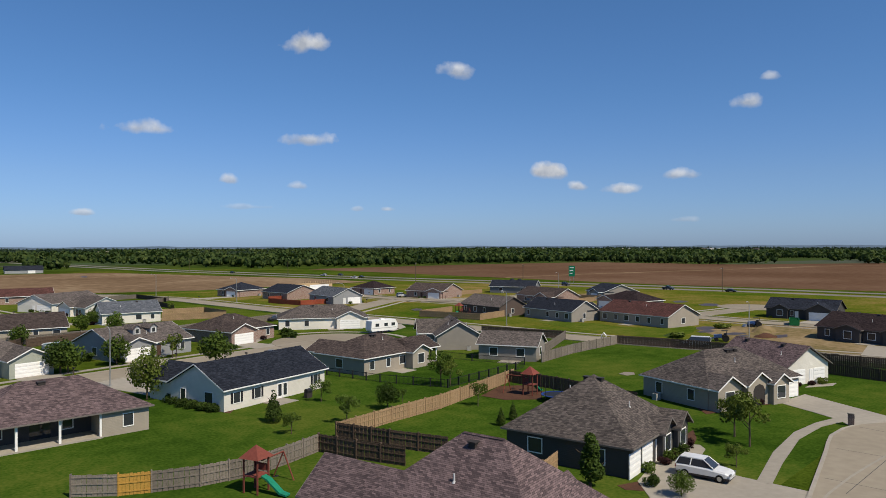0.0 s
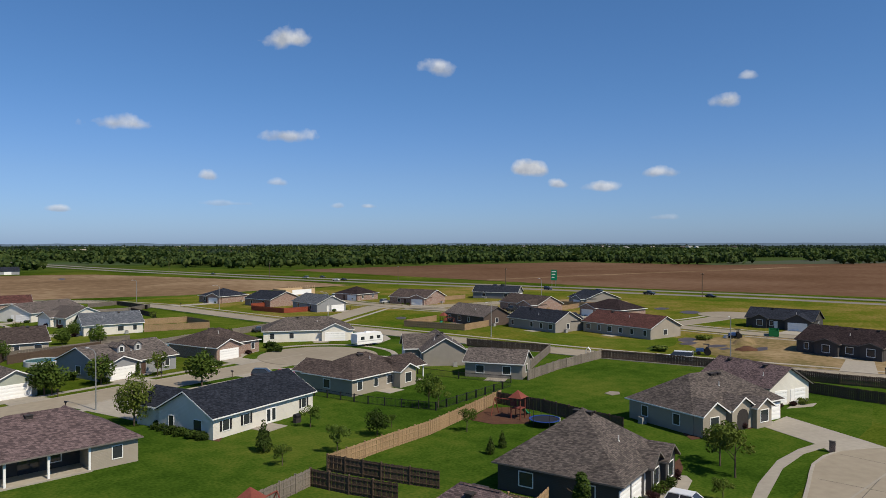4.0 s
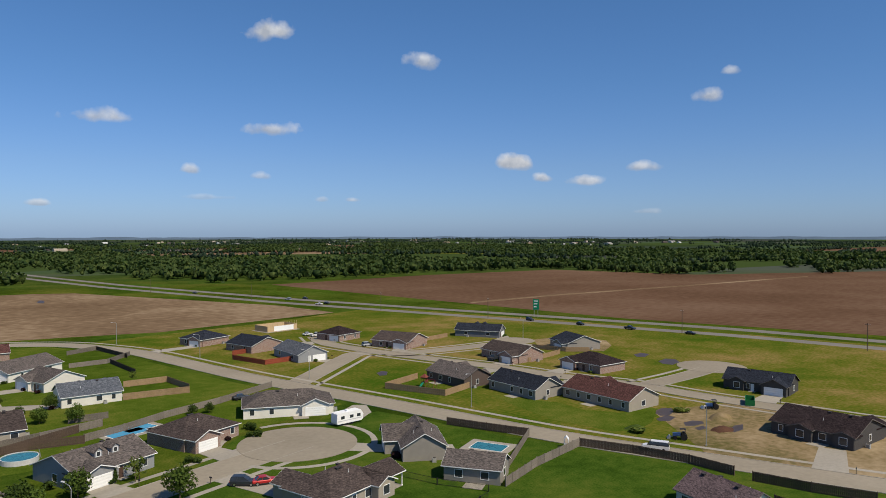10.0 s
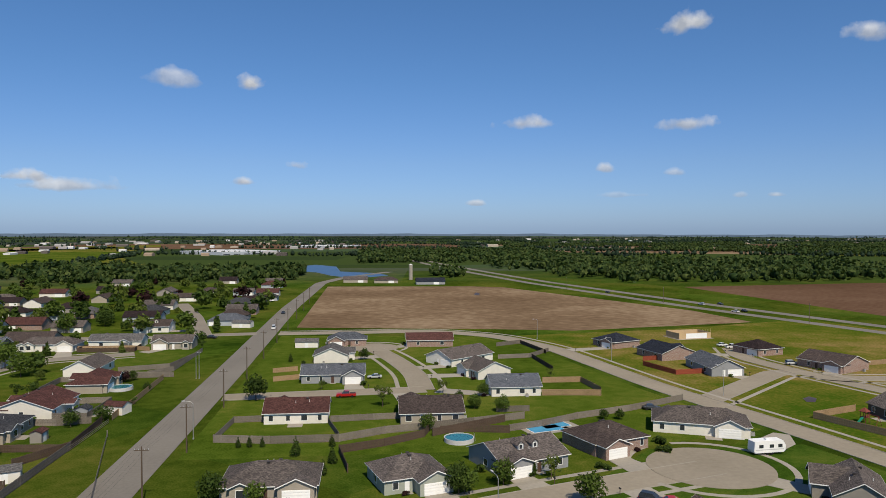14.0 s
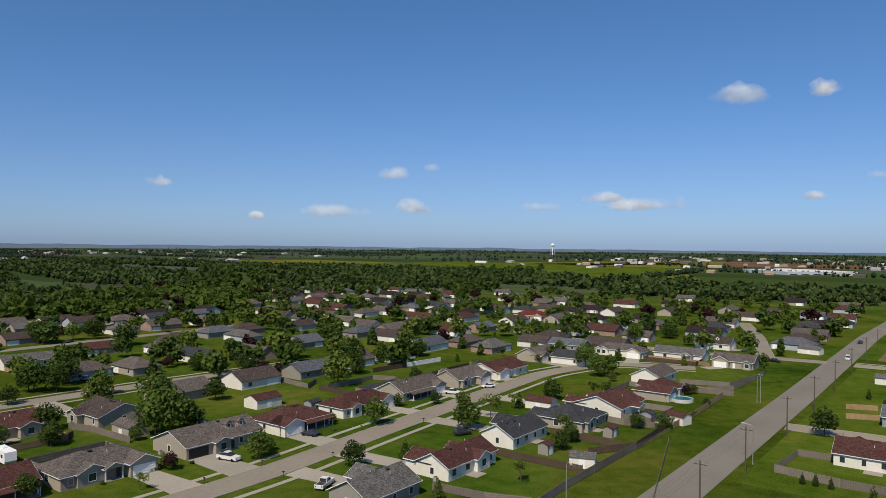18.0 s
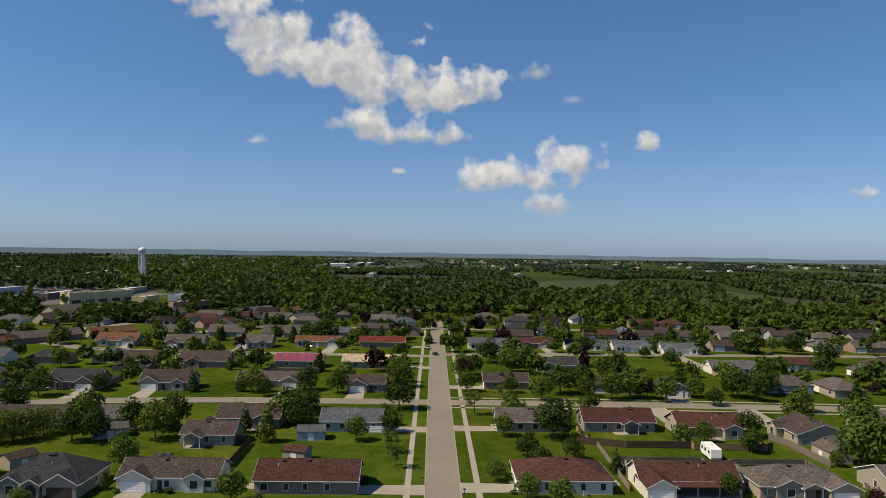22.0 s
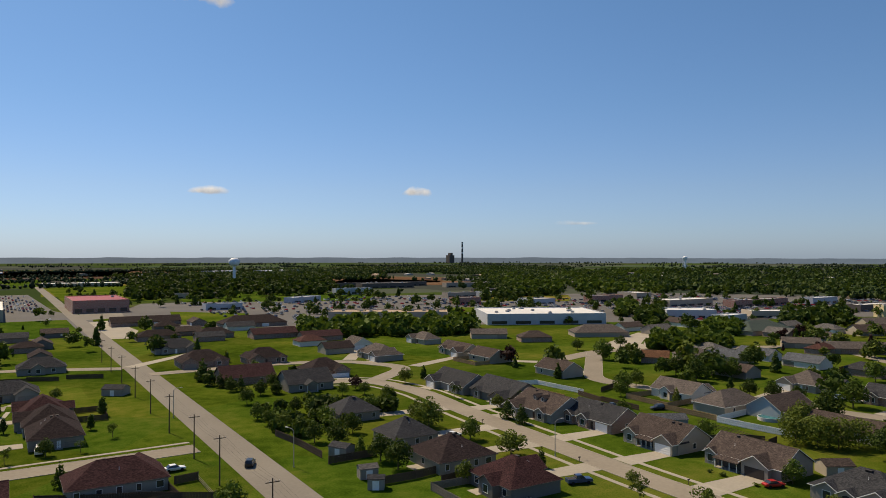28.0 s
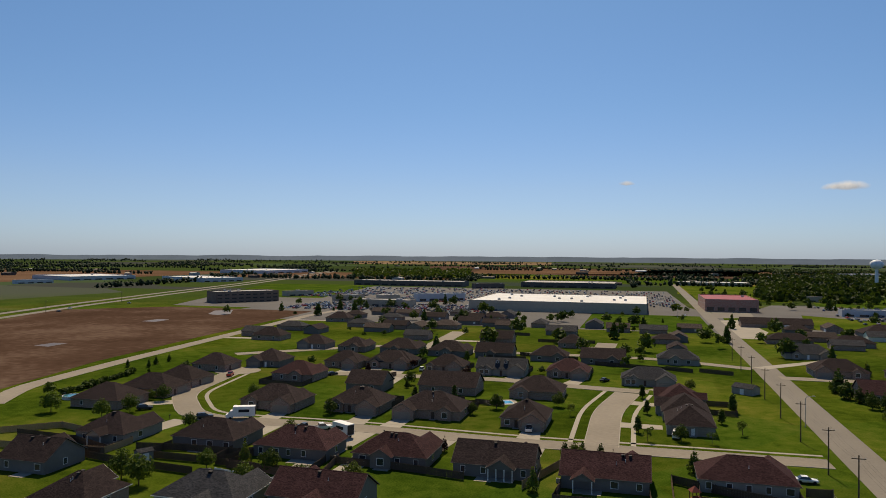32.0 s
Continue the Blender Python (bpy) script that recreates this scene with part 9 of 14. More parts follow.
far_house(-243, -342, 151, 20.6, 10.0, 'g', 'tan', 'taupe')
far_house(-357, -221, 130, 18.1, 10.0, 'g', 'tan', 'taupe')
far_house(-414, 70, 90, 18.4, 10.3, 'h', 'paleblue', 'slate')
far_house(-298, 299, 0, 17.6, 9.7, 'g', 'brick', 'taupe')
far_house(-410, 110, 0, 14.3, 9.5, 'g', 'white', 'bluegrey')
far_house(-101, -413, 0, 15.4, 9.1, 'g', 'brick', 'slate')
far_house(-19, -425, 90, 16.4, 9.5, 'g', 'umber', 'brown')
far_house(-394, 165, 90, 15.0, 10.0, 'g', 'tan', 'grey')
far_house(-169, 393, 0, 14.8, 10.3, 'h', 'paleblue', 'grey')
far_house(-408, 130, 90, 14.8, 11.4, 'g', 'white', 'brown')
far_house(-426, 52, 90, 18.4, 10.6, 'h', 'white', 'slate')
far_house(214, -372, 0, 17.1, 10.7, 'g', 'brick', 'slate')
far_house(-122, 413, 0, 17.1, 10.7, 'h', 'white', 'slate')
far_house(-225, 368, 90, 18.6, 9.7, 'g', 'white', 'brown')
far_house(-152, 405, 90, 15.8, 10.2, 'h', 'brick', 'grey')
far_house(-357, 245, 0, 17.0, 10.6, 'h', 'brick', 'taupe')
far_house(-137, -411, 180, 26.3, 12.0, 'g', 'brick', 'maroon')
far_house(-322, 291, 0, 16.2, 11.0, 'g', 'white', 'taupe')
far_house(-419, -123, 0, 15.8, 10.9, 'g', 'brick', 'grey')
far_house(47, -435, 0, 17.9, 11.4, 'g', 'umber', 'slate')
far_house(-77, -432, 180, 23.1, 12.0, 'h', 'brick', 'dkbrown')
far_house(190, -397, 90, 14.8, 9.4, 'g', 'umber', 'dkbrown')
far_house(-306, -317, 152, 32.7, 16.0, 'h', 'tan', 'taupe')
far_house(-107, -428, 180, 20.8, 12.0, 'h', 'brick', 'dkbrown')
far_house(-277, 344, 0, 19.0, 10.0, 'g', 'paleblue', 'redbrown')
far_house(-258, 362, 90, 18.7, 11.0, 'h', 'white', 'redbrown')
far_house(157, -416, 0, 16.3, 9.2, 'g', 'umber', 'brown')
far_house(-401, 197, 90, 15.9, 11.2, 'g', 'paleblue', 'brown')
far_house(-211, 395, 90, 14.1, 10.0, 'g', 'tan', 'taupe')
far_house(-395, 217, 90, 15.4, 10.5, 'h', 'grey', 'taupe')
far_house(-322, 317, 90, 18.2, 10.3, 'g', 'white', 'bluegrey')
far_house(-346, 292, 0, 18.7, 10.7, 'g', 'paleblue', 'brown')
far_house(-421, 168, 90, 14.0, 11.0, 'g', 'grey', 'taupe')
far_house(-194, 410, 0, 18.4, 10.9, 'h', 'white', 'dkbrown')
far_house(137, -434, 90, 18.6, 9.1, 'g', 'brick', 'brown')
far_house(-437, -131, 143, 24.0, 9.0, 'g', 'brick', 'redbrown')
far_house(-456, -18, 90, 14.7, 9.5, 'h', 'paleblue', 'bluegrey')
far_house(-80, 451, 0, 16.7, 10.7, 'h', 'grey', 'slate')
far_house(-125, 441, 0, 17.1, 10.7, 'g', 'white', 'taupe')
far_house(-95, -449, 0, 18.6, 9.8, 'g', 'brick', 'brown')
far_house(-396, -232, 90, 17.4, 9.7, 'h', 'paleblue', 'taupe')
far_house(-418, 190, 90, 17.1, 10.0, 'g', 'white', 'brown')
far_house(211, -408, 0, 17.4, 10.6, 'h', 'brick', 'slate')
far_house(152, -435, 0, 15.7, 10.5, 'g', 'brick', 'dkbrown')
far_house(-6, -461, 0, 16.3, 9.6, 'g', 'brick', 'slate')
far_house(-395, 239, 90, 15.6, 9.1, 'g', 'tan', 'slate')
far_house(122, -446, 0, 17.5, 11.2, 'h', 'brick', 'brown')
far_house(-346, -307, 0, 17.2, 11.5, 'g', 'tan', 'grey')
far_house(-439, -146, 0, 17.3, 9.8, 'g', 'white', 'slate')
far_house(-456, -79, 90, 16.2, 9.2, 'h', 'brick', 'taupe')
far_house(-172, 430, 0, 14.5, 10.3, 'h', 'grey', 'dkbrown')
far_house(15, -464, 0, 14.0, 10.7, 'g', 'brick', 'brown')
far_house(83, -457, 0, 16.6, 9.3, 'g', 'umber', 'brown')
far_house(-392, -255, 90, 15.8, 11.5, 'g', 'brick', 'grey')
far_house(-469, -32, 90, 16.9, 11.2, 'g', 'brick', 'grey')
far_house(-470, 28, 90, 18.3, 9.4, 'h', 'tan', 'slate')
far_house(-323, 343, 90, 15.5, 10.2, 'h', 'white', 'taupe')
far_house(-468, 56, 90, 17.6, 11.1, 'h', 'grey', 'slate')
far_house(-466, 75, 90, 16.2, 10.3, 'g', 'white', 'dkbrown')
far_house(-74, 467, 0, 15.1, 9.4, 'g', 'tan', 'dkbrown')
FAR_ROWS = []
FAR_ROWS += [(178, -439, 0, 15.7, 9.5, 'h', 'brick', 'slate'), (-344, 326, 90, 17.8, 10.7, 'h', 'grey', 'redbrown'), (-273, 388, 90, 16.8, 9.6, 'h', 'tan', 'dkbrown'), (-395, 263, 90, 17.9, 9.6, 'g', 'brick', 'bluegrey')]
FAR_ROWS += [(-445, -166, 90, 18.1, 9.2, 'h', 'brick', 'dkbrown'), (-344, -329, 0, 17.6, 10.1, 'g', 'white', 'brown'), (-28, -477, 0, 14.2, 9.3, 'g', 'umber', 'brown'), (94, -470, 0, 17.1, 9.1, 'g', 'umber', 'dkbrown')]
FAR_ROWS += [(-461, 135, 90, 17.9, 9.7, 'g', 'brick', 'redbrown'), (-132, -462, 0, 17.7, 10.5, 'g', 'white', 'slate'), (-414, 246, 90, 18.3, 9.6, 'g', 'white', 'dkbrown'), (-476, -84, 145, 21.9, 9.0, 'g', 'tan', 'taupe')]
FAR_ROWS += [(66, -479, 90, 16.4, 9.8, 'h', 'brick', 'slate'), (-461, -148, 90, 18.6, 11.0, 'g', 'white', 'redbrown'), (-322, 362, 0, 16.8, 9.8, 'g', 'tan', 'taupe'), (-460, 154, 90, 17.0, 10.2, 'h', 'brick', 'redbrown')]
FAR_ROWS += [(-442, -203, 0, 15.6, 11.5, 'g', 'paleblue', 'taupe'), (31, -486, 90, 17.7, 10.8, 'g', 'umber', 'slate'), (-477, -102, 90, 18.4, 9.5, 'g', 'white', 'taupe'), (-402, -277, 180, 39.7, 20.0, 'h', 'tan', 'sage')]
FAR_ROWS += [(-378, 311, 0, 18.6, 11.4, 'h', 'white', 'grey'), (-487, 65, 90, 16.5, 10.1, 'g', 'tan', 'taupe'), (114, -479, 0, 15.4, 10.6, 'g', 'umber', 'dkbrown'), (-491, 37, 90, 17.0, 11.4, 'h', 'white', 'taupe')]
FAR_ROWS += [(-71, 488, 0, 17.3, 9.0, 'h', 'paleblue', 'slate'), (-373, 325, 0, 16.3, 9.5, 'g', 'white', 'brown'), (-485, 98, 0, 15.8, 9.2, 'g', 'white', 'grey'), (-494, -30, 90, 16.2, 11.3, 'h', 'paleblue', 'brown')]
FAR_ROWS += [(-225, 442, 0, 17.3, 10.4, 'g', 'paleblue', 'dkbrown'), (-300, 395, 90, 14.8, 10.9, 'h', 'grey', 'slate'), (-269, 418, 0, 14.7, 11.0, 'g', 'paleblue', 'brown'), (-482, -123, 90, 14.6, 10.3, 'g', 'paleblue', 'redbrown')]
FAR_ROWS += [(-92, -489, 0, 15.1, 11.1, 'h', 'umber', 'dkbrown'), (-410, 284, 0, 14.3, 11.3, 'g', 'paleblue', 'dkbrown'), (-255, 432, 0, 14.4, 9.9, 'h', 'white', 'slate'), (-490, 118, 90, 16.9, 9.3, 'h', 'tan', 'grey')]
FAR_ROWS += [(-203, 462, 90, 18.9, 10.4, 'g', 'white', 'brown'), (-501, -62, 0, 14.0, 9.1, 'h', 'brick', 'taupe'), (-123, 490, 0, 16.2, 9.5, 'g', 'white', 'brown'), (-147, -485, -180, 43.2, 18.0, 'h', 'brick', 'dkbrown')]
FAR_ROWS += [(-361, 356, 0, 17.8, 9.2, 'g', 'brick', 'redbrown'), (-485, -148, 90, 16.3, 11.1, 'g', 'tan', 'taupe'), (-323, 391, 0, 14.0, 10.2, 'h', 'brick', 'bluegrey'), (-441, -255, 90, 16.6, 11.0, 'h', 'white', 'grey')]
FAR_ROWS += [(-454, -232, 153, 31.3, 14.0, 'g', 'tan', 'brown'), (-492, 137, 90, 16.9, 9.3, 'g', 'white', 'brown'), (-246, 452, 0, 17.4, 9.8, 'g', 'tan', 'brown'), (-443, 262, 90, 15.2, 10.2, 'h', 'paleblue', 'brown')]
FAR_ROWS += [(-515, -16, 90, 14.7, 9.4, 'g', 'brick', 'taupe'), (-396, -331, 90, 18.5, 11.3, 'g', 'white', 'brown'), (-344, 385, 0, 15.0, 9.9, 'g', 'tan', 'slate'), (-222, 467, 0, 15.1, 10.1, 'g', 'tan', 'dkbrown')]
FAR_ROWS += [(174, -488, 0, 16.6, 9.2, 'h', 'brick', 'slate'), (-284, 434, 90, 16.1, 9.7, 'h', 'white', 'brown'), (-174, 489, 90, 18.8, 9.8, 'g', 'tan', 'brown'), (-493, 164, 90, 17.1, 10.5, 'g', 'tan', 'taupe')]
FAR_ROWS += [(118, -507, 0, 14.8, 10.0, 'g', 'brick', 'dkbrown'), (-116, -509, 90, 16.9, 9.6, 'g', 'brick', 'brown'), (-440, -281, 0, 16.5, 10.1, 'g', 'tan', 'grey'), (145, -502, 0, 16.1, 11.3, 'g', 'umber', 'dkbrown')]
FAR_ROWS += [(-520, -68, 152, 25.5, 9.0, 'g', 'bluegrey', 'slate'), (-320, 416, 0, 17.9, 9.6, 'g', 'white', 'slate'), (-73, 520, 0, 15.5, 10.1, 'g', 'white', 'redbrown'), (-491, 187, 0, 16.2, 9.2, 'h', 'brick', 'brown')]
FAR_ROWS += [(-481, -212, 152, 33.8, 14.0, 'g', 'tan', 'taupe'), (-513, -117, 90, 14.7, 10.6, 'g', 'grey', 'dkbrown'), (105, -517, 0, 16.6, 11.5, 'h', 'brick', 'dkbrown'), (-423, 316, 0, 16.3, 9.1, 'g', 'white', 'bluegrey')]
FAR_ROWS += [(-487, 213, 0, 17.7, 9.2, 'h', 'paleblue', 'slate'), (-523, -105, 148, 23.1, 9.0, 'g', 'tan', 'orange'), (-86, -528, -180, 44.4, 14.0, 'g', 'brick', 'dkbrown'), (-375, 382, 90, 15.9, 9.9, 'h', 'paleblue', 'taupe')]
FAR_ROWS += [(-441, -304, 0, 17.2, 9.1, 'g', 'white', 'taupe'), (-91, 528, 0, 14.5, 9.2, 'g', 'paleblue', 'taupe'), (-507, -181, 90, 17.7, 9.5, 'h', 'paleblue', 'brown'), (207, -500, 0, 14.2, 10.3, 'h', 'umber', 'dkbrown')]
FAR_ROWS += [(-397, 368, 0, 16.2, 9.4, 'g', 'white', 'redbrown'), (-527, -131, 150, 34.9, 8.0, 'g', 'white', 'grey'), (-541, -56, 90, 17.6, 9.2, 'g', 'tan', 'dkbrown'), (-116, 532, 0, 14.6, 10.8, 'h', 'white', 'brown')]
FAR_ROWS += [(-481, 256, 90, 14.4, 11.2, 'g', 'tan', 'dkbrown'), (-237, 492, 0, 14.9, 9.6, 'h', 'brick', 'taupe'), (-431, 336, 0, 14.5, 10.9, 'h', 'tan', 'taupe'), (-491, 240, 90, 17.3, 10.5, 'g', 'grey', 'dkbrown')]
FAR_ROWS += [(-323, 441, 0, 17.2, 10.3, 'g', 'white', 'taupe'), (-510, -200, 90, 17.8, 9.5, 'h', 'paleblue', 'redbrown'), (-282, 470, 0, 14.8, 10.3, 'h', 'tan', 'grey'), (99, -540, 90, 16.0, 11.4, 'g', 'umber', 'slate')]
FAR_ROWS += [(-146, 533, 90, 17.7, 10.4, 'g', 'grey', 'taupe'), (-548, -72, 0, 14.7, 10.1, 'g', 'white', 'redbrown'), (-469, 293, 0, 17.9, 9.3, 'g', 'paleblue', 'slate'), (-371, 412, 0, 14.1, 10.5, 'g', 'white', 'dkbrown')]
FAR_ROWS += [(-445, 331, 0, 14.6, 10.0, 'g', 'white', 'bluegrey'), (174, -527, 0, 18.7, 9.3, 'g', 'brick', 'brown'), (-557, -47, 90, 17.5, 10.1, 'g', 'tan', 'taupe'), (138, -545, 0, 14.2, 9.3, 'h', 'brick', 'slate')]
FAR_ROWS += [(-273, 492, 0, 14.7, 11.3, 'g', 'brick', 'taupe'), (-560, -62, 90, 18.2, 10.5, 'g', 'white', 'brown'), (196, -532, 0, 18.0, 10.7, 'g', 'umber', 'brown'), (-429, 374, 90, 14.3, 9.5, 'g', 'tan', 'taupe')]
FAR_ROWS += [(-473, 317, 90, 16.3, 9.2, 'g', 'brick', 'grey'), (-512, -253, 153, 40.7, 14.0, 'g', 'tan', 'taupe'), (-420, 388, 0, 15.0, 10.7, 'h', 'brick', 'redbrown'), (-221, 528, 0, 17.4, 10.6, 'g', 'white', 'redbrown')]
FAR_ROWS += [(-565, -102, 90, 18.8, 11.1, 'g', 'paleblue', 'brown'), (-372, 441, 0, 16.8, 11.2, 'g', 'paleblue', 'brown'), (-333, 475, 90, 18.4, 9.7, 'h', 'tan', 'taupe'), (-271, 516, 0, 14.2, 11.2, 'g', 'tan', 'grey')]
FAR_ROWS += [(-474, 340, 0, 18.2, 11.3, 'h', 'paleblue', 'grey'), (-194, 553, 0, 14.3, 9.2, 'g', 'grey', 'dkbrown'), (-583, -64, 147, 27.8, 9.0, 'g', 'brick', 'red'), (-289, 517, 0, 14.4, 10.1, 'h', 'white', 'bluegrey')]
FAR_ROWS += [(-425, 416, 0, 18.2, 10.5, 'g', 'white', 'brown'), (-371, 466, 0, 16.4, 9.6, 'g', 'white', 'redbrown'), (-80, 594, 0, 16.7, 11.1, 'h', 'paleblue', 'redbrown'), (-463, 383, 0, 16.3, 10.0, 'g', 'white', 'dkbrown')]
FAR_ROWS += [(-412, 440, 0, 15.0, 10.1, 'h', 'tan', 'grey'), (-442, 411, 90, 16.5, 10.7, 'g', 'white', 'taupe'), (-319, 515, 0, 17.4, 10.3, 'g', 'white', 'brown'), (-372, 488, 0, 16.9, 9.7, 'h', 'grey', 'taupe')]
FAR_ROWS += [(-451, 429, 0, 18.2, 10.3, 'g', 'brick', 'redbrown'), (51, 621, 0, 24.9, 11.0, 'g', 'bluegrey', 'navy'), (-400, 489, 0, 14.6, 9.2, 'g', 'white', 'dkbrown'), (-83, 629, 0, 14.4, 10.0, 'g', 'tan', 'taupe')]
FAR_ROWS += [(-421, 478, 0, 14.8, 10.4, 'g', 'grey', 'dkbrown'), (-480, 420, 0, 15.4, 10.8, 'g', 'brick', 'dkbrown'), (-335, 543, 90, 14.1, 11.1, 'g', 'white', 'bluegrey'), (13, 639, 0, 20.9, 10.0, 'h', 'tan', 'brown')]
FAR_ROWS += [(-381, 517, 0, 17.2, 11.4, 'g', 'brick', 'redbrown'), (-469, 442, 0, 17.3, 9.9, 'g', 'white', 'dkbrown'), (-14, 647, 0, 21.3, 10.0, 'g', 'tan', 'taupe'), (-294, 583, 0, 15.2, 9.8, 'h', 'grey', 'dkbrown')]
FAR_ROWS += [(-124, 643, 0, 14.9, 12.0, 'g', 'tan', 'dkbrown'), (-206, 622, 0, 15.3, 9.7, 'g', 'tan', 'taupe'), (-424, 516, 0, 17.9, 10.1, 'g', 'white', 'grey'), (-475, 477, 90, 15.3, 10.2, 'h', 'white', 'grey')]
FAR_ROWS += [(-360, 570, 0, 14.4, 10.7, 'g', 'white', 'taupe'), (-415, 537, 0, 16.7, 9.4, 'g', 'white', 'taupe'), (-496, 479, 0, 18.9, 10.9, 'g', 'brick', 'taupe'), (-517, 469, 0, 16.2, 10.3, 'g', 'white', 'grey')]
FAR_ROWS += [(-474, 513, 0, 15.0, 11.0, 'g', 'white', 'taupe'), (-458, 529, 0, 15.6, 9.2, 'g', 'white', 'redbrown'), (-547, 463, 0, 17.1, 10.1, 'g', 'tan', 'dkbrown'), (-521, 543, 90, 16.8, 11.4, 'h', 'white', 'grey')]
FAR_ROWS += [(-594, 481, 0, 18.5, 10.2, 'g', 'tan', 'brown')]
far_rows(FAR_ROWS, 'small shingle-roofed bungalows of the farthest blocks')
REDW = masonry("brick_red", (0.28, 0.11, 0.08), (0.34, 0.15, 0.11), (0.36, 0.33, 0.30))
REDR = mat("roof_red_metal", (0.30, 0.05, 0.05), (0.24, 0.04, 0.04), 0.5, 0.5, 0.1)
BLUER = mat('roof_blue_metal', (0.20, 0.28, 0.40), (0.16, 0.23, 0.34), 0.5, 0.5, 0.1)
# ---------------------------------------------------------------- shops and works
sheet("car_park", [(-60, -600), (-52, -470), (330, -470), (330, -640), (420, -700), (380, -980), (-30, -1000), (-40, -700)], 0.02, LOT, "wide grey asphalt car park round the shops", "car park")
sheet("car_park", [(-80, -520), (-150, -470), (-260, -420), (-470, -340), (-720, -260), (-900, -420), (-720, -640), (-420, -760), (-120, -760), (-80, -640)], 0.02, LOT, "wide grey asphalt car park round the stores", "car park")
sheet("lawn", [(404, -1352), (-34, -1232), (-140, -1225), (-215, -1600), (-45, -1608), (543, -1812)], 0.03, LAWN, "flat green pasture beyond the shops", "field")
sheet("field", [(543, -1819), (-45, -1615), (-229, -1608), (-349, -2443), (828, -2770)], 0.03, SOILD, "grey-brown harrowed field on the plain", "field")
flat_building(71, -664, -180, 148, 123, 8, TANW, WHITER, 'long tan big-box store with a pale flat roof', 0, 14, 1)
flat_building(201, -707, -143, 51, 14, 7, METALB, GREYR, 'blue-grey store with a flat grey roof', 5, 4, 1)
flat_building(227, -614, -180, 55, 19, 6, TANW, GREYR, 'low tan shop block with a flat grey roof', 6, 5, 1)
flat_building(338, -1034, -180, 169, 43, 7, DARKW, GREYR, 'long dark strip of shops with a flat roof', 12, 6, 1)
flat_building(106, -1086, -180, 134, 82, 7, DARKW, GREYR, 'dark strip of shops beyond the car park', 8, 4, 1)
flat_building(-108, -1237, -180, 106, 48, 5, TANW, WHITER, 'low shed with a white roof by the road', 4, 3, 1)
flat_building(-169, -644, -180, 32, 12, 5, METALB, GREYR, 'small blue-grey shop beside the road', 3, 2, 1)
flat_building(-73, -700, -180, 43, 84, 10, REDW, REDR, 'red-roofed hall beside the main road', 5, 1, 1)
flat_building(-244, -469, 148, 85, 29, 7, TANW, BROWNR, 'wide store with a brown gravel roof', 0, 12, 1)
flat_building(-338, -414, 154, 84, 62, 7, METALB, WHITER, 'large store with blue-white metal walls and a white roof', 5, 12, 1)
flat_building(-610, -282, 152, 62, 12, 9, BEIGE, BEIGE, 'tall beige windowless hall', 5, 2, 1)
flat_building(-456, -377, 149, 38, 29, 6, METALB, WHITER, 'white-roofed showroom beside the car lot', 5, 3, 1)
flat_building(-450, -333, 180, 24, 12, 5, METALB, WHITER, 'small white metal shed', 3, 1, 1)
flat_building(-559, -466, 180, 61, 23, 6, TANW, WHITER, 'pale shop block with a white roof', 5, 3, 1)
flat_building(-619, -428, 180, 82, 13, 6, REDW, GREYR, 'brick shop block with a flat roof', 6, 3, 1)
flat_building(-525, -334, 148, 67, 20, 5, TANW, WHITER, 'low showroom with a white roof', 6, 3, 1)
flat_building(-658, -342, 180, 55, 13, 5, DARKW, WHITER, 'low shop with a white roof', 4, 2, 1)
flat_building(-589, -234, 180, 27, 12, 7, BEIGE, BEIGE, 'small beige hall with a flat roof', 3, 1, 1)
flat_building(-499, -993, 180, 163, 12, 6, DARKW, WHITER, 'very long low factory with a white roof', 10, 4, 1)
flat_building(-631, -918, 180, 120, 12, 6, TANW, WHITER, 'long low factory with a pale roof', 6, 3, 1)
flat_building(-453, -696, 180, 39, 13, 5, TANW, GREYR, 'low shop with a grey roof', 4, 2, 1)
flat_building(-525, -736, 180, 48, 14, 6, DARKW, GREYR, 'dark shop block beyond the road', 4, 2, 1)
flat_building(-454, -558, 180, 30, 23, 5, METALB, GREYR, 'grey metal shed with a flat roof', 3, 1, 1)
flat_building(-539, -551, 180, 45, 12, 6, REDW, GREYR, 'brick shop block with a flat roof', 4, 2, 1)
flat_building(-554, -185, 145, 41, 12, 6, REDW, BROWNR, 'brick school wing with a flat roof', 5, 2, 1)
flat_building(379, -627, -127, 63, 26, 10, BROWNW, GREYR, 'three-storey brown hotel with rows of windows', 9, 4, 3)
flat_building(871, -861, -106, 54, 12, 5, METALB, WHITER, 'long low shed with a white roof', 4, 2, 1)
flat_building(942, -1040, -110, 114, 130, 6, METALB, WHITER, 'long pale warehouse beyond the highway', 6, 2, 1)
flat_building(718, -1058, -115, 73, 130, 6, METALB, WHITER, 'pale warehouse beyond the highway', 5, 2, 1)
flat_building(876, -1549, -94, 177, 130, 7, METALB, WHITER, 'large pale blue shop hall beyond the highway', 5, 2, 1)
flat_building(373, -732, -118, 34, 12, 5, TANW, GREYR, 'small shop by the car park', 3, 2, 1)
flat_building(291, -682, -123, 31, 12, 5, TANW, WHITER, 'small white-roofed shop with a flat roof', 3, 2, 1)
flat_building(-269, 1406, 48, 135, 130, 5, METALB, WHITER, 'long white factory beyond the trees', 6, 3, 1)
flat_building(-123, 1895, 56, 149, 130, 4, METALB, WHITER, 'white shed beyond the trees', 4, 2, 1)
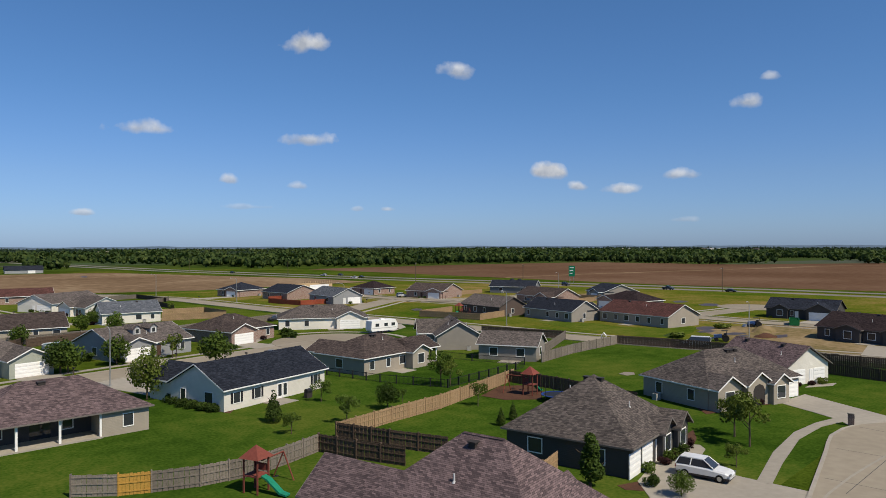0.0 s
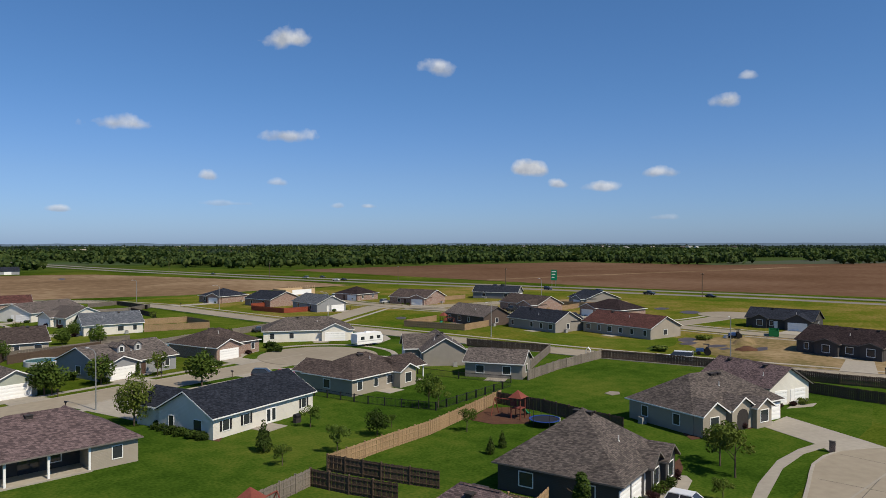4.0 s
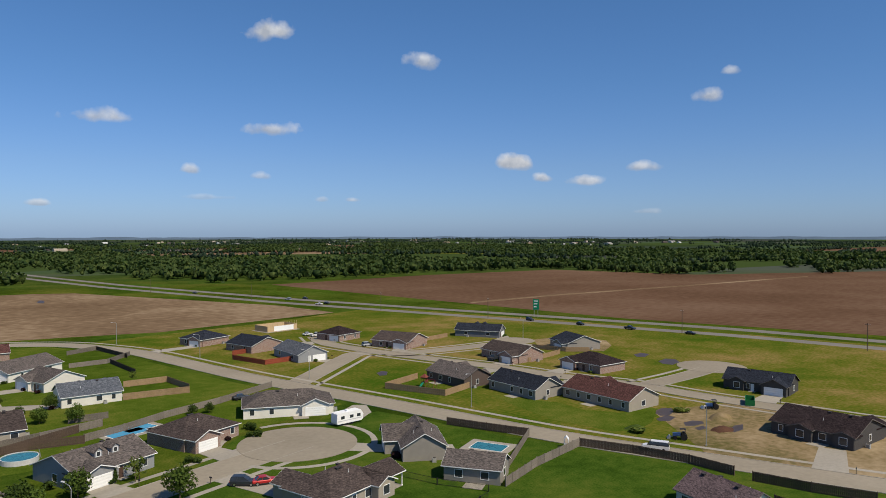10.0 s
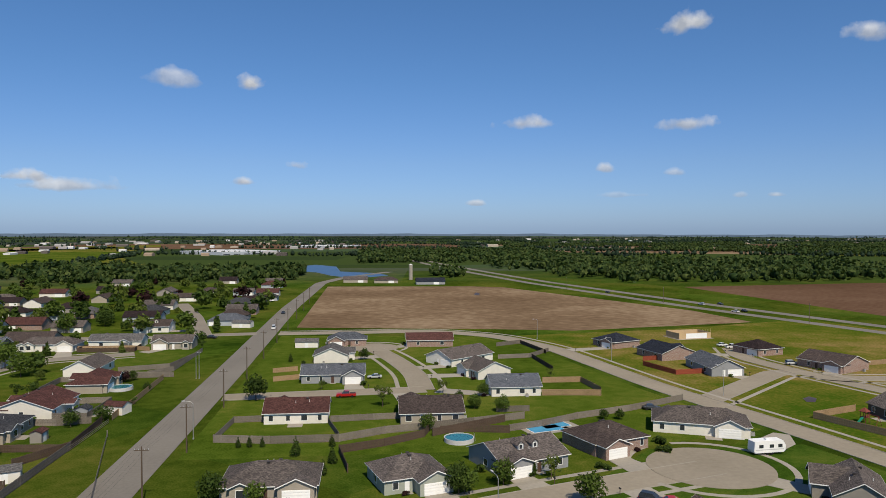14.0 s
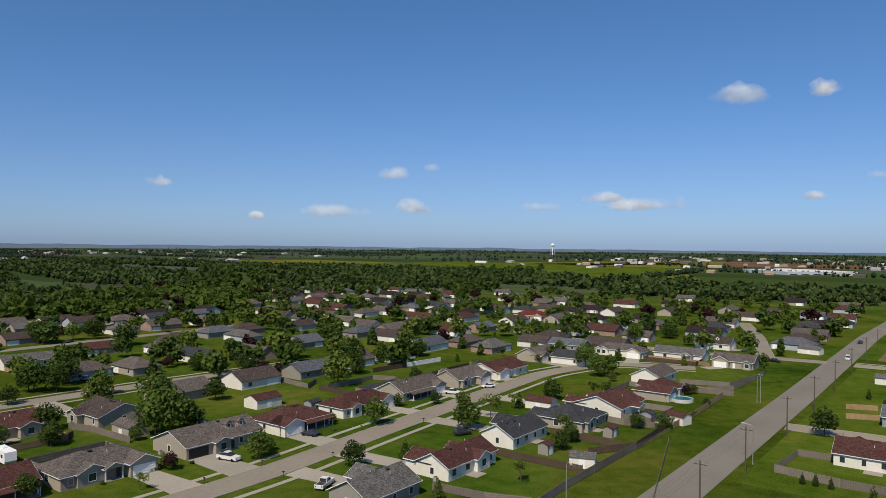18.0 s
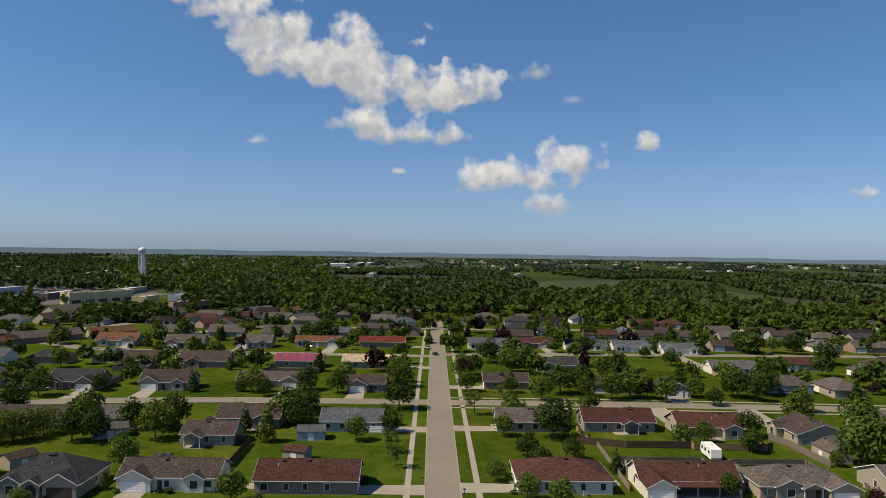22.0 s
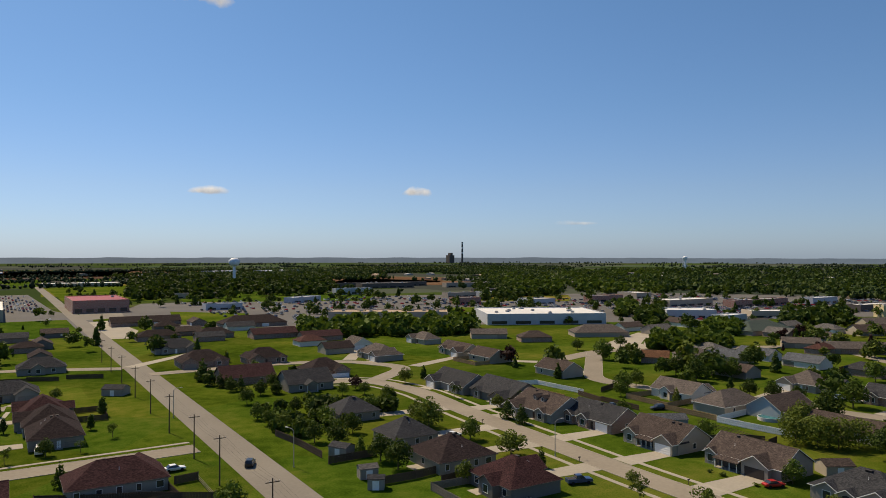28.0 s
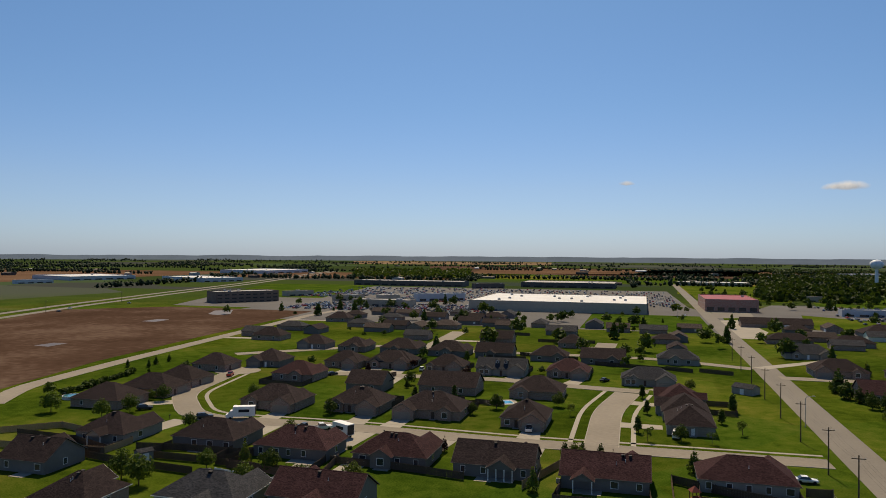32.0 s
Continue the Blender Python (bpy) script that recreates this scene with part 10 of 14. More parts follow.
flat_building(-395, -596, 180, 25, 20, 6, REDW, DARKW, 'low red shop with a dark roof', 4, 1, 1)
flat_building(-490, -689, 180, 21, 27, 5, METALB, WHITER, 'small shed with a white roof', 3, 1, 1)
flat_building(-372, -814, 180, 48, 12, 7, METALB, GREYR, 'blue-grey shop hall with a flat roof', 5, 2, 1)
flat_building(-487, -949, -180, 85, 22, 7, DARKW, GREYR, 'dark strip of shops with a grey flat roof', 6, 3, 1)
flat_building(-647, -226, 180, 29, 12, 5, METALB, BLUER, 'low office with a blue-grey roof', 4, 1, 1)
flat_building(-1189, -209, 180, 85, 12, 6, METALB, WHITER, 'long pale hall among the trees', 5, 2, 1)
flat_building(-907, -161, 180, 20, 12, 5, METALB, BLUER, 'small hall with a blue roof', 2, 1, 1)
flat_building(-1347, -193, 180, 83, 20, 6, TANW, WHITER, 'pale shop on the town street', 3, 1, 1)
flat_building(-1616, -186, 180, 117, 39, 6, REDW, WHITER, 'brick shop on the town street', 3, 1, 1)
flat_building(-1246, -106, 180, 73, 12, 6, TANW, GREYR, 'low shop on the town street', 3, 1, 1)
flat_building(-2035, -270, 180, 103, 59, 6, METALB, WHITER, 'pale shop on the town street', 3, 1, 1)
flat_building(-2208, -211, 180, 200, 43, 6, METALB, WHITER, 'pale hall on the town street', 3, 1, 1)
flat_building(-614, -579, 180, 23, 29, 6, TANW, WHITER, 'low shop with a white roof', 3, 1, 1)
flat_building(-700, -413, 180, 43, 12, 6, METALB, WHITER, 'white-roofed hall near the woods', 4, 2, 1)
flat_building(-835, -447, 180, 58, 14, 6, TANW, GREYR, 'grey-roofed shop block near the woods', 4, 2, 1)
flat_building(-738, -308, 180, 51, 12, 5, TANW, WHITER, 'low white-roofed shop near the woods', 4, 2, 1)
flat_building(248, -683, -151, 22, 17, 6, TANW, WHITER, 'low shop with a white roof', 4, 2, 1)
flat_building(211, -993, -146, 45, 12, 6, DARKW, GREYR, 'dark shop beside the car park', 4, 2, 1)
flat_building(-189, -835, -180, 51, 12, 5, TANW, GREYR, 'low shop beside the road', 4, 2, 1)
flat_building(-267, -706, -151, 44, 12, 5, METALB, WHITER, 'petrol station canopy with a white roof', 3, 1, 1)
flat_building(-485, -1852, -151, 102, 44, 8, METALB, WHITER, 'long white hall beyond the trees', 4, 1, 1)
flat_building(-631, -1864, -139, 165, 43, 8, METALB, WHITER, 'long white hall beyond the trees', 4, 1, 1)
sheet('pavement', [(57.1, 34.6), (66.5, 38.6), (75.3, 41.4), (81.4, 42.2), (87.6, 42.0), (85.8, 40.6), (80.1, 40.9), (73.1, 39.6), (63.8, 36.1), (57.4, 33.4)], 0.070, WALKC, 'narrow pale concrete pavement curving to the street', 'pavement')
sheet('driveway', [(48.9, 40.5), (53.2, 42.6), (56.5, 40.3), (57.4, 34.8), (58.4, 30.2), (56.2, 29.3), (45.8, 36.3)], 0.062, WALKC, 'pale concrete driveway in front of the garage', 'driveway')
sheet('path', [(53.2, 42.4), (59.0, 43.8), (62.0, 45.4), (62.8, 44.2), (62.0, 43.0), (56.5, 40.3)], 0.078, WALKC, 'short concrete path to the porch', 'path')
sheet('driveway', [(87.9, 50.3), (95.6, 51.1), (91.3, 38.9), (90.3, 36.5), (86.7, 36.9), (82.5, 38.7), (84.9, 41.4), (86.1, 44.7)], 0.062, WALKC, 'wide pale concrete driveway to two garages', 'driveway')
sheet('driveway', [(100.2, 53.5), (102.4, 54.0), (107.2, 52.6), (104.6, 51.9)], 0.062, WALKC, 'short concrete apron before the garage door', 'driveway')
sheet('flower_bed', [(56.4, 42.3), (59.3, 42.9), (64.8, 46.0), (67.4, 48.3), (64.6, 47.4), (59.7, 44.5)], 0.05, MULCH, 'dark mulch bed with low shrubs by the house', 'flower bed')
sheet('flower_bed', [(46.7, 40.8), (46.4, 39.7), (47.7, 38.4), (49.2, 38.4), (50.2, 39.8), (48.7, 40.5)], 0.05, MULCH, 'dark mulch bed with low shrubs by the garage', 'flower bed')
sheet('flower_bed', [(85.5, 51.9), (85.2, 50.6), (88.0, 50.1), (89.2, 51.8)], 0.05, MULCH, 'reddish mulch bed before the front windows', 'flower bed')
sheet('flower_bed', [(76.7, 54.4), (74.9, 51.9), (77.6, 51.5), (81.7, 53.4), (79.8, 54.0)], 0.05, MULCH, 'dark mulch bed along the house wall', 'flower bed')
sheet('flower_bed', [(25.2, 97.6), (25.0, 93.6), (28.7, 85.4), (29.8, 87.1), (26.8, 95.6)], 0.05, MULCH, 'dark mulch bed along the gable wall', 'flower bed')
sheet('puddle', [(144.5, 103.0), (149.6, 103.5), (149.3, 100.9), (145.3, 99.8), (143.3, 101.2)], 0.045, MUD, 'shallow puddle on the bare lot', 'puddle')
sheet('puddle', [(144.4, 92.7), (147.8, 92.7), (146.9, 90.9), (143.6, 90.9)], 0.045, MUD, 'shallow puddle on the bare lot', 'puddle')
sheet('path', [(87.2, 76.1), (89.1, 76.6), (89.9, 75.4), (88.8, 74.3), (87.0, 74.4)], 0.078, CONC, 'small pale stone ring on the lawn', 'path')
sheet('car_park', [(-44.8, -564.1), (-70.9, -576.7), (-76.0, -490.2), (-65.7, -447.1), (-53.4, -448.9), (-52.2, -506.1)], 0.036, WALKC, 'pale concrete parking lot beside the care home', 'car park')
sheet('car_park', [(-56.3, -676.4), (-90.0, -687.2), (-83.1, -598.2), (-53.9, -590.5)], 0.036, ASPH, 'grey asphalt lot beside the main road', 'car park')
sheet('car_park', [(-279.3, -285.8), (-339.5, -316.9), (-326.3, -272.8), (-287.9, -252.3), (-267.9, -261.8)], 0.036, WALKC, 'pale concrete lot beside the office', 'car park')
sheet('field', [(-483.6, -1161.9), (-629.7, -1375.5), (-751.1, -1088.0), (-639.1, -968.1), (-513.9, -1054.4)], 0.036, SOIL, 'bare brown field behind the strip of shops', 'field')
sheet('field', [(-528.4, -1300.6), (-716.8, -1532.4), (-837.9, -1327.8), (-672.0, -1097.1), (-466.3, -1100.5)], 0.036, SOIL, 'bare brown field behind the strip of shops', 'field')
sheet('field', [(-811, -1950), (-1363, -1976), (-1601, -2320), (-985, -2369)], 0.04, SOILP, 'pale stubble field beyond the town', 'field')
sheet('field', [(419, -1704), (33, -1860), (-31, -2441), (504, -2398)], 0.04, SOIL, 'long brown field beyond the shops', 'field')
sheet('field', [(1256, -3003), (397, -3234), (535, -4353), (1727, -4128)], 0.04, SOILP, 'pale stubble field beyond the shops', 'field')
sheet('meadow', [(601, -1436), (170, -1384), (27, -1576), (386, -1617)], 0.04, ROUGHG, 'long green pasture beyond the shops', 'meadow')
sheet('meadow', [(-41, -940), (-140, -957), (-207, -1339), (-61, -1387)], 0.04, ROUGHG, 'green pasture beside the road', 'meadow')
sheet('meadow', [(-864, 1390), (-537, 1904), (-616, 2184), (-998, 1604)], 0.04, ROUGHG, 'pale green pasture beyond the woods', 'meadow')
sheet('field', [(286, 1482), (881, 1251), (1014, 1440), (309, 1601)], 0.04, SOILP, 'pale field beyond the woods', 'field')
sheet('field', [(327, 2012), (808, 1548), (930, 1784), (364, 2244)], 0.04, SOILP, 'pale stubble field beyond the woods', 'field')
sheet('meadow', [(770, 1323), (1236, 842), (1431, 976), (871, 1497)], 0.04, ROUGHG, 'pale green strip beyond the woods', 'meadow')
sheet('meadow', [(-555, -182), (-654, -153), (-745, -174), (-682, -221)], 0.04, ROUGHG, 'open green lot before the school', 'meadow')
sheet('meadow', [(-433, -626), (-514, -568), (-589, -662), (-495, -706)], 0.04, ROUGHG, 'open green lot among the shops', 'meadow')
sheet('pond', [(-104.9, 897.1), (-73.2, 964.4), (-43.9, 915.2), (-34.4, 809.9), (7.2, 777.4), (17.6, 737.6), (-13.8, 698.4), (-40.7, 738.5), (-60.7, 798.3), (-91.2, 827.4)], 0.036, WATER, 'dark-blue pond with two arms beyond the field', 'pond')
sheet('driveway', [(83.9, 151.9), (94.3, 159.4), (97.2, 157.4), (94.3, 150.3), (87.4, 145.1), (83.0, 146.4)], 0.062, WALKC, 'pale concrete path to the pool house', 'driveway')
sheet('meadow', [(-803, 926), (-498, 1593), (-669, 1947), (-1071, 1276)], 0.04, ROUGHG, 'pale green pasture beyond the woods', 'meadow')
sheet('puddle', [(325.7, -488.1), (339.6, -518.4), (329.2, -528.7), (309.6, -494.1), (313.2, -481.8)], 0.045, MUD, 'shallow puddle on the ploughed field', 'puddle')
sheet('puddle', [(333.4, -420.9), (333.5, -439.1), (323.4, -438.1), (321.9, -420.7)], 0.045, MUD, 'shallow puddle on the ploughed field', 'puddle')
sheet('puddle', [(297.5, -294.9), (297.1, -307.2), (288.6, -307.6), (287.4, -293.6)], 0.045, MUD, 'shallow puddle on the ploughed field', 'puddle')
sheet('lawn', [(130.0, 146.0), (132.4, 141.2), (135.3, 134.9), (138.2, 128.8), (137.3, 119.9), (142.1, 111.7), (152.8, 111.1), (153.2, 108.6), (141.1, 101.7), (132.4, 99.3), (127.5, 102.5), (126.2, 110.1), (124.6, 117.9), (126.8, 132.8)], 0.036, LAWNB, 'greener young lawn behind the row of new houses', 'lawn')
sheet('puddle', [(151.4, 108.0), (154.6, 108.4), (156.2, 106.9), (154.4, 104.7), (150.0, 103.0), (147.6, 103.9), (148.5, 106.0)], 0.045, MUD, 'shallow muddy puddle on the bare lot', 'puddle')
sheet('puddle', [(146.8, 97.0), (149.9, 96.7), (151.2, 95.0), (149.7, 93.5), (146.0, 93.8), (144.5, 95.1)], 0.045, MUD, 'shallow muddy puddle on the bare lot', 'puddle')
sheet('puddle', [(148.7, 87.0), (153.5, 88.2), (156.2, 87.6), (152.0, 85.2), (148.3, 85.2)], 0.045, MUD, 'shallow muddy puddle on the bare lot', 'puddle')
sheet('puddle', [(209.7, 148.9), (216.1, 150.5), (217.6, 147.5), (214.0, 143.3), (207.8, 142.0), (207.0, 145.3)], 0.045, MUD, 'wet mud patch on the vacant land', 'puddle')
sheet('puddle', [(214.3, 162.7), (219.3, 163.3), (219.5, 159.7), (213.8, 157.3), (211.0, 158.9)], 0.045, MUD, 'wet mud patch on the vacant land', 'puddle')
sheet('puddle', [(121.8, 191.1), (125.0, 193.2), (125.8, 190.8), (122.7, 186.7), (120.4, 187.1)], 0.045, MUD, 'wet mud patch on the vacant land', 'puddle')
sheet('puddle', [(75.0, 522.0), (78.7, 534.0), (80.4, 528.2), (77.5, 511.5), (74.8, 513.1)], 0.045, MUD, 'shallow puddle on the pale field', 'puddle')
sheet('track', [(293.0, 350.5), (371.1, 355.2), (449.7, 353.4), (523.5, 349.4), (612.8, 348.3), (733.0, 345.5), (720.5, 339.6), (600.9, 341.5), (514.0, 343.1), (440.5, 346.2), (363.8, 348.1), (289.2, 343.3)], 0.036, SOILP, 'pale dirt track across the ploughed field', 'track')
sheet('building_lot', [(210.9, 210.7), (222.0, 210.7), (232.8, 198.1), (232.7, 190.4), (224.3, 181.0), (211.3, 174.1), (208.7, 179.3), (200.7, 189.1), (200.5, 197.4)], 0.036, DIRT, 'bare dirt round the unfinished house', 'ground')
sheet("lawn", [(-104, -519), (-147, -493), (-176, -589), (-124, -641)], 0.05, LAWNB, "mown grass strip beside the parking lot", "lawn")
sheet("lawn", [(-57, -845), (-150, -800), (-190, -1210), (-57, -1245)], 0.05, LAWNB, "open green field beside the main road", "lawn")
sheet("lawn", [(-160, -760), (-330, -690), (-420, -830), (-200, -1000)], 0.052, LAWN, "shaded park lawn under scattered trees", "lawn")
sheet("lawn", [(-330, -505), (-420, -470), (-450, -520), (-350, -560)], 0.05, LAWNB, "grass verge between the stores", "lawn")
sheet("lawn", [(-43, -470), (-43, -600), (40, -600), (40, -478)], 0.05, LAWN, "mown grass beside the store", "lawn")
parked_cars("parked_cars", [(120, -640, 300, -560, 0.5), (-30, -780, 250, -690, 0.35), (-30, -960, 380, -780, 0.2), (300, -800, 380, -720, 0.4)], 3, "rows of parked cars in front of the shops")
parked_cars("parked_cars", [(-420, -740, -150, -500, 0.16), (-560, -470, -470, -380, 0.6), (-700, -600, -430, -330, 0.2), (-880, -430, -720, -300, 0.2)], 4, "rows of parked cars round the stores")
sheet("meadow", [(-1500, 950), (-620, 820), (-300, 980), (-420, 1250), (-1500, 1350)], 0.03, ROUGHG, "pale green meadow beyond the woods", "meadow")
sheet("car_park", [(262, -560), (410, -560), (455, -690), (330, -700)], 0.027, LOT, "grey asphalt lot round the hotel", "car park")
sheet("field", [(331, -702), (457, -692), (560, -1000), (385, -1020)], 0.027, LAWN, "green verge by the highway", "meadow")
for p in ((260, -1700, 900, -1250), (-700, -2600, 500, -1750), (900, -1600, 2300, -700), (700, 1500, 1800, 2200), (-900, 1700, 300, 2300), (1700, -300, 3000, 900)):
    sheet("field", [(p[0], p[1]), (p[2], p[1] + 60), (p[2] - 80, p[3]), (p[0] + 60, p[3] - 40)], 0.03, SOIL, "far brown ploughed field", "field")
far_town([(-1000, 1250, -80, 2800, 90), (-3400, -900, -1350, 1900, 150), (-1500, -700, -900, -450, 60), (-300, -2800, 900, -1150, 26), (900, -1500, 2600, -500, 40), (300, 1600, 2800, 3200, 90), (-1500, -1600, -700, -800, 50)], 3)
water_tower(-335, -1204, 44, 9, False)
water_tower(-1206, -486, 46, 6)
water_tower(-2235, -1848, 46, 9)
water_tower(-1572, 2902, 52, 9)
# the power station on the skyline
ps = thing("power_station", pose(-2449, -3727, 0), "far power station with a tall banded chimney", "power station")
put("boiler_house", Build().box(-60, 60, -40, 40, 0, 62).box(-30, 20, -30, 30, 62, 80).done("boiler_house", DARKW), ps, pose(60, -45, 0) @ Matrix.Diagonal((0.3, 0.5, 0.8, 1)))
put("chimney", Build().tube((0, 0, 0), (0, 0, 132), 6.5, 5, 14).done("chimney", DARKW), ps)
for z in (60, 90, 118):
    put("band", Build().tube((0, 0, z), (0, 0, z + 10), 6.7 - z * 0.011, 6.6 - z * 0.011, 14).done("band", TRIM), ps)
silo = thing("silo", pose(37, 675, 0), "pale concrete silo at the far end of the field", "silo")
put("shaft", Build().tube((0, 0, 0), (0, 0, 14), 1.8, 1.8, 18).done("shaft", WALKC), silo)
put("cap", Build().tube((0, 0, 14), (0, 0, 15), 1.9, 0.4, 18).done("cap", PIPE), silo)

# ---------------------------------------------------------------- poles and wires along the main road
ys = [-353, -322, -292, -261, -232, -204, -175, -152, -118, -84, -50, -16, 18, 54, 90, 127, 157, 196, 232, 268, 305, 345, 385, 425, 465]
for a in ys:
    utility_pole(-39.4, a)
for a, b in zip(ys, ys[1:]):
    wires((-39.4, a), (-39.4, b))
hp = [(170, 560), (205, 455), (238, 350), (262, 285), (292, 190), (306, 120), (330, 30), (352, -60), (376, -150), (402, -240), (425, -330), (455, -440), (486, -560)]
for a in hp:
    utility_pole(a[0] - 16, a[1] - 6, 10.5, 70)
fence([(8.7, 64.3), (11.9, 62.4)], FENCEG, 1.8, 'board')
fence([(11.9, 62.4), (14.3, 61.7)], FENCEY, 1.8, 'board')
fence([(14.3, 61.7), (18.0, 60.9), (22.9, 61.0), (26.4, 62.5), (30.5, 64.5)], FENCEG, 1.8, 'board')
fence([(41.5, 47.7), (42.3, 45.1), (45.5, 46.7)], FENCEN, 1.8, 'board')
pillar = thing("brick_mailbox", pose(83.4, 39.3, 0, 0, 0, 20), "dark brick mailbox pillar at the kerb", "mailbox", "mailboxes")
put("pillar", Build().box(-0.3, 0.3, -0.3, 0.3, 0, 1.35).done("pillar", masonry("brick_dark", (0.09, 0.06, 0.05), (0.14, 0.09, 0.075), (0.25, 0.23, 0.21))), pillar)
put("cap", Build().box(-0.36, 0.36, -0.36, 0.36, 1.35, 1.45).done("cap", WALKC), pillar)
put("mail_door", Build().box(-0.13, 0.13, -0.33, -0.29, 0.85, 1.15).done("mail_door", BLACK), pillar)
fence([(30.5, 64.5), (32.4, 60.2), (35.0, 55.6)], FENCEB, 1.8, 'board')
fence([(34.0, 67.6), (37.0, 61.8), (40.2, 56.2)], FENCEB, 1.8, 'board')
fence([(34.0, 67.6), (42.4, 70.4), (50.9, 72.8), (59.8, 76.8), (70.4, 81.7)], FENCEN, 1.8, 'board')
fence([(68.9, 80.8), (70.8, 73.0), (71.1, 63.8), (71.6, 59.5)], FENCEB, 1.8, 'board')
fence([(49.5, 102.0), (53.3, 92.0), (59.0, 82.7), (78.9, 89.0)], BLACK, 1.2, 'metal')
fence([(73.1, 107.9), (76.1, 99.5), (81.0, 91.3)], BLACK, 1.2, 'metal')
fence([(85.0, 91.3), (97.1, 95.7), (113.3, 99.4)], FENCEG, 1.8, 'board')
fence([(113.3, 99.4), (118.0, 89.5), (121.4, 78.9), (121.9, 69.9)], FENCEB, 1.8, 'board')
fence([(101.9, 129.6), (105.9, 120.3), (110.2, 111.2)], FENCEB, 1.8, 'board')
fence([(110.2, 111.2), (92.4, 98.5)], FENCEG, 1.8, 'board')
fence([(121.8, 66.3), (124.4, 57.2), (128.0, 48.2)], FENCEB, 1.8, 'board')
fence([(113.6, 58.0), (114.0, 49.8), (114.7, 43.1)], FENCEB, 1.8, 'board')
fence([(95.1, 243.1), (100.0, 226.5), (113.9, 228.5)], FENCER, 1.7, 'board')
fence([(98.4, 251.6), (110.4, 254.2)], FENCER, 1.7, 'board')
fence([(111.6, 170.7), (119.5, 152.8), (133.6, 157.3)], FENCEN, 1.8, 'board')
fence([(111.6, 170.7), (127.3, 176.5)], FENCEN, 1.8, 'board')
fence([(171.6, 235.1), (188.1, 239.3)], FENCEN, 1.7, 'board')
fence([(165.2, 181.1), (173.2, 175.0), (194.4, 180.4)], FENCEN, 1.7, 'board')
fence([(194.7, 195.3), (199.5, 182.3), (206.5, 176.9)], FENCEN, 1.7, 'board')
fence([(32.5, 166.4), (41.4, 169.9), (51.9, 175.9), (68.2, 182.4), (86.9, 192.4)], FENCEG, 1.7, 'board')
fence([(16.0, 166.2), (22.0, 166.9), (32.3, 165.1)], FENCEB, 1.8, 'board')
fence([(48.9, 201.7), (59.3, 200.9), (65.9, 199.9)], FENCEN, 1.8, 'board')
fence([(53.1, 218.5), (65.3, 218.4), (67.0, 203.3)], FENCEN, 1.8, 'board')
fence([(46.5, 260.5), (58.6, 262.1), (69.0, 274.2)], FENCEG, 1.6, 'board')
fence([(50.8, 288.3), (62.0, 294.6)], FENCEG, 1.6, 'board')
fence([(62.0, 294.6), (66.8, 269.0)], FENCEB, 1.6, 'board')
fence([(59.4, 261.5), (61.2, 236.8)], FENCEB, 1.6, 'board')
fence([(-35.3, 163.9), (-22.7, 161.7), (-7.3, 161.8), (3.1, 167.3), (13.9, 170.2), (25.2, 173.2), (38.5, 177.4)], FENCEG, 1.8, 'board')
fence([(-33.8, 180.1), (-26.5, 180.7)], FENCEG, 1.6, 'board')
fence([(-33.8, 180.1), (-35.3, 163.9)], FENCEG, 1.6, 'board')
fence([(-10.2, 178.7), (0.4, 179.8), (8.3, 180.4)], FENCEG, 1.6, 'board')
fence([(-10.9, 178.7), (-7.4, 164.0)], FENCEG, 1.6, 'board')
fence([(-6.7, 153.5), (2.9, 157.6), (12.1, 163.7), (13.8, 168.8)], FENCEB, 1.8, 'board')
fence([(14.1, 164.2), (24.7, 170.3), (33.0, 174.8)], FENCEB, 1.8, 'board')
fence([(-6.9, 153.5), (-4.7, 140.9)], FENCEB, 1.8, 'board')
fence([(32.6, 184.5), (41.4, 184.5)], FENCEG, 1.6, 'board')
fence([(-48.0, 126.7), (-60.5, 170.7)], FENCEG, 1.5, 'rail')
fence([(-30.7, 227.9), (-21.5, 231.5)], FENCEN, 1.6, 'board')
fence([(-32.6, 241.6), (-24.7, 244.6)], FENCEN, 1.6, 'board')
fence([(-71.7, 150.3), (-65.0, 161.7), (-66.1, 182.9)], FENCEB, 1.8, 'board')
fence([(-88.1, 137.2), (-76.5, 137.3), (-67.0, 137.6)], FENCEB, 1.7, 'board')
fence([(-64.5, 113.8), (-65.2, 126.4), (-65.1, 139.4), (-65.0, 161.7)], FENCEG, 1.8, 'board')
fence([(-64.7, 159.2), (-64.3, 182.5)], FENCEG, 1.8, 'rail')
fence([(-87.3, 161.1), (-75.1, 160.6), (-66.4, 159.9)], FENCEB, 1.7, 'board')
fence([(-64.5, 185.2), (-64.8, 206.5), (-65.8, 234.5)], FENCEN, 1.8, 'board')
fence([(-88.1, 182.7), (-76.2, 181.3), (-68.6, 183.1)], FENCEG, 1.7, 'board')
fence([(-79.8, 240.7), (-64.9, 238.2)], FENCEG, 1.6, 'board')
fence([(-84.3, 248.0), (-69.0, 253.4), (-65.7, 273.5)], FENCEG, 1.7, 'board')
fence([(-85.2, 110.0), (-74.1, 111.6), (-66.1, 114.5)], FENCEG, 1.6, 'board')
fence([(-72.6, 240.2), (-66.2, 248.2), (-65.4, 285.8)], FENCEG, 1.7, 'board')
fence([(-118.7, 293.4), (-94.5, 293.8), (-86.4, 289.7)], FENCEN, 1.7, 'board')
fence([(-82.6, 236.3), (-63.6, 238.4)], FENCEG, 1.7, 'board')
fence([(-185.0, 87.5), (-178.0, 89.7), (-160.9, 90.5)], FENCEG, 1.7, 'board')
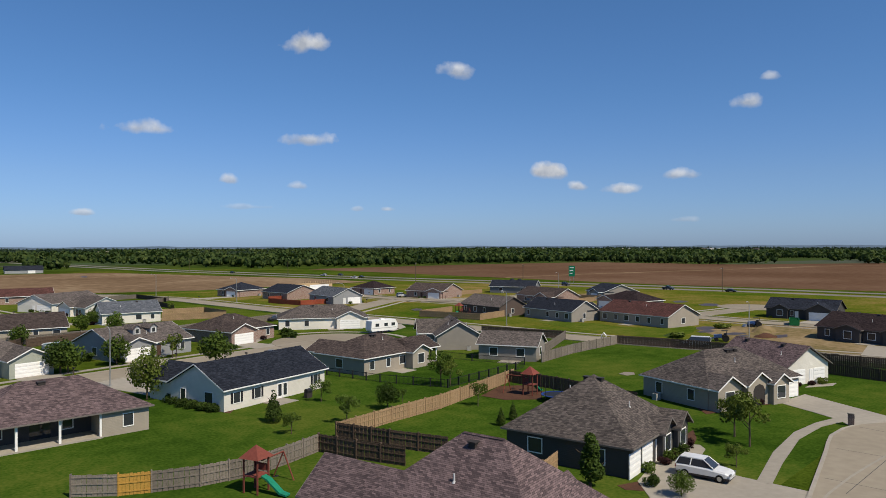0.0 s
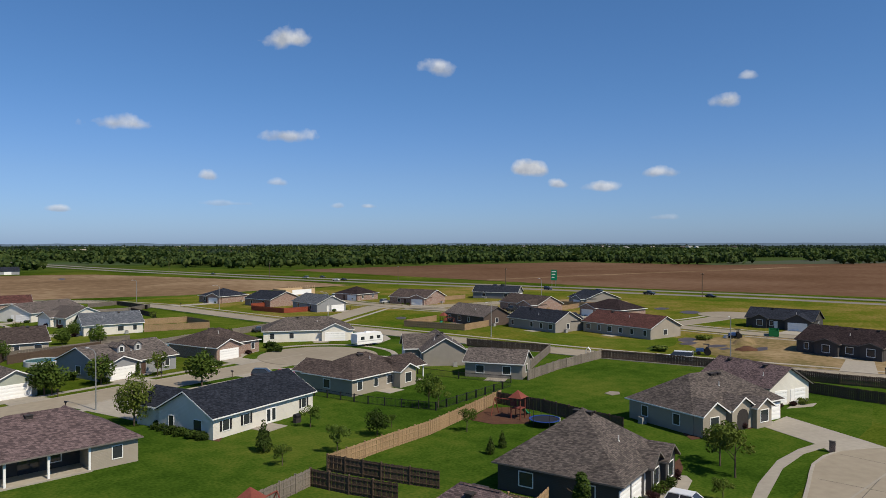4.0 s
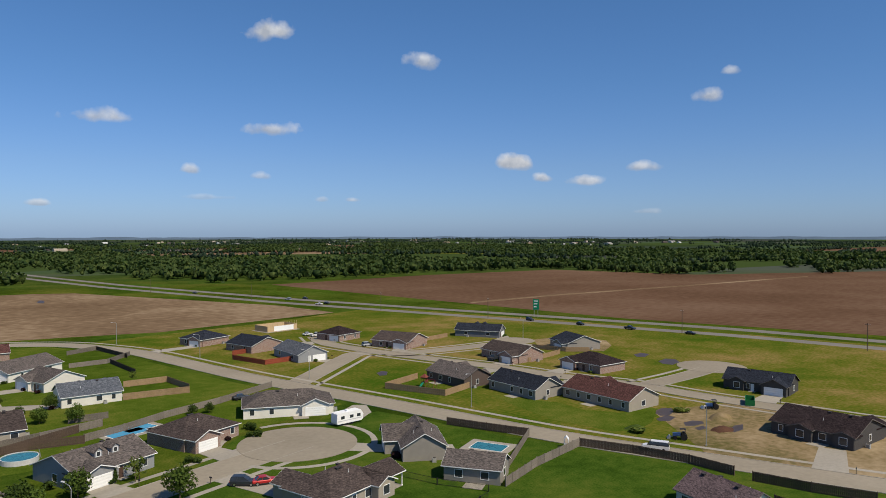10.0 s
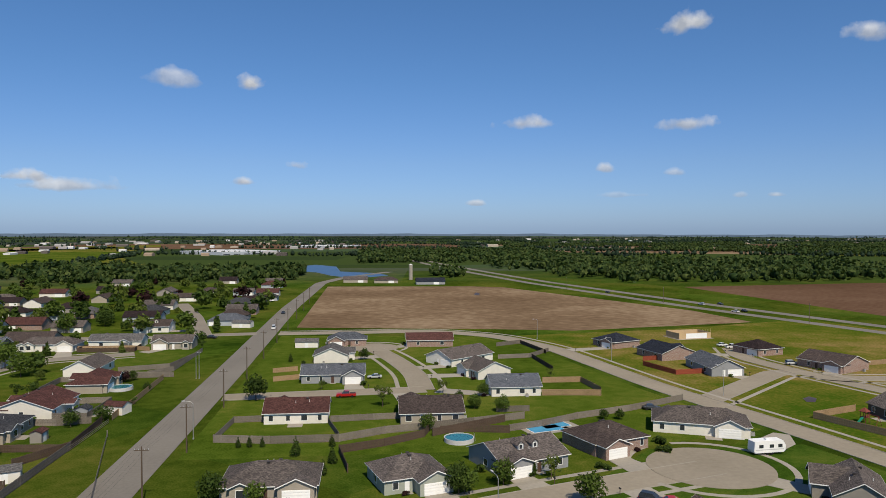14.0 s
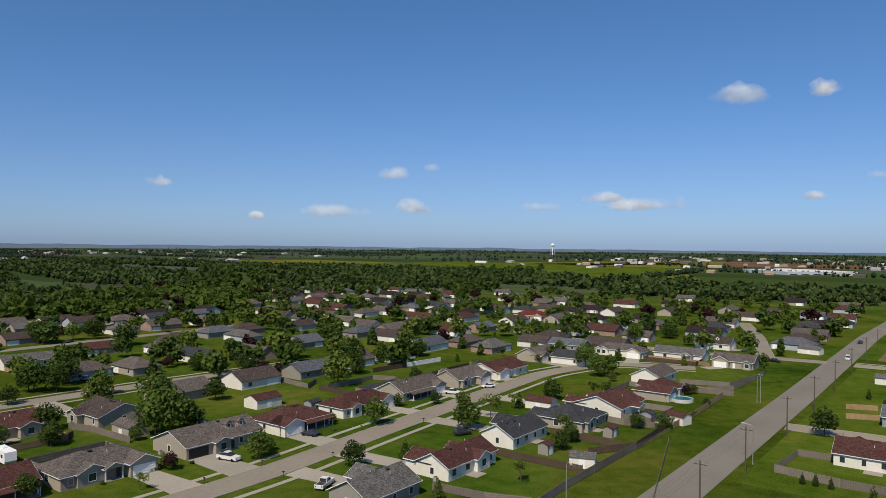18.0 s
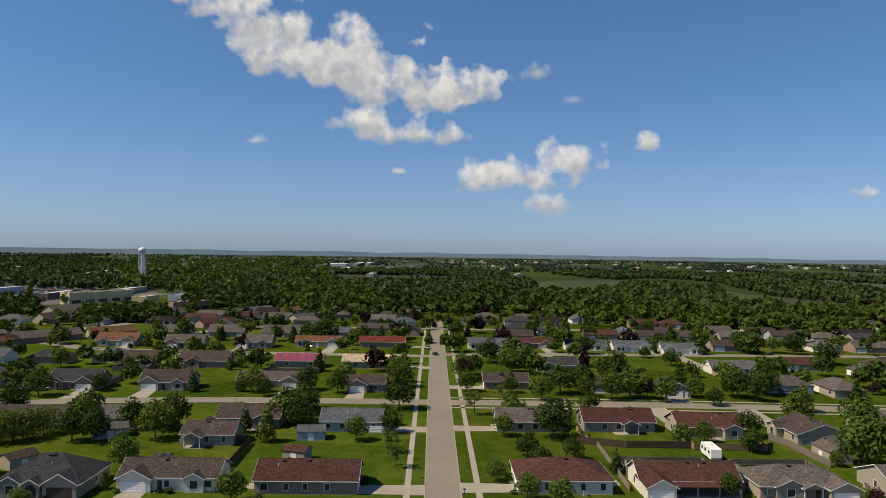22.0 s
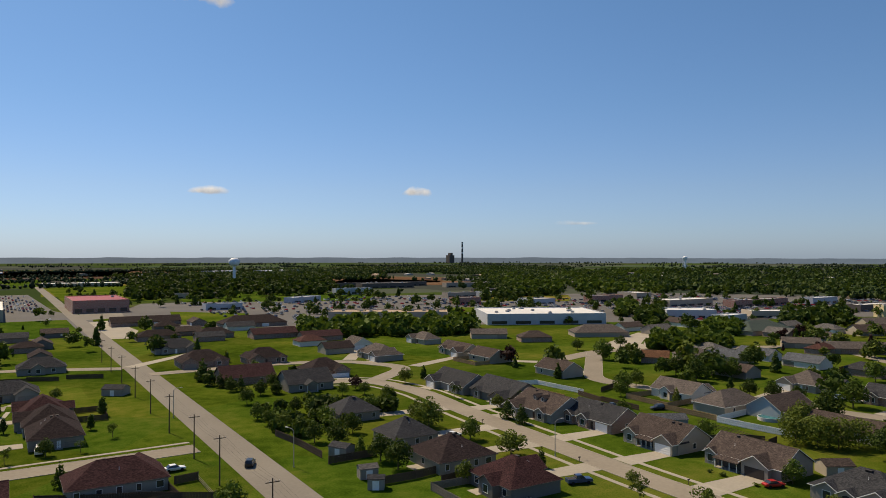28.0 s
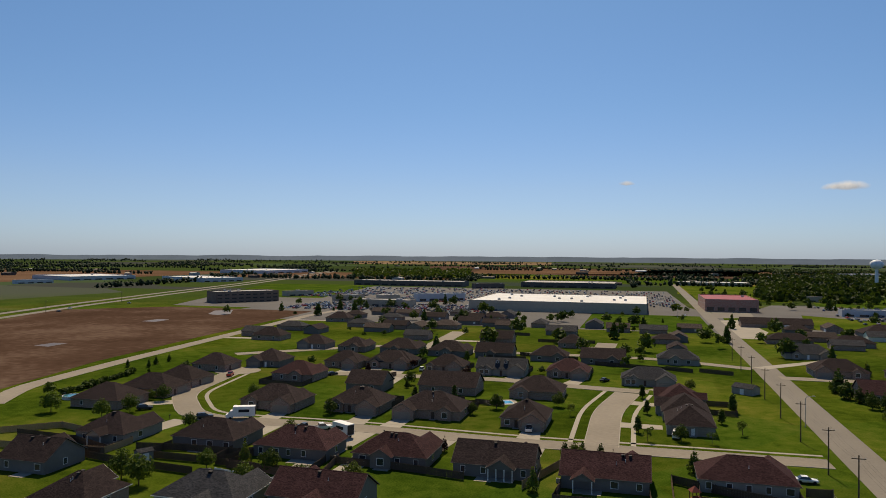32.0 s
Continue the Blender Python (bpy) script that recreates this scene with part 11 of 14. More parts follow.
fence([(-173.3, 77.4), (-176.0, 84.6)], FENCEB, 1.7, 'board')
fence([(-198.0, 163.1), (-176.6, 160.6), (-181.5, 168.9)], FENCEG, 1.6, 'board')
fence([(-170.4, 163.5), (-171.0, 185.7), (-163.5, 189.2)], FENCEG, 1.6, 'board')
fence([(-172.5, 161.7), (-157.5, 160.8)], FENCEB, 1.6, 'board')
fence([(-179.9, 195.4), (-178.1, 212.7)], FENCEB, 1.8, 'board')
fence([(-178.1, 212.7), (-176.2, 231.8)], VINYL, 1.8, 'board')
fence([(-179.6, 36.6), (-175.8, 48.3), (-175.8, 64.2)], FENCEB, 1.8, 'board')
fence([(-192.3, 39.1), (-180.1, 39.7)], FENCEN, 1.5, 'board')
fence([(-177.1, 41.2), (-143.5, 40.1)], FENCEG, 1.5, 'board')
fence([(-188.6, -22.8), (-187.8, -12.3)], VINYL, 1.8, 'board')
fence([(-177.2, -58.4), (-175.8, -51.2), (-177.7, -44.5)], FENCEB, 1.9, 'board')
fence([(-176.3, -44.2), (-156.6, -43.7)], FENCEB, 1.9, 'board')
fence([(-150.9, -123.2), (-162.7, -119.8), (-167.4, -113.3)], FENCEB, 1.7, 'board')
fence([(-176.2, -134.6), (-177.0, -123.4), (-178.4, -111.9)], VINYL, 1.8, 'board')
fence([(-176.2, -134.6), (-192.2, -136.3)], VINYL, 1.8, 'board')
fence([(-169.3, -174.3), (-168.9, -157.3)], FENCEB, 1.7, 'board')
fence([(-176.9, -157.3), (-177.5, -135.5)], FENCEN, 1.7, 'board')
fence([(-169.3, -135.7), (-169.1, -123.9), (-166.4, -111.7)], FENCEB, 1.3, 'rail')
fence([(-164.8, -110.6), (-169.9, -111.6)], FENCEB, 1.8, 'board')
fence([(-179.9, -185.2), (-190.9, -189.3)], FENCEB, 1.8, 'board')
fence([(-162.2, -212.6), (-170.7, -209.1), (-172.6, -186.0)], VINYL, 1.7, 'board')
fence([(-170.0, -186.0), (-168.0, -173.0)], FENCEB, 1.7, 'board')
fence([(-109.6, -262.3), (-118.2, -261.3)], VINYL, 1.6, 'board')
fence([(-64.7, -154.3), (-77.1, -154.8)], FENCEB, 1.8, 'board')
fence([(-79.3, -128.6), (-86.1, -129.6)], FENCEB, 1.8, 'board')
fence([(-5.9, -159.0), (-14.2, -154.5), (-25.7, -149.6), (-35.9, -142.9)], FENCEB, 1.8, 'board')
fence([(-31.5, -157.5), (-36.4, -158.1)], FENCEB, 1.8, 'board')
fence([(-36.4, -158.1), (-36.4, -143.5)], FENCEG, 1.8, 'rail')
fence([(-5.9, -159.0), (-5.9, -141.4)], FENCEB, 1.8, 'board')
fence([(23.6, -145.9), (17.6, -164.2)], FENCEN, 1.8, 'board')
fence([(20.8, -148.8), (21.5, -158.0)], FENCEG, 1.8, 'board')
fence([(16.2, -151.6), (16.2, -141.6)], FENCEB, 1.8, 'board')
fence([(-9.1, -315.2), (-19.8, -310.4)], FENCEB, 1.7, 'board')
fence([(-22.4, -313.2), (-35.0, -308.1)], FENCEB, 1.7, 'board')
fence([(51.8, -224.7), (41.9, -223.2)], FENCEB, 1.7, 'board')
fence([(67.6, -227.1), (55.6, -226.8)], FENCEB, 1.7, 'board')
fence([(20.1, -319.5), (-9.0, -312.0)], FENCEB, 1.7, 'board')
fence([(92.2, -424.7), (63.9, -420.6)], FENCEB, 1.7, 'board')
fence([(56.3, -338.4), (28.1, -329.0)], FENCEB, 1.7, 'board')
fence([(162.8, -150.8), (152.1, -160.5), (122.9, -152.5)], FENCEN, 1.7, 'board')
fence([(122.9, -152.5), (123.1, -142.9), (151.1, -140.0)], FENCEN, 1.7, 'board')
fence([(125.0, -138.8), (110.5, -136.3), (93.6, -135.0)], FENCEB, 1.7, 'board')
fence([(93.2, -142.9), (87.4, -155.3)], FENCEB, 1.7, 'board')
fence([(93.2, -142.9), (82.5, -141.7), (70.9, -137.8)], FENCEB, 1.7, 'board')
fence([(89.0, -136.4), (72.5, -133.5)], VINYL, 1.5, 'board')
fence([(65.3, -135.7), (67.7, -154.0)], FENCEB, 1.7, 'board')
fence([(-62.7, -185.9), (-64.6, -172.8), (-65.2, -159.4)], FENCEB, 1.8, 'board')
fence([(-65.9, -134.7), (-76.3, -134.4), (-89.1, -136.2)], FENCEB, 1.8, 'board')
fence([(107.0, -256.6), (97.6, -258.9), (93.0, -266.2)], FENCEB, 1.7, 'board')
fence([(70.9, -311.8), (67.8, -323.5), (51.1, -324.2)], FENCEB, 1.7, 'board')
fence([(55.5, -393.7), (24.9, -396.6)], FENCEB, 1.7, 'board')
fence([(118.7, -148.3), (106.1, -150.6), (92.3, -150.8), (83.6, -156.5)], FENCEB, 1.7, 'board')
fence([(157.1, -150.7), (138.1, -149.5), (123.5, -144.3)], FENCEB, 1.7, 'board')
fence([(68.6, -151.4), (52.7, -150.8), (36.6, -148.3)], FENCEB, 1.7, 'board')
# ---------------------------------------------------------------- vehicles and yard things
car(54.5, 37.8, -72, 'suv', 'white')
car(123.4, 88.0, 120, 'van', 'white')
car(74.2, 183.1, -10, 'car', 'dark')
car(144.7, 274.9, 4, 'pickup', 'white')
car(143.2, 280.0, 11, 'car', 'white')
car(148.3, 239.3, -2, 'suv', 'silver')
car(268.1, 205.9, -91, 'pickup', 'dark')
car(275.7, 179.6, -80, 'car', 'black')
car(215.7, 396.2, -87, 'car', 'black')
car(176.6, 522.7, -81, 'car', 'dark')
car(166.4, 185.4, 14, 'pickup', 'dark')
car(49.1, 120.3, -37, 'suv', 'dark')
car(52.3, 118.7, -14, 'car', 'red')
car(220.4, 434.4, -81, 'car', 'dark')
car(255.5, 257.8, -92, 'suv', 'dark')
car(262.8, 231.0, -98, 'car', 'black')
car(-7.2, 204.9, -179, 'pickup', 'red')
car(1.0, 229.9, -178, 'car', 'silver')
car(28.0, 263.4, 180, 'pickup', 'dark')
car(-46.4, 348.1, 93, 'van', 'white')
car(-49.5, 410.6, -90, 'car', 'dark')
car(209.5, 394.8, 112, 'car', 'white')
car(207.8, 434.1, 110, 'suv', 'silver')
car(-131.9, 97.0, 12, 'pickup', 'white')
car(-133.1, 121.8, -166, 'car', 'dark')
car(-134.9, 183.9, 15, 'pickup', 'white')
car(-131.8, 199.8, -124, 'car', 'white')
car(-103.0, 98.3, 111, 'pickup', 'white')
car(-104.2, 146.4, 67, 'suv', 'dark')
car(-164.7, 111.5, 8, 'car', 'blue')
car(-240.1, 143.2, 13, 'pickup', 'red')
car(-244.9, 121.8, 3, 'car', 'silver')
car(-69.3, 320.6, -20, 'car', 'black')
car(-328.8, 1.6, -165, 'car', 'dark')
car(-340.9, 161.7, -63, 'car', 'dark')
car(-348.5, -1.8, -156, 'car', 'silver')
car(-349.4, -59.2, 38, 'car', 'white')
car(-136.9, -90.7, 160, 'car', 'red')
car(-104.2, -113.7, 162, 'pickup', 'blue')
car(-165.4, -164.7, 171, 'car', 'dark')
car(-174.6, -155.1, -14, 'suv', 'dark')
car(-238.1, -128.2, 129, 'car', 'white')
car(-238.9, -133.8, 153, 'suv', 'white')
car(-102.5, -159.9, -175, 'car', 'white')
car(-49.0, -162.6, -116, 'suv', 'black')
car(29.6, -194.6, -88, 'pickup', 'white')
car(-8.6, -199.5, -96, 'van', 'white')
car(-33.5, -167.4, -178, 'car', 'white')
car(13.9, -279.0, -121, 'car', 'black')
car(87.3, -281.8, -83, 'suv', 'white')
car(-32.2, -599.7, -92, 'car', 'white')
car(121.7, -181.3, -137, 'suv', 'dark')
car(83.8, -179.1, -139, 'pickup', 'white')
car(88.6, -177.7, -10, 'pickup', 'dark')
car(145.7, -185.9, -139, 'suv', 'dark')
car(154.2, -246.3, -70, 'pickup', 'red')
car(168.4, -271.3, -80, 'suv', 'dark')
car(117.7, -260.7, -125, 'car', 'dark')
car(443.9, -463.8, -81, 'car', 'dark')
car(457.9, -561.5, -81, 'car', 'silver')
car(457.2, -489.5, -79, 'car', 'silver')
caravan(84.2, 144.7, 5)
caravan(-168.0, 66.0, 178)
box_truck(111.6, -184.1, 24)
box_truck(76.2, -174.6, -29, False)
tractor(134.3, 89.5, 129)
tractor(163.8, 100.2, 142)
trampoline(65.6, 67.5)
play_set(21.4, 57.0, -60)
play_set(65.4, 72.5, 20)
play_set(121.8, 165.5, 200)
play_set(-9.7, -145.8, 20)
round_pool(19.7, 159.8)
round_pool(-74.3, 220.8)
round_pool(-191.8, -128.2)
round_pool(179.1, -193.6)
ground_pool(44.5, 170.9, 19, 7.0)
ground_pool(98.2, 110.7, -63, 7.0, teal=True)
ground_pool(41.5, 167.8, 17, 8.3)
ground_pool(-74.8, 191.8, 18, 7.0)
ground_pool(-157.7, 174.1, 66, 8.1)
ground_pool(44.1, -229.4, -156, 7.2)
shed(-69.2, 142.4, 20, 5.4, 4.0, 'white', 'grey')
shed(-103.6, 185.5, 5, 8.0, 5.5, 'white', 'redbrown')
shed(-168.0, 135.4, 90, 9.0, 6.0, 'white', 'redbrown', 2.6)
shed(-168.2, 94.8, 0, 8.0, 5.4, 'tan', 'taupe', 2.6)
shed(-164.0, -30.3, 75, 5.4, 4.1, 'tan', 'redbrown')
shed(-182.1, -30.1, 95, 6.8, 5.1, 'paleblue', 'bluegrey')
shed(-156.9, -89.3, 150, 6.4, 4.8, 'tan', 'brown')
shed(-160.7, -139.4, 150, 10.3, 5.5, 'bluegrey', 'bluegrey')
shed(-34.6, -269.8, 145, 7.4, 5.5, 'grey', 'slate')
shed(-68.1, -140.9, 170, 4.0, 3.0, 'grey', 'grey')
shed(-26.0, 294.7, 0, 9.2, 5.5, 'white', 'grey')
shed(-62.3, 356.4, -10, 9.2, 5.5, 'white', 'grey')
shed(-192.4, -162.8, 150, 6.2, 4.6, 'tan', 'brown')
shed(-191.2, -93.5, 95, 6.1, 4.6, 'bluegrey', 'grey')
shed(-182.2, -80.8, 115, 8.2, 5.5, 'paleblue', 'grey')
shed(-70.4, -159.8, 120, 5.1, 3.8, 'grey', 'slate')
shed(-66.4, -133.3, 150, 3.4, 2.6, 'grey', 'slate')
shed(110.4, -140.7, -120, 3.4, 2.6, 'slate', 'slate')
shed(-65.7, 192.7, -15, 5.4, 4.1, 'white', 'redbrown')
street_lamp(72.1, 306.7, -154)
street_lamp(86.8, 252.1, -169)
street_lamp(101.1, 196.7, 131)
street_lamp(117.1, 138.9, -165)
street_lamp(134.3, 83.3, -158)
street_lamp(-54.8, 234.7, -65)
street_lamp(-40.4, 167.0, 180)
street_lamp(-44.1, -222.2, 180)
street_lamp(-57.1, -156.4, -61)
street_lamp(-60.3, 117.4, -42)
street_lamp(20.1, 111.8, 110)
street_lamp(-55.7, 234.5, -63)
street_lamp(210.4, 216.3, -163)
street_lamp(-113.4, -132.1, 177)
street_lamp(-25.7, -583.1, 180)
gs = thing("road_sign", pose(268, 266, 0, 0, 0, -55), "tall green highway sign on posts", "road sign")
put("panel", Build().box(-1.6, 1.6, -0.05, 0.05, 4.0, 9.5).done("panel", mat("sign_green", (0.01, 0.20, 0.10), (0.008, 0.17, 0.085), 0.5, 2, 0.4)), gs)
for u in (-1.0, 1.0):
    put("post", Build().tube((u, 0.1, 0), (u, 0.1, 9.0), 0.1).done("post", STEEL), gs)
for i in range(3):
    put("letter_bar", Build().box(-1.1, 1.1 - 0.4 * i, -0.06, -0.05, 8.3 - 1.5 * i, 8.8 - 1.5 * i).done("letter_bar", TRIM), gs)
wh = thing("well_house", pose(110.4, 100.4, 0, 0, 0, -20), "little white wishing-well shelter by the fence", "garden ornament")
put("base", Build().tube((0, 0, 0), (0, 0, 0.8), 0.55, 0.5, 10).done("base", VINYL), wh)
for u in (-0.5, 0.5):
    put("post", Build().box(u - 0.06, u + 0.06, -0.06, 0.06, 0.5, 2.0).done("post", VINYL), wh)
put("roof", gable_roof(Build(), -0.7, 0.7, 0.5, 1.9, 2.5, 0.08).done("roof", VINYL), wh, pose(0, 0, 0, 0, 0, 60))
frame_house = thing("unfinished_house", pose(140, 305, 0, 0, 0, 10), "half-built timber house frame with white wrap", "building site")
ply = mat("plywood", (0.52, 0.38, 0.22), (0.42, 0.30, 0.17), 0.85, 3, 0.4)
put("frame_wall", Build().box(-8, 8, -5, -4.85, 0, 2.7).done("frame_wall", ply), frame_house)
put("frame_wall", Build().box(-8, 8, 4.85, 5, 0, 2.7).done("frame_wall", ply), frame_house)
put("frame_wall", Build().box(-8, -7.85, -4.85, 4.85, 0, 2.7).done("frame_wall", ply), frame_house)
put("frame_wall", Build().box(7.85, 8, -4.85, 4.85, 0, 2.7).done("frame_wall", ply), frame_house)
put("house_wrap", Build().box(-4.5, 6, -5.03, -5.0, 0.3, 2.5).done("house_wrap", VINYL), frame_house)
for i in range(13):
    put("stud", shared("stud", lambda: Build().box(-0.05, 0.05, -0.05, 0.05, 2.7, 4.2).done("stud", ply)), frame_house, pose(-7.8 + i * 1.3, -4.9, 0))
put("slab", Build().box(-9, 9, -6, 6, 0, 0.12).done("slab", WALKC), frame_house)
dumpster(176.4, 97.2, 30)
heap(157, 93.5, 2.6, 1.5, DIRT, "brown heap of loose dirt on the building lot")
heap(148, 88, 2.2, 0.9, MULCH, "dark heap of brush and roots on the lot", "brush_mound")
heap(133.6, 100.8, 2.0, 0.8, LEAF[0], "low green brush pile on the lot", "brush_mound")
heap(166, 101, 1.8, 0.9, DIRT, "brown heap of loose dirt on the building lot")
grill(40.2, 88.3, 23)
sheet("play_area", [(59.5, 75.8), (65.8, 79.5), (70.0, 77.4), (68.1, 72.7), (64.5, 69.5), (60.5, 72.0)], 0.05, MULCH, "brown mulch under the play set", "mulch")
# ---------------------------------------------------------------- trees and shrubs
for i in range(8):
    tree(24.6 + 0.47 * i, 94.8 - 1.06 * i, 1.25 - 0.1 * (i % 3), "shrub", 1, 0.9)
for x, y, h, leaf in ((57.2, 43.6, 0.9, 0), (58.6, 44.2, 0.8, 1), (60.2, 45.0, 0.9, 3), (61.6, 45.8, 0.8, 0), (55.6, 43.2, 1.0, 1), (63.2, 46.8, 0.9, 3)):
    tree(x, y, h, "shrub", leaf, 1.1)
tree(48.8, 36.0, 2.3, 'round', 0, 1.1)
tree(44.5, 41.8, 4.9, 'column', 1, 1.3)
tree(59.3, 37.9, 2.4, 'airy', 2)
tree(66.4, 41.0, 5.2, 'airy', 2)
tree(31.0, 72.3, 2.6, 'airy', 0)
tree(51.6, 62.0, 2.2, 'cone', 1)
tree(68.6, 44.1, 5.0, 'airy', 2)
tree(38.0, 73.0, 3.6, 'airy', 0)
tree(54.4, 63.2, 2.2, 'cone', 1)
tree(31.4, 78.3, 4.0, 'cone', 1)
tree(45.4, 76.4, 3.6, 'round', 1)
tree(55.4, 71.1, 3.0, 'airy', 0)
tree(48.9, 78.6, 1.8, 'airy', 0)
tree(40.5, 85.0, 3.2, 'airy', 0)
tree(22.4, 99.6, 7.4, 'round', 2, 0.8)
tree(59.1, 84.6, 5.0, 'airy', 0)
tree(60.4, 84.1, 4.2, 'airy', 2)
tree(44.5, 100.3, 3.6, 'airy', 2)
tree(38.0, 120.5, 6.5, 'round', 0)
tree(-20.3, 126.1, 4.4, 'round', 0)
tree(15.7, 127.5, 5.5, 'round', 1)
tree(16.7, 127.4, 5.5, 'round', 0)
tree(15.8, 129.1, 6.0, 'round', 1)
tree(-28.0, 127.3, 6.0, 'round', 1)
tree(-80.7, 105.7, 4.8, 'cone', 2)
tree(24.6, 131.4, 5.6, 'round', 0)
tree(-131.2, -31.4, 3.7, 'round', 2)
tree(-28.0, 132.4, 4.0, 'round', 0)
tree(-135.4, 25.0, 6.0, 'round', 0)
tree(34.4, 133.8, 4.6, 'airy', 2)
tree(-36.6, -133.5, 7.0, 'round', 0)
tree(-108.8, -85.6, 6.0, 'airy', 2)
tree(-137.9, 18.8, 6.0, 'round', 0)
tree(35.3, 134.7, 3.6, 'airy', 0)
tree(-9.4, 140.1, 3.4, 'cone', 1)
tree(-135.2, -37.3, 7.0, 'round', 0)
tree(31.5, 135.5, 2.8, 'column', 1)
tree(-74.2, 124.5, 4.4, 'airy', 2)
tree(-106.2, -98.7, 5.0, 'airy', 2)
tree(21.3, -144.7, 5.5, 'cone', 0)
tree(-8.0, 146.8, 4.0, 'cone', 1)
tree(-130.0, -73.7, 4.9, 'round', 2)
tree(-129.1, 74.7, 3.4, 'airy', 2)
tree(-149.2, 13.8, 5.0, 'round', 0)
tree(58.0, -139.2, 5.0, 'round', 2)
tree(67.5, -135.0, 5.0, 'airy', 0)
tree(78.2, -129.9, 6.0, 'round', 0)
tree(-84.0, -127.0, 5.1, 'round', 2)
tree(70.7, -134.2, 4.9, 'cone', 2)
tree(-15.9, 152.3, 4.6, 'cone', 1)
tree(-107.6, 110.9, 6.2, 'round', 1)
tree(-140.8, 59.0, 5.4, 'round', 1)
tree(-142.3, -64.0, 4.3, 'cone', 1)
tree(-102.1, 121.6, 5.0, 'cone', 1)
tree(-158.2, -7.8, 6.0, 'airy', 0)
tree(-8.7, 158.4, 3.0, 'cone', 1)
tree(-157.1, 24.1, 6.0, 'round', 1)
tree(99.5, -125.3, 7.0, 'round', 0)
tree(-155.1, 40.3, 5.8, 'cone', 1)
tree(-135.8, 85.2, 4.2, 'round', 3)
tree(-23.9, 159.6, 2.5, 'cone', 1)
tree(-76.4, -142.4, 7.5, 'round', 1)
tree(-26.7, 159.6, 2.8, 'cone', 1)
tree(78.6, -141.6, 5.5, 'round', 1)
tree(-29.1, 159.5, 2.5, 'cone', 1)
tree(-150.5, 63.4, 3.9, 'round', 1)
tree(-127.7, 101.9, 7.0, 'round', 0)
tree(-104.7, -126.7, 5.0, 'cone', 1)
tree(105.4, -127.3, 7.0, 'round', 1)
tree(93.1, -139.4, 5.0, 'round', 0)
tree(-11.0, -167.8, 5.9, 'cone', 0)
tree(-142.1, -89.8, 5.6, 'round', 0)
tree(-75.9, -150.1, 7.0, 'round', 1)
tree(14.9, -168.2, 5.0, 'round', 2)
tree(-165.7, 33.1, 6.0, 'round', 1)
tree(-130.7, 107.1, 3.7, 'round', 1)
tree(-155.6, -66.0, 8.0, 'round', 0)
tree(-167.6, 22.7, 6.5, 'round', 1)
tree(87.0, -145.2, 5.7, 'cone', 2)
tree(13.3, 168.8, 4.6, 'round', 0)
tree(-78.7, 150.1, 5.2, 'round', 1)
tree(-169.8, -9.3, 6.0, 'airy', 2)
tree(-73.8, -156.5, 5.6, 'cone', 0)
tree(-152.9, 81.0, 4.0, 'cone', 1)
tree(-104.7, -138.0, 6.5, 'round', 2, 1.3)
tree(9.5, -173.3, 4.0, 'cone', 1, 1.2)
tree(13.7, -173.9, 3.8, 'cone', 1, 1.2)
tree(46.3, -168.3, 4.0, 'cone', 3)
tree(18.0, -174.6, 3.6, 'cone', 1, 1.2)
tree(-161.8, -69.1, 7.0, 'round', 0)
tree(-79.9, 157.2, 5.5, 'round', 1)
tree(-180.1, -18.5, 7.1, 'round', 0)
tree(-82.9, 161.1, 5.9, 'airy', 2)
tree(-72.4, -167.5, 7.0, 'round', 1)
tree(-178.1, -40.6, 10.4, 'cone', 2)
tree(58.3, 174.8, 3.0, 'round', 1)
tree(62.3, 174.3, 3.0, 'round', 1)
tree(-162.1, 92.6, 4.0, 'round', 0)
tree(-186.0, 19.0, 6.4, 'round', 0)
tree(-69.1, -174.0, 6.0, 'round', 1)
tree(-104.7, -155.5, 6.5, 'round', 0)
tree(34.1, 184.5, 5.0, 'round', 0)
tree(143.6, -121.7, 4.1, 'cone', 0)
tree(-178.5, 62.7, 6.3, 'round', 0)
tree(-172.8, 77.9, 6.5, 'round', 1)
tree(-127.8, 140.1, 8.0, 'round', 0)
tree(88.0, -168.6, 5.2, 'round', 2)
tree(-160.9, 101.6, 12.5, 'round', 0)
tree(27.3, 188.5, 4.5, 'round', 0)
tree(-163.1, 98.4, 12.0, 'round', 0)
tree(19.2, 190.5, 3.5, 'round', 1)
tree(27.8, 188.9, 3.5, 'round', 1)
tree(23.0, 190.5, 3.5, 'round', 1)
tree(-76.4, -175.6, 5.1, 'airy', 1)
tree(-179.4, -68.5, 10.9, 'round', 2)
tree(-159.9, 106.5, 8.0, 'round', 1)
tree(-186.6, -48.0, 8.0, 'cone', 1)
tree(-138.7, 134.7, 3.0, 'round', 0)
tree(-1.3, -193.0, 4.0, 'airy', 0)
tree(3.0, 193.1, 6.4, 'airy', 2)
tree(-72.4, 180.3, 4.8, 'round', 1)
tree(-176.6, -82.3, 9.0, 'round', 1)
tree(-68.6, -182.7, 6.0, 'round', 0)
tree(-81.5, -177.8, 6.0, 'round', 1)
tree(-17.1, -194.9, 3.4, 'airy', 0)
tree(-9.7, -195.5, 4.7, 'round', 1)
tree(-113.4, 159.7, 7.5, 'airy', 2)
tree(-196.3, -11.5, 6.0, 'airy', 1)
tree(-193.5, -35.2, 9.0, 'round', 1)
tree(-66.7, 185.4, 4.2, 'round', 1, 1.3)
tree(-176.9, -87.8, 9.0, 'round', 1)
tree(-108.4, 165.5, 7.5, 'airy', 2)
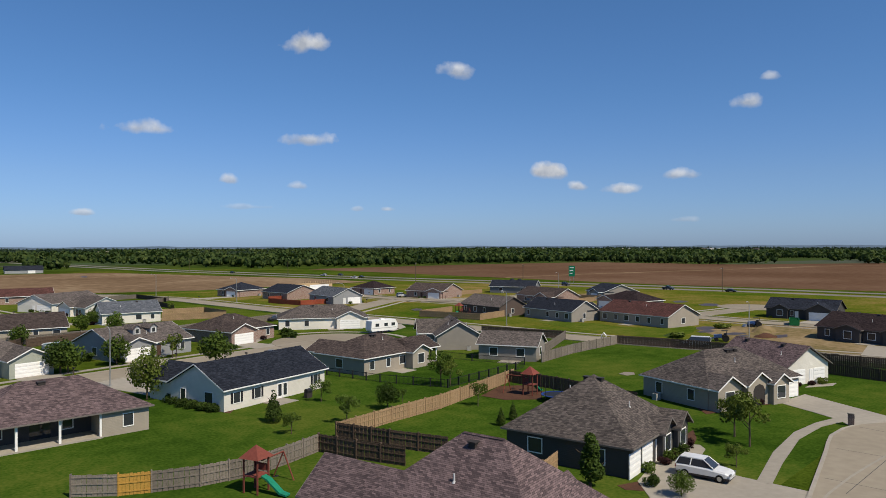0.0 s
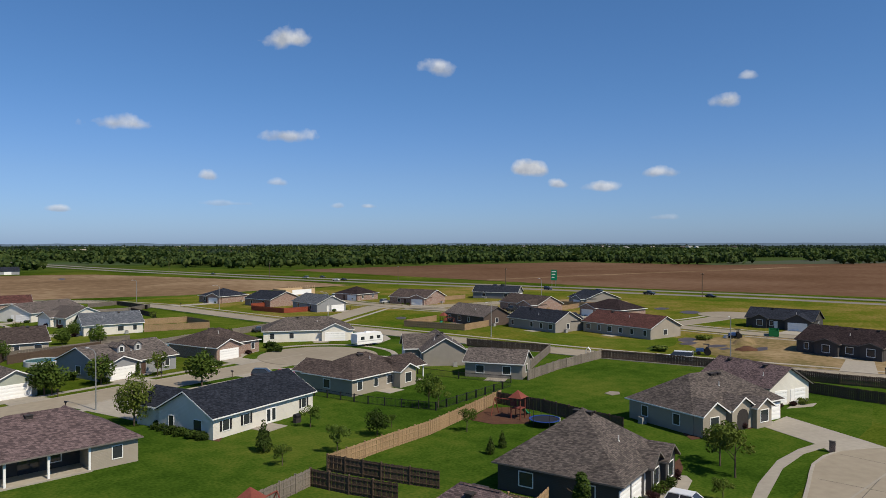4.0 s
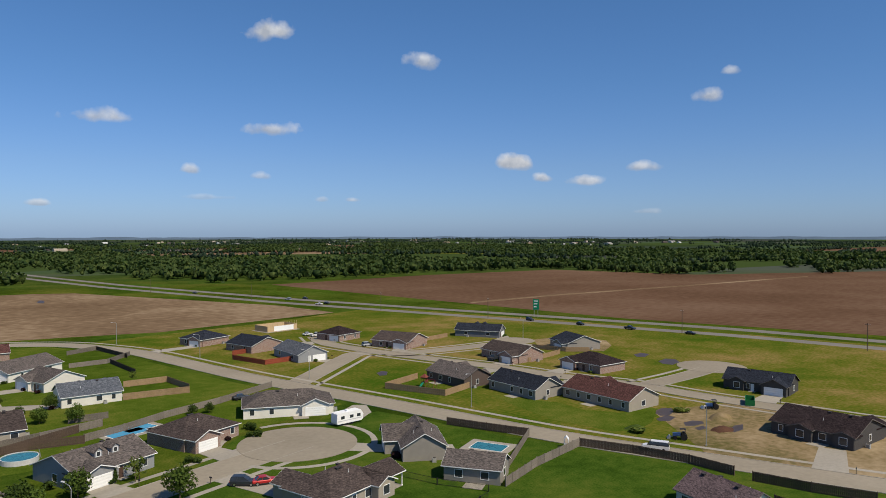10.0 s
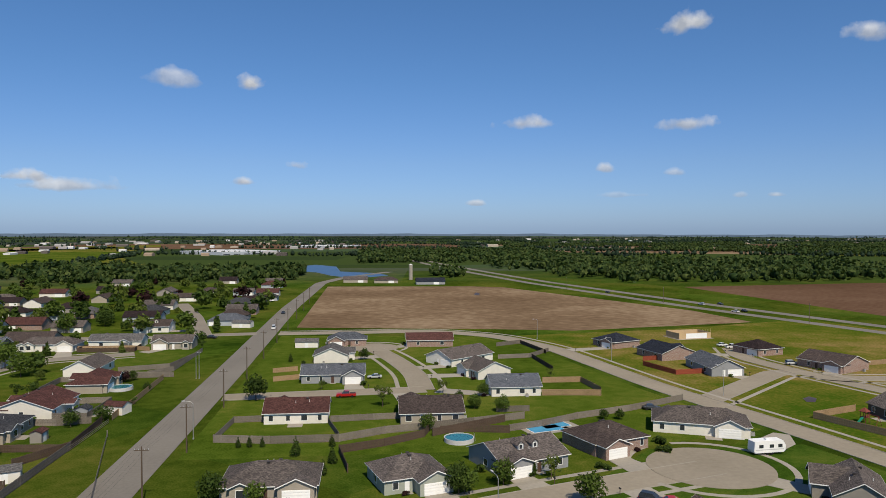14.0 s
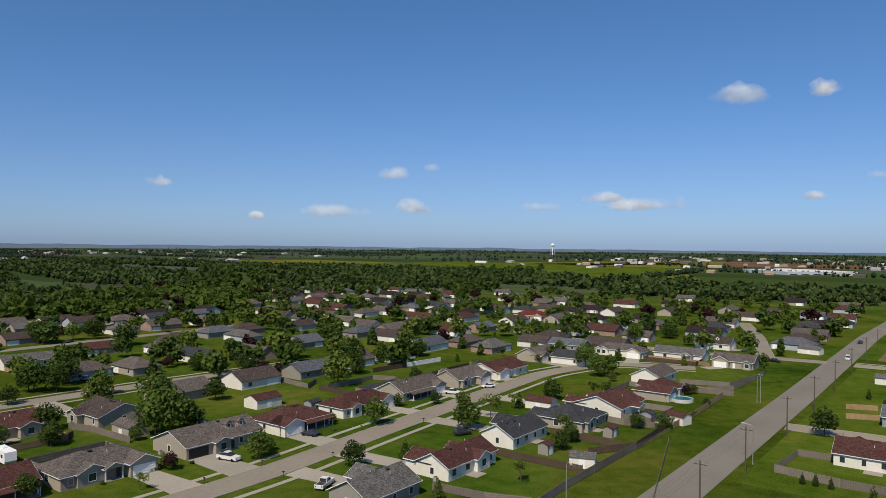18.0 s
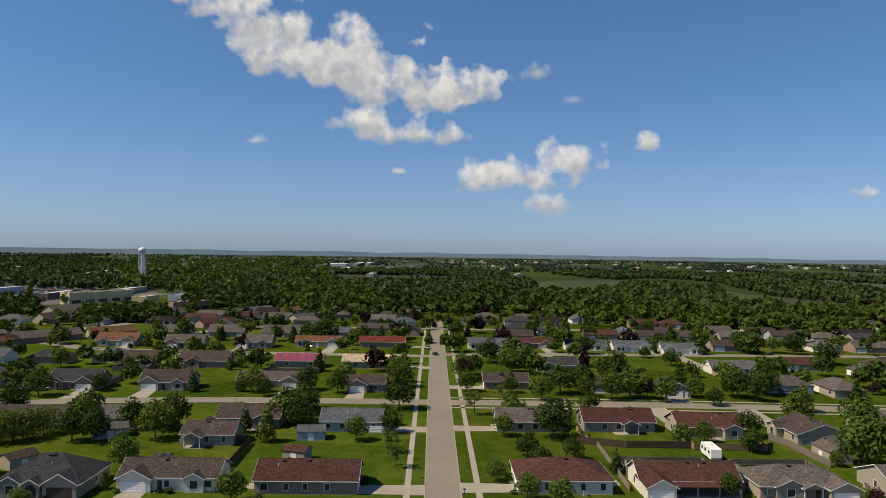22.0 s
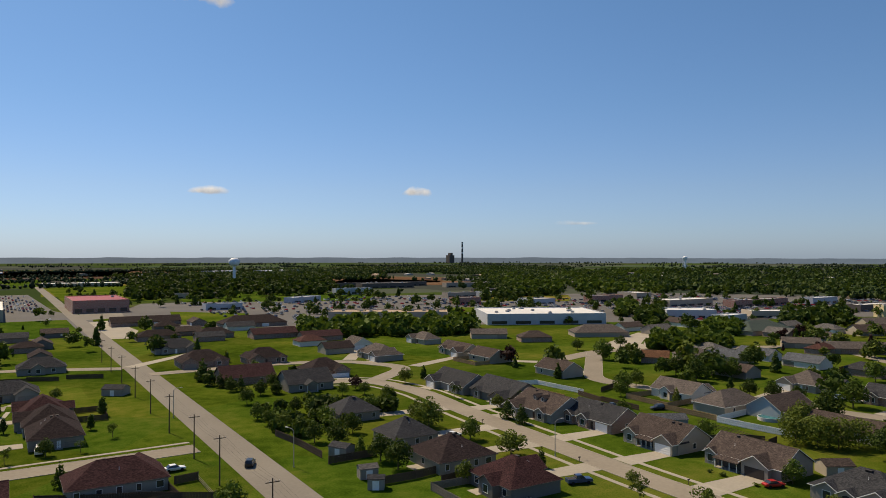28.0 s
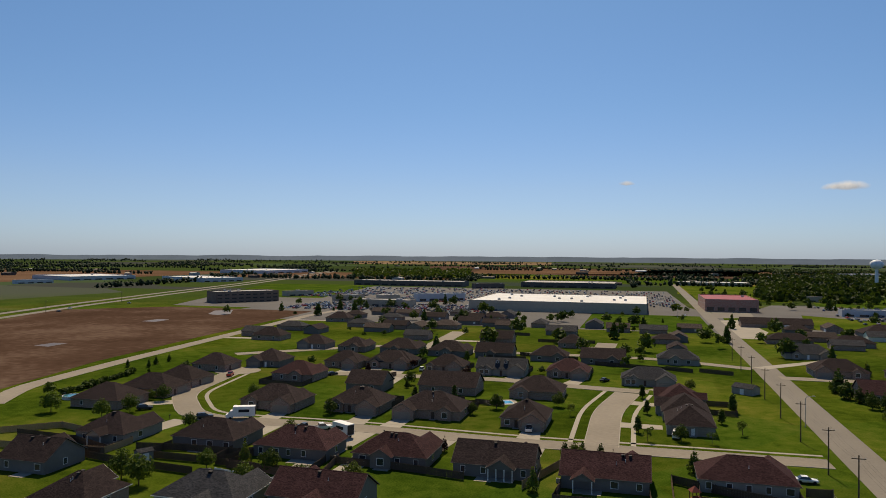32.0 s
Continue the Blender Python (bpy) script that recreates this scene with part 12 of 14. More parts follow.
tree(24.2, 196.5, 3.5, 'round', 1)
tree(-145.3, 135.3, 4.6, 'cone', 1)
tree(-101.4, -171.1, 9.5, 'round', 2)
tree(-196.5, 35.6, 8.0, 'airy', 1)
tree(-201.8, 23.1, 8.0, 'round', 0)
tree(-188.3, -69.2, 9.0, 'round', 0)
tree(-157.8, -123.9, 5.7, 'round', 0)
tree(-197.3, -39.0, 11.0, 'round', 0, 1.2)
tree(1.1, -201.5, 5.0, 'column', 1, 1.4)
tree(-174.4, -103.5, 8.0, 'willow', 2)
tree(-199.7, -38.8, 10.0, 'round', 1)
tree(-177.3, -99.9, 8.0, 'willow', 2)
tree(-192.0, -68.1, 10.0, 'round', 1)
tree(-67.3, -192.4, 5.5, 'round', 2)
tree(-101.8, -177.0, 8.0, 'round', 2)
tree(-173.1, -108.5, 7.5, 'willow', 2)
tree(-189.4, -78.0, 9.0, 'round', 1)
tree(-32.1, 203.3, 8.0, 'round', 1)
tree(-127.0, -162.4, 6.0, 'cone', 1, 1.3)
tree(-79.0, -190.6, 6.0, 'round', 0)
tree(31.9, 202.3, 4.5, 'round', 0)
tree(-183.0, -98.0, 7.5, 'willow', 2)
tree(119.1, -170.3, 4.7, 'round', 1)
tree(-25.8, -207.0, 4.2, 'airy', 0)
tree(-65.1, -198.2, 5.0, 'round', 0)
tree(-104.0, -181.5, 5.3, 'round', 2)
tree(-109.0, 178.9, 4.8, 'airy', 2)
tree(-137.2, 159.8, 4.2, 'round', 1)
tree(20.8, 207.0, 4.6, 'airy', 2)
tree(-189.6, -90.8, 9.0, 'round', 0)
tree(-108.2, 180.6, 5.0, 'cone', 1)
tree(-207.6, -36.2, 9.0, 'round', 1)
tree(-210.5, 12.7, 8.0, 'airy', 2)
tree(-207.0, 43.0, 7.3, 'airy', 2)
tree(-64.2, 201.6, 2.2, 'airy', 0)
tree(-127.4, -169.4, 6.6, 'cone', 1, 1.3)
tree(-130.3, 168.9, 4.4, 'round', 1)
tree(49.1, -209.6, 4.0, 'round', 1)
tree(-14.9, 215.0, 3.2, 'airy', 0)
tree(-215.8, -9.6, 11.0, 'round', 1)
tree(89.5, -197.1, 5.1, 'round', 1)
tree(-64.5, -207.0, 5.5, 'round', 0)
tree(20.8, -216.3, 4.0, 'airy', 2)
tree(-186.2, 112.7, 12.0, 'round', 0)
tree(-86.4, -201.8, 6.5, 'round', 1)
tree(-157.5, -152.6, 5.8, 'round', 0)
tree(-80.4, -204.6, 6.0, 'round', 0)
tree(-21.8, -219.0, 4.6, 'column', 0, 1.6)
tree(-97.1, -198.3, 6.0, 'round', 0)
tree(-76.7, -209.0, 5.5, 'round', 1)
tree(43.7, -219.3, 5.2, 'round', 1)
tree(-106.4, 197.3, 7.5, 'round', 1)
tree(-190.9, -118.3, 8.1, 'round', 2)
tree(-199.8, 102.8, 10.1, 'round', 2)
tree(-107.3, 198.0, 6.2, 'round', 0)
tree(-133.0, -182.5, 4.9, 'round', 2)
tree(-103.0, -201.2, 5.5, 'round', 0)
tree(-1.3, -226.1, 4.6, 'column', 1, 1.4)
tree(-65.8, 217.7, 3.0, 'round', 1)
tree(-93.9, 208.7, 5.6, 'airy', 1)
tree(150.2, -173.1, 6.0, 'round', 0)
tree(25.7, -228.1, 5.2, 'round', 0)
tree(175.0, 149.6, 1.1, 'shrub', 0, 1.3)
tree(-142.7, -180.9, 5.6, 'airy', 1)
tree(-107.0, -204.8, 3.9, 'shrub', 1)
tree(57.3, 224.6, 3.4, 'airy', 2)
tree(-105.9, -206.5, 3.5, 'shrub', 1)
tree(30.1, 230.8, 1.3, 'shrub', 3, 1.3)
tree(-201.8, -116.8, 10.2, 'round', 1)
tree(-231.0, 35.6, 9.0, 'round', 0)
tree(-99.4, 211.6, 4.7, 'airy', 1)
tree(147.5, -181.6, 6.0, 'round', 0)
tree(-233.2, 22.1, 5.0, 'airy', 2)
tree(71.8, -224.0, 5.0, 'column', 1, 1.4)
tree(175.3, 155.6, 1.2, 'shrub', 3, 1.3)
tree(-109.1, -210.2, 3.4, 'shrub', 1)
tree(59.9, -229.8, 5.0, 'column', 1, 1.4)
tree(-26.7, -236.3, 6.0, 'column', 0, 1.6)
tree(-232.7, -54.0, 7.0, 'round', 1)
tree(-68.2, -230.0, 6.0, 'round', 1)
tree(-233.0, 58.7, 10.0, 'round', 0)
tree(-110.7, -214.3, 5.0, 'round', 0)
tree(-239.3, -31.2, 8.5, 'round', 1)
tree(31.8, 239.4, 3.5, 'round', 0)
tree(-130.7, -203.4, 4.6, 'airy', 1)
tree(-112.8, -214.4, 3.3, 'shrub', 1)
tree(-230.9, 75.7, 9.7, 'round', 0)
tree(-237.9, 51.2, 8.0, 'round', 0)
tree(169.7, -174.7, 7.0, 'round', 0)
tree(-186.1, -157.4, 6.1, 'cone', 2)
tree(167.8, 177.1, 0.7, 'shrub', 1, 1.3)
tree(-76.4, 230.9, 4.0, 'round', 3)
tree(-235.6, 65.5, 11.0, 'round', 0, 1.2)
tree(-244.3, 11.9, 8.0, 'round', 0)
tree(-243.2, 26.9, 6.4, 'round', 1)
tree(-74.9, 233.6, 3.6, 'round', 1)
tree(-218.3, 113.3, 9.0, 'round', 0)
tree(148.9, -198.8, 5.7, 'round', 1)
tree(-235.7, 71.3, 7.7, 'round', 3)
tree(-239.5, -59.6, 9.6, 'round', 2)
tree(-243.7, -42.0, 9.0, 'round', 1)
tree(26.5, 245.2, 1.1, 'shrub', 1, 1.3)
tree(125.1, -214.1, 4.6, 'round', 0)
tree(-156.8, 192.2, 5.7, 'round', 1)
tree(-240.1, -63.7, 7.7, 'cone', 1)
tree(-100.5, -227.4, 5.0, 'round', 0)
tree(-107.5, -224.8, 5.0, 'round', 0)
tree(116.1, 221.5, 1.2, 'shrub', 1, 1.3)
tree(0.1, -250.1, 5.0, 'column', 1, 1.4)
tree(-10.5, -250.3, 5.1, 'round', 1)
tree(22.8, 250.9, 1.3, 'shrub', 1, 1.3)
tree(-251.0, -9.9, 9.2, 'round', 1)
tree(153.6, -199.0, 3.7, 'round', 0)
tree(121.9, 223.2, 1.1, 'shrub', 2, 1.3)
tree(-239.2, -79.1, 7.7, 'cone', 1)
tree(-180.4, -176.1, 6.0, 'round', 0)
tree(-246.4, 62.2, 9.0, 'round', 0)
tree(-76.7, -242.6, 5.6, 'round', 1)
tree(167.8, 192.0, 0.8, 'shrub', 3, 1.3)
tree(-82.0, -241.8, 5.0, 'round', 1)
tree(-233.2, 106.7, 9.5, 'round', 1)
tree(81.1, -243.9, 3.9, 'cone', 1)
tree(-183.8, 180.5, 8.0, 'round', 1)
tree(-23.9, 257.1, 1.5, 'shrub', 1)
tree(-256.5, -30.6, 8.9, 'round', 0)
tree(-103.9, 236.6, 3.8, 'round', 2)
tree(-237.7, 101.9, 11.0, 'round', 1)
tree(-108.8, -234.9, 5.5, 'round', 3)
tree(-254.6, 48.2, 6.9, 'airy', 1)
tree(-7.4, 260.1, 0.9, 'shrub', 1, 1.3)
tree(-260.0, -12.4, 10.0, 'round', 0)
tree(-240.2, 101.4, 9.0, 'round', 0)
tree(-229.6, -124.7, 10.2, 'round', 0)
tree(-72.6, -251.8, 6.2, 'cone', 1, 1.2)
tree(-226.3, -132.7, 5.0, 'cone', 1)
tree(-262.2, 12.4, 8.9, 'airy', 3)
tree(-238.8, -109.5, 6.7, 'round', 1)
tree(-215.9, -151.8, 7.0, 'round', 1)
tree(-2.6, 263.0, 4.8, 'round', 1)
tree(-29.0, 261.5, 3.4, 'cone', 1)
tree(-7.4, 263.0, 0.9, 'shrub', 1, 1.3)
tree(-219.6, -145.6, 7.0, 'round', 1)
tree(82.2, -250.4, 5.4, 'round', 1)
tree(-183.9, 189.1, 10.0, 'round', 1)
tree(-202.4, 169.2, 5.0, 'round', 3)
tree(-69.8, -254.5, 5.4, 'round', 1)
tree(-112.6, 242.6, 9.0, 'round', 0)
tree(-84.8, -253.7, 6.0, 'round', 1)
tree(-268.0, 11.8, 10.6, 'round', 0)
tree(-212.4, 164.9, 6.6, 'round', 1)
tree(-254.4, 88.4, 10.7, 'cone', 1)
tree(-16.3, -269.1, 4.6, 'round', 2)
tree(-209.7, -169.6, 6.1, 'cone', 0)
tree(-129.9, -236.7, 6.5, 'round', 2)
tree(-153.7, 222.3, 4.3, 'airy', 2)
tree(-259.8, 75.1, 6.7, 'airy', 3)
tree(-210.7, 169.5, 5.0, 'round', 3)
tree(-70.1, -261.5, 5.0, 'cone', 1, 1.2)
tree(49.0, 38.9, 1.3, 'shrub', 1)
tree(51.6, 41.6, 1.2, 'shrub', 0)
tree(54.6, 42.1, 0.9, 'shrub', 3, 1.3)
tree(56.0, 42.6, 1.4, 'shrub', 0)
tree(56.5, 42.8, 1.0, 'shrub', 3, 1.3)
tree(58.1, 43.3, 1.0, 'shrub', 1, 1.3)
tree(58.4, 43.1, 1.5, 'shrub', 1)
tree(61.0, 44.3, 1.2, 'shrub', 3)
tree(0.4, 88.2, 1.0, 'shrub', 3, 1.3)
tree(7.7, 93.2, 1.2, 'shrub', 1, 1.3)
tree(8.1, 93.3, 1.2, 'shrub', 1, 1.3)
tree(77.2, 49.5, 2.6, 'shrub', 0)
tree(27.1, 87.6, 1.4, 'shrub', 1)
tree(26.5, 89.0, 1.4, 'shrub', 1)
tree(25.7, 90.9, 1.4, 'shrub', 1)
tree(78.7, 52.2, 1.4, 'shrub', 1)
tree(25.1, 92.5, 1.4, 'shrub', 1)
tree(81.9, 51.4, 1.3, 'shrub', 3, 1.3)
tree(24.4, 96.2, 1.4, 'shrub', 1)
tree(84.9, 51.2, 1.1, 'shrub', 3)
tree(87.1, 50.8, 1.1, 'shrub', 3)
tree(88.3, 50.7, 0.8, 'shrub', 1, 1.3)
tree(88.9, 50.7, 1.1, 'shrub', 1, 1.3)
tree(31.5, 99.6, 1.1, 'shrub', 1, 1.3)
tree(34.4, 100.9, 1.2, 'shrub', 1, 1.3)
tree(37.8, 102.3, 1.0, 'shrub', 3, 1.3)
tree(99.9, 54.4, 0.9, 'shrub', 3, 1.3)
tree(102.7, 53.9, 0.9, 'shrub', 3, 1.3)
tree(104.9, 53.6, 1.2, 'shrub', 2, 1.3)
tree(51.6, 109.4, 0.7, 'shrub', 2, 1.3)
tree(54.1, 110.1, 1.1, 'shrub', 0, 1.3)
tree(-16.2, 125.6, 0.9, 'shrub', 1, 1.3)
tree(60.4, 112.1, 1.2, 'shrub', 1, 1.3)
tree(-14.6, 126.5, 1.2, 'shrub', 3, 1.3)
tree(-17.7, 126.5, 1.1, 'shrub', 1, 1.3)
tree(6.1, 128.1, 1.0, 'shrub', 3, 1.3)
tree(9.8, 129.3, 1.0, 'shrub', 0, 1.3)
tree(11.4, 129.8, 0.7, 'shrub', 1, 1.3)
tree(13.4, 129.8, 1.5, 'shrub', 2)
tree(11.5, 130.0, 1.6, 'shrub', 0)
tree(88.3, 100.8, 1.1, 'shrub', 1, 1.3)
tree(86.2, 103.8, 0.8, 'shrub', 3, 1.3)
tree(85.6, 104.7, 0.8, 'shrub', 2, 1.3)
tree(-96.4, 95.5, 0.7, 'shrub', 1, 1.3)
tree(25.7, 133.6, 1.0, 'shrub', 0, 1.3)
tree(25.6, 133.7, 1.2, 'shrub', 1, 1.3)
tree(30.8, 135.7, 1.0, 'shrub', 1, 1.3)
tree(78.7, 116.3, 1.3, 'shrub', 3, 1.3)
tree(21.5, 139.0, 2.0, 'shrub', 1)
tree(-96.4, 102.5, 1.0, 'shrub', 1, 1.3)
tree(79.2, 117.1, 1.3, 'shrub', 3, 1.3)
tree(-134.2, 48.1, 0.8, 'shrub', 1, 1.3)
tree(-96.4, 103.8, 1.3, 'shrub', 0, 1.3)
tree(51.9, -132.9, 0.7, 'shrub', 1, 1.3)
tree(79.9, 118.5, 0.8, 'shrub', 1, 1.3)
tree(-141.8, 16.5, 1.0, 'shrub', 2, 1.3)
tree(-134.2, 53.8, 0.8, 'shrub', 1, 1.3)
tree(-134.2, 54.3, 1.2, 'shrub', 1, 1.3)
tree(-141.8, 16.5, 0.9, 'shrub', 1, 1.3)
tree(46.8, 137.8, 1.5, 'shrub', 1)
tree(-146.6, -13.2, 0.8, 'shrub', 1, 1.3)
tree(45.4, 138.8, 1.6, 'shrub', 1)
tree(60.8, -132.8, 0.8, 'shrub', 1, 1.3)
tree(-146.4, -13.2, 1.2, 'shrub', 1, 1.3)
tree(67.2, -133.0, 0.9, 'shrub', 3, 1.3)
tree(77.3, -126.8, 0.8, 'shrub', 0, 1.3)
tree(-132.1, -66.3, 2.2, 'shrub', 3)
tree(-140.5, -50.9, 1.3, 'shrub', 1, 1.3)
tree(-149.0, -13.2, 1.3, 'shrub', 1, 1.3)
tree(-140.5, -52.7, 0.9, 'shrub', 1, 1.3)
tree(-98.0, -114.0, 1.2, 'shrub', 3, 1.3)
tree(83.6, -126.8, 1.0, 'shrub', 3, 1.3)
tree(-95.1, 118.8, 0.9, 'shrub', 0, 1.3)
tree(-140.5, -60.9, 1.2, 'shrub', 0, 1.3)
tree(85.3, -126.8, 1.2, 'shrub', 0, 1.3)
tree(-98.0, -117.5, 0.8, 'shrub', 1, 1.3)
tree(48.6, 145.4, 1.0, 'shrub', 1, 1.3)
tree(-152.4, 16.5, 1.2, 'shrub', 1, 1.3)
tree(-98.0, -118.8, 0.7, 'shrub', 3, 1.3)
tree(-137.0, -72.7, 0.9, 'shrub', 3, 1.3)
tree(99.6, -119.0, 0.8, 'shrub', 3, 1.3)
tree(51.4, 146.5, 0.8, 'shrub', 2, 1.3)
tree(-137.8, 71.8, 0.9, 'shrub', 1, 1.3)
tree(-137.0, -74.3, 0.8, 'shrub', 1, 1.3)
tree(101.3, -119.0, 1.2, 'shrub', 2, 1.3)
tree(102.2, -119.0, 0.9, 'shrub', 3, 1.3)
tree(-137.0, -77.7, 1.1, 'shrub', 1, 1.3)
tree(57.2, 148.7, 1.1, 'shrub', 3, 1.3)
tree(63.2, 147.0, 2.0, 'shrub', 1)
tree(-137.8, 81.8, 1.1, 'shrub', 0, 1.3)
tree(61.7, 148.1, 1.6, 'shrub', 1)
tree(-137.8, 83.2, 1.3, 'shrub', 1, 1.3)
tree(-95.1, 129.9, 1.0, 'shrub', 0, 1.3)
tree(1.6, -161.4, 1.1, 'shrub', 1, 1.3)
tree(2.7, -161.4, 0.7, 'shrub', 1, 1.3)
tree(12.7, -161.4, 1.0, 'shrub', 2, 1.3)
tree(-95.1, 131.6, 0.9, 'shrub', 1, 1.3)
tree(131.4, 98.5, 1.6, 'shrub', 2, 2.0)
tree(-134.2, -92.9, 0.9, 'shrub', 2, 1.3)
tree(-135.9, 90.5, 0.8, 'shrub', 1, 1.3)
tree(31.3, -163.4, 1.1, 'shrub', 3, 1.3)
tree(-135.9, 98.3, 0.9, 'shrub', 2, 1.3)
tree(-135.9, 98.3, 1.0, 'shrub', 3, 1.3)
tree(33.8, -163.4, 1.0, 'shrub', 3, 1.3)
tree(64.7, 153.1, 2.0, 'shrub', 1)
tree(35.9, -163.4, 1.3, 'shrub', 1, 1.3)
tree(-15.7, -166.9, 1.0, 'shrub', 2, 1.3)
tree(64.3, 154.5, 2.0, 'shrub', 1)
tree(-134.2, -101.1, 1.1, 'shrub', 2, 1.3)
tree(-23.1, -166.9, 0.7, 'shrub', 2, 1.3)
tree(-98.0, -136.7, 1.2, 'shrub', 3, 1.3)
tree(-28.4, -166.9, 0.7, 'shrub', 2, 1.3)
tree(-98.0, -137.8, 0.9, 'shrub', 2, 1.3)
tree(-134.2, -104.4, 0.8, 'shrub', 1, 1.3)
tree(-98.0, -139.0, 1.1, 'shrub', 0, 1.3)
tree(48.8, -164.3, 0.8, 'shrub', 1, 1.3)
tree(50.8, -164.3, 0.7, 'shrub', 0, 1.3)
tree(57.9, -164.3, 1.0, 'shrub', 0, 1.3)
tree(69.1, -163.5, 1.0, 'shrub', 1, 1.3)
tree(-131.8, 123.6, 0.9, 'shrub', 2, 1.3)
tree(-97.3, 151.8, 0.8, 'shrub', 2, 1.3)
tree(-131.8, 123.6, 1.0, 'shrub', 1, 1.3)
tree(84.7, -163.7, 1.0, 'shrub', 0, 1.3)
tree(86.2, -163.7, 1.0, 'shrub', 3, 1.3)
tree(-97.3, 156.3, 1.2, 'shrub', 1, 1.3)
tree(-131.8, 128.8, 0.8, 'shrub', 0, 1.3)
tree(-97.3, 156.8, 0.9, 'shrub', 3, 1.3)
tree(170.4, 71.0, 0.8, 'shrub', 2, 1.3)
tree(125.5, -137.5, 0.9, 'shrub', 1, 1.3)
tree(126.2, -137.5, 0.9, 'shrub', 1, 1.3)
tree(170.4, 73.0, 0.9, 'shrub', 3, 1.3)
tree(-96.7, -158.4, 1.0, 'shrub', 2, 1.3)
tree(154.8, 103.1, 1.6, 'shrub', 2, 2.0)
tree(170.4, 77.6, 1.3, 'shrub', 2, 1.3)
tree(-96.7, -160.9, 0.9, 'shrub', 1, 1.3)
tree(74.4, 172.8, 1.2, 'shrub', 1, 1.3)
tree(76.2, 172.1, 0.8, 'shrub', 0, 1.3)
tree(79.0, 170.9, 1.2, 'shrub', 1, 1.3)
tree(-15.2, 189.0, 1.0, 'shrub', 1, 1.3)
tree(-19.5, 189.0, 1.2, 'shrub', 2, 1.3)
tree(-96.6, -162.0, 0.8, 'shrub', 1, 1.3)
tree(10.9, 190.1, 0.7, 'shrub', 0, 1.3)
tree(-183.6, -50.7, 1.0, 'shrub', 0, 1.3)
tree(12.2, 190.1, 0.7, 'shrub', 2, 1.3)
tree(12.5, 190.1, 1.3, 'shrub', 1, 1.3)
tree(-25.9, 188.9, 1.0, 'shrub', 1, 1.3)
tree(134.1, -137.5, 1.2, 'shrub', 1, 1.3)
tree(98.9, -165.0, 0.8, 'shrub', 1, 1.3)
tree(-183.6, -55.5, 1.2, 'shrub', 2, 1.3)
tree(-183.6, -56.6, 1.2, 'shrub', 2, 1.3)
tree(105.7, -165.0, 0.9, 'shrub', 1, 1.3)
tree(108.3, -165.0, 0.8, 'shrub', 2, 1.3)
tree(157.4, 118.6, 1.2, 'shrub', 0, 1.3)
tree(145.6, 140.6, 0.9, 'shrub', 2, 1.3)
tree(-83.1, 183.6, 2.5, 'shrub', 0)
tree(157.4, 125.8, 0.9, 'shrub', 0, 1.3)
tree(146.0, 141.3, 1.1, 'shrub', 1, 1.3)
tree(157.4, 131.0, 1.2, 'shrub', 1, 1.3)
tree(146.0, 145.2, 1.2, 'shrub', 1, 1.3)
tree(32.2, 202.2, 1.2, 'shrub', 3, 1.3)
tree(33.6, 208.3, 1.1, 'shrub', 2, 1.3)
tree(33.2, 209.4, 0.9, 'shrub', 2, 1.3)
tree(140.4, 160.6, 1.2, 'shrub', 1, 1.3)
tree(140.4, 161.5, 1.3, 'shrub', 2, 1.3)
tree(140.4, 162.2, 1.1, 'shrub', 0, 1.3)
tree(190.6, 99.3, 1.0, 'shrub', 1, 1.3)
tree(-86.0, -201.0, 4.8, 'shrub', 1)
tree(188.2, 110.5, 0.8, 'shrub', 0, 1.3)
tree(-88.2, -201.0, 3.3, 'shrub', 1)
tree(-2.3, 219.9, 2.0, 'shrub', 1)
tree(-90.9, -201.0, 4.1, 'shrub', 1)
tree(-92.7, -201.0, 3.2, 'shrub', 1)
tree(-14.0, 222.9, 0.8, 'shrub', 1, 1.3)
tree(-14.3, 222.9, 0.8, 'shrub', 1, 1.3)
tree(-95.5, -202.1, 4.8, 'shrub', 1)
tree(-97.9, -202.2, 3.7, 'shrub', 1)
tree(-102.4, -201.8, 2.6, 'shrub', 1)
tree(-100.2, -203.2, 4.1, 'shrub', 1)
tree(32.4, 224.7, 1.3, 'shrub', 3, 1.3)
tree(-102.1, -203.2, 4.0, 'shrub', 1)
tree(-104.7, -204.1, 4.5, 'shrub', 1)
tree(-184.2, 31.5, 10.7, 'round', 1, 1.15)
tree(-181.3, 69.5, 6.4, 'round', 0, 1.0)
tree(-225.6, 89.5, 6.2, 'round', 1, 1.15)
tree(-243.5, 113.0, 11.6, 'round', 1, 1.15)
tree(-238.5, 87.8, 7.9, 'round', 0, 1.0)
tree(-187.7, 83.5, 7.6, 'round', 1, 1.15)
tree(-165.8, 110.4, 5.6, 'round', 0, 1.0)
tree(-185.4, 131.4, 7.1, 'round', 1, 1.15)
tree(-313.3, 173.8, 11.6, 'round', 1, 1.15)
tree(-222.8, 157.8, 8.5, 'round', 3, 1.0)
tree(-223.4, 170.3, 6.4, 'round', 1, 1.15)
tree(-246.2, 153.3, 5.0, 'round', 3, 1.0)
tree(-232.8, 156.5, 6.4, 'round', 1, 1.15)
tree(-283.1, 183.7, 8.9, 'round', 0, 1.0)
tree(-348.9, 167.2, 9.7, 'round', 0, 1.0)
tree(-344.1, 174.8, 10.9, 'round', 1, 1.15)
tree(-374.0, 139.3, 10.8, 'round', 0, 1.0)
tree(-349.3, 153.5, 12.7, 'round', 1, 1.15)
tree(-399.4, 118.5, 10.4, 'round', 1, 1.15)
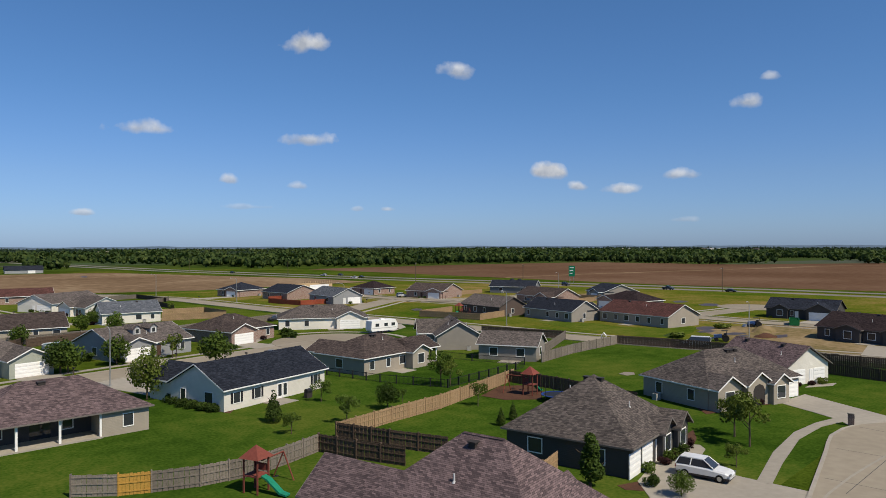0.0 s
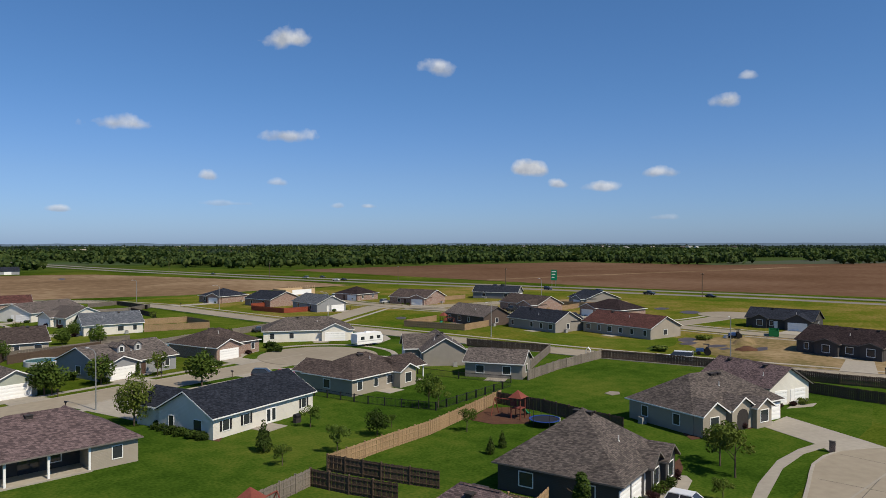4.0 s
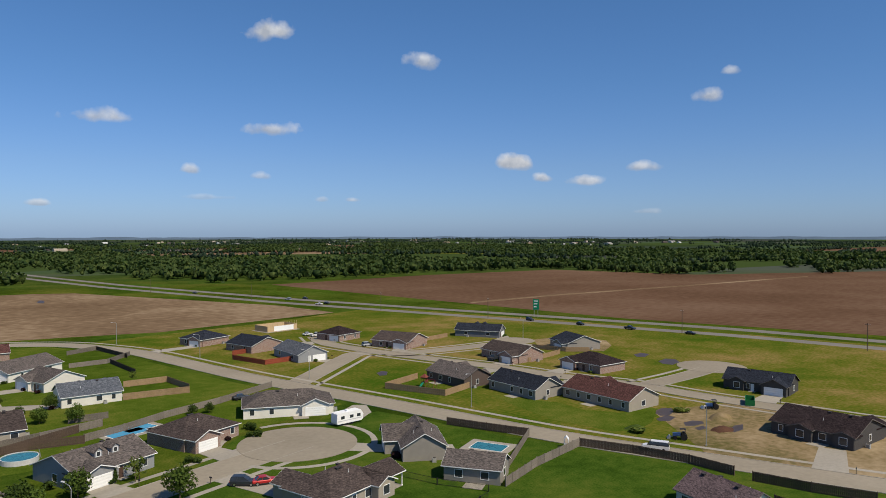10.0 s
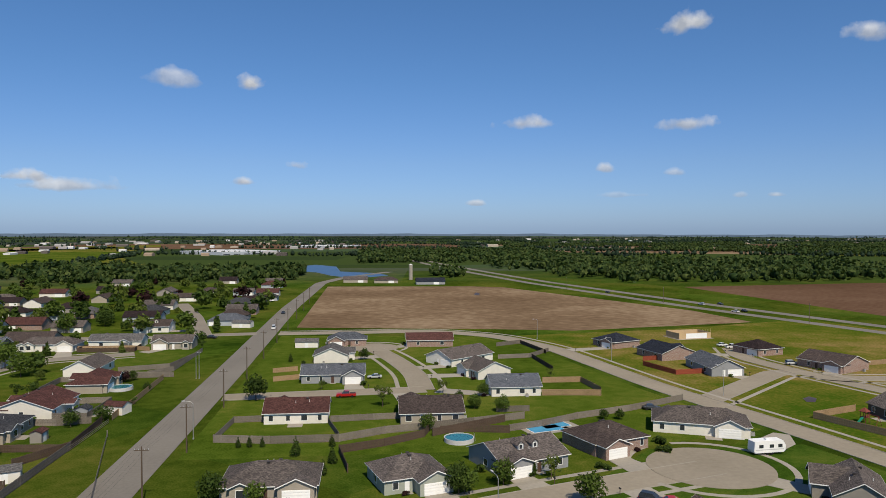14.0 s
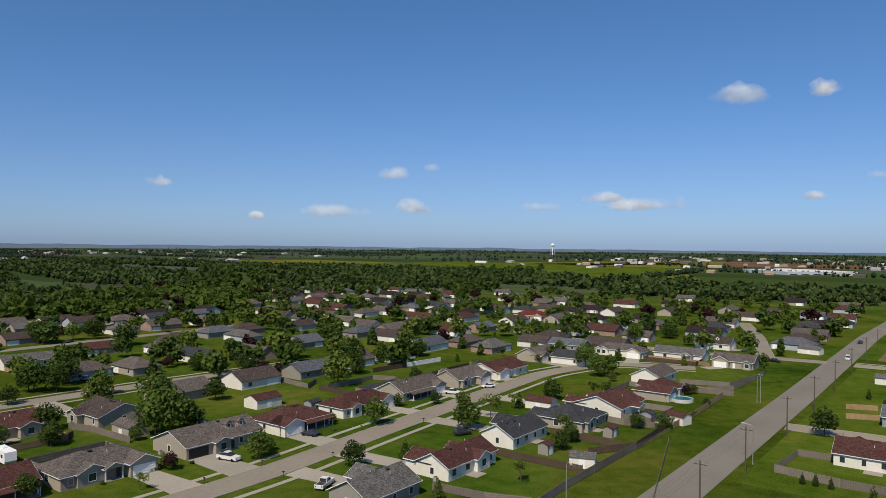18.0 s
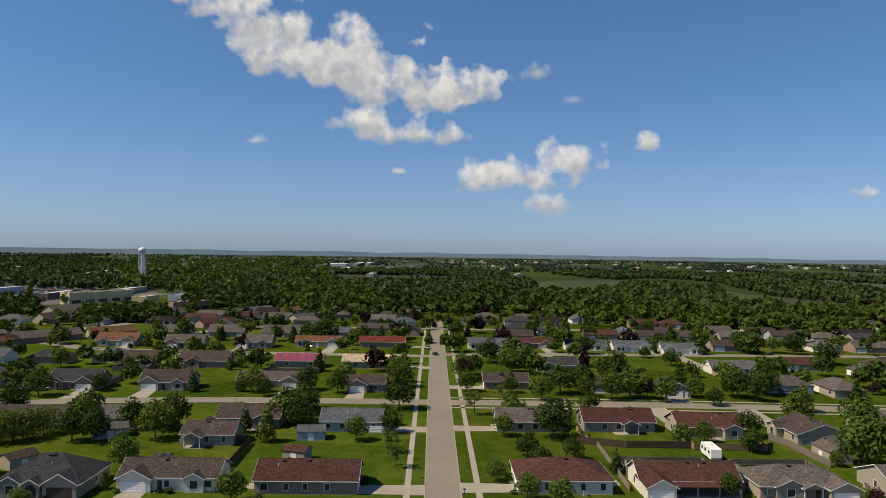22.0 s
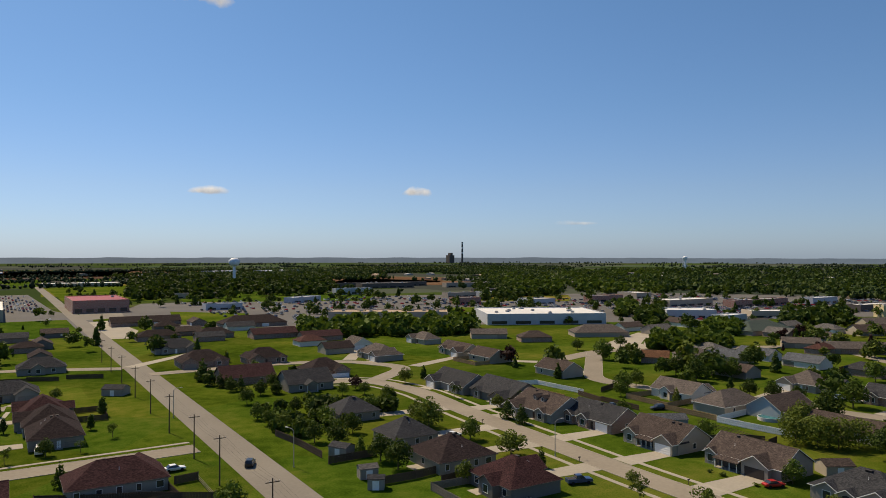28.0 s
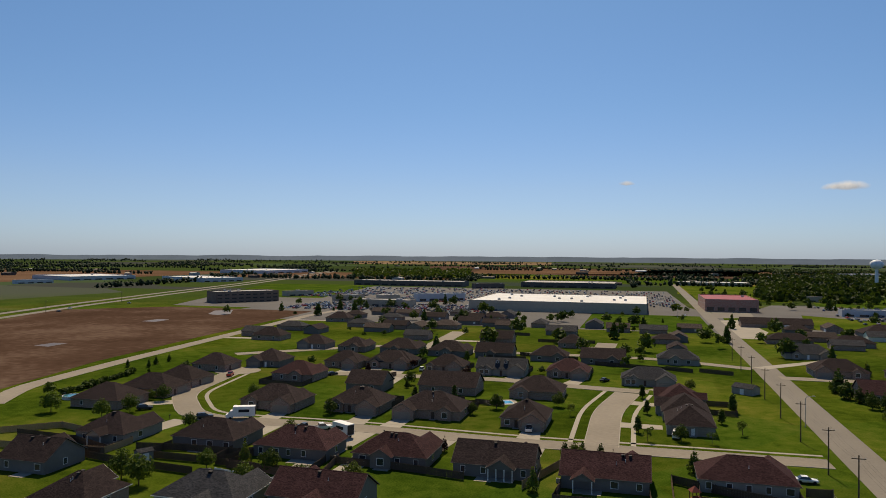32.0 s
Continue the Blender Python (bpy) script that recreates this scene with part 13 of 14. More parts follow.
tree(-499.4, 201.4, 14.8, 'round', 0, 1.0)
tree(-304.7, 102.3, 8.1, 'round', 1, 1.15)
tree(-327.3, 97.2, 5.8, 'round', 1, 1.15)
tree(-257.9, 54.4, 8.2, 'round', 1, 1.15)
tree(-106.6, 151.7, 9.0, 'round', 0, 1.0)
tree(-141.6, 263.9, 7.5, 'round', 1, 1.15)
tree(-124.7, 257.8, 10.5, 'round', 0, 1.0)
tree(-190.8, 235.3, 7.6, 'round', 1, 1.15)
tree(-184.4, 214.4, 9.2, 'round', 1, 1.15)
tree(-193.1, 214.9, 8.9, 'round', 0, 1.0)
tree(-195.9, 197.1, 11.6, 'round', 1, 1.15)
tree(-227.2, 199.5, 9.3, 'round', 1, 1.15)
tree(-242.1, 293.1, 9.5, 'round', 1, 1.15)
tree(-319.4, 399.1, 9.9, 'round', 1, 1.15)
tree(-139.1, 342.6, 10.2, 'round', 0, 1.0)
tree(-130.0, 365.3, 8.8, 'round', 1, 1.15)
tree(-113.0, -107.0, 3.5, 'round', 2, 1.0)
tree(-117.1, -91.3, 3.1, 'round', 2, 1.0)
tree(-225.1, -140.2, 5.4, 'round', 1, 1.15)
tree(-230.4, -195.1, 9.3, 'round', 1, 1.15)
tree(-226.2, -181.8, 9.0, 'round', 1, 1.15)
tree(-243.4, -188.1, 12.0, 'round', 1, 1.15)
tree(-242.7, -178.6, 9.1, 'round', 0, 1.0)
tree(-276.3, -193.9, 9.3, 'round', 1, 1.15)
tree(-187.5, -182.0, 8.1, 'round', 0, 1.0)
tree(-199.1, -186.8, 7.1, 'round', 0, 1.0)
tree(-198.9, -94.7, 9.2, 'round', 1, 1.15)
tree(-352.1, -181.0, 9.9, 'round', 1, 1.15)
tree(-283.6, -158.1, 4.5, 'round', 3, 1.0)
tree(-283.4, -145.5, 8.8, 'round', 0, 1.0)
tree(-284.6, -119.6, 5.3, 'round', 0, 1.0)
tree(-249.2, -273.2, 6.3, 'round', 1, 1.15)
tree(-237.1, -242.5, 10.5, 'round', 0, 1.0)
tree(-245.5, -238.5, 6.7, 'round', 1, 1.15)
tree(-243.0, -228.1, 7.6, 'round', 1, 1.15)
tree(-278.4, -272.0, 6.6, 'round', 1, 1.15)
tree(-214.6, -37.2, 8.6, 'round', 1, 1.15)
tree(-288.1, -76.6, 5.8, 'round', 0, 1.0)
tree(-188.8, -10.5, 6.4, 'round', 1, 1.15)
tree(-307.7, 25.0, 11.3, 'round', 1, 1.15)
tree(-283.2, 31.0, 12.1, 'round', 0, 1.0)
tree(-294.5, 38.3, 10.9, 'round', 1, 1.15)
tree(-221.5, 24.3, 5.7, 'round', 0, 1.0)
tree(-241.5, 43.5, 11.0, 'round', 1, 1.15)
tree(-248.1, 52.4, 9.9, 'round', 1, 1.15)
tree(-216.1, 48.0, 6.4, 'round', 1, 1.15)
tree(-259.1, 65.8, 13.5, 'round', 1, 1.15)
tree(-336.4, 71.5, 10.6, 'round', 1, 1.15)
tree(-361.2, -54.1, 15, 'round', 1, 1.15)
tree(-390.5, -66.9, 9.0, 'round', 1, 1.15)
tree(-399.0, 13.1, 10.0, 'round', 1, 1.15)
tree(-180.4, -114.3, 6.5, 'willow', 2, 1.0)
tree(-182.1, -107.9, 6.6, 'willow', 2, 1.0)
tree(-172.2, 169.8, 13, 'round', 2, 1.0)
FAR_TREES += [(-232, 195, 13, 'round', 2, 1.0), (-198, 202, 13, 'round', 2, 1.0), (-182, 211, 13, 'round', 0, 1.0), (-231, 223, 7.2, 'cone', 2, 1.2), (-231, 232, 6.5, 'round', 1, 1.0), (-307, 255, 12.7, 'round', 2, 1.0), (-314, 251, 9.6, 'round', 0, 1.0), (-332, 241, 11.4, 'round', 0, 1.0)]
FAR_TREES += [(-352, 272, 10.6, 'cone', 0, 1.2), (-351, 231, 11.7, 'round', 0, 1.0), (-290, 192, 8.3, 'round', 2, 1.0), (-212, 150, 11.4, 'round', 0, 1.0), (-243, 179, 9.6, 'column', 2, 1.2), (-233, 178, 9.3, 'round', 1, 1.0), (-227, 180, 8.1, 'round', 1, 1.0), (-280, 269, 12.3, 'round', 2, 1.0)]
FAR_TREES += [(-268, 263, 10.4, 'round', 0, 1.0), (-280, 296, 8.1, 'column', 0, 1.2), (-272, 300, 8.0, 'round', 1, 1.0), (-264, 304, 8.0, 'cone', 1, 1.2), (-234, 293, 10.4, 'round', 1, 1.0), (-226, 274, 13, 'round', 2, 1.0), (-212, 293, 11.5, 'round', 2, 1.0), (-257, 339, 8.4, 'round', 1, 1.0)]
FAR_TREES += [(-260, 354, 8.7, 'round', 0, 1.0), (-356, 320, 9.5, 'cone', 0, 1.2), (-348, 306, 7.3, 'round', 1, 1.0), (-334, 313, 7.3, 'cone', 2, 1.2), (-368, 313, 11.5, 'round', 0, 1.0), (-371, 375, 12.5, 'round', 2, 1.0), (-348, 364, 12.0, 'round', 0, 1.0), (-367, 429, 11.2, 'round', 1, 1.0)]
FAR_TREES += [(-357, 464, 11.6, 'round', 0, 1.0), (-296, 416, 10.1, 'round', 0, 1.0), (-271, 407, 13, 'round', 1, 1.0), (-142, 269, 8.5, 'cone', 0, 1.2), (-179, 350, 13, 'round', 0, 1.0), (-180, 365, 12.9, 'round', 2, 1.0), (-176, 338, 7.6, 'round', 1, 1.0), (-164, 389, 11.7, 'round', 0, 1.0)]
FAR_TREES += [(-133, 375, 11.0, 'round', 0, 1.0), (-104, 339, 9.9, 'round', 2, 1.0), (-113, 346, 7.2, 'round', 0, 1.0), (-71, 339, 8.3, 'column', 1, 1.2), (-80, 326, 5.3, 'round', 0, 1.0), (-135, 461, 9.5, 'cone', 1, 1.2), (-122, 448, 9.2, 'cone', 1, 1.2), (-165, 490, 13, 'round', 2, 1.0)]
FAR_TREES += [(-194, 499, 8.5, 'round', 2, 1.0), (-278, 404, 13, 'round', 0, 1.0), (-261, 436, 13, 'round', 2, 1.0), (-209, 349, 8.1, 'round', 0, 1.0), (-201, 353, 6.4, 'cone', 1, 1.2), (-97, 482, 13, 'round', 2, 1.0)]
FAR_TREES += [(-110, 248, 8.0, 'round', 1, 1.0), (186, -197, 3.0, 'shrub', 1, 1.0), (-206, 177, 10.9, 'cone', 1, 1.0), (-255, -94, 6.8, 'round', 0, 1.0), (190, -195, 5.0, 'round', 0, 1.0), (-252, -105, 8.1, 'round', 1, 1.0), (187, -201, 2.6, 'shrub', 1, 1.0), (-236, 141, 7.5, 'cone', 1, 1.0)]
FAR_TREES += [(-239, -137, 10.4, 'round', 1, 1.0), (152, 229, 1.0, 'shrub', 2, 1.3), (-267, -66, 9.4, 'airy', 1, 1.0), (151, 231, 0.8, 'shrub', 0, 1.3), (187, -204, 2.4, 'shrub', 1, 1.0), (202, 189, 0.8, 'shrub', 0, 1.3), (-277, 16, 9.0, 'round', 1, 1.0), (-66, -270, 6.2, 'round', 1, 1.0)]
FAR_TREES += [(-261, -94, 10.2, 'round', 2, 1.0), (187, -206, 2.3, 'shrub', 1, 1.0), (203, 192, 0.9, 'shrub', 0, 1.3), (-216, -178, 7.0, 'round', 0, 1.0), (-225, -166, 5.0, 'cone', 1, 1.0), (-230, 159, 6.5, 'round', 1, 1.0), (-141, -242, 5.5, 'cone', 1, 1.0), (-180, 215, 10.2, 'airy', 1, 1.0)]
FAR_TREES += [(-255, 118, 9.0, 'round', 1, 1.0), (188, -209, 3.1, 'shrub', 1, 1.0), (-281, -15, 8.0, 'round', 1, 1.0), (-260, 108, 9.5, 'round', 2, 1.0), (-279, 41, 10.0, 'round', 1, 1.0), (-280, 33, 9.0, 'round', 1, 1.0), (-235, 159, 7.5, 'round', 0, 1.0), (174, -224, 5.8, 'cone', 1, 1.0)]
FAR_TREES += [(189, -212, 2.3, 'shrub', 1, 1.0), (119, 258, 0.9, 'shrub', 1, 1.3), (-283, -22, 10.9, 'round', 3, 1.0), (-186, -215, 6.5, 'cone', 1, 1.0), (67, -276, 4.1, 'round', 3, 1.0), (-281, -44, 9.4, 'cone', 0, 1.0), (189, -214, 3.0, 'shrub', 1, 1.0), (-278, -68, 9.0, 'round', 1, 1.0)]
FAR_TREES += [(-66, -280, 7.4, 'cone', 1, 1.2), (189, -217, 2.7, 'shrub', 1, 1.0), (-239, 161, 6.0, 'round', 1, 1.0), (117, 265, 1.1, 'shrub', 1, 1.3), (134, -257, 3.7, 'round', 0, 1.0), (-290, -11, 6.8, 'round', 2, 1.0), (-258, 134, 6.3, 'round', 0, 1.0), (190, -220, 3.0, 'shrub', 1, 1.0)]
FAR_TREES += [(-189, 221, 10.0, 'round', 0, 1.0), (-194, 217, 9.0, 'round', 0, 1.0), (39, -288, 3.6, 'round', 1, 1.0), (-171, 236, 4.0, 'cone', 1, 1.0), (-284, -69, 8.4, 'airy', 3, 1.0), (-144, 255, 3.9, 'round', 1, 1.0), (90, -279, 4.7, 'airy', 3, 1.0), (-282, -79, 6.5, 'cone', 2, 1.0)]
FAR_TREES += [(-265, 125, 10.5, 'airy', 0, 1.0), (-9, 293, 0.8, 'shrub', 1, 1.3), (-13, 293, 0.7, 'shrub', 3, 1.3), (191, -224, 2.1, 'shrub', 1, 1.0), (-221, 194, 8.0, 'round', 0, 1.0), (108, -274, 4.3, 'cone', 3, 1.0), (-248, 158, 8.4, 'round', 1, 1.0), (95, 279, 0.8, 'shrub', 3, 1.3)]
FAR_TREES += [(95, 279, 1.2, 'shrub', 1, 1.3), (-225, 191, 9.0, 'round', 1, 1.0), (-277, 101, 7.0, 'round', 0, 1.0), (-288, 66, 6.2, 'round', 2, 1.0), (13, 295, 0.8, 'shrub', 2, 1.3), (-262, 137, 7.1, 'round', 2, 1.0), (191, -226, 2.2, 'shrub', 1, 1.0), (-211, 211, 10.5, 'round', 2, 1.0)]
FAR_TREES += [(13, 298, 1.2, 'shrub', 1, 1.3), (-102, -280, 4.1, 'round', 1, 1.0), (191, -228, 2.3, 'shrub', 1, 1.0), (-280, -104, 8.7, 'round', 1, 1.0), (-67, 292, 3.6, 'airy', 1, 1.0), (-234, -188, 8.0, 'round', 1, 1.0), (-238, -182, 10.0, 'round', 1, 1.0), (-226, -198, 8.0, 'round', 1, 1.0)]
FAR_TREES += [(192, -231, 2.4, 'shrub', 1, 1.0), (-258, 156, 9.0, 'round', 1, 1.0), (-243, 179, 9.6, 'airy', 1, 1.0), (-302, -12, 8.8, 'airy', 0, 1.0), (64, -296, 5.6, 'cone', 2, 1.0), (-259, -156, 7.5, 'round', 2, 1.0), (-281, -112, 6.1, 'airy', 1, 1.0), (-96, 287, 4.9, 'cone', 2, 1.0)]
FAR_TREES += [(192, -234, 2.6, 'shrub', 1, 1.0), (-265, -148, 7.5, 'round', 1, 1.0), (-234, -192, 8.8, 'airy', 2, 1.0), (-281, 114, 6.1, 'round', 0, 1.0), (-296, -68, 6.0, 'round', 2, 1.0), (-142, 269, 8.0, 'round', 1, 1.0), (-192, 238, 8.0, 'round', 0, 1.0), (207, 225, 0.8, 'shrub', 1, 1.3)]
FAR_TREES += [(193, -237, 2.9, 'shrub', 1, 1.0), (-234, 198, 6.4, 'round', 1, 1.0), (-299, 64, 9.6, 'cone', 3, 1.0), (-121, 281, 5.9, 'cone', 1, 1.0), (-199, -233, 11.0, 'round', 1, 1.0), (-164, 259, 3.7, 'airy', 1, 1.0), (-276, 136, 9.4, 'round', 1, 1.0), (-132, 278, 5.9, 'airy', 1, 1.0)]
FAR_TREES += [(209, 226, 1.2, 'shrub', 1, 1.3), (178, -252, 4.5, 'round', 1, 1.0), (194, -240, 2.9, 'shrub', 1, 1.0), (-188, -245, 5.0, 'cone', 1, 1.0), (-91, -295, 5.0, 'round', 0, 1.0), (-303, 60, 9.7, 'airy', 0, 1.0), (-173, 256, 6.4, 'cone', 0, 1.0), (-72, 304, 6.0, 'cone', 1, 1.0)]
FAR_TREES += [(7, -313, 5.9, 'airy', 0, 1.0), (137, -282, 4.5, 'round', 0, 1.0), (-287, -129, 8.0, 'round', 1, 1.0), (-247, -194, 9.1, 'round', 1, 1.0), (-202, 241, 7.1, 'airy', 0, 1.0), (-304, -81, 6.5, 'round', 1, 1.0), (94, -301, 4.5, 'round', 1, 1.0), (-249, 193, 9.5, 'round', 3, 1.0)]
FAR_TREES += [(-290, -126, 7.6, 'round', 0, 1.0), (-227, -221, 8.0, 'round', 1, 1.0), (-71, 309, 5.3, 'round', 1, 1.0), (-265, 174, 9.2, 'round', 2, 1.0), (-245, 202, 10.5, 'round', 2, 1.0), (-192, -254, 9.2, 'round', 3, 1.0), (-300, -108, 7.9, 'round', 1, 1.0), (-278, -158, 5.0, 'round', 1, 1.0)]
FAR_TREES += [(-272, 169, 9.8, 'round', 1, 1.0), (-159, 278, 5.3, 'round', 2, 1.0), (-307, -92, 9.3, 'round', 2, 1.0), (-282, 155, 10.8, 'round', 1, 1.0), (76, -313, 5.6, 'cone', 0, 1.0), (198, -255, 3.5, 'cone', 0, 1.0), (-307, -101, 10.8, 'round', 1, 1.0), (-293, -140, 9.0, 'round', 1, 1.0)]
FAR_TREES += [(-272, -179, 9.0, 'cone', 1, 1.0), (206, -252, 3.5, 'cone', 0, 1.0), (-143, 293, 3.8, 'cone', 3, 1.0), (-190, 266, 7.7, 'cone', 1, 1.0), (-296, 138, 6.9, 'cone', 0, 1.0), (-235, 230, 9.7, 'round', 1, 1.0), (-140, 298, 3.9, 'round', 2, 1.0), (200, -262, 4.2, 'cone', 0, 1.0)]
FAR_TREES += [(-240, -226, 6.5, 'cone', 1, 1.0), (-238, -230, 6.5, 'cone', 1, 1.0), (-294, -152, 6.5, 'airy', 2, 1.0), (-290, -165, 8.1, 'airy', 1, 1.0), (98, -319, 5.2, 'round', 1, 1.0), (-123, 312, 5.5, 'round', 1, 1.0), (200, -271, 3.6, 'cone', 0, 1.0), (-87, -325, 6.0, 'cone', 2, 1.0)]
FAR_TREES += [(-115, 317, 4.0, 'round', 2, 1.0), (-244, -233, 9.0, 'airy', 2, 1.0), (1, -337, 3.9, 'round', 0, 1.0), (-261, -215, 11.0, 'round', 2, 1.0), (-237, -241, 5.0, 'round', 2, 1.0), (-184, 284, 7.1, 'cone', 1, 1.0), (27, -337, 4.5, 'cone', 1, 1.0), (-317, -119, 7.2, 'round', 1, 1.0)]
FAR_TREES += [(-279, -194, 10.3, 'round', 2, 1.0)]
for x, y, h, leaf in ((-66.4, -282.3, 9, 1), (-66.3, -269.9, 6.8, 1), (-68.5, -264, 6, 1), (-71, -258.9, 5.1, 1), (-78.3, -249, 4.3, 1), (-82.2, -242.8, 5.6, 1)):
    tree(x, y, h, "cone", leaf, 1.3)
for x, y, h, leaf in ((-67.9, -211.3, 5, 0), (-70.3, -202.3, 5, 0), (-71.4, -194, 5.4, 1), (-83.2, -203.2, 7.5, 1), (-71.4, -186.2, 4.6, 0), (-77.6, -184.8, 5, 0), (-84.3, -187.2, 4.2, 1), (-96.2, -204.2, 4.9, 1), (-99.4, -200.1, 4.9, 1),
                      (-102.4, -196.2, 6, 1), (-65, -190, 4.4, 0), (-87.5, -203.6, 6, 1), (-85.7, -217.6, 5.4, 0), (-74.5, -215, 4.6, 1), (-66.5, -199.5, 4.2, 0), (-68, -181, 4, 0), (-78, -196, 5, 1), (-92.5, -195, 4.6, 0)):
    tree(x, y, h, "shrub", leaf, 0.95)
# the trees of the outer blocks stand in the gardens between the houses
rng = random.Random(21)
HOMES = [o.matrix_basis.translation.xy for o in scene.objects if o.name.startswith("house")] + [Vector(r[:2]) for r in FAR_ROWS]
for x0, y0, x1, y1, n in ((-640, 330, -62, 640, 380), (-540, -60, -335, 330, 330), (-520, -250, -330, -60, 150), (-330, 230, -130, 340, 60), (-130, -520, 200, -345, 60), (-420, -1000, -62, -690, 150), (-330, -690, -150, -440, 60), (-700, -640, -330, -290, 150), (-40, -700, 330, -470, 50)):
    for i in range(n):
        p = Vector((rng.uniform(x0, x1), rng.uniform(y0, y1)))
        if p.length > 335 and min((p - q).length for q in HOMES) > 8.5:
            FAR_TREES.append((p.x, p.y, rng.choice((3.5, 5, 6.5, 8, 9, 10.5)), rng.choice(("round", "round", "round", "cone", "airy")), rng.choice((0, 1, 1, 1, 2, 3) if p.y > -250 else (0, 1, 1)), rng.uniform(0.9, 1.25)))
far_trees("far_trees", "leafy green trees among the houses of the far blocks")
grove([(-113, -805), (-342, -808), (-670, -1581), (-227, -1546)], 540, 31, 9, 16)
grove([(-149, -397), (-243, -357), (-283, -415), (-170, -449)], 156, 32, 8, 13)
grove([(-434, -623), (-556, -647), (-954, -1110), (-697, -1028)], 180, 33, 9, 15)
grove([(531, -1271), (321, -1345), (455, -1905), (767, -1835)], 252, 34, 9, 15)
grove([(-173, -1513), (-569, -1688), (-688, -2041), (-232, -1889)], 160, 35, 7, 12)
grove([(-505, -664), (-697, -612), (-1917, -1683), (-1051, -1523)], 540, 36, 9, 17)
grove([(-697, -612), (-917, -397), (-2552, -1106), (-1917, -1683)], 540, 37, 9, 17)
grove([(-759, -328), (-749, -96), (-3082, -454), (-2552, -1106)], 540, 38, 9, 17)
grove([(-545, -194), (-549, -120), (-863, -149), (-772, -244)], 180, 39, 8, 14)
grove([(-549, -120), (-546, -38), (-942, -66), (-844, -168)], 192, 40, 8, 14)
grove([(-373, -348), (-397, -348), (-479, -420), (-452, -421)], 60, 41, 8, 12)
grove([(-412, -405), (-437, -411), (-518, -487), (-497, -486)], 40, 42, 8, 12)
grove([(-454, -296), (-483, -264), (-588, -322), (-554, -359)], 70, 43, 8, 12)
grove([(-357, -285), (-379, -269), (-429, -310), (-416, -326)], 50, 44, 6, 10)
grove([(-441, -215), (-456, -170), (-511, -190), (-486, -232)], 120, 45, 8, 13)
grove([(-277, -250), (-307, -229), (-341, -254), (-313, -279)], 90, 46, 7, 11)
grove([(-509, -82), (-539, 142), (-844, 256), (-715, -137)], 300, 47, 8, 15)
grove([(-487, 76), (-414, 303), (-577, 456), (-643, 119)], 300, 48, 8, 15)
grove([(-604, 390), (-388, 603), (-660, 1182), (-1047, 677)], 300, 49, 9, 15)
grove([(339, 968), (422, 896), (529, 1122), (426, 1216)], 60, 50, 6, 10)
# ---------------------------------------------------------------- the rim of the land, and clouds
sheet("meadow", [(-1140, 1050), (-380, 1000), (-440, 1520), (-1120, 1560)], 0.062, LAWNB, "wide bright green meadow beyond the woods", "meadow")
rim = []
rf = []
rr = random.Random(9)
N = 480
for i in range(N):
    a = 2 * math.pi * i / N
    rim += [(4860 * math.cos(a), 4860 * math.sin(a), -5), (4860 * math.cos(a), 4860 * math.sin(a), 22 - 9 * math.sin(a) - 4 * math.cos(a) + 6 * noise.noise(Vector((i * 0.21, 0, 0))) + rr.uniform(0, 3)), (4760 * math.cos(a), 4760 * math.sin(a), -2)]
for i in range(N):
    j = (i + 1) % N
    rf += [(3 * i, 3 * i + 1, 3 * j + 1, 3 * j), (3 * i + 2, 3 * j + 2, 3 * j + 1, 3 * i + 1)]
tagged(new("backdrop", mesh("backdrop", rim, rf, HORIZON)), "low woods along the horizon with blue distance haze in their colour", "horizon", "", "structure")
cloud(335.5, 15.4, 2.9, 1.4, 1)
cloud(324.1, 13.4, 2.4, 1.0, .8)
cloud(302.0, 10.2, 1.8, 0.8, .8)
cloud(300.6, 11.8, 0.9, 0.5, .6)
cloud(346.7, 8.5, 3.9, 1.0, .8)
cloud(335.7, 8.1, 2.7, 0.8, .8)
cloud(316.7, 5.7, 2.2, 1.1, 1)
cloud(314.3, 4.3, 1.2, 0.5, .8)
cloud(310.9, 4.1, 2.3, 0.6, .8)
cloud(306.8, 5.1, 1.6, 0.6, .8)
cloud(341.6, 4.8, 1.1, 0.5, .7)
cloud(336.5, 4.4, 1.1, 0.4, .5)
cloud(329.5, 2.6, 0.9, 0.3, .6)
cloud(331.9, 2.6, 0.8, 0.3, .4)
cloud(340.2, 2.7, 3.1, 0.3, .3)
cloud(351.7, 2.1, 0.9, 0.3, .4)
cloud(306.5, 1.6, 1.6, 0.3, .3)
cloud(14.6, 11.2, 3.4, 1.0, .6)
cloud(9.2, 11.2, 2.0, 1.0, 1)
cloud(24.8, 3.7, 2.6, 0.7, .8)
cloud(21.7, 3.1, 4.7, 0.6, .5)
cloud(9.7, 3.7, 1.4, 0.5, .9)
cloud(6.0, 5.1, 1.7, 0.7, .8)
cloud(351.9, 2.1, 1.0, 0.3, .4)
cloud(79.7, 7.3, 3.9, 2.3, 1)
cloud(73.6, 8.4, 1.8, 1.1, .9)
cloud(80.5, 3.9, 2.9, 1.4, .7)
cloud(58.2, 4.5, 1.8, 0.7, .9)
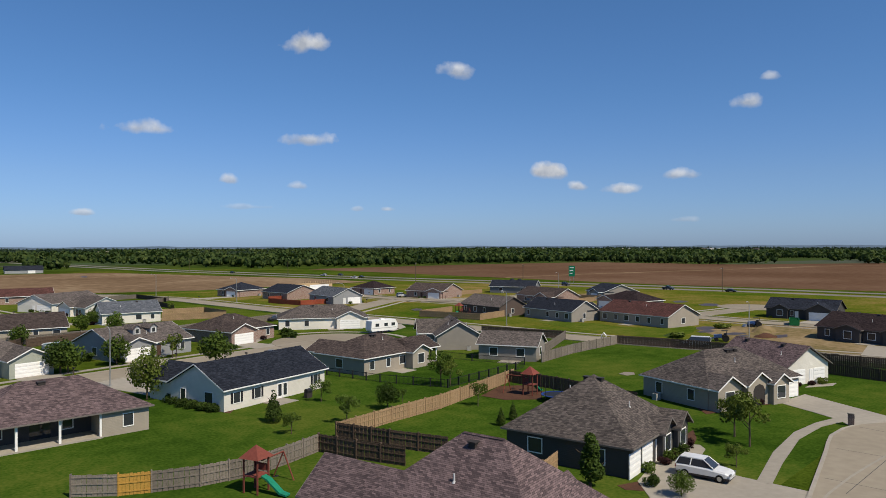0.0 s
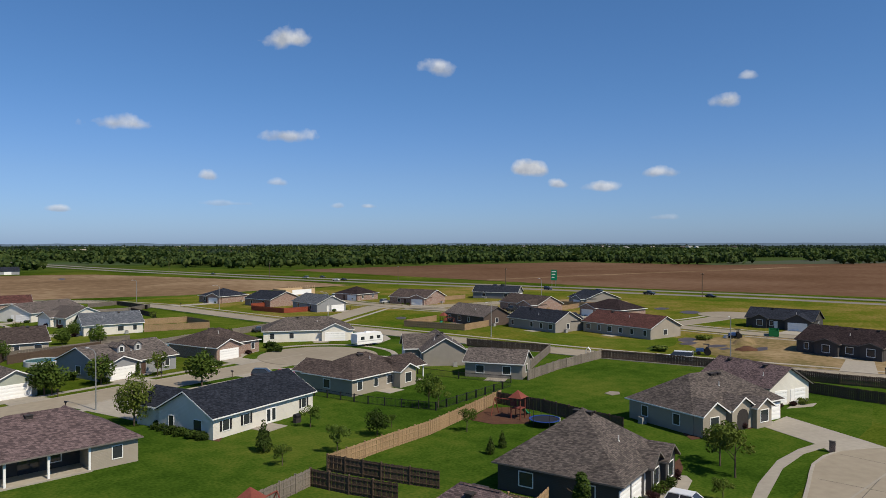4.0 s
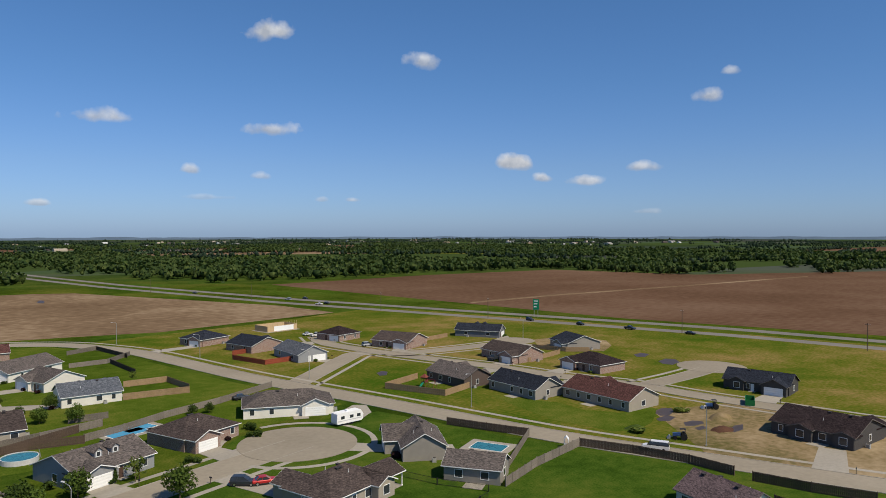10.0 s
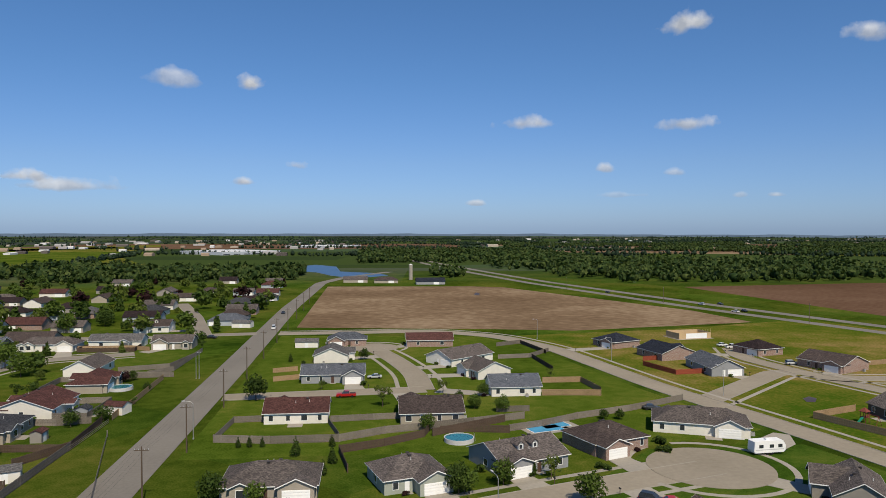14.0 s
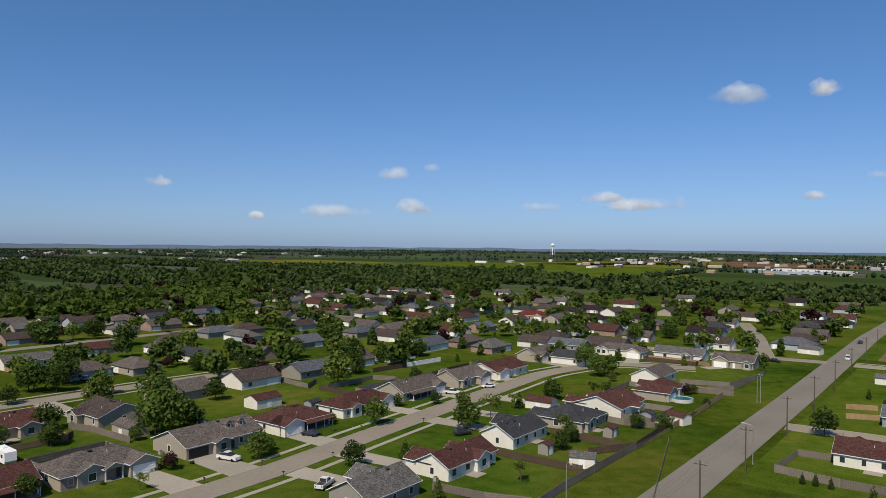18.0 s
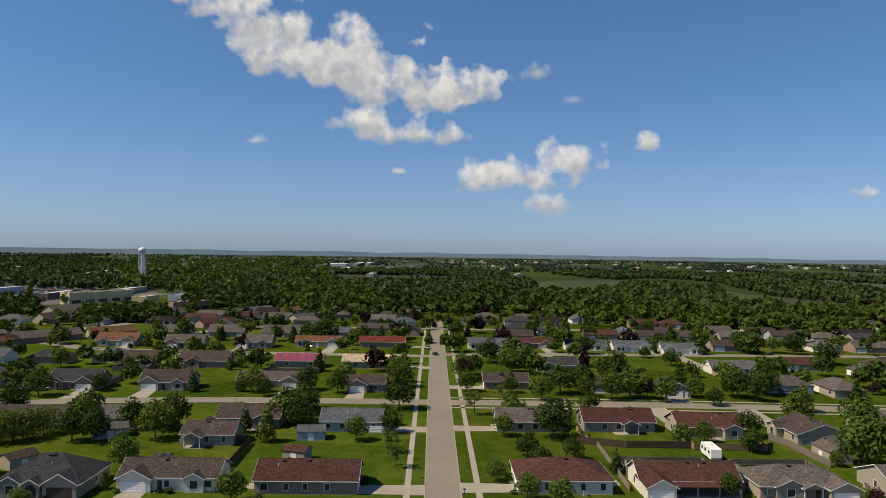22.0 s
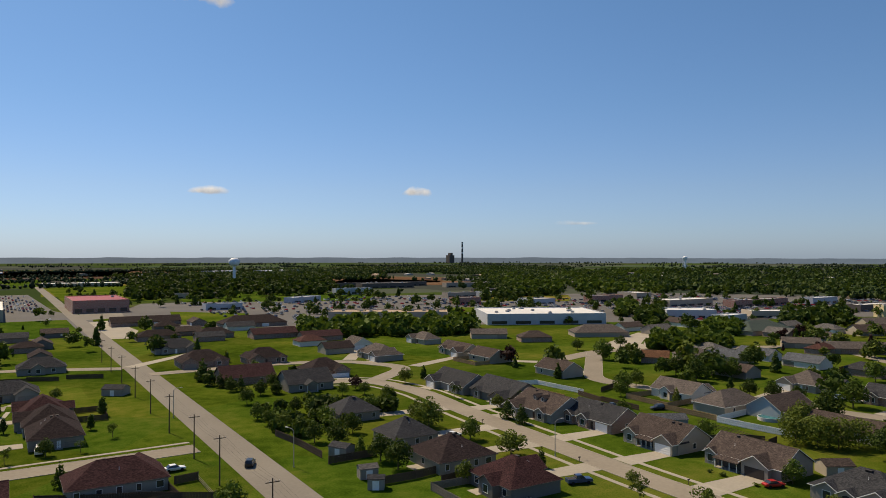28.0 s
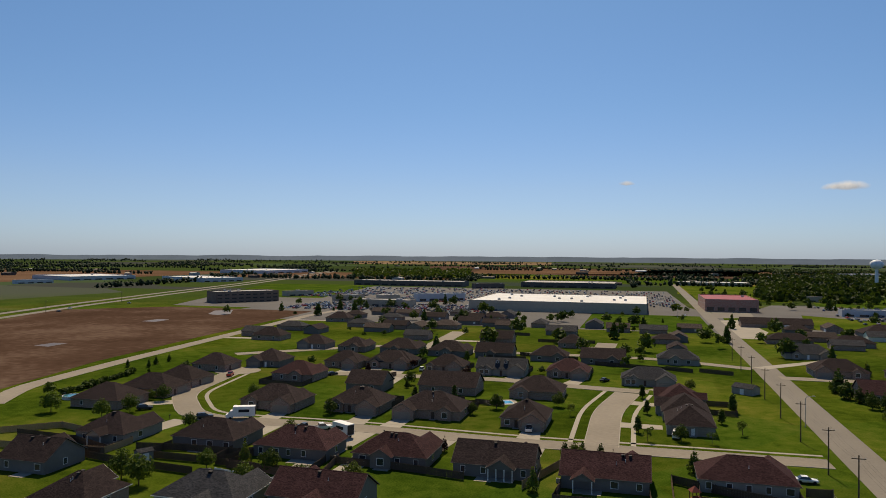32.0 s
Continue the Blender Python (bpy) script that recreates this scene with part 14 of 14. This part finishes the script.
cloud(41.2, 5.6, 2.3, 0.8, .6)
cloud(37.9, 6.1, 0.9, 0.5, .4)
cloud(39.3, 2.9, 2.3, 0.8, .8)
cloud(45.8, 2.5, 3.6, 0.6, .5)
cloud(51.6, 2.1, 0.7, 0.4, .8)
cloud(25.0, 3.8, 2.3, 0.8, .9)
cloud(21.8, 3.2, 6.0, 0.7, .6)
cloud(29.6, 3.0, 2.3, 0.5, .4)
cloud(109.5, 18.9, 4.6, 1.7, 1.1)
cloud(105.6, 18.2, 5.0, 2.4, 1.2)
cloud(102.7, 17.0, 6.0, 3.1, 1.2)
cloud(101.6, 15.3, 6.2, 3.4, 1.2)
cloud(105.2, 17.3, 4.2, 2.3, 1.0)
cloud(97.8, 14.2, 6.0, 3.1, 1.2)
cloud(93.7, 13.7, 6.2, 3.4, 1.2)
cloud(89.6, 12.9, 6.2, 2.6, 1.2)
cloud(92.0, 9.6, 6.0, 1.8, 1.1)
cloud(86.5, 13.0, 2.3, 2.5, 1)
cloud(84.6, 6.0, 6.2, 2.0, 1.0)
cloud(82.2, 6.3, 6.2, 2.4, 1.1)
cloud(79.3, 7.5, 2.3, 1.7, 1)
cloud(81.0, 4.2, 2.9, 1.0, .8)
cloud(73.6, 8.4, 1.6, 1.0, .9)
cloud(82.0, 14.2, 1.5, 1.1, .8)
cloud(92.8, 6.3, 0.8, 0.4, .8)
cloud(78.9, 11.9, 1.3, 0.5, .3)
cloud(104.1, 8.3, 1.8, 0.5, .4)
cloud(97.4, 15.3, 7.8, 3.7, 1.1)
cloud(95.7, 10.2, 3.9, 1.7, 1.0)
cloud(150.7, 5.1, 1.8, 0.6, .9)
cloud(103.8, 8.4, 1.3, 0.6, .4)
cloud(137.3, 2.6, 1.6, 0.2, .3)
cloud(166.6, 5.0, 2.1, 0.4, .9)
cloud(150.7, 5.2, 1.5, 0.6, 1)
cloud(137.7, 2.6, 1.8, 0.3, .3)
cloud(167.4, 19.2, 3.9, 1.2, 1)
cloud(181.3, 5.6, 1.2, 0.3, .8)
